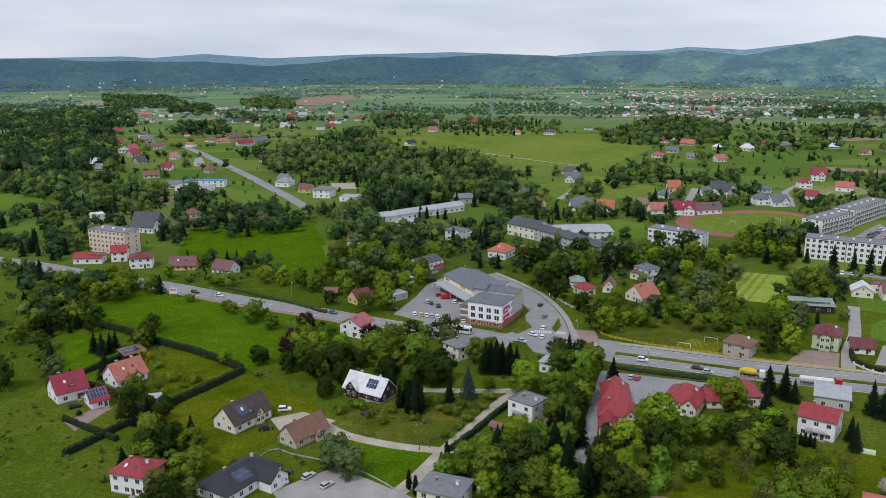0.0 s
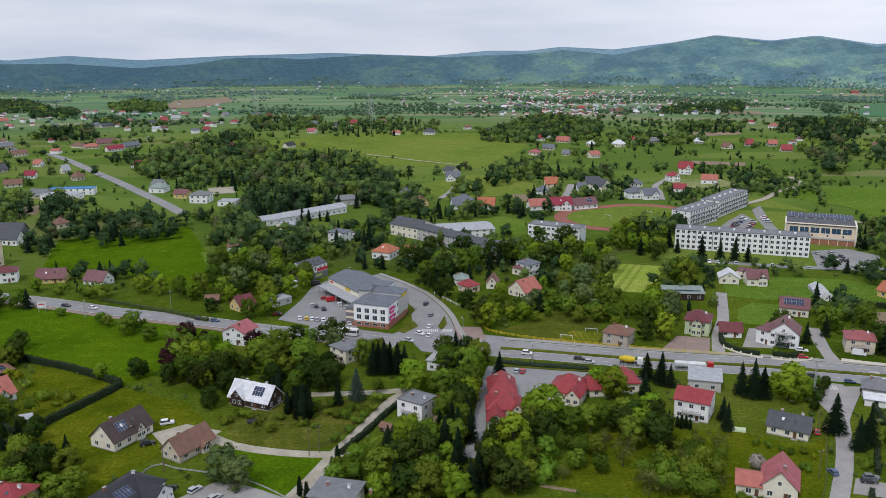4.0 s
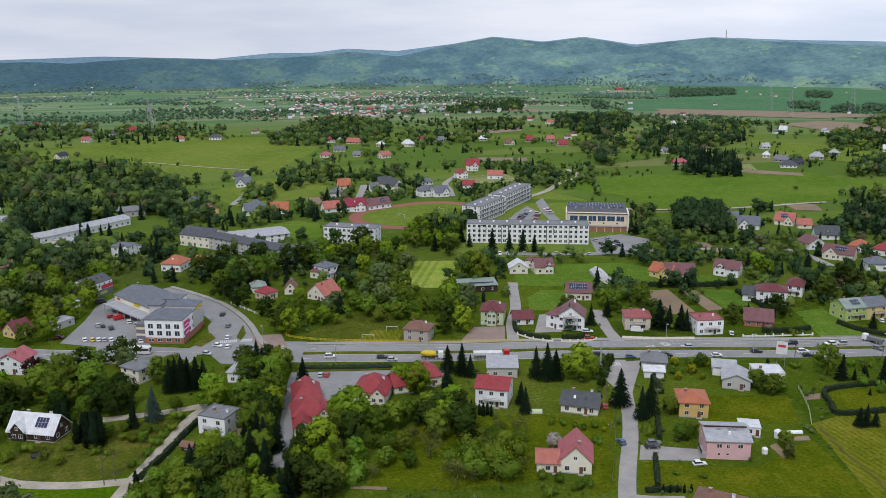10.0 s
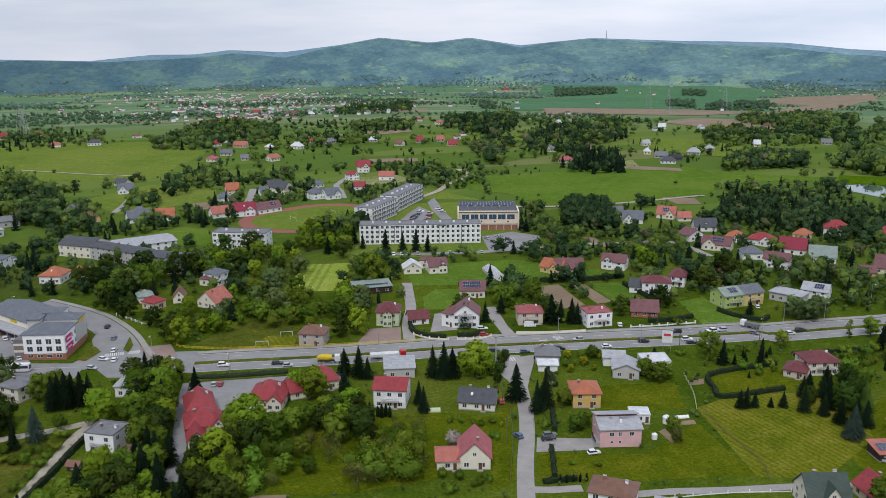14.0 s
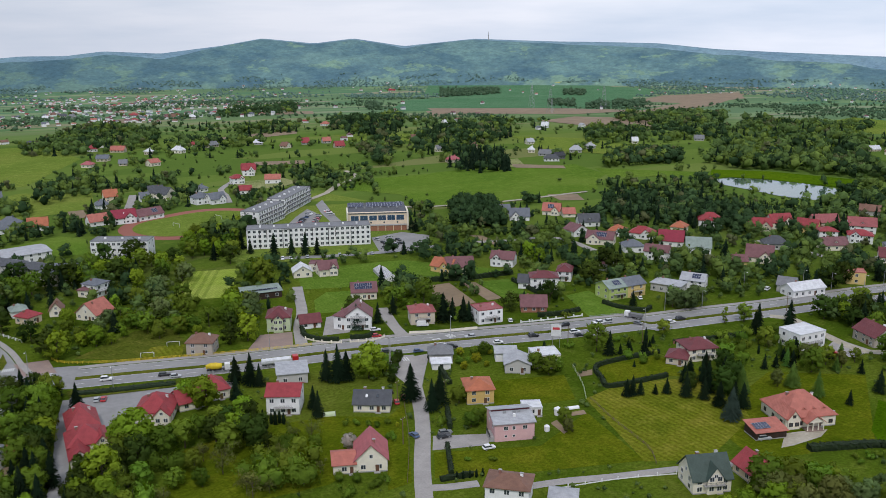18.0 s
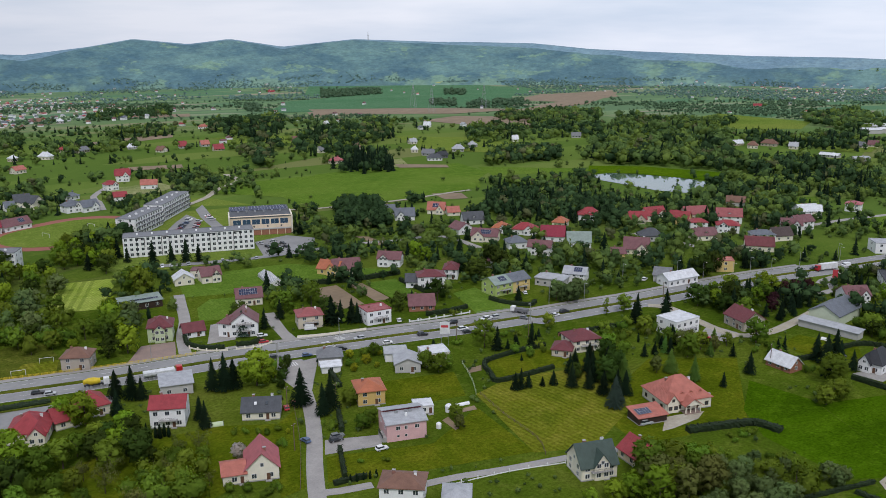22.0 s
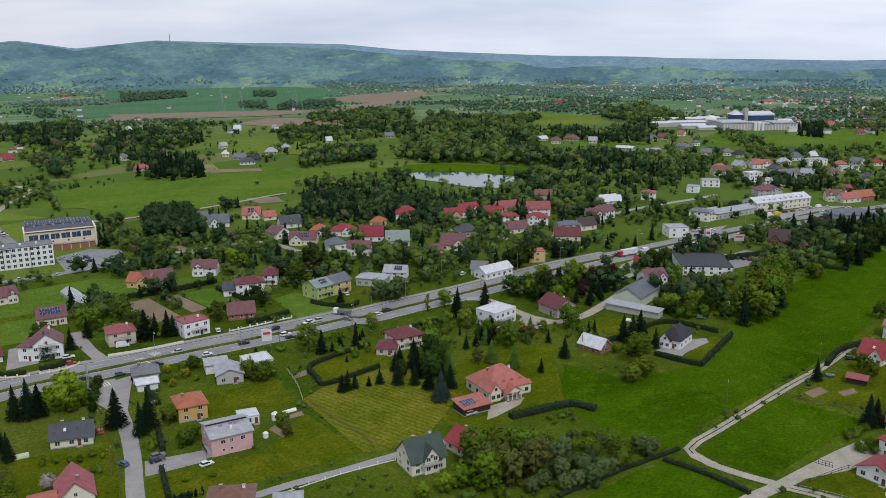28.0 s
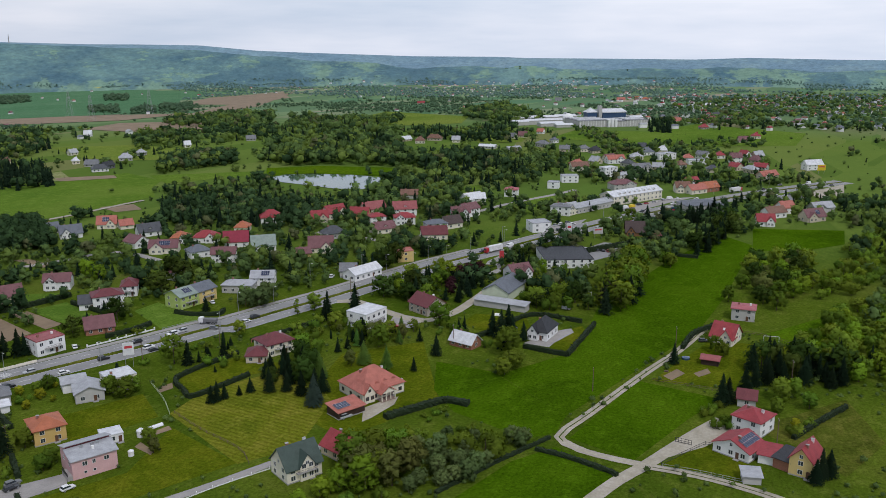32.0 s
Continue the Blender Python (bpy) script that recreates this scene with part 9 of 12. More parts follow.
house(485.3, 266.1, -26, 12.5, 9, 3.2, "p", 3.6, "cream", "dbrown", "cream house with dark brown roof", near=0, chim=1)
house(507.0, 273.2, -53, 12.3, 9, 5, "p", 3, "white", "plum", "white terraced house with grey roof", near=0, chim=1)
house(523.3, 273.0, -19, 14.0, 9, 5, "p", 3, "white", "plum", "white terraced house with grey roof", near=0, chim=1)
house(561.9, 290.6, -25, 14.7, 10, 4, "p", 3.4, "white", "white", "white house with white sheet roof", near=0, chim=1)
house(397.9, 249.2, -46, 8.8, 9, 6, "f", 0, "yellow", "salmon", "yellow flat-roofed block among gardens", near=0, chim=1)
house(356.6, 259.3, -60, 8.3, 10, 3.6, "p", 3, "grey", "grey", "grey barn with weathered roof", near=0, chim=0, name="barn", cat="barn")
house(361.2, 249.3, -11, 19.3, 9, 3.6, "p", 2.6, "white", "white", "white farm building with bright white roof", near=1, chim=1)
house(357.4, 174.3, -87, 13.4, 22, 4.6, "g", 3.6, "pgreen", "slate", "pale green sales hall with slate roof", near=1, chim=0, win=False, name="sales_hall", cat="shop")
house(391.2, 175.1, -33, 11.5, 10, 5, "p", 3, "white", "plum", "house with plum roof behind the hall", near=0, chim=1)
house(346.8, 166.9, -88, 25.6, 5, 3, "m", 0.6, "grey", "lgrey", "long low shed with pale metal roof", near=0, chim=0, win=False, name="shed", cat="shed")
house(316.6, 134.8, -88, 8.2, 13, 3.8, "h", 4.6, "white", "black", "white villa with steep black hipped roof", near=1, chim=1, sky=1, wing=(-1.8, 4.4, 1.2, 3.6, 3.2), porch=0)
house(348.3, 67.3, -97, 9.4, 11, 3, "p", 4.8, "cream", "red", "cream house with steep red roof", near=1, chim=1, sky=1, wing=(2.0, 5.0, 1.2, 3.0, 3.6))
house(382.6, 65.5, -82, 9.7, 9, 5.4, "h", 0.8, "grey", "pinkred", "grey cube house with faded red roof", near=1, chim=2)
house(268.1, 42.3, -106, 9.5, 10, 5.4, "h", 2.2, "white", "red", "white two-storey house with red hipped roof", near=1, chim=2, balcony=0)
house(250.6, 43.2, -107, 11.7, 10, 3.2, "g", 2.6, "white", "red", "white bungalow with red roof and solar panels", near=1, chim=1, pv=(8,2,0,1))
house(247.8, 23.3, -99, 6.4, 10, 5.4, "g", 3.4, "yellow", "red", "yellow house with red gable roof", near=1, chim=2)
house(251.1, 32.7, -89, 5.4, 7, 2.8, "m", 0.8, "white", "red", "low annexe with red roof", near=0, chim=0, win=False, name="annexe", cat="outbuilding")
house(249.7, 28.7, -109, 5.1, 8, 3.2, "m", 0.8, "brick", "black", "brick outbuilding with black roof", near=0, chim=0, win=False, name="outbuilding", cat="outbuilding")
house(289.8, 46.1, -81, 6.0, 8, 3, "p", 2, "grey", "maroon", "garden shed with maroon roof", near=0, chim=0, name="shed", cat="shed")
house(236.8, 34.3, -70, 4.9, 5, 2.4, "m", 0.4, "grey", "lgrey", "grey metal garden shed", near=0, chim=0, win=False, name="shed", cat="shed")
house(322.4, 65.9, -85, 6.5, 5, 2.4, "p", 1, "wood", "dullred", "timber shed with faded red roof", near=0, chim=0, win=False, name="shed", cat="shed")
house(428.7, 164.7, -57, 26.5, 30, 4.6, "f", 0, "white", "black", "white showroom with black flat roof", near=0, chim=0, name="showroom", cat="shop")
house(627.8, 188.7, -26, 51.4, 14, 6.5, "p", 3, "cream", "white", "long workshop hall with white ribbed roof and dormer lights", near=0, chim=0, dorm=8, name="workshop_hall", cat="workshop")
house(584.2, 205.8, -19, 39.4, 12, 4.2, "p", 2, "grey", "lgrey", "low grey workshop among gardens", near=0, chim=0, name="workshop", cat="workshop")
house(562.2, 214.1, -22, 12.4, 9, 4, "p", 3, "cream", "lgrey", "cream house with pale roof", near=0, chim=1)
house(501.2, 211.9, -45, 12.6, 12, 6, "f", 0, "white", "lgrey", "white two-storey commercial building", near=0, chim=0)
house(554.6, 221.4, -84, 13.6, 10, 5.6, "h", 1.6, "white", "grey", "white house with grey hipped roof", near=0, chim=1)
house(602.0, 281.2, -73, 10.0, 10, 4.8, "h", 1.6, "white", "pinkred", "white house with faded red roof", near=0, chim=1)
house(562.9, 290.3, -51, 13.6, 10, 4, "p", 3, "cream", "white", "cream house with white roof", near=0, chim=1)
house(684.9, 265.0, -60, 14.1, 10, 5.6, "f", 0, "white", "lgrey", "white two-storey house with pale roof", near=0, chim=0)
house(650.8, 266.5, -76, 9.1, 9, 5, "f", 0, "white", "lgrey", "white cube house among gardens", near=0, chim=0)
house(731.5, 244.9, -32, 13.6, 9, 8, "f", 0, "white", "white", "white three-storey block among gardens", near=0, chim=0)
house(671.8, 212.8, -44, 19.6, 12, 4.4, "h", 2.8, "grey", "plum", "house with plum-grey hipped roof", near=0, chim=1)
house(614.7, 135.9, -52, 28.7, 18, 4.6, "h", 3, "grey", "slate", "grey hall with slate-blue roof", near=0, chim=0, name="hall", cat="hall")
house(518.6, 156.7, -67, 11.5, 9, 2.6, "p", 5, "log", "dbrown", "log house with steep brown roof", near=0, chim=1, frames="brown")
house(517.0, 141.9, -50, 8.7, 5, 2.4, "p", 1, "wood", "dullred", "garden shed with red roof", near=0, chim=0, win=False, name="shed", cat="shed")
house(585.1, 90.4, -68, 11.3, 9, 3.2, "p", 3.6, "white", "red", "white house with red roof", near=0, chim=1)
house(616.1, 88.1, -39, 15.0, 9, 3.6, "p", 3, "white", "brown", "white house with brown roof", near=0, chim=1)
house(634.5, 83.7, -40, 10.9, 9, 4, "p", 3.4, "white", "salmon", "white house with salmon roof", near=0, chim=1)
house(616.4, 63.6, -40, 15.5, 9, 3.2, "p", 4, "beige", "plum", "house with plum roof and solar panels", near=0, chim=1, pv=(3,2,1,1))
house(648.3, 62.1, -40, 16.8, 9, 3.6, "p", 3, "grey", "lgrey", "house with pale roof", near=0, chim=1)
house(683.3, 156.9, -33, 16.0, 9, 3.2, "p", 3, "cream", "salmon", "cream house with salmon roof", near=0, chim=1)
house(695.4, 150.8, -34, 17.2, 9, 3.4, "p", 3.4, "brick", "orange", "brick house with orange roof", near=0, chim=1)
house(680.5, 168.7, -59, 11.3, 9, 4, "p", 3.4, "cream", "brown", "cream house with brown roof", near=0, chim=1)
house(710.7, 167.5, -33, 11.9, 9, 4, "p", 3, "white", "red", "white house with red roof", near=0, chim=1)
house(776.8, 119.4, -31, 18.9, 9, 4, "p", 3, "beige", "salmon", "beige house with salmon roof", near=0, chim=1)
house(859.3, 94.5, -46, 17.3, 9, 4.6, "p", 3.4, "white", "white", "white house with pale roof", near=0, chim=1)
house(750.5, 280.5, -47, 16.3, 9, 4, "p", 3, "cream", "brown", "cream house with brown roof", near=0, chim=1)
house(813.9, 267.6, -46, 17.5, 9, 4, "p", 3, "white", "salmon", "white house with salmon roof", near=0, chim=1)
house(866.3, 232.4, -35, 21.0, 10, 6, "f", 0, "white", "lgrey", "white flat-roofed house among gardens", near=0, chim=0)
house(845.3, 197.0, -59, 18.7, 10, 4, "f", 0, "white", "lgrey", "white flat-roofed building among gardens", near=0, chim=0)
house(873.0, 167.0, -58, 10.8, 9, 5, "p", 3.4, "white", "plum", "white gabled house among gardens", near=0, chim=1)
house(767.9, 228.0, -39, 19.4, 9, 4, "p", 3, "grey", "grey", "grey house with slate roof", near=0, chim=1)
house(721.2, 226.5, -39, 16.7, 9, 4, "h", 2, "white", "lgrey", "white house with pale roof", near=0, chim=1)
house(557.8, 345.4, -60, 12.9, 9, 3, "p", 3, "grey", "brown", "low house among trees with brown roof", near=0, chim=1)
house(81.6, 282.5, -2, 9.2, 11, 3.6, "h", 3.8, "cream", "red", "cream end pavilion with bright red hipped roof", near=1, chim=1)

house(-145, 312, 50, 8.5, 6, 2.5, "m", 0.8, "wood", "brown", "open carport with solar panels on its roof", near=0, chim=0, win=False, pv=(6, 2, -3.4, 1), name="carport", cat="carport")
house(-121, 272, 20, 3.4, 2.6, 2.0, "p", 0.9, "grey", "lgrey", "small grey garden shed on a lawn", near=0, chim=0, win=False, name="shed", cat="shed")


# ---- larger buildings ----
block(-231.1, 473.5, -21, 27.7, 12, 13.2, 5, "peach", "peach five-storey apartment block", step=2.9, balc=False, stripes=0)
block(198.5, 472.3, -22, 72.9, 13, 11.6, 4, "white", "long white four-storey apartment block with black entrance frames", step=2.9, ww=1.7, wh=1.7, stripes=5)
block(238.3, 584.8, 47, 52.4, 13, 11.5, 4, "white", "white apartment block with dark balconies", step=3.2, ww=1.7, wh=1.8, balc=True)
block(203.3, 545.4, 43, 38.2, 13, 11.5, 4, "white", "white apartment block with dark balconies", step=3.2, ww=1.7, wh=1.8, balc=True)
pink_house(150.9, 202.0, -22, 12.8)
sports_hall(253.7, 490.3, -25, 38.0)
block(96.6, 505.5, -32, 32.6, 12, 10, 3, "white", "white three-storey school wing", step=2.8, ww=1.8, name="school_wing", cat="school")
house(7.6, 528.2, -43, 22.7, 16, 7, "p", 3.4, "cream", "dgrey", "school gymnasium with dark metal roof", near=0, chim=0, name="school_gym", cat="school")
house(33.0, 497.3, -53, 58.4, 12, 7.4, "p", 1.6, "grey", "dgrey", "long grey school building", near=0, chim=3, name="school", cat="school")
house(46.3, 523.2, 9, 35.7, 22, 4.6, "p", 1.2, "white", "lgrey", "low school hall with pale roof", near=0, chim=0, name="school_hall", cat="school")
house(55.7, 465.5, -34, 13.2, 14, 7, "m", 1.2, "cream", "slate", "school annexe with slate roof", near=0, chim=0, name="school_annexe", cat="school")
store(-9.7, 359.1, -21.9, 16.0, 24.7, -21.3, 399.9, -59.1, 40.2)
corner_shop(-39.4, 437.8, 50.0, 16.7)
factory(1209.0, 407.0, -45.3, 101.5)
greenhouse(202.5, 391.7, -102.2, 21.8)


# ---- the valley beyond: hedgerows, copses and scattered houses ----
def cover(x, y):
    """How wooded a spot is: clumps about 60 m wide, broken up by gardens."""
    return noise.fractal(Vector((x * 0.013, y * 0.013, 2.0)), 0.9, 2.1, 3) + 0.30 * noise.noise(Vector((x * 0.05, y * 0.05, 4.0)))


def leafier(x, y):
    """The south-eastern and western quarters are more wooded than the open middle of the valley."""
    az = math.degrees(math.atan2(x, y))
    return 0.24 * smooth(48, 58, az) + 0.42 * smooth(24, 32, az) * (1.0 - smooth(56, 62, az)) * (1.0 - smooth(560, 640, math.hypot(x, y))) + 0.10 * smooth(-9, -3, az) - 0.10


def valley_mask(x, y):
    far = 0.30 * smooth(1150, 1700, math.hypot(x, y))
    v = noise.fractal(Vector((x * 0.0052, y * 0.0052, 7.7)), 0.8, 2.2, 4)
    row = abs(math.sin(x * 0.011 + y * 0.021 + 2.0 * noise.noise(Vector((x * 0.002, y * 0.002, 1.0)))))
    return v > 0.42 - far - 0.6 * leafier(x, y) or (row < 0.10 and v > -0.25 and noise.noise(Vector((x * 0.012, y * 0.012, 9.0))) > -0.1)


FARM_TREES = []


def farm(x, y, w, wall, tile):
    """One distant house; turned and roofed as its spot decides."""
    rng = random.Random(int(x * 31 + y * 17))
    if not free(x, y, 6):
        return
    rise = rng.uniform(0.6, 1.4) if tile in ("white", "lgrey") and w > 17 else rng.uniform(2.4, 4.2)
    face = -math.degrees(math.atan2(x, y))
    w *= 0.85
    wall = rng.choice(("cream", "white", "grey", "beige")) if wall == "white" else wall
    e = far_house(x, y, face + rng.uniform(-50, 50), w, min(rng.uniform(7.5, 9.5), 0.9 * w), rng.uniform(2.5, 3.7), rise + 0.5, wall, tile, rng.random() < 0.35)
    tagged(e, f"distant {wall} house with {tile} roof among trees", "house")
    CLEAR.append((x, y, max(8, w * 0.6)))
    back = Vector((x, y, 0)).normalized()
    for k in (8, 16, 26):
        CLEAR.append((x - back.x * k, y - back.y * k, max(4, w * 0.40)))
    for _ in range(rng.randint(3, 7)):
        s, u = rng.uniform(-1, 1) * (w * 0.6 + 14), rng.uniform(-9, 22)
        if abs(s) > w * 0.62 + 2 or u > 13:
            FARM_TREES.append((x + back.x * u - back.y * s, y + back.y * u + back.x * s))


def open_ground(x, y):
    return any(bx0 < x < bx1 and by0 < y < by1 and inside(x, y, poly) for bx0, bx1, by0, by1, poly in OPEN)


def fill_village():
    """Garden trees between the houses, one by one as far as they can be told apart, then joined."""
    rng = random.Random(42)
    kinds = ["ash"] * 4 + ["oak"] * 4 + ["apple"] * 4 + ["lime"] * 4 + ["spruce"] * 3 + ["bush"] * 5 + ["willow", "thuja"]
    shady = ["oak"] * 5 + ["spruce"] * 6 + ["ash"] * 3 + ["bush"] * 4 + ["apple"] * 2 + ["thuja"]
    near_spots = [p for p in scatter_ring(330, 405, -36, 96, 12.5, rng) if not open_ground(*p)]
    for x, y in near_spots:
        if noise.noise(Vector((x * 0.02, y * 0.02, 5.0))) < -0.30:
            continue
        k = rng.choice(kinds if x < 0.45 * y else shady)
        tree(k, x, y, rng.uniform(2.0, 4.0) if k == "bush" else rng.uniform(4, 7) if k in ("apple", "plum", "thuja") else rng.uniform(6.5, 12), rng)
    nrng = np.random.default_rng(9)
    spots = [p for p in scatter_ring(405, 800, -40, 100, 7.6, rng) if not open_ground(*p)]
    mid = [p for p in spots if cover(*p) > -0.15 + 0.34 * smooth(480, 720, math.hypot(*p)) - leafier(*p)]
    low = [p for p in mid if rng.random() < 0.30] + [p for p in spots if -0.30 < cover(*p) < 0.0 and rng.random() < 0.22]
    chosen = set(low)
    tall = [p for p in mid if p not in chosen]
    dark = [p for p in tall if noise.noise(Vector((p[0] * 0.023, p[1] * 0.023, 31.0))) > 0.10]
    chosen = set(dark)
    tall = [p for p in tall if p not in chosen]
    under = [p for p in scatter_ring(200, 460, -36, 96, 6.0, rng) if not open_ground(*p) and noise.noise(Vector((p[0] * 0.03, p[1] * 0.03, 8.0))) > 0.0]
    crowns("garden_shrubs", under, 1.0, 3.0, nrng, M["shrub"], "low garden shrubs and undergrowth", 0.0)
    crowns("village_trees", tall, 5.5, 11.5, nrng, M["woods"], "leafy trees between village houses", 0.10)
    crowns("village_trees", dark, 6.5, 12.5, nrng, M["woods_dark"], "dark trees and conifers between village houses", 0.35)
    crowns("village_shrubs", low, 2.0, 4.8, nrng, M["shrub"], "garden shrubs and small trees between houses", 0.08)


def fill_valley():
    rng = random.Random(77)
    nrng = np.random.default_rng(77)
    far_village(330, 1500, 2700, 4, 20, 5)
    far_village(60, 1500, 2300, -32, -12, 13)
    far_village(70, 1000, 1900, -34, -6, 6)
    far_village(50, 1000, 2000, 0, 40, 7)
    far_village(60, 1300, 2300, 66, 100, 8)
    far_village(260, 1250, 2600, 70, 92, 10)
    far_village(150, 2300, 3200, 54, 74, 14)
    far_village(70, 2500, 3200, 25, 75, 9)
    far_village(60, 2600, 3200, -8, 30, 11)
    far_village(60, 2700, 3300, -40, -8, 12)
    crowns("farm_trees", [p for p in FARM_TREES if free(*p)], 4, 11, nrng, M["woods"], "garden trees round the outlying houses", 0.2)
    spots = [p for p in scatter_ring(760, 1400, -42, 102, 10.0, rng) if valley_mask(*p) and not open_ground(*p) and free(*p)]
    crowns("valley_copses", spots, 5, 11, nrng, M["woods"], "copses and hedgerows across the valley", 0.12)
    spots = [p for p in scatter_ring(1400, 2300, -42, 102, 13.5, rng, False) if valley_mask(*p) and not open_ground(*p)]
    crowns("valley_copses", spots, 4, 9, nrng, M["hazy_copse"], "far copses and hedgerows", 0.1)
    spots = [p for p in scatter_ring(2300, 3300, -42, 102, 16, rng, False) if valley_mask(*p) and not open_ground(*p)]
    crowns("valley_copses", spots, 5, 10, nrng, M["hazy_hill_copse"], "far copses and hedgerows below the hills", 0.0)
    spots = [p for p in scatter_ring(560, 1300, -42, 102, 24, rng) if rng.random() < (0.05 if open_ground(*p) else 0.5)]
    crowns("field_shrubs", spots, 1.5, 5, nrng, M["shrub"], "single shrubs and small trees in the fields", 0.05)


def far_village(count, r0, r1, a0, a1, seed):
    """Houses too far off to count: white, grey and red specks in one mesh each for walls and roofs."""
    rng = random.Random(seed)
    wv, wf, rv, rf, slots = [], [], [], [], []
    for _ in range(count):
        k = 0.72 if r0 < 1300 else 0.55
        a, r = radians(rng.gauss((a0 + a1) / 2, (a1 - a0) / 3.6)), math.sqrt(rng.uniform(r0 * r0, r1 * r1))
        x, y = r * math.sin(a), r * math.cos(a)
        z = terr(x, y) if r < 3020 else hill_height(math.degrees(a), r)
        t = rng.uniform(0, math.pi)
        w, d, h, ri = (k * q for q in (rng.uniform(9, 16), rng.uniform(8, 11), rng.uniform(3.5, 7), rng.uniform(2.5, 4.5)))
        c, s = math.cos(t), math.sin(t)

        def at(u, v, zz):
            return (x + u * c - v * s, y + u * s + v * c, z + zz)
        k = len(wv)
        wv += [at(u * w / 2, v * d / 2, zz) for zz in (-0.5, h) for u, v in ((-1, -1), (1, -1), (1, 1), (-1, 1))]
        wf += [(k, k + 1, k + 5, k + 4), (k + 1, k + 2, k + 6, k + 5), (k + 2, k + 3, k + 7, k + 6), (k + 3, k, k + 4, k + 7)]
        k = len(rv)
        rv += [at(u * w * 0.54, v * d * 0.56, h) for u, v in ((-1, -1), (1, -1), (1, 1), (-1, 1))] + [at(-w * 0.5, 0, h + ri), at(w * 0.5, 0, h + ri)]
        rf += [(k, k + 1, k + 5, k + 4), (k + 2, k + 3, k + 4, k + 5), (k + 1, k + 2, k + 5), (k + 3, k, k + 4), (k + 3, k + 2, k + 1, k)]
        slots += [rng.choice((0, 1, 2, 2, 3, 3, 4, 5))] * 5
    e = empty("distant_village", wv[0][0], wv[0][1], 0)
    tagged(e, "distant village of white houses with red and grey roofs", "village", kind="stuff")
    o = Vector(e.location)
    mesh_object("walls", [tuple(Vector(q) - o) for q in wv], wf, [M["w_white"]], e)
    mesh_object("roofs", [tuple(Vector(q) - o) for q in rv], rf, [M["r_red"], M["r_salmon"], M["r_plum"], M["r_slate"], M["r_lgrey"], M["r_brown"]], e, slots=slots)


# ---- hedges ----
hedge([(-179.5, 349.3), (-162.9, 341.6), (-142.6, 329.1), (-121.6, 318.0), (-99.2, 302.0)], 2.6, 1.6)
hedge([(-98.9, 300.9), (-105.1, 288.0), (-111.2, 276.9), (-116.8, 266.1)], 2.6, 1.8)
hedge([(-163.1, 290.5), (-157.9, 296.7), (-154.0, 306.4), (-148.2, 318.0)], 2.0, 1.5)
hedge([(-152.5, 285.5), (-139.2, 278.3), (-125.1, 267.8), (-117.9, 261.8)], 1.8, 1.4)
hedge([(-145.9, 256.4), (-135.7, 250.5), (-121.6, 242.9)], 1.8, 1.5)
hedge([(-133.3, 231.6), (-130.0, 238.5), (-124.0, 252.4), (-117.5, 258.5)], 2.2, 1.6)
hedge([(5.5, 284.5), (-2.4, 271.5), (-9.5, 256.6), (-16.8, 243.1)], 1.8, 1.4)
hedge([(-139.0, 408.0), (-100.3, 385.5), (-82.0, 373.1)], 1.4, 1.5, "low scrubby hedge at the roadside", "leafhedge")
hedge([(136.6, 338.0), (133.5, 326.5), (137.2, 318.1), (143.2, 314.2)], 1.9, 1.6)
hedge([(148.2, 313.7), (154.8, 311.1), (159.0, 313.2)], 1.9, 1.5)
hedge([(40.6, 314.5), (52.6, 310.3), (64.9, 307.2), (73.2, 305.1)], 1.1, 3.0)
hedge([(232.1, 294.7), (242.7, 291.3), (253.1, 291.1)], 2.0, 1.5)
hedge([(270.3, 294.3), (271.3, 285.5), (277.1, 275.0), (283.5, 276.5)], 1.8, 1.5)
hedge([(217.8, 371.7), (234.4, 363.8), (252.0, 360.0), (264.4, 358.3)], 2.4, 1.8)
hedge([(256.6, 347.4), (253.8, 323.5)], 2.0, 1.5)
hedge([(164.9, 277.3), (161.6, 263.2), (157.6, 250.7)], 1.8, 1.6)
hedge([(145.2, 232.7), (141.1, 225.1), (138.2, 219.7)], 1.7, 1.4)
hedge([(117.9, 192.7), (122.0, 191.8), (127.5, 190.3)], 1.5, 1.2)
hedge([(131.1, 210.2), (126.1, 200.8), (122.6, 194.3)], 1.6, 1.3)
hedge([(244.6, 232.8), (226.4, 235.1), (213.0, 234.2), (207.0, 224.4), (204.3, 217.7), (216.1, 215.2), (229.6, 213.8)], 1.7, 1.4)
hedge([(258.0, 237.7), (271.0, 233.7), (287.9, 229.5), (303.5, 226.7)], 1.6, 1.4)
hedge([(222.8, 148.6), (233.6, 143.7), (244.0, 138.1), (245.5, 129.3)], 1.9, 2.6, "long untrimmed dark hedge", "hedge")
hedge([(305.8, 136.1), (305.2, 124.8), (305.5, 117.1)], 1.9, 1.3)
hedge([(305.5, 117.1), (322.5, 118.5), (345.7, 120.5)], 2.1, 1.5)
hedge([(301.0, 160.6), (316.4, 155.3), (344.3, 149.6), (346.5, 126.5)], 1.9, 1.3)
hedge([(475.2, 151.8), (480.3, 130.6), (482.8, 109.3)], 1.8, 1.5)
hedge([(334.7, 79.5), (353.5, 79.8), (369.2, 74.3)], 2.0, 1.6)
hedge([(226.6, 96.1), (226.4, 86.0), (224.3, 73.0), (222.8, 69.1)], 1.2, 1.5)
hedge([(271.9, 28.5), (289.2, 22.6), (305.4, 16.4)], 1.6, 1.4)
hedge([(465.3, 168.4), (495.5, 151.7), (507.5, 145.2)], 3.0, 2.0)


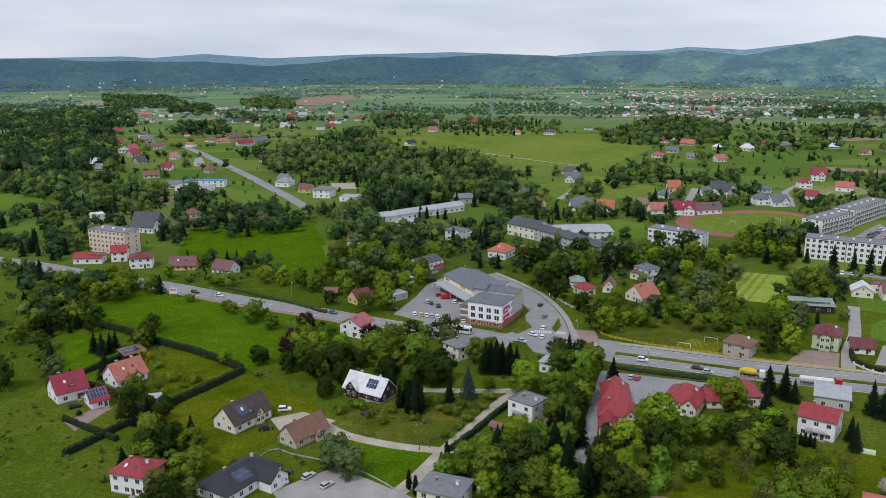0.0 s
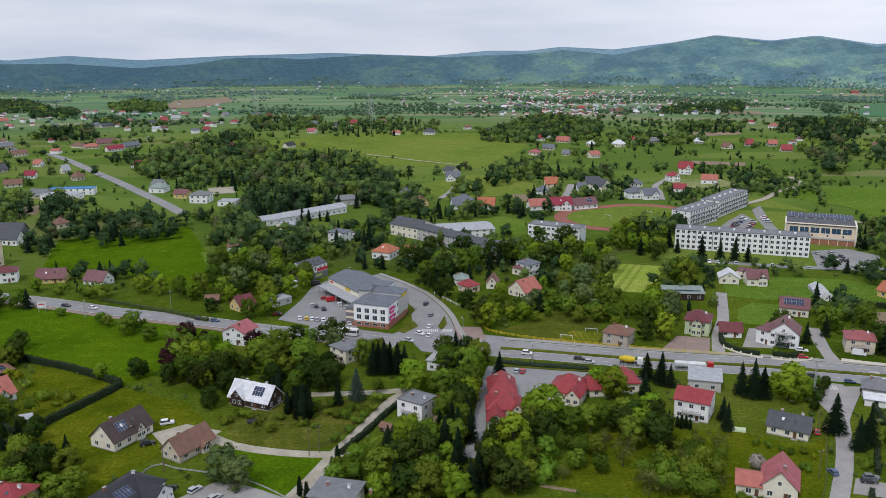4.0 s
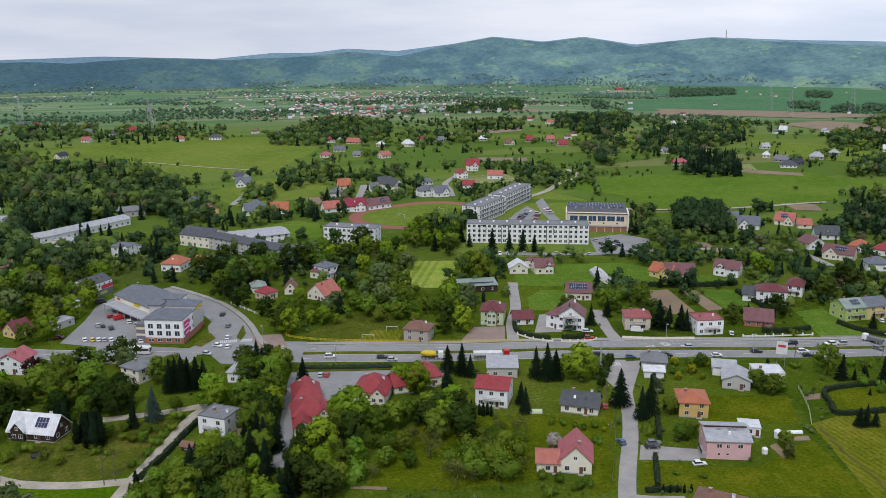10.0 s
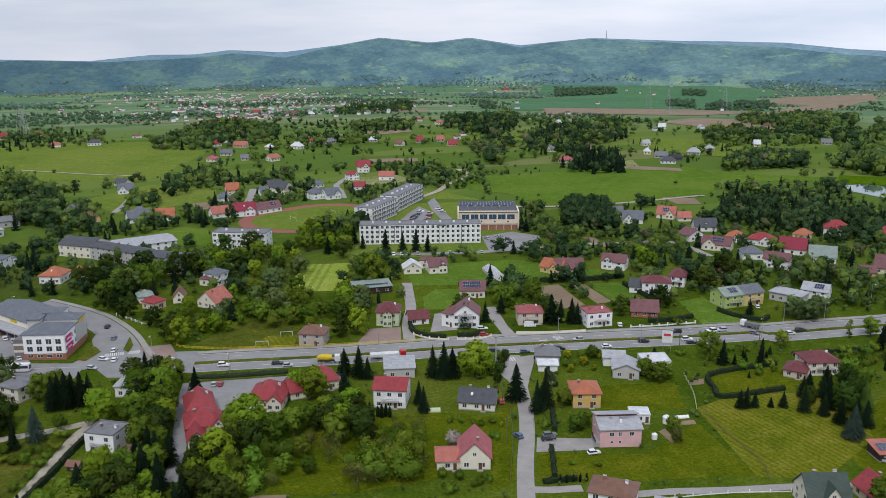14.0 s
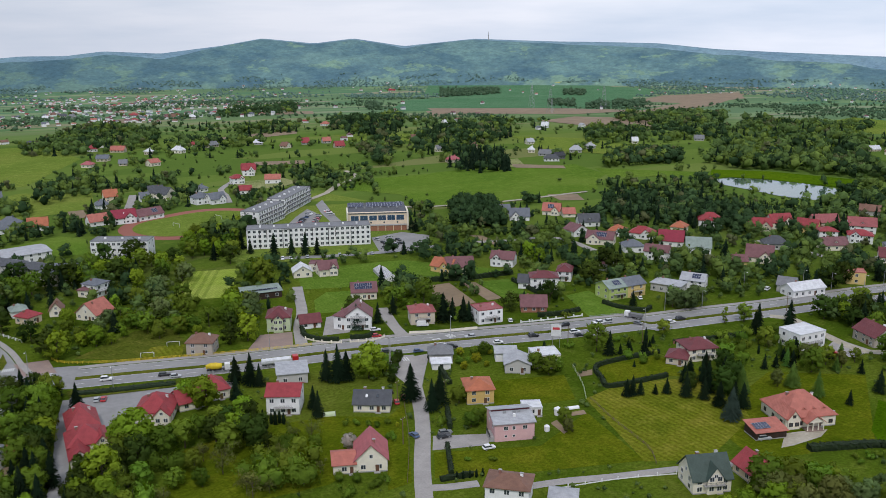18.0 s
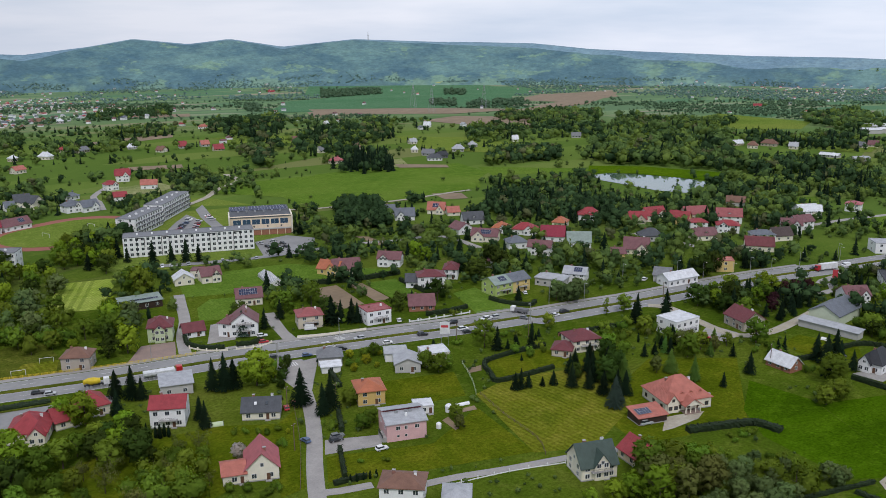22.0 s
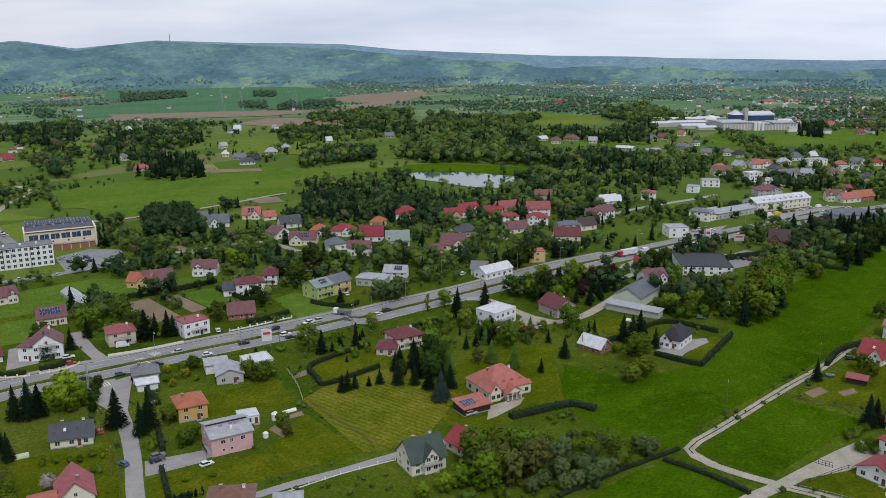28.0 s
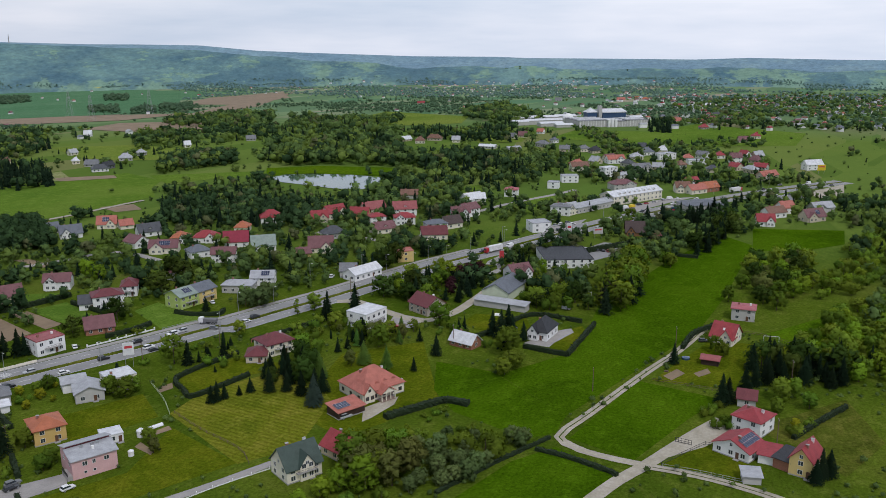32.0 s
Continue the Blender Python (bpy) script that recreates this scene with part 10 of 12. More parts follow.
# ---- trees near the camera ----
grove(["spruce", "ash", "oak", "spruce", "ash"], [(19.4, 319.9), (23.8, 333.6), (33.5, 324.7), (30.1, 301.4), (24.9, 268.9), (21.0, 253.7), (15.3, 255.9), (15.1, 282.0)], 4.8, 8, 12, 101)
grove(["ash", "oak", "ash", "lime"], [(-70.4, 290.5), (-81.2, 315.0), (-75.0, 327.1), (-53.2, 317.9), (-36.1, 322.7), (-24.2, 312.0), (-23.7, 303.6), (-38.2, 302.0), (-40.6, 295.6), (-60.5, 309.2)], 6.5, 7, 11, 102)
grove(["apple", "bush", "ash", "plum"], [(-91.9, 327.1), (-85.9, 350.5), (-65.8, 339.4), (-55.9, 335.4), (-76.7, 335.4), (-82.0, 309.2)], 6, 5, 9, 103)
grove(["oak", "ash"], [(-36.9, 290.5), (-31.7, 299.8), (-23.4, 299.8), (-20.8, 291.5), (-28.8, 290.5)], 6, 7, 10, 104)
plant("blue_spruce", [(-13.3, 283.1, 13.0)])
plant("spruce", [(-19.6, 279.7, 8.0), (-7.9, 306.4, 13.0), (-5.9, 309.2, 12.0), (-3.7, 306.4, 14.0), (-1.6, 309.2, 12.0), (1.2, 306.4, 13.0), (3.8, 309.1, 11.0)])
plant("thuja", [(-32.2, 269.2, 12.0), (-30.4, 267.9, 13.0), (-28.8, 269.2, 12.0), (-41.0, 290.5, 9.0), (-42.3, 285.5, 8.0)])
plant("oak", [(-63, 280, 8.0), (-69, 297, 10.0), (-64, 304, 11.0), (-82, 302, 8.0), (-95, 309, 7.5), (-59, 292, 8.5)])
plant("thuja", [(-34.0, 276.0, 9.0), (-36.0, 273.5, 8.0), (-20.0, 287.0, 7.0)])
plant("bush", [(-47, 271, 2.2), (-52, 273, 2.6), (-44, 268, 1.8), (-5, 282, 3.0), (-8, 275, 2.6), (-10, 270, 2.4), (-12, 264, 2.8), (-15, 258, 2.4), (-18, 252, 2.6), (-26, 262, 1.8), (-22, 272, 2.4), (-56, 268, 3.0)])
plant("apple", [(-27, 276, 4.0), (-16, 268, 3.6), (-40, 260, 3.4), (-6, 289, 5.0)])
plant("lime", [(5.6, 290.5, 12.0), (8.5, 285.5, 10.0)])
plant("ash", [(-45.6, 327.0, 12.0), (-35.6, 317.9, 11.0), (-11.4, 314.9, 11.0), (-7.1, 317.8, 10.0)])
plant("willow", [(-49.9, 230.7, 10.0), (-45.7, 225.8, 9.0)])
plant("bush", [(-49.0, 271.4, 3.0), (-27.5, 276.0, 3.0), (-21.9, 278.3, 3.0), (-19.4, 269.2, 3.0), (-30.3, 264.9, 2.5), (-13.9, 273.7, 3.0), (-38.3, 269.2, 2.5), (-45.2, 264.9, 2.0)])
plant("thuja", [(-18.7, 232.5, 5.0), (-17.4, 237.7, 6.0), (-26.8, 219.6, 6.0), (-24.6, 216.5, 6.0)])
grove(["ash", "lime", "spruce", "ash", "oak", "spruce"], [(1.3, 252.6), (17.2, 250.7), (24.7, 290.5), (33.4, 317.8), (40.5, 313.1), (31.8, 246.9), (20.8, 210.8), (-6.4, 207.9), (-5.4, 232.5)], 5.4, 8, 13, 105)
grove(["bush", "spruce", "apple", "ash"], [(-18.7, 232.5), (-5.6, 243.1), (-0.4, 232.5), (-6.7, 216.6), (-16.2, 219.6)], 5, 3.5, 7, 106)
grove(["ash", "oak", "lime", "ash", "oak", "spruce"], [(23.5, 217.7), (28.7, 241.0), (39.5, 250.4), (45.5, 254.3), (52.7, 253.6), (60.4, 254.9), (68.9, 258.3), (83.9, 268.4), (88.1, 256.8), (80.7, 238.2), (72.1, 237.5), (66.6, 250.2), (56.7, 247.7), (44.5, 240.5), (40.2, 224.0), (34.2, 213.5)], 6.2, 7, 11, 107)
plant("lime", [(45.9, 256.2, 15.0), (35.4, 239.5, 13.0), (76.4, 277.6, 12.0), (135.5, 271.8, 14.0), (72.1, 284.7, 9.0)])
plant("spruce", [(92.1, 293.9, 11.0), (96.2, 289.3, 13.0), (98.6, 286.6, 9.0), (121.0, 277.7, 13.0), (124.4, 275.1, 15.0), (127.8, 274.9, 12.0), (138.9, 246.5, 14.0), (145.3, 237.5, 14.0), (140.3, 234.7, 12.0), (107.0, 257.7, 9.0), (105.8, 250.8, 10.0), (87.2, 278.7, 10.0)])
grove(["spruce", "oak", "spruce"], [(75.4, 260.4), (88.7, 258.5), (87.1, 251.1), (75.1, 246.9)], 5, 7, 10, 108)
grove(["bush", "ash", "bare", "apple", "oak", "bush"], [(82.2, 239.8), (98.7, 237.5), (89.9, 207.9), (76.5, 209.1), (65.8, 217.4)], 5.5, 4.5, 8, 109)
plant("bare", [(66.5, 229.9, 10.0), (69.3, 212.6, 9.0), (84.5, 230.6, 6.0), (64.0, 240.7, 8.0)])
plant("thuja", [(90.7, 254.4, 4.0), (91.6, 253.0, 5.0), (93.2, 253.4, 4.5), (94.1, 252.1, 4.0)])
plant("blossom_tree", [(105.0, 224.5, 5.0)])
plant("bush", [(113.9, 238.2, 2.0), (110.8, 240.3, 2.0), (117.0, 236.1, 2.0), (119.0, 233.9, 2.0), (123.0, 233.7, 2.0), (93.5, 208.2, 3.0), (97.4, 205.0, 3.0), (100.2, 199.7, 2.5), (104.2, 200.6, 2.5), (91.8, 200.4, 3.0), (118.6, 223.2, 2.5), (136.6, 224.7, 3.0), (131.0, 198.8, 1.5), (137.7, 194.4, 1.5)])
plant("golden", [(110.8, 240.8, 1.8), (124.4, 230.4, 1.6)])
plant("thuja", [(122.4, 191.0, 2.6), (124.1, 190.3, 2.6), (126.1, 189.9, 2.6), (127.9, 189.2, 2.6), (129.8, 188.8, 2.6)])
plant("apple", [(144.6, 217.2, 5.0), (148.8, 219.0, 5.0), (151.5, 235.1, 6.0), (172.3, 204.1, 5.0), (192.3, 245.2, 7.0), (193.8, 239.0, 7.0), (198.2, 240.0, 6.0), (185.2, 269.2, 5.0)])
grove(["bush", "apple", "bush", "golden"], [(171.6, 284.4), (191.4, 274.5), (182.6, 257.8), (167.3, 256.9), (166.0, 270.5)], 5, 1.5, 4, 110)
grove(["bush", "oak"], [(148.7, 283.7), (153.8, 281.7), (139.5, 257.9), (137.5, 264.2)], 4.5, 3, 5, 111)
plant("spruce", [(204.4, 208.4, 7.0), (206.7, 207.9, 8.0), (209.5, 207.0, 6.0), (214.2, 204.6, 4.0), (218.1, 202.8, 6.0), (263.3, 162.2, 6.0)])
grove(["spruce", "spruce", "spruce", "oak"], [(219.1, 198.2), (234.6, 209.8), (255.0, 216.5), (251.9, 199.8), (233.3, 180.7), (222.0, 176.3), (222.9, 185.8)], 5, 6.5, 10, 112)
plant("larch", [(240.6, 189.1, 11.0), (260.1, 182.7, 10.0), (260.2, 172.4, 10.0), (275.3, 196.6, 8.0)])
grove(["spruce", "larch", "ash", "spruce", "birch"], [(263.4, 198.2), (282.2, 207.3), (305.4, 187.4), (291.6, 175.9), (282.2, 183.4), (277.7, 193.1)], 5, 5, 8, 113)
plant("birch", [(256.0, 185.9, 7.0), (168.3, 197.5, 5.0)])
plant("blue_spruce", [(220.2, 176.0, 12.0)])
grove(["ash", "spruce", "bush", "birch", "bush"], [(272.8, 232.2), (306.2, 222.7), (288.6, 210.8), (267.8, 218.7)], 5.5, 2.5, 5.5, 114)
grove(["ash", "lime", "ash", "birch"], [(187, 140), (203, 128), (196, 117), (179, 127)], 4.2, 9, 12.5, 115)
grove(["willow", "willow", "bush", "willow"], [(207, 128), (220, 124), (224, 112), (212, 105), (202, 105), (190, 114), (192, 122)], 4.6, 4, 6.5, 116)
plant("willow", [(226, 101, 5.0), (228, 104, 5.5), (231, 102, 4.0), (194, 111, 4.5), (186, 117, 5.0)])
plant("lime", [(172, 137, 6.0), (177, 134, 7.0), (166, 139, 5.0), (182, 130, 6.5)])
plant("bush", [(217, 133, 2.2), (230, 138, 1.6), (228, 135, 1.6), (234, 136, 1.8), (238, 135, 1.8), (174, 129, 3.0), (180, 122, 3.0)])
hedge([(189, 110), (200, 107), (217, 102), (236, 95.5)], 1.1, 1.1, "low dark clipped hedge at the meadow edge")
plant("bush", [(222.8, 124.6, 2.0), (226.4, 122.5, 2.0), (229.4, 120.0, 2.0), (228.4, 115.4, 2.0), (214.7, 130.3, 3.0), (216.3, 135.4, 3.0)])
plant("lime", [(249.7, 202.8, 4.0), (181.7, 136.8, 6.0), (175.0, 135.7, 5.0)])
grove(["spruce", "spruce", "oak", "spruce"], [(327.5, 51.5), (343.4, 47.2), (339.7, 36.6), (333.5, 20.6), (320.8, 17.5), (319.6, 33.7), (306.2, 46.5)], 5, 8, 12, 117)
grove(["lime", "apple", "ash", "lime", "apple"], [(343.4, 47.2), (368.0, 36.4), (419.3, 27.5), (435.7, 7.9), (342.4, -3.9), (328.7, 18.6), (338.9, 32.6)], 6, 5, 8, 118)
plant("spruce", [(287.9, 53.9, 12.0), (290.5, 52.3, 10.0), (298.3, 48.3, 12.0), (249.5, 17.8, 10.0), (252.1, 15.9, 9.0), (246.0, 18.8, 8.0)])
plant("bush", [(275.8, 57.0, 2.5), (278.7, 56.2, 2.6), (281.9, 55.3, 2.6), (285.0, 54.4, 2.5), (269.8, 50.8, 3.4), (272.8, 49.7, 3.4), (270.0, 48.2, 3.0), (273.9, 28.8, 3.0), (276.9, 27.6, 3.0), (285.2, 25.4, 2.4)])
plant("ash", [(301.2, 36.4, 8.0), (306.1, 32.7, 7.0), (288.4, 36.1, 6.0), (298.8, 27.3, 6.0), (338.4, 67.3, 7.0), (333.9, 63.1, 6.0)])
plant("golden", [(280.4, 29.4, 3.5)])
plant("spruce", [(302.8, 164.3, 9.0), (310.2, 165.6, 8.0), (313.2, 153.7, 12.0), (311.9, 149.1, 13.0), (319.8, 149.5, 13.0), (314.3, 145.1, 11.0), (313.6, 139.7, 9.0), (300.5, 142.4, 10.0)])
plant("ash", [(282.6, 131.3, 8.0), (276.5, 130.7, 7.0), (286.9, 129.8, 7.0)])
grove(["poplar", "ash", "poplar", "spruce"], [(360.7, 125.2), (410.7, 137.5), (445.4, 131.0), (396.1, 115.7), (361.5, 116.4)], 5, 11, 16, 119)
grove(["ash", "bush", "lime", "spruce", "ash"], [(388.9, 174.1), (427.7, 183.4), (454.3, 174.3), (432.4, 152.9), (396.3, 142.5), (378.9, 153.2)], 6.5, 3.5, 6, 120)
grove(["spruce", "spruce", "oak"], [(408.6, 192.9), (456.9, 208.8), (449.5, 182.6), (415.5, 181.3)], 5.5, 5, 7.5, 121)
grove(["spruce", "spruce"], [(567.8, 141.0), (633.7, 130.7), (609.0, 123.4), (557.2, 132.9)], 5, 8, 12, 123)
grove(["oak", "ash", "oak", "lime", "birch", "ash"], [(475, 81), (501, 57), (451, 45), (424, 47), (410, 62), (432, 70)], 6.5, 7, 12, 124)
grove(["bush", "apple", "ash", "lime", "bush"], [(464, 43), (491, 39), (575, 20), (504, 16), (465, 21), (439, 29), (432, 40)], 6.5, 4, 7, 125)
grove(["ash", "bush", "oak"], [(534, 37), (561, 31), (609, 22), (575, 20)], 7, 5, 8, 126)
plant("ash", [(408, 77, 8.0), (405, 55, 9.0), (433, 76, 8.0), (460, 119, 7.0)])
grove(["spruce", "spruce", "spruce", "oak"], [(488, 115), (491, 108), (563, 106), (598, 115), (579, 123), (529, 122)], 5.5, 8, 12, 122)
plant("ash", [(457.6, 121.6, 8.0), (456.1, 117.5, 8.0), (559.4, 172.2, 9.0)])
grove(["spruce", "ash", "bush"], [(365.0, 176.5), (381.7, 148.5), (356.2, 132.8), (356.1, 152.0)], 6, 5, 10, 126)
grove(["oak", "ash", "oak", "spruce", "lime"], [(337.2, 225.7), (366.4, 249.5), (401.8, 255.3), (427.1, 237.9), (369.6, 205.5), (337.6, 209.8)], 6.5, 8, 11.5, 127)
grove(["spruce", "spruce", "plum"], [(352.3, 198.1), (377.7, 210.3), (395.6, 201.9), (365.3, 182.8), (346.5, 187.9)], 5, 6, 9, 128)
plant("poplar", [(295.0, 243.4, 8.0)])
plant("ash", [(303.9, 240.5, 8.5)])
grove(["apple", "bush", "spruce", "bush"], [(228.5, 239.5), (246.1, 251.3), (252.8, 242.2), (237.0, 224.6), (221.9, 225.1)], 5, 2, 5, 129)
grove(["ash", "bare", "bush", "apple", "lime"], [(34.0, 243.2), (60.5, 246.9), (60.0, 222.9), (39.5, 213.8)], 7.5, 4, 8, 130)
grove(["ash", "lime", "oak", "willow", "ash", "lime"], [(-130.7, 422.6), (-92.8, 412.6), (-93.4, 460.5), (-64.8, 478.6), (-30.9, 450.8), (-31.9, 422.1), (-44.7, 407.6), (-64.8, 394.0), (-89.9, 398.6)], 8.6, 8, 13, 131)
grove(["spruce", "ash", "bush", "lime", "apple"], [(-228.3, 408.4), (-223.5, 433.3), (-200.6, 428.0), (-162.7, 427.8), (-135.0, 422.6), (-139.0, 408.0), (-183.9, 415.9), (-205.9, 408.3)], 8, 4, 9, 132)
grove(["lime", "ash", "willow", "bush", "apple", "ash"], [(44.3, 362.3), (69.5, 372.5), (93.5, 372.5), (107.9, 397.2), (99.9, 421.7), (71.9, 411.7), (50.4, 396.2)], 7, 4, 9, 133)
grove(["ash", "oak", "lime", "spruce", "ash"], [(7.1, 437.9), (25.0, 396.5), (48.6, 442.5), (99.3, 457.8), (104.3, 479.9), (64.6, 472.0), (30.6, 461.3)], 9, 8, 12, 134)
grove(["willow", "ash", "lime", "ash"], [(110.3, 358.7), (123.3, 353.4), (134.9, 386.2), (126.1, 394.9)], 7, 7, 11, 135)
grove(["ash", "oak", "lime", "spruce"], [(127.7, 483.6), (155.6, 562.3), (183.5, 570.4), (166.0, 492.0), (147.3, 457.3)], 8, 9, 12, 136)
grove(["lime", "ash", "oak", "ash"], [(71.7, 488.7), (121.1, 477.3), (116.1, 442.4), (96.8, 418.5), (73.2, 449.7)], 11, 8, 11, 137)
grove(["willow", "ash", "bush"], [(79.0, 388.4), (95.6, 393.0), (91.3, 354.5), (78.1, 354.2)], 9, 5, 8, 138)
grove(["oak", "spruce", "ash", "birch"], [(-109.6, 215.7), (-114.2, 235.7), (-112.7, 246.7), (-97.3, 243.0), (-87.1, 225.7), (-82.3, 204.9), (-89.3, 199.5)], 6, 7, 11, 139)
grove(["bush", "spruce", "oak", "plum"], [(-130.4, 267.0), (-127.4, 278.3), (-113.0, 266.1), (-109.9, 248.6), (-118.0, 246.7)], 5.5, 4, 8, 140)
plant("spruce", [(-164.8, 318.0, 9.0), (-160.1, 315.0, 10.0), (-158.2, 318.0, 9.0), (-158.1, 322.8, 8.0), (-44.4, 317.9, 9.0)])
plant("oak", [(-148.5, 324.1, 8.0), (-146.4, 327.2, 10.0), (-150.7, 343.6, 8.0)])
plant("golden", [(-142.4, 312.1, 4.0), (-138.0, 309.2, 4.0)])
plant("bush", [(-136.5, 290.5, 2.0), (-136.4, 285.5, 2.0), (-133.6, 303.7, 3.0), (-121.2, 290.5, 4.0), (-115.1, 290.5, 3.5), (-116.3, 285.5, 2.0), (-148.5, 285.5, 1.6), (-146.6, 287.9, 1.6), (-135.8, 275.0, 2.0)])
grove(["spruce", "oak", "bush"], [(-225.7, 373.5), (-211.3, 385.9), (-184.2, 361.7), (-174.1, 340.3), (-205.3, 337.0)], 6, 5, 9, 141)
grove(["bush", "plum"], [(-153.4, 271.4), (-138.8, 264.8), (-130.3, 258.5), (-140.4, 256.4)], 5, 1.5, 3, 142)
plant("apple", [(-128.0, 373.2, 5.0), (-124.2, 369.3, 5.0), (-199.6, 403.6, 8.0), (-188.7, 394.5, 7.0), (-174.3, 398.9, 9.0), (-150.4, 385.7, 4.0), (-113.3, 357.8, 8.0), (-110.7, 361.5, 9.0), (-101.5, 350.5, 6.0), (-90.2, 343.5, 5.0), (-82.8, 336.8, 6.0)])
grove(["ash", "lime", "ash"], [(-204.9, 394.6), (-200.6, 428.0), (-176.9, 385.8), (-191.5, 377.5)], 6, 7, 11, 143)
plant("spruce", [(192.5, 311.4, 14.0), (197.5, 311.8, 11.0), (200.9, 308.1, 12.0), (202.7, 306.5, 10.0), (167.4, 325.6, 10.0), (173.1, 464.6, 14.0), (181.8, 459.6, 12.0), (188.6, 455.4, 14.0), (194.2, 451.6, 11.0), (163.1, 476.1, 9.0), (262.2, 334.7, 8.0), (249.6, 315.8, 9.0)])
plant("blue_spruce", [(156.1, 323.7, 12.0)])
plant("ash", [(143.4, 404.1, 16.0), (143.2, 409.8, 15.0), (116.5, 369.5, 9.0), (103.2, 361.5, 9.0), (110.3, 358.7, 10.0), (89.3, 358.6, 8.0), (78.6, 367.2, 9.0), (83.5, 407.0, 10.0), (97.0, 377.4, 9.0), (95.3, 392.3, 8.0), (185.3, 346.4, 9.0), (185.7, 341.6, 10.0), (195.6, 351.7, 8.0)])
plant("oak", [(62.8, 460.2, 13.0), (54.0, 461.3, 13.0), (103.3, 497.7, 12.0), (86.3, 463.1, 11.0), (86.5, 497.2, 12.0), (41.4, 481.4, 11.0), (23.1, 476.3, 12.0), (13.4, 456.8, 11.0), (8.2, 464.6, 10.0), (25.3, 430.6, 10.0), (17.5, 414.1, 10.0), (310.0, 336.5, 13.0), (308.2, 326.5, 12.0), (290.0, 323.5, 11.0)])
plant("willow", [(94.6, 418.3, 11.0), (99.9, 421.7, 9.0), (113.6, 439.5, 10.0), (296.1, 267.4, 9.0), (302.4, 268.9, 10.0), (293.4, 272.5, 8.0)])
plant("lime", [(52.0, 365.5, 6.0), (58.4, 367.0, 6.0), (62.3, 361.3, 5.0), (46.8, 371.6, 6.0), (68.4, 367.1, 5.0), (290.7, 379.8, 10.0), (289.2, 368.0, 9.0)])
plant("spruce", [(162.1, 488.8, 12.0), (158.0, 498.4, 12.0), (152.6, 492.7, 11.0), (35.0, 511.1, 9.0), (37.1, 483.2, 11.0), (39.3, 475.9, 10.0), (21.5, 453.5, 9.0), (19.6, 490.3, 10.0), (272.5, 485.2, 10.0), (271.2, 476.9, 9.0), (271.9, 473.2, 9.0)])
wood("dense even stand of tall dark green trees in a meadow", [(299, 471), (340, 537), (360, 512), (324, 450)], 3.8, 9, 10.5, 152, "tone_dark", 0.0)
wood("row of young conifers", [(-88.0, 599.5), (-59.1, 587.8), (-38.9, 576.6), (-73.8, 580.6)], 4, 6, 9, 156, "woods_dark", 1.0)
wood("tree belt beside the track", [(142.6, 526.0), (191.2, 577.5), (222.8, 587.8), (210.0, 555.6), (163.8, 509.0)], 6, 9, 14, 157, "woods", 0.2)


# ---- farms and cottages beyond the village ----
farm(-402, 812, 16, "white", "white")
farm(-407, 838, 12, "white", "salmon")
farm(-381, 779, 10, "white", "ggreen")
farm(-390, 885, 13, "white", "red")
farm(-421, 919, 10, "white", "lgrey")
farm(-459, 995, 12, "white", "red")
farm(-541, 1172, 25, "cream", "red")
farm(-418, 939, 11, "white", "dullred")
farm(-359, 827, 12, "grey", "dgrey")
farm(-313, 737, 16, "cream", "brown")
farm(-318, 783, 11, "white", "crimson")
farm(-342, 861, 10, "white", "salmon")
farm(-370, 970, 12, "white", "dgrey")
farm(-440, 1034, 16, "cream", "grey")
farm(-393, 951, 22, "white", "brown")
farm(-296, 813, 8, "white", "lgrey")
farm(-269, 769, 10, "beige", "brown")
farm(-262, 699, 26, "white", "lgrey")
farm(-273, 682, 16, "white", "grey")
farm(-360, 1025, 17, "cream", "brown")
farm(-338, 1014, 19, "cream", "salmon")
farm(-335, 1057, 24, "beige", "plum")
farm(-302, 983, 22, "white", "crimson")
farm(-294, 1018, 23, "grey", "slate")
farm(-240, 841, 10, "white", "red")
farm(-227, 841, 13, "white", "brown")
farm(-209, 862, 14, "white", "maroon")
farm(-193, 722, 12, "white", "grey")
farm(-165, 683, 10, "beige", "brown")
farm(-214, 572, 10, "cream", "brown")
farm(-241, 551, 21, "dgrey", "dgrey")
farm(-419, 1337, 24, "white", "dgrey")
farm(-438, 1340, 16, "white", "slate")
farm(-363, 1438, 14, "white", "red")
farm(-352, 1475, 17, "white", "lgrey")
farm(-374, 1626, 19, "white", "dullred")
farm(-364, 1385, 15, "white", "dgrey")
farm(-250, 1220, 11, "white", "red")
farm(-240, 1366, 13, "white", "red")
farm(-230, 1540, 15, "white", "slate")
farm(-282, 1548, 14, "white", "grey")
farm(-110, 986, 15, "white", "black")
farm(-104, 1164, 13, "white", "pinkred")
farm(-92, 1169, 12, "white", "salmon")
farm(-113, 1296, 15, "white", "slate")
farm(-53, 1277, 17, "white", "red")
farm(-77, 1258, 12, "white", "dgrey")
farm(-189, 1450, 13, "white", "brown")
farm(-712, 1466, 18, "white", "lgrey")
farm(-656, 1406, 36, "white", "white")
farm(-675, 1513, 22, "white", "grey")
farm(-651, 1526, 19, "white", "salmon")
farm(-871, 1838, 35, "grey", "lgrey")
farm(-54, 1299, 15, "white", "red")
farm(-64, 1254, 12, "white", "grey")
farm(-12, 1311, 19, "white", "brown")
farm(50, 1121, 17, "white", "dgrey")
farm(61, 1120, 13, "white", "lgrey")
farm(51, 774, 14, "white", "dgrey")
farm(10, 661, 10, "grey", "slate")
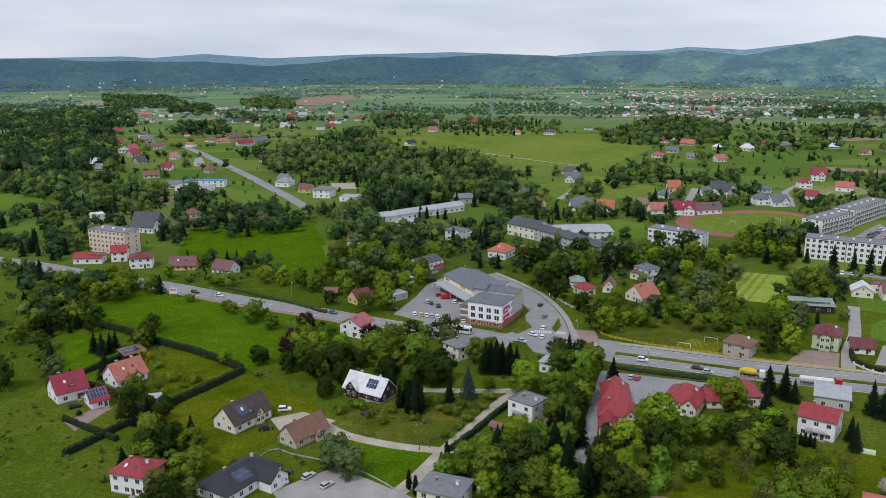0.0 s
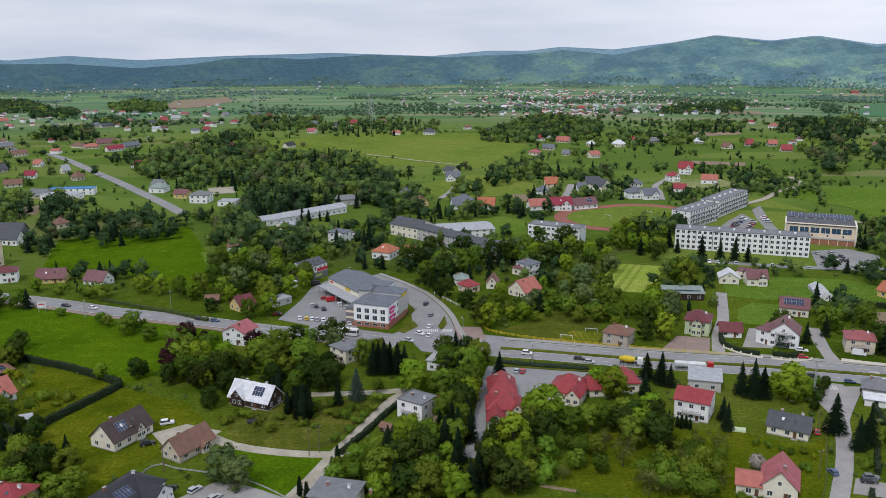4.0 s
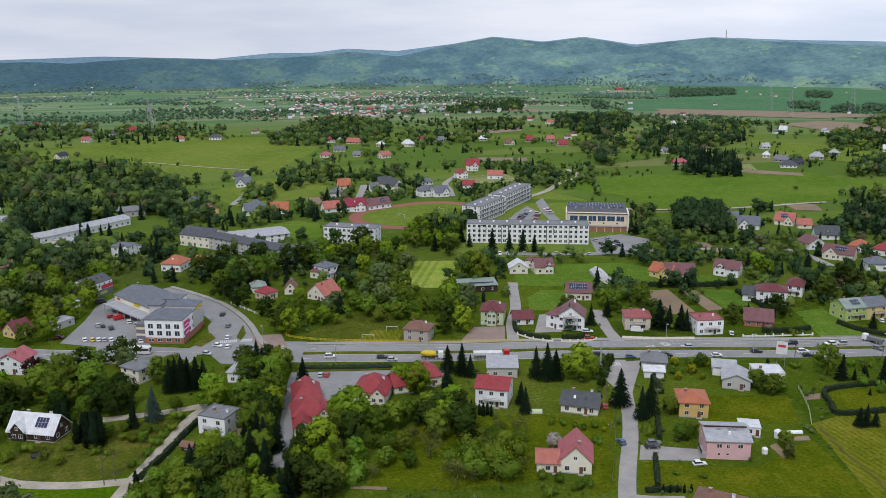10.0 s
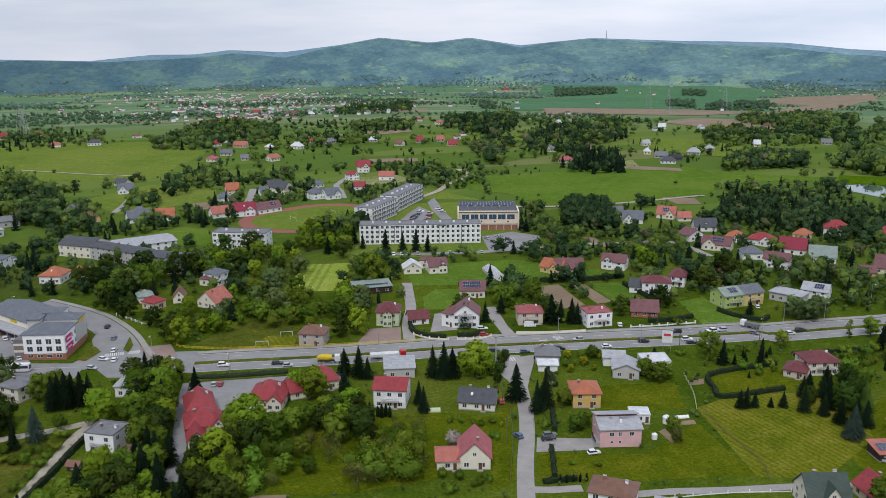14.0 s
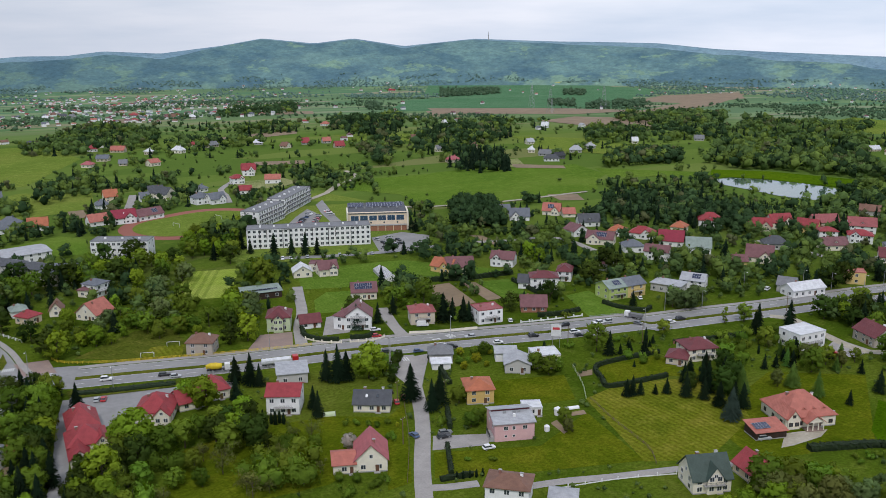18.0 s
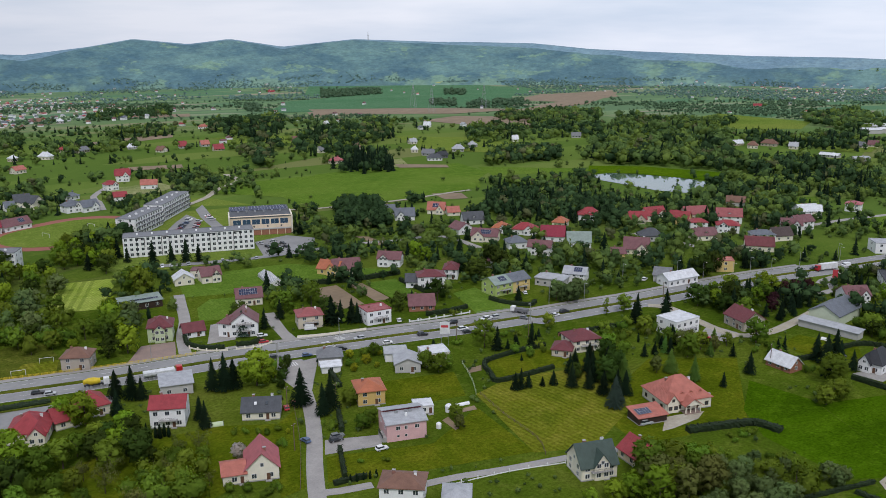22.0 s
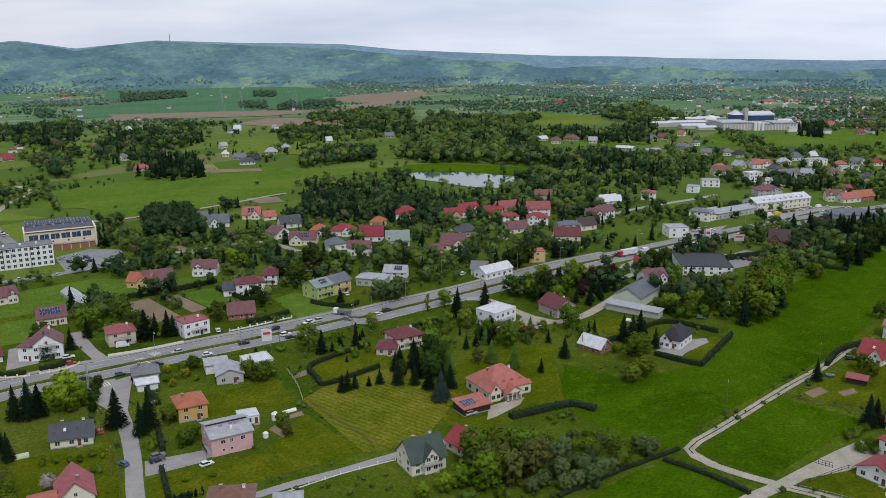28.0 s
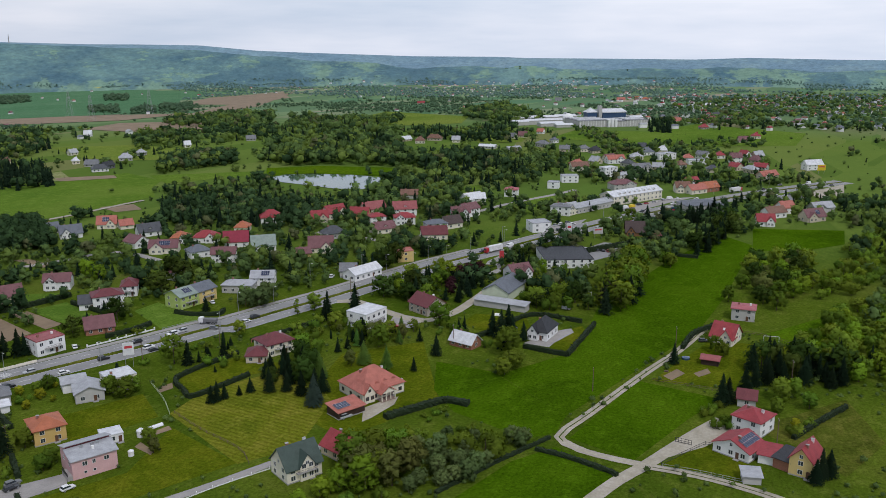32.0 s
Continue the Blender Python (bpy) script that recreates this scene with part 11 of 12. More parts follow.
farm(51, 628, 14, "white", "slate")
farm(180, 1032, 11, "white", "red")
farm(200, 1007, 18, "white", "salmon")
farm(222, 965, 9, "white", "white")
farm(252, 958, 15, "white", "white")
farm(305, 994, 18, "white", "grey")
farm(356, 988, 12, "white", "white")
farm(366, 935, 11, "cream", "brown")
farm(285, 1014, 9, "white", "red")
farm(147, 892, 12, "white", "pinkred")
farm(170, 933, 14, "white", "slate")
farm(180, 885, 9, "white", "grey")
farm(207, 865, 13, "white", "salmon")
farm(131, 704, 11, "white", "orange")
farm(119, 673, 13, "white", "slate")
farm(167, 705, 13, "white", "dgrey")
farm(266, 768, 15, "white", "crimson")
farm(201, 690, 10, "white", "slate")
farm(126, 1123, 15, "white", "dgrey")
farm(266, 1716, 15, "white", "grey")
farm(222, 1703, 13, "white", "white")
farm(360, 1644, 16, "white", "red")
farm(200, 1012, 16, "cream", "orange")
farm(210, 874, 13, "white", "salmon")
farm(402, 955, 10, "white", "red")
farm(429, 954, 11, "white", "salmon")
farm(422, 903, 13, "white", "red")
farm(460, 720, 15, "white", "pinkred")
farm(524, 913, 11, "white", "brown")
farm(259, 1760, 17, "white", "dgrey")
farm(366, 1674, 16, "white", "salmon")
farm(404, 1549, 15, "white", "brown")
farm(428, 1507, 12, "white", "white")
farm(420, 903, 15, "white", "red")
farm(405, 966, 10, "white", "brown")
farm(424, 949, 9, "white", "red")
farm(529, 923, 11, "white", "red")
farm(534, 1196, 14, "white", "salmon")
farm(687, 1102, 8, "white", "white")
farm(494, 804, 8, "white", "grey")
farm(461, 722, 15, "white", "crimson")
farm(538, 804, 9, "cream", "brown")
farm(620, 807, 10, "white", "lgrey")
farm(570, 741, 8, "white", "white")
farm(563, 710, 16, "grey", "grey")
farm(544, 674, 17, "white", "dgrey")
farm(563, 683, 13, "dgrey", "black")
farm(610, 716, 15, "white", "lgrey")
farm(648, 733, 12, "white", "lgrey")
farm(727, 748, 8, "white", "white")
farm(494, 808, 9, "white", "brown")
farm(725, 746, 9, "white", "white")
farm(817, 733, 13, "white", "grey")
farm(1315, 2427, 27, "white", "red")
farm(689, 1106, 8, "white", "white")
farm(776, 980, 11, "white", "white")
farm(894, 555, 15, "white", "white")
farm(878, 528, 13, "cream", "brown")
farm(913, 530, 20, "beige", "brown")
farm(907, 496, 11, "white", "lgrey")
farm(866, 435, 22, "white", "white")
farm(862, 398, 18, "white", "lgrey")
farm(909, 389, 19, "grey", "grey")
farm(956, 389, 9, "white", "slate")
farm(877, 347, 12, "beige", "grey")
farm(887, 327, 14, "white", "grey")
farm(882, 312, 14, "white", "black")
farm(997, 451, 12, "white", "plum")
farm(978, 457, 10, "white", "grey")
farm(1056, 453, 10, "white", "salmon")
farm(1982, 834, 18, "white", "white")
farm(1975, 801, 17, "white", "grey")
farm(2066, 675, 24, "white", "salmon")
farm(2189, 672, 19, "cream", "orange")
farm(2130, 634, 17, "white", "orange")
farm(1434, 321, 17, "white", "pinkred")
farm(1344, 348, 13, "cream", "salmon")
farm(1890, 428, 16, "white", "white")
farm(937, 281, 10, "white", "dgrey")
farm(912, 250, 13, "white", "white")
farm(893, 207, 15, "white", "grey")
farm(901, 188, 11, "white", "red")
farm(1678, 1005, 19, "white", "red")
farm(3463, 1102, 36, "white", "white")
farm(2987, 1081, 36, "white", "white")
farm(3208, 1494, 36, "white", "white")
drape("pasture", [(1190.0, 838.0), (1390.5, 909.5), (1339.9, 762.3), (1116.5, 650.0), (1080.6, 696.1)], M["pasture"], "pasture between woods", 0.3041, cat="pasture", far=True)
drape("pasture", [(743.9, 476.1), (871.4, 467.1), (855.6, 412.2), (769.3, 400.2), (722.3, 427.6)], M["pasture"], "pasture beyond the pond", 0.3082, cat="pasture", far=True)
drape("pasture", [(1182.9, 769.1), (1347.3, 782.1), (1315.8, 693.8), (1166.1, 628.3), (1095.2, 682.5)], M["pasture"], "pasture between tree belts", 0.3123, cat="pasture", far=True)
drape("pasture", [(1004.8, 528.7), (1034.9, 516.2), (1010.2, 450.5), (944.3, 427.7), (912.0, 468.6)], M["pasture"], "pasture between woods", 0.3164, cat="pasture", far=True)
drape("pasture", [(479.5, 1044.6), (543.7, 1008.6), (612.2, 971.9), (564.3, 902.9), (462.8, 932.0)], M["pasture"], "pasture behind trees", 0.3205, cat="pasture", far=True)
drape("pasture", [(657.9, 897.0), (721.0, 824.0), (704.3, 691.5), (634.6, 673.1), (596.0, 754.8)], M["pasture"], "pasture round farmsteads", 0.3246, cat="pasture", far=True)


# ---- copses and tree belts beyond the village ----
wood("far copse in the fields", [(1464, 2377), (1638, 2302), (1488, 2092), (1227, 1996)], 8, 7, 12, 179, "hazy_copse", 0)
wood("far copse in the fields", [(1738, 2103), (1803, 2082), (1616, 1867), (1588, 1923)], 8, 7, 12, 180, "hazy_copse", 0)
wood("far copse in the fields", [(1294, 1618), (1368, 1617), (1195, 1413), (1172, 1466)], 8, 7, 12, 181, "hazy_copse", 0)
wood("far copse in the fields", [(1274, 1469), (1353, 1484), (1195, 1311), (1169, 1340)], 8, 7, 12, 182, "hazy_copse", 0)
wood("far copse in the fields", [(1409, 1526), (1506, 1526), (1295, 1313), (1240, 1344)], 8, 7, 12, 183, "hazy_copse", 0)
wood("far copse in the fields", [(888, 1756), (913, 1741), (804, 1536), (792, 1569)], 8, 7, 12, 184, "hazy_copse", 0)
drape("rape_field", [(2773.6, 2197.1), (2908.9, 2067.3), (2712.9, 1927.8), (2708.8, 2145.8)], M["rape"], "yellow rape field in flower", 0.3287, cat="field", far=True)
drape("rape_field", [(2865.7, 1564.6), (3076.9, 1443.7), (2914.0, 1366.7), (2780.6, 1506.7)], M["rape"], "yellow rape field in flower", 0.3328, cat="field", far=True)
drape("rape_field", [(1964.6, 3062.2), (2184.0, 3022.9), (2265.4, 2822.4), (2107.7, 2643.4), (2001.8, 2738.5), (1841.5, 2854.2)], M["rape"], "yellow rape field in flower", 0.3369, cat="field", far=True)
drape("crop_field", [(1579.3, 2643.5), (1854.1, 2601.7), (2042.0, 2378.2), (2017.3, 1972.8), (1808.8, 1814.8), (1458.9, 1660.2), (1242.3, 1815.5), (1288.1, 2188.4)], M["crop"], "smooth green crop field", 0.341, cat="field", far=True)


# ---- suburb along the eastern road ----
farm(850, 258, 15, "cream", "lgrey")
farm(891, 259, 15, "white", "slate")
farm(854, 239, 12, "white", "plum")
farm(882, 235, 11, "cream", "slate")
farm(864, 212, 12, "beige", "salmon")
farm(842, 191, 15, "white", "red")
farm(798, 173, 12, "beige", "dgrey")
farm(873, 181, 12, "beige", "plum")
farm(895, 177, 11, "white", "slate")
farm(915, 171, 12, "white", "red")
farm(812, 203, 11, "white", "brown")
farm(797, 254, 12, "white", "dgrey")
farm(775, 237, 13, "white", "brown")
farm(770, 223, 12, "white", "dullred")
farm(791, 221, 13, "white", "lgrey")
farm(880, 153, 14, "white", "plum")
farm(923, 154, 13, "white", "lgrey")
farm(1232, 281, 13, "grey", "red")
farm(1327, 346, 15, "cream", "salmon")
farm(1540, 333, 13, "cream", "dgrey")
farm(1374, 279, 14, "cream", "plum")
farm(1066, 197, 14, "beige", "plum")
farm(1124, 193, 11, "cream", "red")
farm(823, 161, 13, "beige", "red")
farm(811, 145, 15, "beige", "lgrey")
farm(838, 140, 14, "grey", "red")
farm(826, 277, 14, "white", "plum")
farm(778, 292, 15, "white", "salmon")
farm(800, 287, 12, "beige", "lgrey")


# ---- woods and belts across the valley ----
wood("garden trees of the eastern suburb", [(764, 248), (845, 248), (883, 212), (910, 148), (761, 122), (738, 154), (732, 187), (700, 208)], 10, 6, 10, 260, "woods", 0.25)
wood("leafy hedges on the eastern slope", [(986, 255), (1076, 235), (1076, 177), (1015, 166), (993, 210)], 9, 5, 9, 261, "woods", 0.1)
wood("trees round hillside houses", [(1397, 340), (1602, 327), (1600, 268), (1277, 212), (1262, 256), (1282, 304)], 11, 7, 11, 262, "woods", 0.2)
wood("dense dark leafy wood beside the far road", [(-641, 1058), (-610, 1155), (-498, 1059), (-364, 778), (-382, 756), (-460, 752)], 7, 12, 16, 200, "woods_dark", 0.04)

wood("dark wood belt on the valley floor", [(-1032, 1713), (-862, 1537), (-914, 1761), (-697, 1584), (-555, 1266), (-623, 1211), (-744, 1231)], 8, 9, 14, 201, "woods_dark", 0.3)

wood("light leafy wood behind a meadow", [(-438, 714), (-426, 748), (-379, 728), (-334, 707), (-272, 662), (-254, 628), (-274, 614), (-263, 573), (-295, 585), (-329, 611), (-370, 638), (-396, 644)], 6.5, 8, 12, 202, "woods", 0.06)

wood("tall garden trees in fresh leaf", [(-283, 629), (-274, 642), (-245, 574), (-255, 567)], 6, 8, 12, 203, "woods", 0.1)

wood("broad mixed spring wood in the middle of the valley", [(-242, 821), (-229, 913), (-213, 1047), (-190, 1160), (-154, 1013), (-118, 900), (-68, 888), (-28, 828), (-1, 763), (2, 689), (-8, 628), (-20, 616), (-48, 626), (-74, 620), (-101, 634), (-121, 720), (-146, 737), (-181, 769), (-200, 755)], 7, 9, 14, 204, "woods", 0.12)

wood("mixed trees with conifers near the long sheds", [(-109, 623), (-105, 658), (-49, 637), (-44, 601), (-77, 583), (-96, 578)], 6.5, 9, 14, 205, "woods_dark", 0.35)

wood("dark mixed trees between houses and meadow", [(-244, 616), (-248, 664), (-219, 618), (-185, 586), (-172, 603), (-160, 599), (-138, 581), (-130, 539), (-151, 522), (-162, 510), (-186, 525), (-201, 524), (-196, 489)], 6.5, 7, 12, 206, "woods_dark", 0.25)

wood("tall lime trees beside the meadow", [(-118, 561), (-112, 590), (-92, 577), (-76, 521), (-74, 491), (-91, 486), (-100, 497)], 7, 10, 14, 207, "woods", 0.0)

wood("leafy trees behind the corner shop", [(-72, 544), (-60, 562), (-40, 521), (-38, 479), (-62, 477)], 6.5, 7, 11, 208, "woods", 0.1)

wood("dark tree belt behind the village road", [(-494, 1277), (-418, 1269), (-366, 1118), (-425, 1105)], 7, 8, 13, 209, "woods_dark", 0.3)

wood("dark tree belt in the fields", [(-759, 1919), (-625, 1812), (-546, 1580), (-633, 1597)], 8, 8, 13, 210, "woods_dark", 0.3)

wood("dark copse in the fields", [(-482, 1469), (-432, 1463), (-398, 1344), (-442, 1348)], 7, 8, 12, 211, "woods_dark", 0.2)

wood("light copse in the fields", [(-626, 2009), (-635, 2257), (-508, 2046), (-426, 1714), (-522, 1730)], 8, 7, 12, 212, "woods", 0.1)

wood("garden trees of an outlying hamlet", [(-232, 1449), (-106, 1387), (-94, 1231), (-179, 1191)], 8, 7, 12, 213, "woods", 0.2)

wood("wooded belt on the valley floor", [(-1170, 2457), (-935, 2369), (-710, 1892), (-815, 1731)], 9, 7, 12, 214, "woods_dark", 0.15)

wood("garden trees of an outlying hamlet", [(-97, 1273), (-2, 1401), (71, 1280), (59, 1119), (-30, 1099), (-86, 1121)], 10, 6, 10, 215, "woods", 0.2)

wood("wide wood between pastures", [(102, 1049), (153, 1162), (225, 1387), (270, 1393), (291, 1195), (244, 1021), (190, 1004), (145, 1000), (110, 1029)], 7.5, 8, 13, 216, "woods", 0.15)

wood("tree belt behind white farm houses", [(252, 1002), (296, 1101), (345, 1043), (379, 1048), (356, 967), (299, 955), (245, 950)], 7.5, 7, 12, 217, "woods", 0.15)

wood("leafy belt between pasture and gardens", [(77, 707), (98, 765), (130, 820), (137, 771), (149, 755), (196, 774), (189, 724), (161, 723), (121, 729), (85, 699)], 6.5, 7, 12, 218, "woods", 0.1)

wood("leafy trees at the pasture edge", [(-13, 633), (0, 695), (17, 670), (25, 653), (19, 597), (0, 592)], 6.5, 7, 12, 219, "woods", 0.1)

wood("round leafy trees in a garden", [(50, 696), (72, 697), (69, 666), (48, 658)], 6, 8, 12, 220, "woods", 0.0)

wood("dark far belt of conifers", [(578, 1733), (771, 1879), (637, 1547), (481, 1491), (482, 1556)], 9, 8, 13, 221, "woods_dark", 0.4)

wood("copse between strips of pasture", [(410, 1244), (455, 1242), (505, 1223), (465, 1122), (413, 1106), (378, 1124)], 8, 8, 12, 222, "woods", 0.2)

wood("scrubby trees behind the apartment blocks", [(207, 628), (235, 662), (271, 664), (247, 617), (228, 615)], 6, 4, 8, 223, "woods", 0.05)

wood("scrub at the edge of the hay meadow", [(296, 685), (327, 707), (355, 694), (326, 638), (292, 630), (291, 661)], 6.5, 4, 8, 224, "woods", 0.05)

wood("dark belt behind red-roofed cottages", [(588, 1271), (746, 1354), (634, 1133), (539, 993), (490, 1007), (514, 1130)], 7.5, 8, 13, 225, "woods_dark", 0.3)

wood("trees round a farmstead", [(459, 944), (506, 962), (486, 867), (442, 825), (414, 838)], 7, 7, 12, 226, "woods", 0.1)

wood("mixed wood with a few hidden houses", [(469, 831), (596, 1004), (685, 1027), (800, 1101), (643, 878), (571, 836), (510, 789), (467, 775)], 7, 8, 13, 227, "woods_dark", 0.25)

wood("dense round copse in a field", [(419, 812), (431, 806), (393, 734), (382, 740)], 5.5, 9, 13, 228, "woods_dark", 0.1)

wood("dense dark spruce stand beside a farm track", [(487, 764), (537, 746), (469, 642), (424, 650), (438, 696)], 5.5, 9, 13, 229, "woods_dark", 0.85)

wood("dense straight belt of tall trees across a field", [(573, 629), (616, 669), (692, 647), (644, 598), (555, 609)], 5, 10, 13, 230, "woods_dark", 0.0)

wood("round leafy trees round farm houses", [(744, 860), (809, 915), (847, 864), (780, 777), (727, 757), (672, 767)], 7, 8, 13, 231, "woods", 0.05)

wood("belt of leafy trees before bare fields", [(1013, 1096), (1178, 1128), (1218, 1040), (1041, 887), (948, 916), (952, 1006)], 7.5, 8, 13, 232, "woods", 0.1)

wood("dark green belt along a brook", [(851, 844), (951, 810), (856, 727), (771, 759)], 7.5, 8, 13, 233, "woods_dark", 0.1)

wood("dense dark wood between the pond and the houses", [(443, 480), (490, 440), (500, 400), (480, 345), (470, 328), (445, 357), (423, 387), (401, 417), (389, 438)],
     5.2, 8, 11, 251, "woods_dark", 0.35)
wood("low willows on the near bank of the pond", [(538, 490), (554, 485), (535, 452), (544, 407), (532, 390), (507, 406), (508, 463)], 4.6, 3, 5.5, 252, "woods", 0.1)
wood("dense dark wood in front of the pond", [(456, 505), (510, 517), (531, 497), (505, 438), (508, 418), (534, 392), (465, 341), (435, 358), (429, 383), (427, 412), (448, 454), (452, 482)], 5.2, 5, 8, 234, "woods_dark", 0.3)

wood("tall mixed trees at the end of the pond", [(534, 392), (561, 376), (596, 372), (651, 372), (645, 352), (599, 321), (559, 314), (540, 322), (538, 345), (483, 314), (465, 325), (465, 341)], 6.5, 8, 12, 235, "woods", 0.2)

wood("dark wood behind the pond with conifers", [(720, 449), (786, 450), (800, 431), (783, 396), (770, 356), (715, 329), (686, 358), (691, 407)], 6.5, 10, 14, 236, "woods_dark", 0.3)

wood("tall spring-green wood behind the pond", [(726, 628), (838, 697), (889, 692), (988, 710), (945, 607), (743, 464), (706, 424), (692, 446), (672, 512), (656, 546), (660, 580)], 7.5, 11, 17, 237, "woods", 0.08)

wood("leafy belt across the valley", [(1090, 893), (1166, 883), (1141, 837), (1236, 772), (1042, 670), (968, 710), (940, 771)], 8, 8, 13, 238, "woods", 0.1)

wood("dark belt below the factory slope", [(949, 593), (1043, 597), (966, 513), (1045, 530), (1097, 506), (1019, 454), (923, 432), (904, 458), (912, 491), (927, 530)], 7, 8, 13, 239, "woods_dark", 0.3)

wood("leafy wood beside the factory", [(1465, 791), (1695, 809), (1381, 597), (1217, 517), (1151, 548), (1264, 672)], 8, 8, 14, 240, "woods", 0.05)

wood("scrubby belt on the factory slope", [(1140, 439), (1157, 418), (1061, 355), (986, 313), (897, 281), (933, 317), (1050, 393)], 7, 5, 9, 241, "woods", 0.05)

wood("dark conifers at the factory wall", [(1284, 382), (1310, 353), (1142, 304), (1149, 334)], 6, 9, 13, 242, "woods_dark", 0.8)

wood("leafy garden trees beyond the workshops", [(745, 342), (807, 352), (784, 314), (728, 286), (708, 298), (697, 314)], 7, 6, 10, 243, "woods", 0.1)

wood("leafy belt between gardens and pasture", [(909, 291), (938, 277), (971, 251), (947, 200), (877, 185), (871, 214), (866, 255)], 7.5, 6, 10, 244, "woods", 0.1)

wood("leafy suburb on the far slope", [(1724, 470), (2414, 480), (2681, 348), (2649, 134), (1502, 72), (1335, 111), (1581, 193), (1503, 297)], 14, 6, 11, 245, "woods", 0.15)





# ---- the far valley ----
fill_village()
fill_valley()


# ---- vehicles ----
car(31.5, 329.3, -25, "white", "suv")
car(52.6, 322.1, -16, "white", "suv")
car(71.9, 315.1, -18, "black", "estate")
car(75.0, 311.3, -18, "silver", "hatch")
car(178.6, 282.3, -18, "black", "suv")
car(191.4, 288.4, 162, "silver", "estate")
car(164.5, 285.3, -17, "blue", "hatch")
car(197.3, 276.2, -19, "white", "hatch")
car(214.4, 274.9, -19, "black", "suv")
car(234.0, 278.5, 165, "black", "suv")
car(248.1, 272.9, 165, "white", "suv")
car(11.0, 348.7, -39, "white", "hatch")
car(6.3, 340.6, -39, "silver", "hatch")
car(153.6, 291.0, -17, "black", "suv")
car(262.5, 262.8, -67, "grey", "hatch")
car(-86.3, 375.5, -24, "black", "hatch")
car(-78.8, 372.3, -24, "blue", "hatch")
car(-152.7, 399.7, -25, "black", "estate")
car(-139.0, 395.2, -25, "white", "hatch")
car(-52.2, 379.5, -24, "black", "hatch")
car(29.4, 330.1, -25, "black", "estate")
car(33.7, 327.6, -25, "silver", "estate")
car(15.3, 389.4, 70, "black", "hatch")
car(16.7, 372.8, 70, "grey", "hatch")
car(15.6, 357.5, 70, "white", "hatch")
car(14.9, 346.1, 70, "white", "hatch")
car(252.7, 271.9, 165, "silver", "suv")
car(267.5, 269.3, 113, "black", "hatch")
car(276.0, 256.4, -13, "white", "hatch")
car(282.6, 257.4, -13, "black", "suv")
car(232.0, 269.1, -15, "white", "suv")
car(231.1, 265.1, -15, "black", "estate")
car(438.2, 222.0, 160, "black", "hatch")
car(456.4, 213.2, 165, "white", "van")
lorry(90.3, 308.4, -17, "mixer")
lorry(112.0, 301.6, -14, "tanker")
lorry(-20.7, 350.3, -21, "coach")
lorry(266.5, 270.1, 113, "tipper")
lorry(441.3, 216.6, 160, "box")
lorry(704.1, 133.6, -26, "box")
car(461.1, 201.6, 165, "black", "estate")
car(483.7, 196.8, 163, "white", "van")
car(514.5, 192.5, 161, "silver", "hatch")
car(527.0, 183.9, -17, "white", "hatch")
car(548.7, 180.1, -17, "black", "hatch")
car(593.9, 175.2, 159, "black", "hatch")
car(582.8, 167.9, -21, "silver", "hatch")
car(631.1, 163.5, 156, "white", "hatch")
car(657.3, 153.0, 154, "white", "estate")
car(725.9, 116.7, -28, "black", "hatch")
car(752.2, 108.4, 149, "silver", "hatch")
car(770.3, 89.0, 149, "white", "van")
car(771.6, 71.1, -31, "grey", "hatch")
car(-41.7, 373.0, 100, "white", "hatch")
car(-38.6, 372.2, 100, "yellow", "hatch")
car(-36.2, 371.4, 100, "white", "hatch")
car(-33.9, 370.6, 100, "silver", "hatch")
car(-31.1, 369.8, 100, "white", "hatch")
car(-37.8, 391.3, 100, "silver", "hatch")
car(-35.7, 389.5, 100, "black", "hatch")
car(-32.0, 385.3, 100, "black", "suv")
car(-25.0, 392.1, 100, "white", "estate")
car(-21.8, 386.9, 100, "silver", "suv")
car(-22.0, 365.9, 100, "black", "hatch")
car(-19.4, 364.3, 100, "white", "hatch")
car(-32.7, 402.0, 20, "red", "hatch")
car(-29.2, 398.3, 20, "red", "van")
car(-42.7, 430.3, 10, "black", "suv")
car(-38.8, 426.2, 10, "black", "van")
car(-52.2, 379.5, 10, "red", "hatch")
car(38.6, 308.2, 70, "black", "hatch")
car(45.9, 304.7, 70, "silver", "hatch")
car(48.0, 303.8, 70, "red", "hatch")
car(125.6, 221.3, 95, "blue", "hatch")
car(133.2, 215.4, -10, "black", "estate")
car(135.1, 217.6, -10, "grey", "estate")
car(140.9, 201.6, -10, "white", "hatch")
car(133.3, 246.7, 70, "red", "hatch")
car(137.4, 248.6, 70, "red", "hatch")
car(182.0, 311.7, -25, "white", "van")
car(158.8, 310.2, -20, "red", "hatch")
car(161.9, 317.4, -20, "white", "estate")
car(218.0, 296.4, 60, "white", "estate")
car(289.6, 289.9, 60, "white", "hatch")
car(-74.6, 268.3, 15, "white", "suv")
car(-77.1, 253.7, 25, "black", "suv")
car(-63.3, 224.8, 55, "black", "suv")
car(-56.3, 224.2, 55, "silver", "estate")
car(-50.0, 219.5, 55, "silver", "estate")
car(-63.5, 218.8, 50, "white", "van")
car(-147.0, 266.1, 40, "black", "estate")
car(-221.5, 423.0, 40, "silver", "estate")
car(-214.2, 426.0, 40, "grey", "hatch")
car(302.2, 195.8, -60, "red", "hatch")
car(217.2, 160.7, -20, "silver", "suv")
car(352.8, 266.8, 20, "white", "suv")
car(347.8, 73.9, -60, "black", "estate")
car(323.9, 149.7, -80, "black", "suv")
car(476.7, 180.7, -20, "white", "hatch")
car(474.0, 177.2, -20, "black", "hatch")
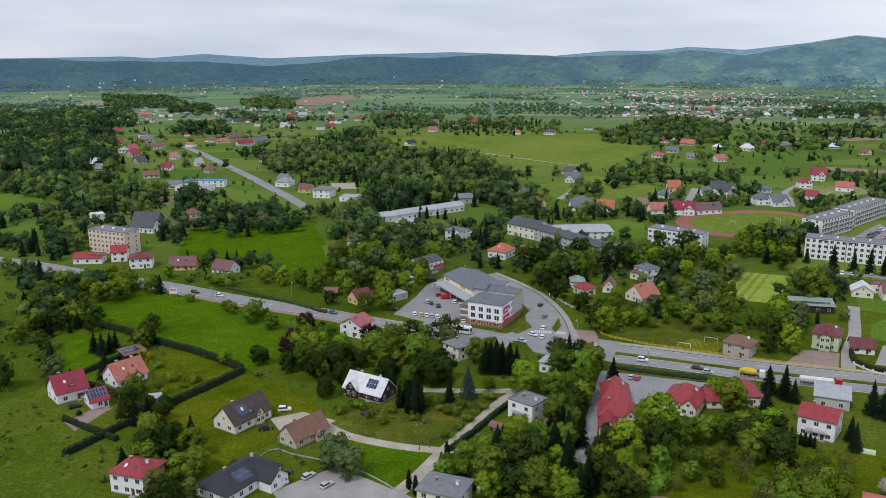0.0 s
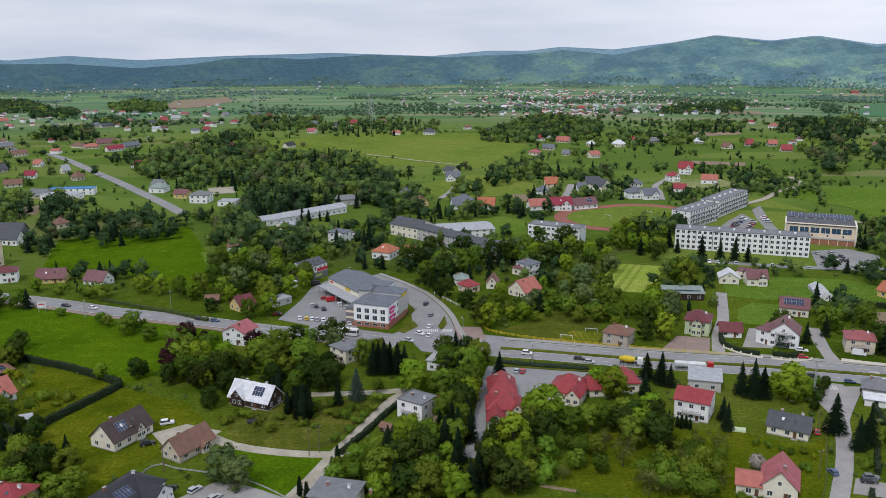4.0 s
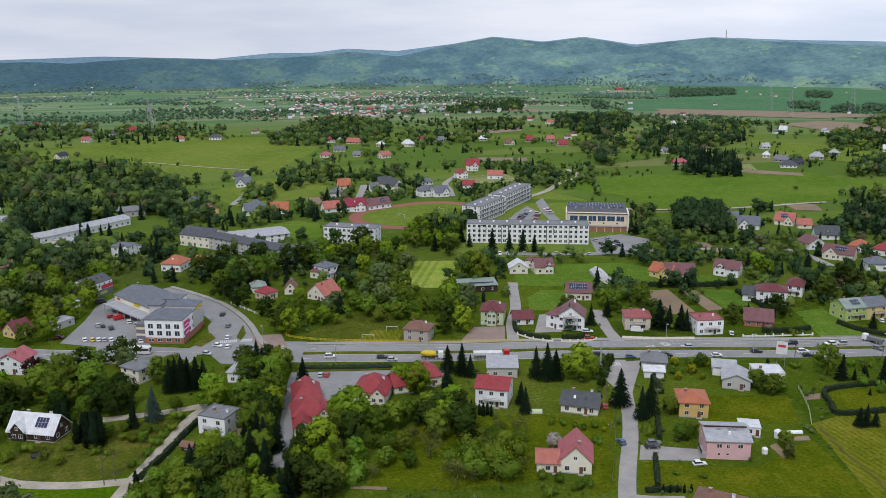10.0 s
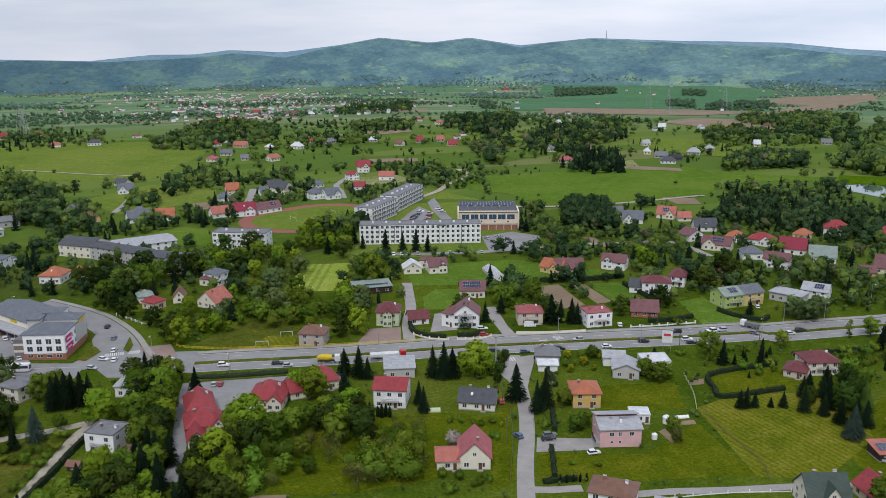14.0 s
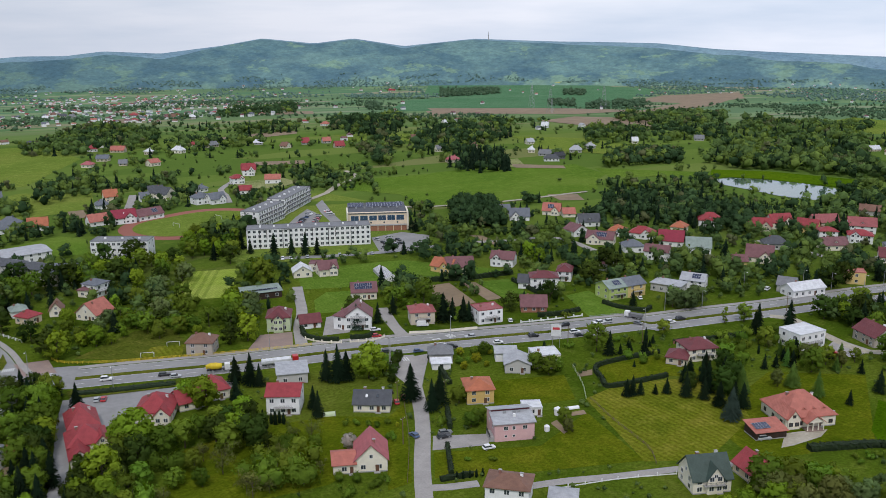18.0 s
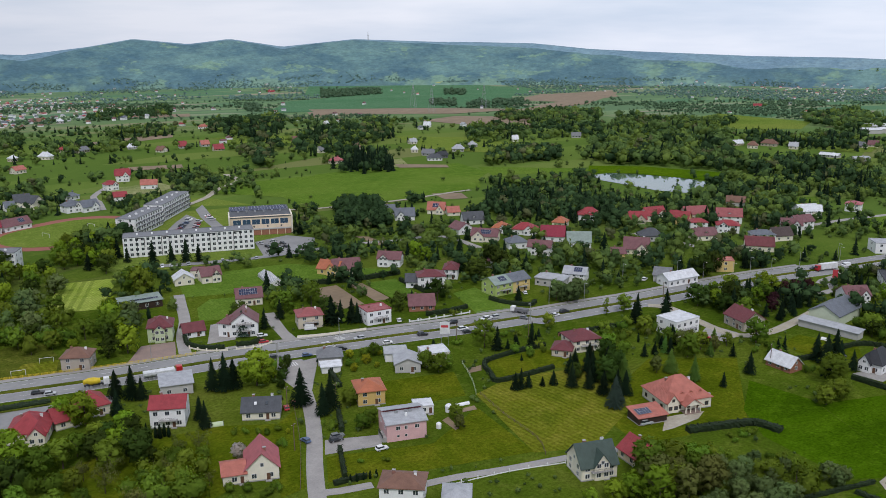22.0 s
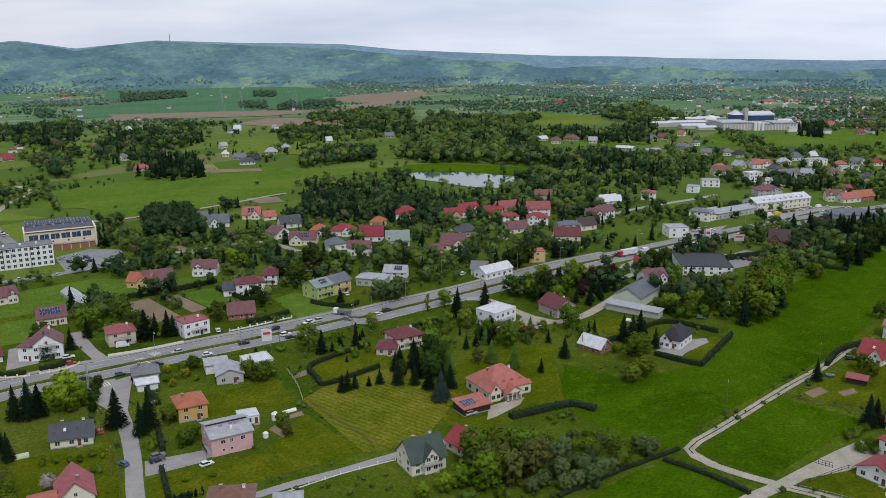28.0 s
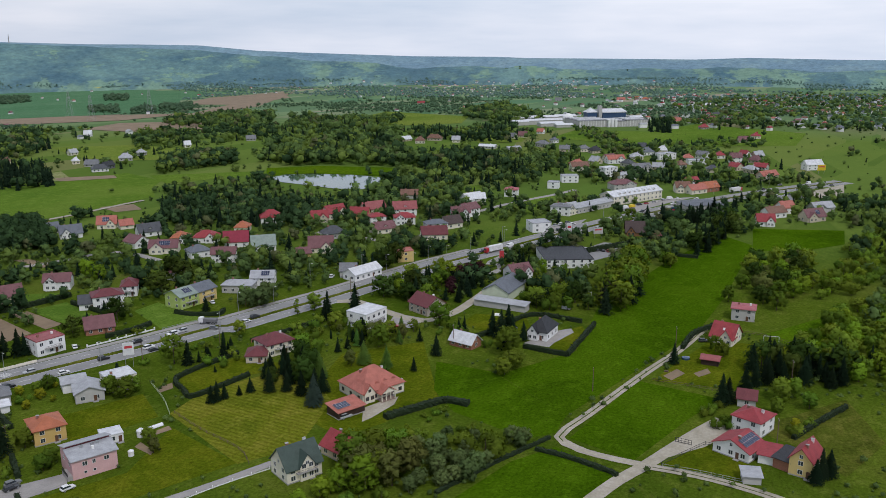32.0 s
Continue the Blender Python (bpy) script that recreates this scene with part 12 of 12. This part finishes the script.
car(472.8, 174.0, -20, "black", "suv")
car(471.6, 170.8, -20, "silver", "hatch")
car(472.0, 164.8, 40, "black", "hatch")
car(472.4, 161.5, 40, "black", "hatch")
car(472.8, 158.3, 40, "red", "hatch")
car(599.4, 189.2, -25, "white", "van")
car(605.8, 186.3, -25, "yellow", "van")
car(616.5, 184.3, -25, "black", "suv")
car(623.3, 181.0, -25, "red", "hatch")
car(630.4, 177.3, -25, "white", "hatch")
car(642.4, 174.0, -25, "silver", "estate")
car(649.4, 171.0, -25, "white", "van")
car(652.6, 165.5, -25, "white", "hatch")
car(522.6, 211.1, -30, "silver", "hatch")
car(527.6, 209.2, -30, "white", "suv")
car(534.5, 207.6, -30, "grey", "hatch")
car(531.3, 202.8, -30, "white", "hatch")
car(511.2, 204.4, -30, "black", "hatch")
car(699.5, 104.0, -30, "white", "van")
car(696.8, 99.6, -30, "silver", "hatch")
car(703.8, 96.7, -30, "white", "hatch")
car(711.0, 93.8, -30, "grey", "hatch")

rng_cars = random.Random(5)


def car_row(ax, ay, bx, by, gap, turn):
    """Parked cars side by side along a line."""
    n = int(math.hypot(bx - ax, by - ay) / gap)
    base = math.degrees(math.atan2(by - ay, bx - ax)) + turn
    for i in range(n):
        if rng_cars.random() < 0.22:
            continue
        t = (i + 0.5) / n
        car(ax + (bx - ax) * t, ay + (by - ay) * t, base + rng_cars.choice((0, 180)), rng_cars.choice(["white", "black", "silver", "grey", "red", "blue", "silver", "black"]), rng_cars.choice(["hatch", "estate", "suv"]), 0.14)


car_row(171.5, 453.8, 223.6, 435.3, 4.6, 90)
car_row(210.1, 523.8, 239.4, 564.3, 3.6, 90)
car_row(220.5, 519.5, 239.5, 551.3, 3.6, 90)
car_row(251.6, 568.0, 247.9, 547.8, 3.4, 90)
car_row(238.1, 465.5, 254.4, 466.9, 4, 90)
car_row(233.0, 444.5, 253.7, 451.2, 4.2, 90)
car_row(236.6, 455.1, 253.3, 457.7, 5, 90)


# ---- lamps, poles, fences, signs ----
lamp_post(28.9, 344.3, -25)
lamp_post(261.1, 257.6, -67)
lamp_post(-22.2, 427.1, 30)
lamp_post(-41.4, 432.4, 30)
lamp_post(-102.7, 392.4, 30)
lamp_post(286.9, 271.1, -13)
lamp_post(343.9, 273.9, -11)
lamp_post(378.1, 249.4, -12)
lamp_post(404.7, 238.9, -17)
lamp_post(435.5, 228.4, -20)
lamp_post(468.8, 224.1, -15)
lamp_post(302.6, 263.3, -14)
lamp_post(371.1, 260.3, -12)
lamp_post(388.0, 238.6, -12)
lamp_post(410.8, 230.5, -17)
lamp_post(461.8, 219.6, -15)
lamp_post(501.1, 206.0, -17)
lamp_post(561.9, 192.5, -21)
lamp_post(632.1, 174.4, -24)
lamp_post(685.3, 146.4, -26)
lamp_post(741.9, 115.2, -28)
lamp_post(53.0, 312.5, -16)
lamp_post(115.3, 320.3, -14)
lamp_post(211.7, 273.2, -19)
lamp_post(185.8, 294.9, -18)
utility_pole(147.6, 277.9, 12, True)
utility_pole(-138.7, 383.9, 8, True)
utility_pole(120.1, 218.5, 9)
utility_pole(132.7, 245.0, 9)
utility_pole(146.9, 236.9, 9)
utility_pole(247.8, 245.4, 9)
utility_pole(218.5, 257.6, 9)
utility_pole(294.7, 162.4, 9)
utility_pole(335.2, 82.3, 9)
utility_pole(277.7, 96.5, 9)
utility_pole(332.4, 240.2, 9)
utility_pole(265.3, 32.3, 9)
utility_pole(-67.7, 235.8, 9)
utility_pole(-26.3, 243.1, 9)
utility_pole(-23.4, 244.9, 9)
utility_pole(318.4, 35.8, 9)
fence([(38.6, 355.4), (42.3, 348.8), (58.2, 339.6), (79.9, 331.6), (101.9, 324.2), (124.2, 317.4), (131.7, 315.9)], 1.1, "yellow_paint", "yellow steel safety railing along the road", gap=2.0, rails=(0.3, 0.62, 0.95), name="safety_railing")
fence([(-26.7, 246.8), (-20.0, 251.4), (-11.7, 267.1), (-3.4, 281.6)], 1.3, "dark", "dark metal garden fence", gap=4.0)
fence([(20.2, 405.6), (27.1, 392.2), (31.2, 383.7)], 1.4, "w_white", "white concrete fence with posts", gap=3.2, rails=(0.4, 0.8), post=0.14)
fence([(132.4, 323.8), (136.4, 316.2), (143.0, 311.4)], 1.3, "w_cream", "cream garden fence with pillars", gap=3.0, rails=(0.3,), post=0.22, solid=0.35)
fence([(146.4, 310.0), (155.4, 307.1), (161.0, 307.8)], 1.3, "w_cream", "cream garden fence with pillars", gap=3.0, rails=(0.3,), post=0.22, solid=0.35)
fence([(220.7, 292.2), (229.6, 289.4), (249.3, 284.7)], 1.3, "w_white", "white garden fence with pillars", gap=3.4, rails=(0.3,), post=0.22, solid=0.3)
wall_line([(172.2, 306.3), (184.0, 300.9), (200.1, 295.9)], 1.1, 0.3, "w_cream", "low cream garden wall beside the pavement")
fence([(251.1, 281.6), (270.1, 274.7)], 1.0, "steel", "wire fence of a field", gap=3)
fence([(141.4, 172.0), (161.2, 166.3), (177.6, 159.5)], 1.1, "w_white", "white concrete post fence along the lane", gap=4.5, rails=(0.25,), post=0.1, solid=0.16)
fence([(192.0, 213.2), (187.0, 196.3), (182.6, 176.1), (177.1, 167.1)], 1.1, "wood", "rough wooden field fence", gap=3)
fence([(206.1, 239.6), (198.0, 224.7), (190.7, 214.2)], 1.3, "w_green", "green mesh garden fence", gap=4.0)
fence([(257.5, 237.2), (269.1, 235.1), (277.8, 231.9)], 1.3, "w_brick", "low reddish brick garden fence", gap=4.0, post=0.15)
fence([(297.2, 80.8), (298.4, 64.0), (299.1, 50.7)], 1.2, "wood", "dark wooden garden fence", gap=4.0)
fence([(360.1, 75.7), (366.8, 57.8), (360.0, 37.4)], 1.2, "wood", "dark wooden garden fence", gap=4.0)
fence([(235.4, 59.8), (254.9, 51.6), (255.1, 49.1)], 1.3, "dark", "dark metal fence of a lawn", gap=4.0)
fence([(234.6, 59.2), (236.0, 48.6), (236.5, 35.7)], 1.2, "steel", "wire fence beside the track", gap=3)
fence([(252.7, 60.3), (252.6, 55.3)], 1.7, "dark", "dark metal double gate", gap=1.0, rails=(0.15, 0.5, 0.95), name="gate")
fence([(-68.6, 239.4), (-59.8, 254.5)], 1.1, "wood", "low grey wooden garden fence", gap=4.0)
fence([(-78.5, 216.4), (-72.1, 239.4), (-64.8, 237.6), (-43.0, 229.1), (-25.1, 213.6)], 0.8, "concrete", "low grey retaining fence", gap=3.5, rails=(0.4,), solid=0.25)
fence([(109.4, 196.8), (123.7, 221.2), (135.9, 246.2)], 1.2, "wood", "wooden garden fence along the street", gap=4.0)
goal(71.2, 337.9, -20, 5, 2)
goal(83.3, 345.0, -20, 5, 2)
goal(361.4, 49.9, -75, 6, 2.2)
goal(385.3, 139.0, -80, 5, 2)
billboard(-160.6, 391.7, 0, 4, 3, 2, "banner_white", "white roadside billboard on posts")
billboard(213.9, 259.6, -40, 4, 5, 5, "banner_white", "tall white advertising board on posts")
billboard(501.8, 174.8, -50, 6, 4, 3, "w_grey", "grey billboard on two posts")
billboard(488.6, 188.6, -60, 3, 7, 4, "banner_white", "tall white and grey sign pylon")
billboard(417.7, 200.0, -60, 2.4, 4, 4, "w_red", "red sign on a post")
billboard(586.2, 151.2, -50, 4, 5, 2, "blue_glass", "blue road sign on two posts")
billboard(838.3, 86.9, -50, 8, 5, 3, "yellow_paint", "yellow billboard on steel posts")
pylon(-25, 1245, 42)
pylon(-242, 1610, 46)
pylon(996, 1243, 44)
pylon(-33, 1418, 42)
pylon(1190, 1317, 46)
pylon(1084, 1412, 46)
hill_mast(2550, 3683, 77, 40)
tunnel(109.5, 250.3, -20, 4, 1.2, "w_green", "small green polytunnel in a garden")
tunnel(338.0, 163.2, -80, 3, 1, "w_white", "white garden cover on grass")
tunnel(181.5, 210.9, -15, 5, 0.8, "w_white", "white sheeted heap on a lawn")
tunnel(362.3, 140.1, -80, 4, 1.4, "frame_white", "pale polytunnel behind a hedge")
tank(174.5, 209.7, 1.3, 2.2, "w_white", "white round water tank on grass")
tank(163.8, 202.1, 0.9, 1.6, "w_white", "small white plastic tank in the garden")
tank(324.9, 75.6, 1.6, 0.8, "blue_glass", "round blue garden pool")
tank(-47.0, 267.9, 1.7, 0.7, "dark", "dark round trampoline on grass")
tank(-61.9, 498.3, 1, 1, "w_white", "white tank beside trees")
woodpile(19.3, 269.3, -30, 4)
woodpile(13.2, 260.8, 0, 3)
woodpile(308.4, 77.8, -80, 3)
woodpile(-137.3, 244.7, 40, 4)
drape("soil_patch", [(176.2, 209.0), (184.1, 207.7), (182.7, 204.7), (175.5, 206.7)], M["soil"], "bare sandy patch on a lawn", 0.1151, cat="soil")
drape("soil_patch", [(168.2, 205.7), (171.5, 206.6), (169.2, 198.3), (166.9, 197.2)], M["soil"], "bare strip of soil", 0.07, cat="soil")
drape("soil_patch", [(10.8, 269.3), (18.7, 273.7), (18.4, 254.6), (13.7, 250.7)], M["soil"], "dug vegetable beds", 0.0741, cat="soil")
drape("soil_patch", [(303.6, 78.5), (312.8, 75.8), (310.0, 72.0), (300.9, 74.6)], M["soil"], "bare vegetable bed", 0.0782, cat="soil")
drape("soil_patch", [(311.6, 69.3), (318.8, 65.9), (315.0, 63.6), (308.9, 66.6)], M["soil"], "bare garden bed", 0.0823, cat="soil")
drape("soil_patch", [(40.4, 221.3), (50.0, 217.5), (49.6, 215.7), (40.1, 219.7)], M["soil"], "bare strip of soil", 0.0864, cat="soil")
drape("soil_patch", [(204.1, 234.9), (210.8, 233.9), (207.3, 229.8), (202.0, 230.8)], M["soil"], "bare earth patch", 0.0905, cat="soil")
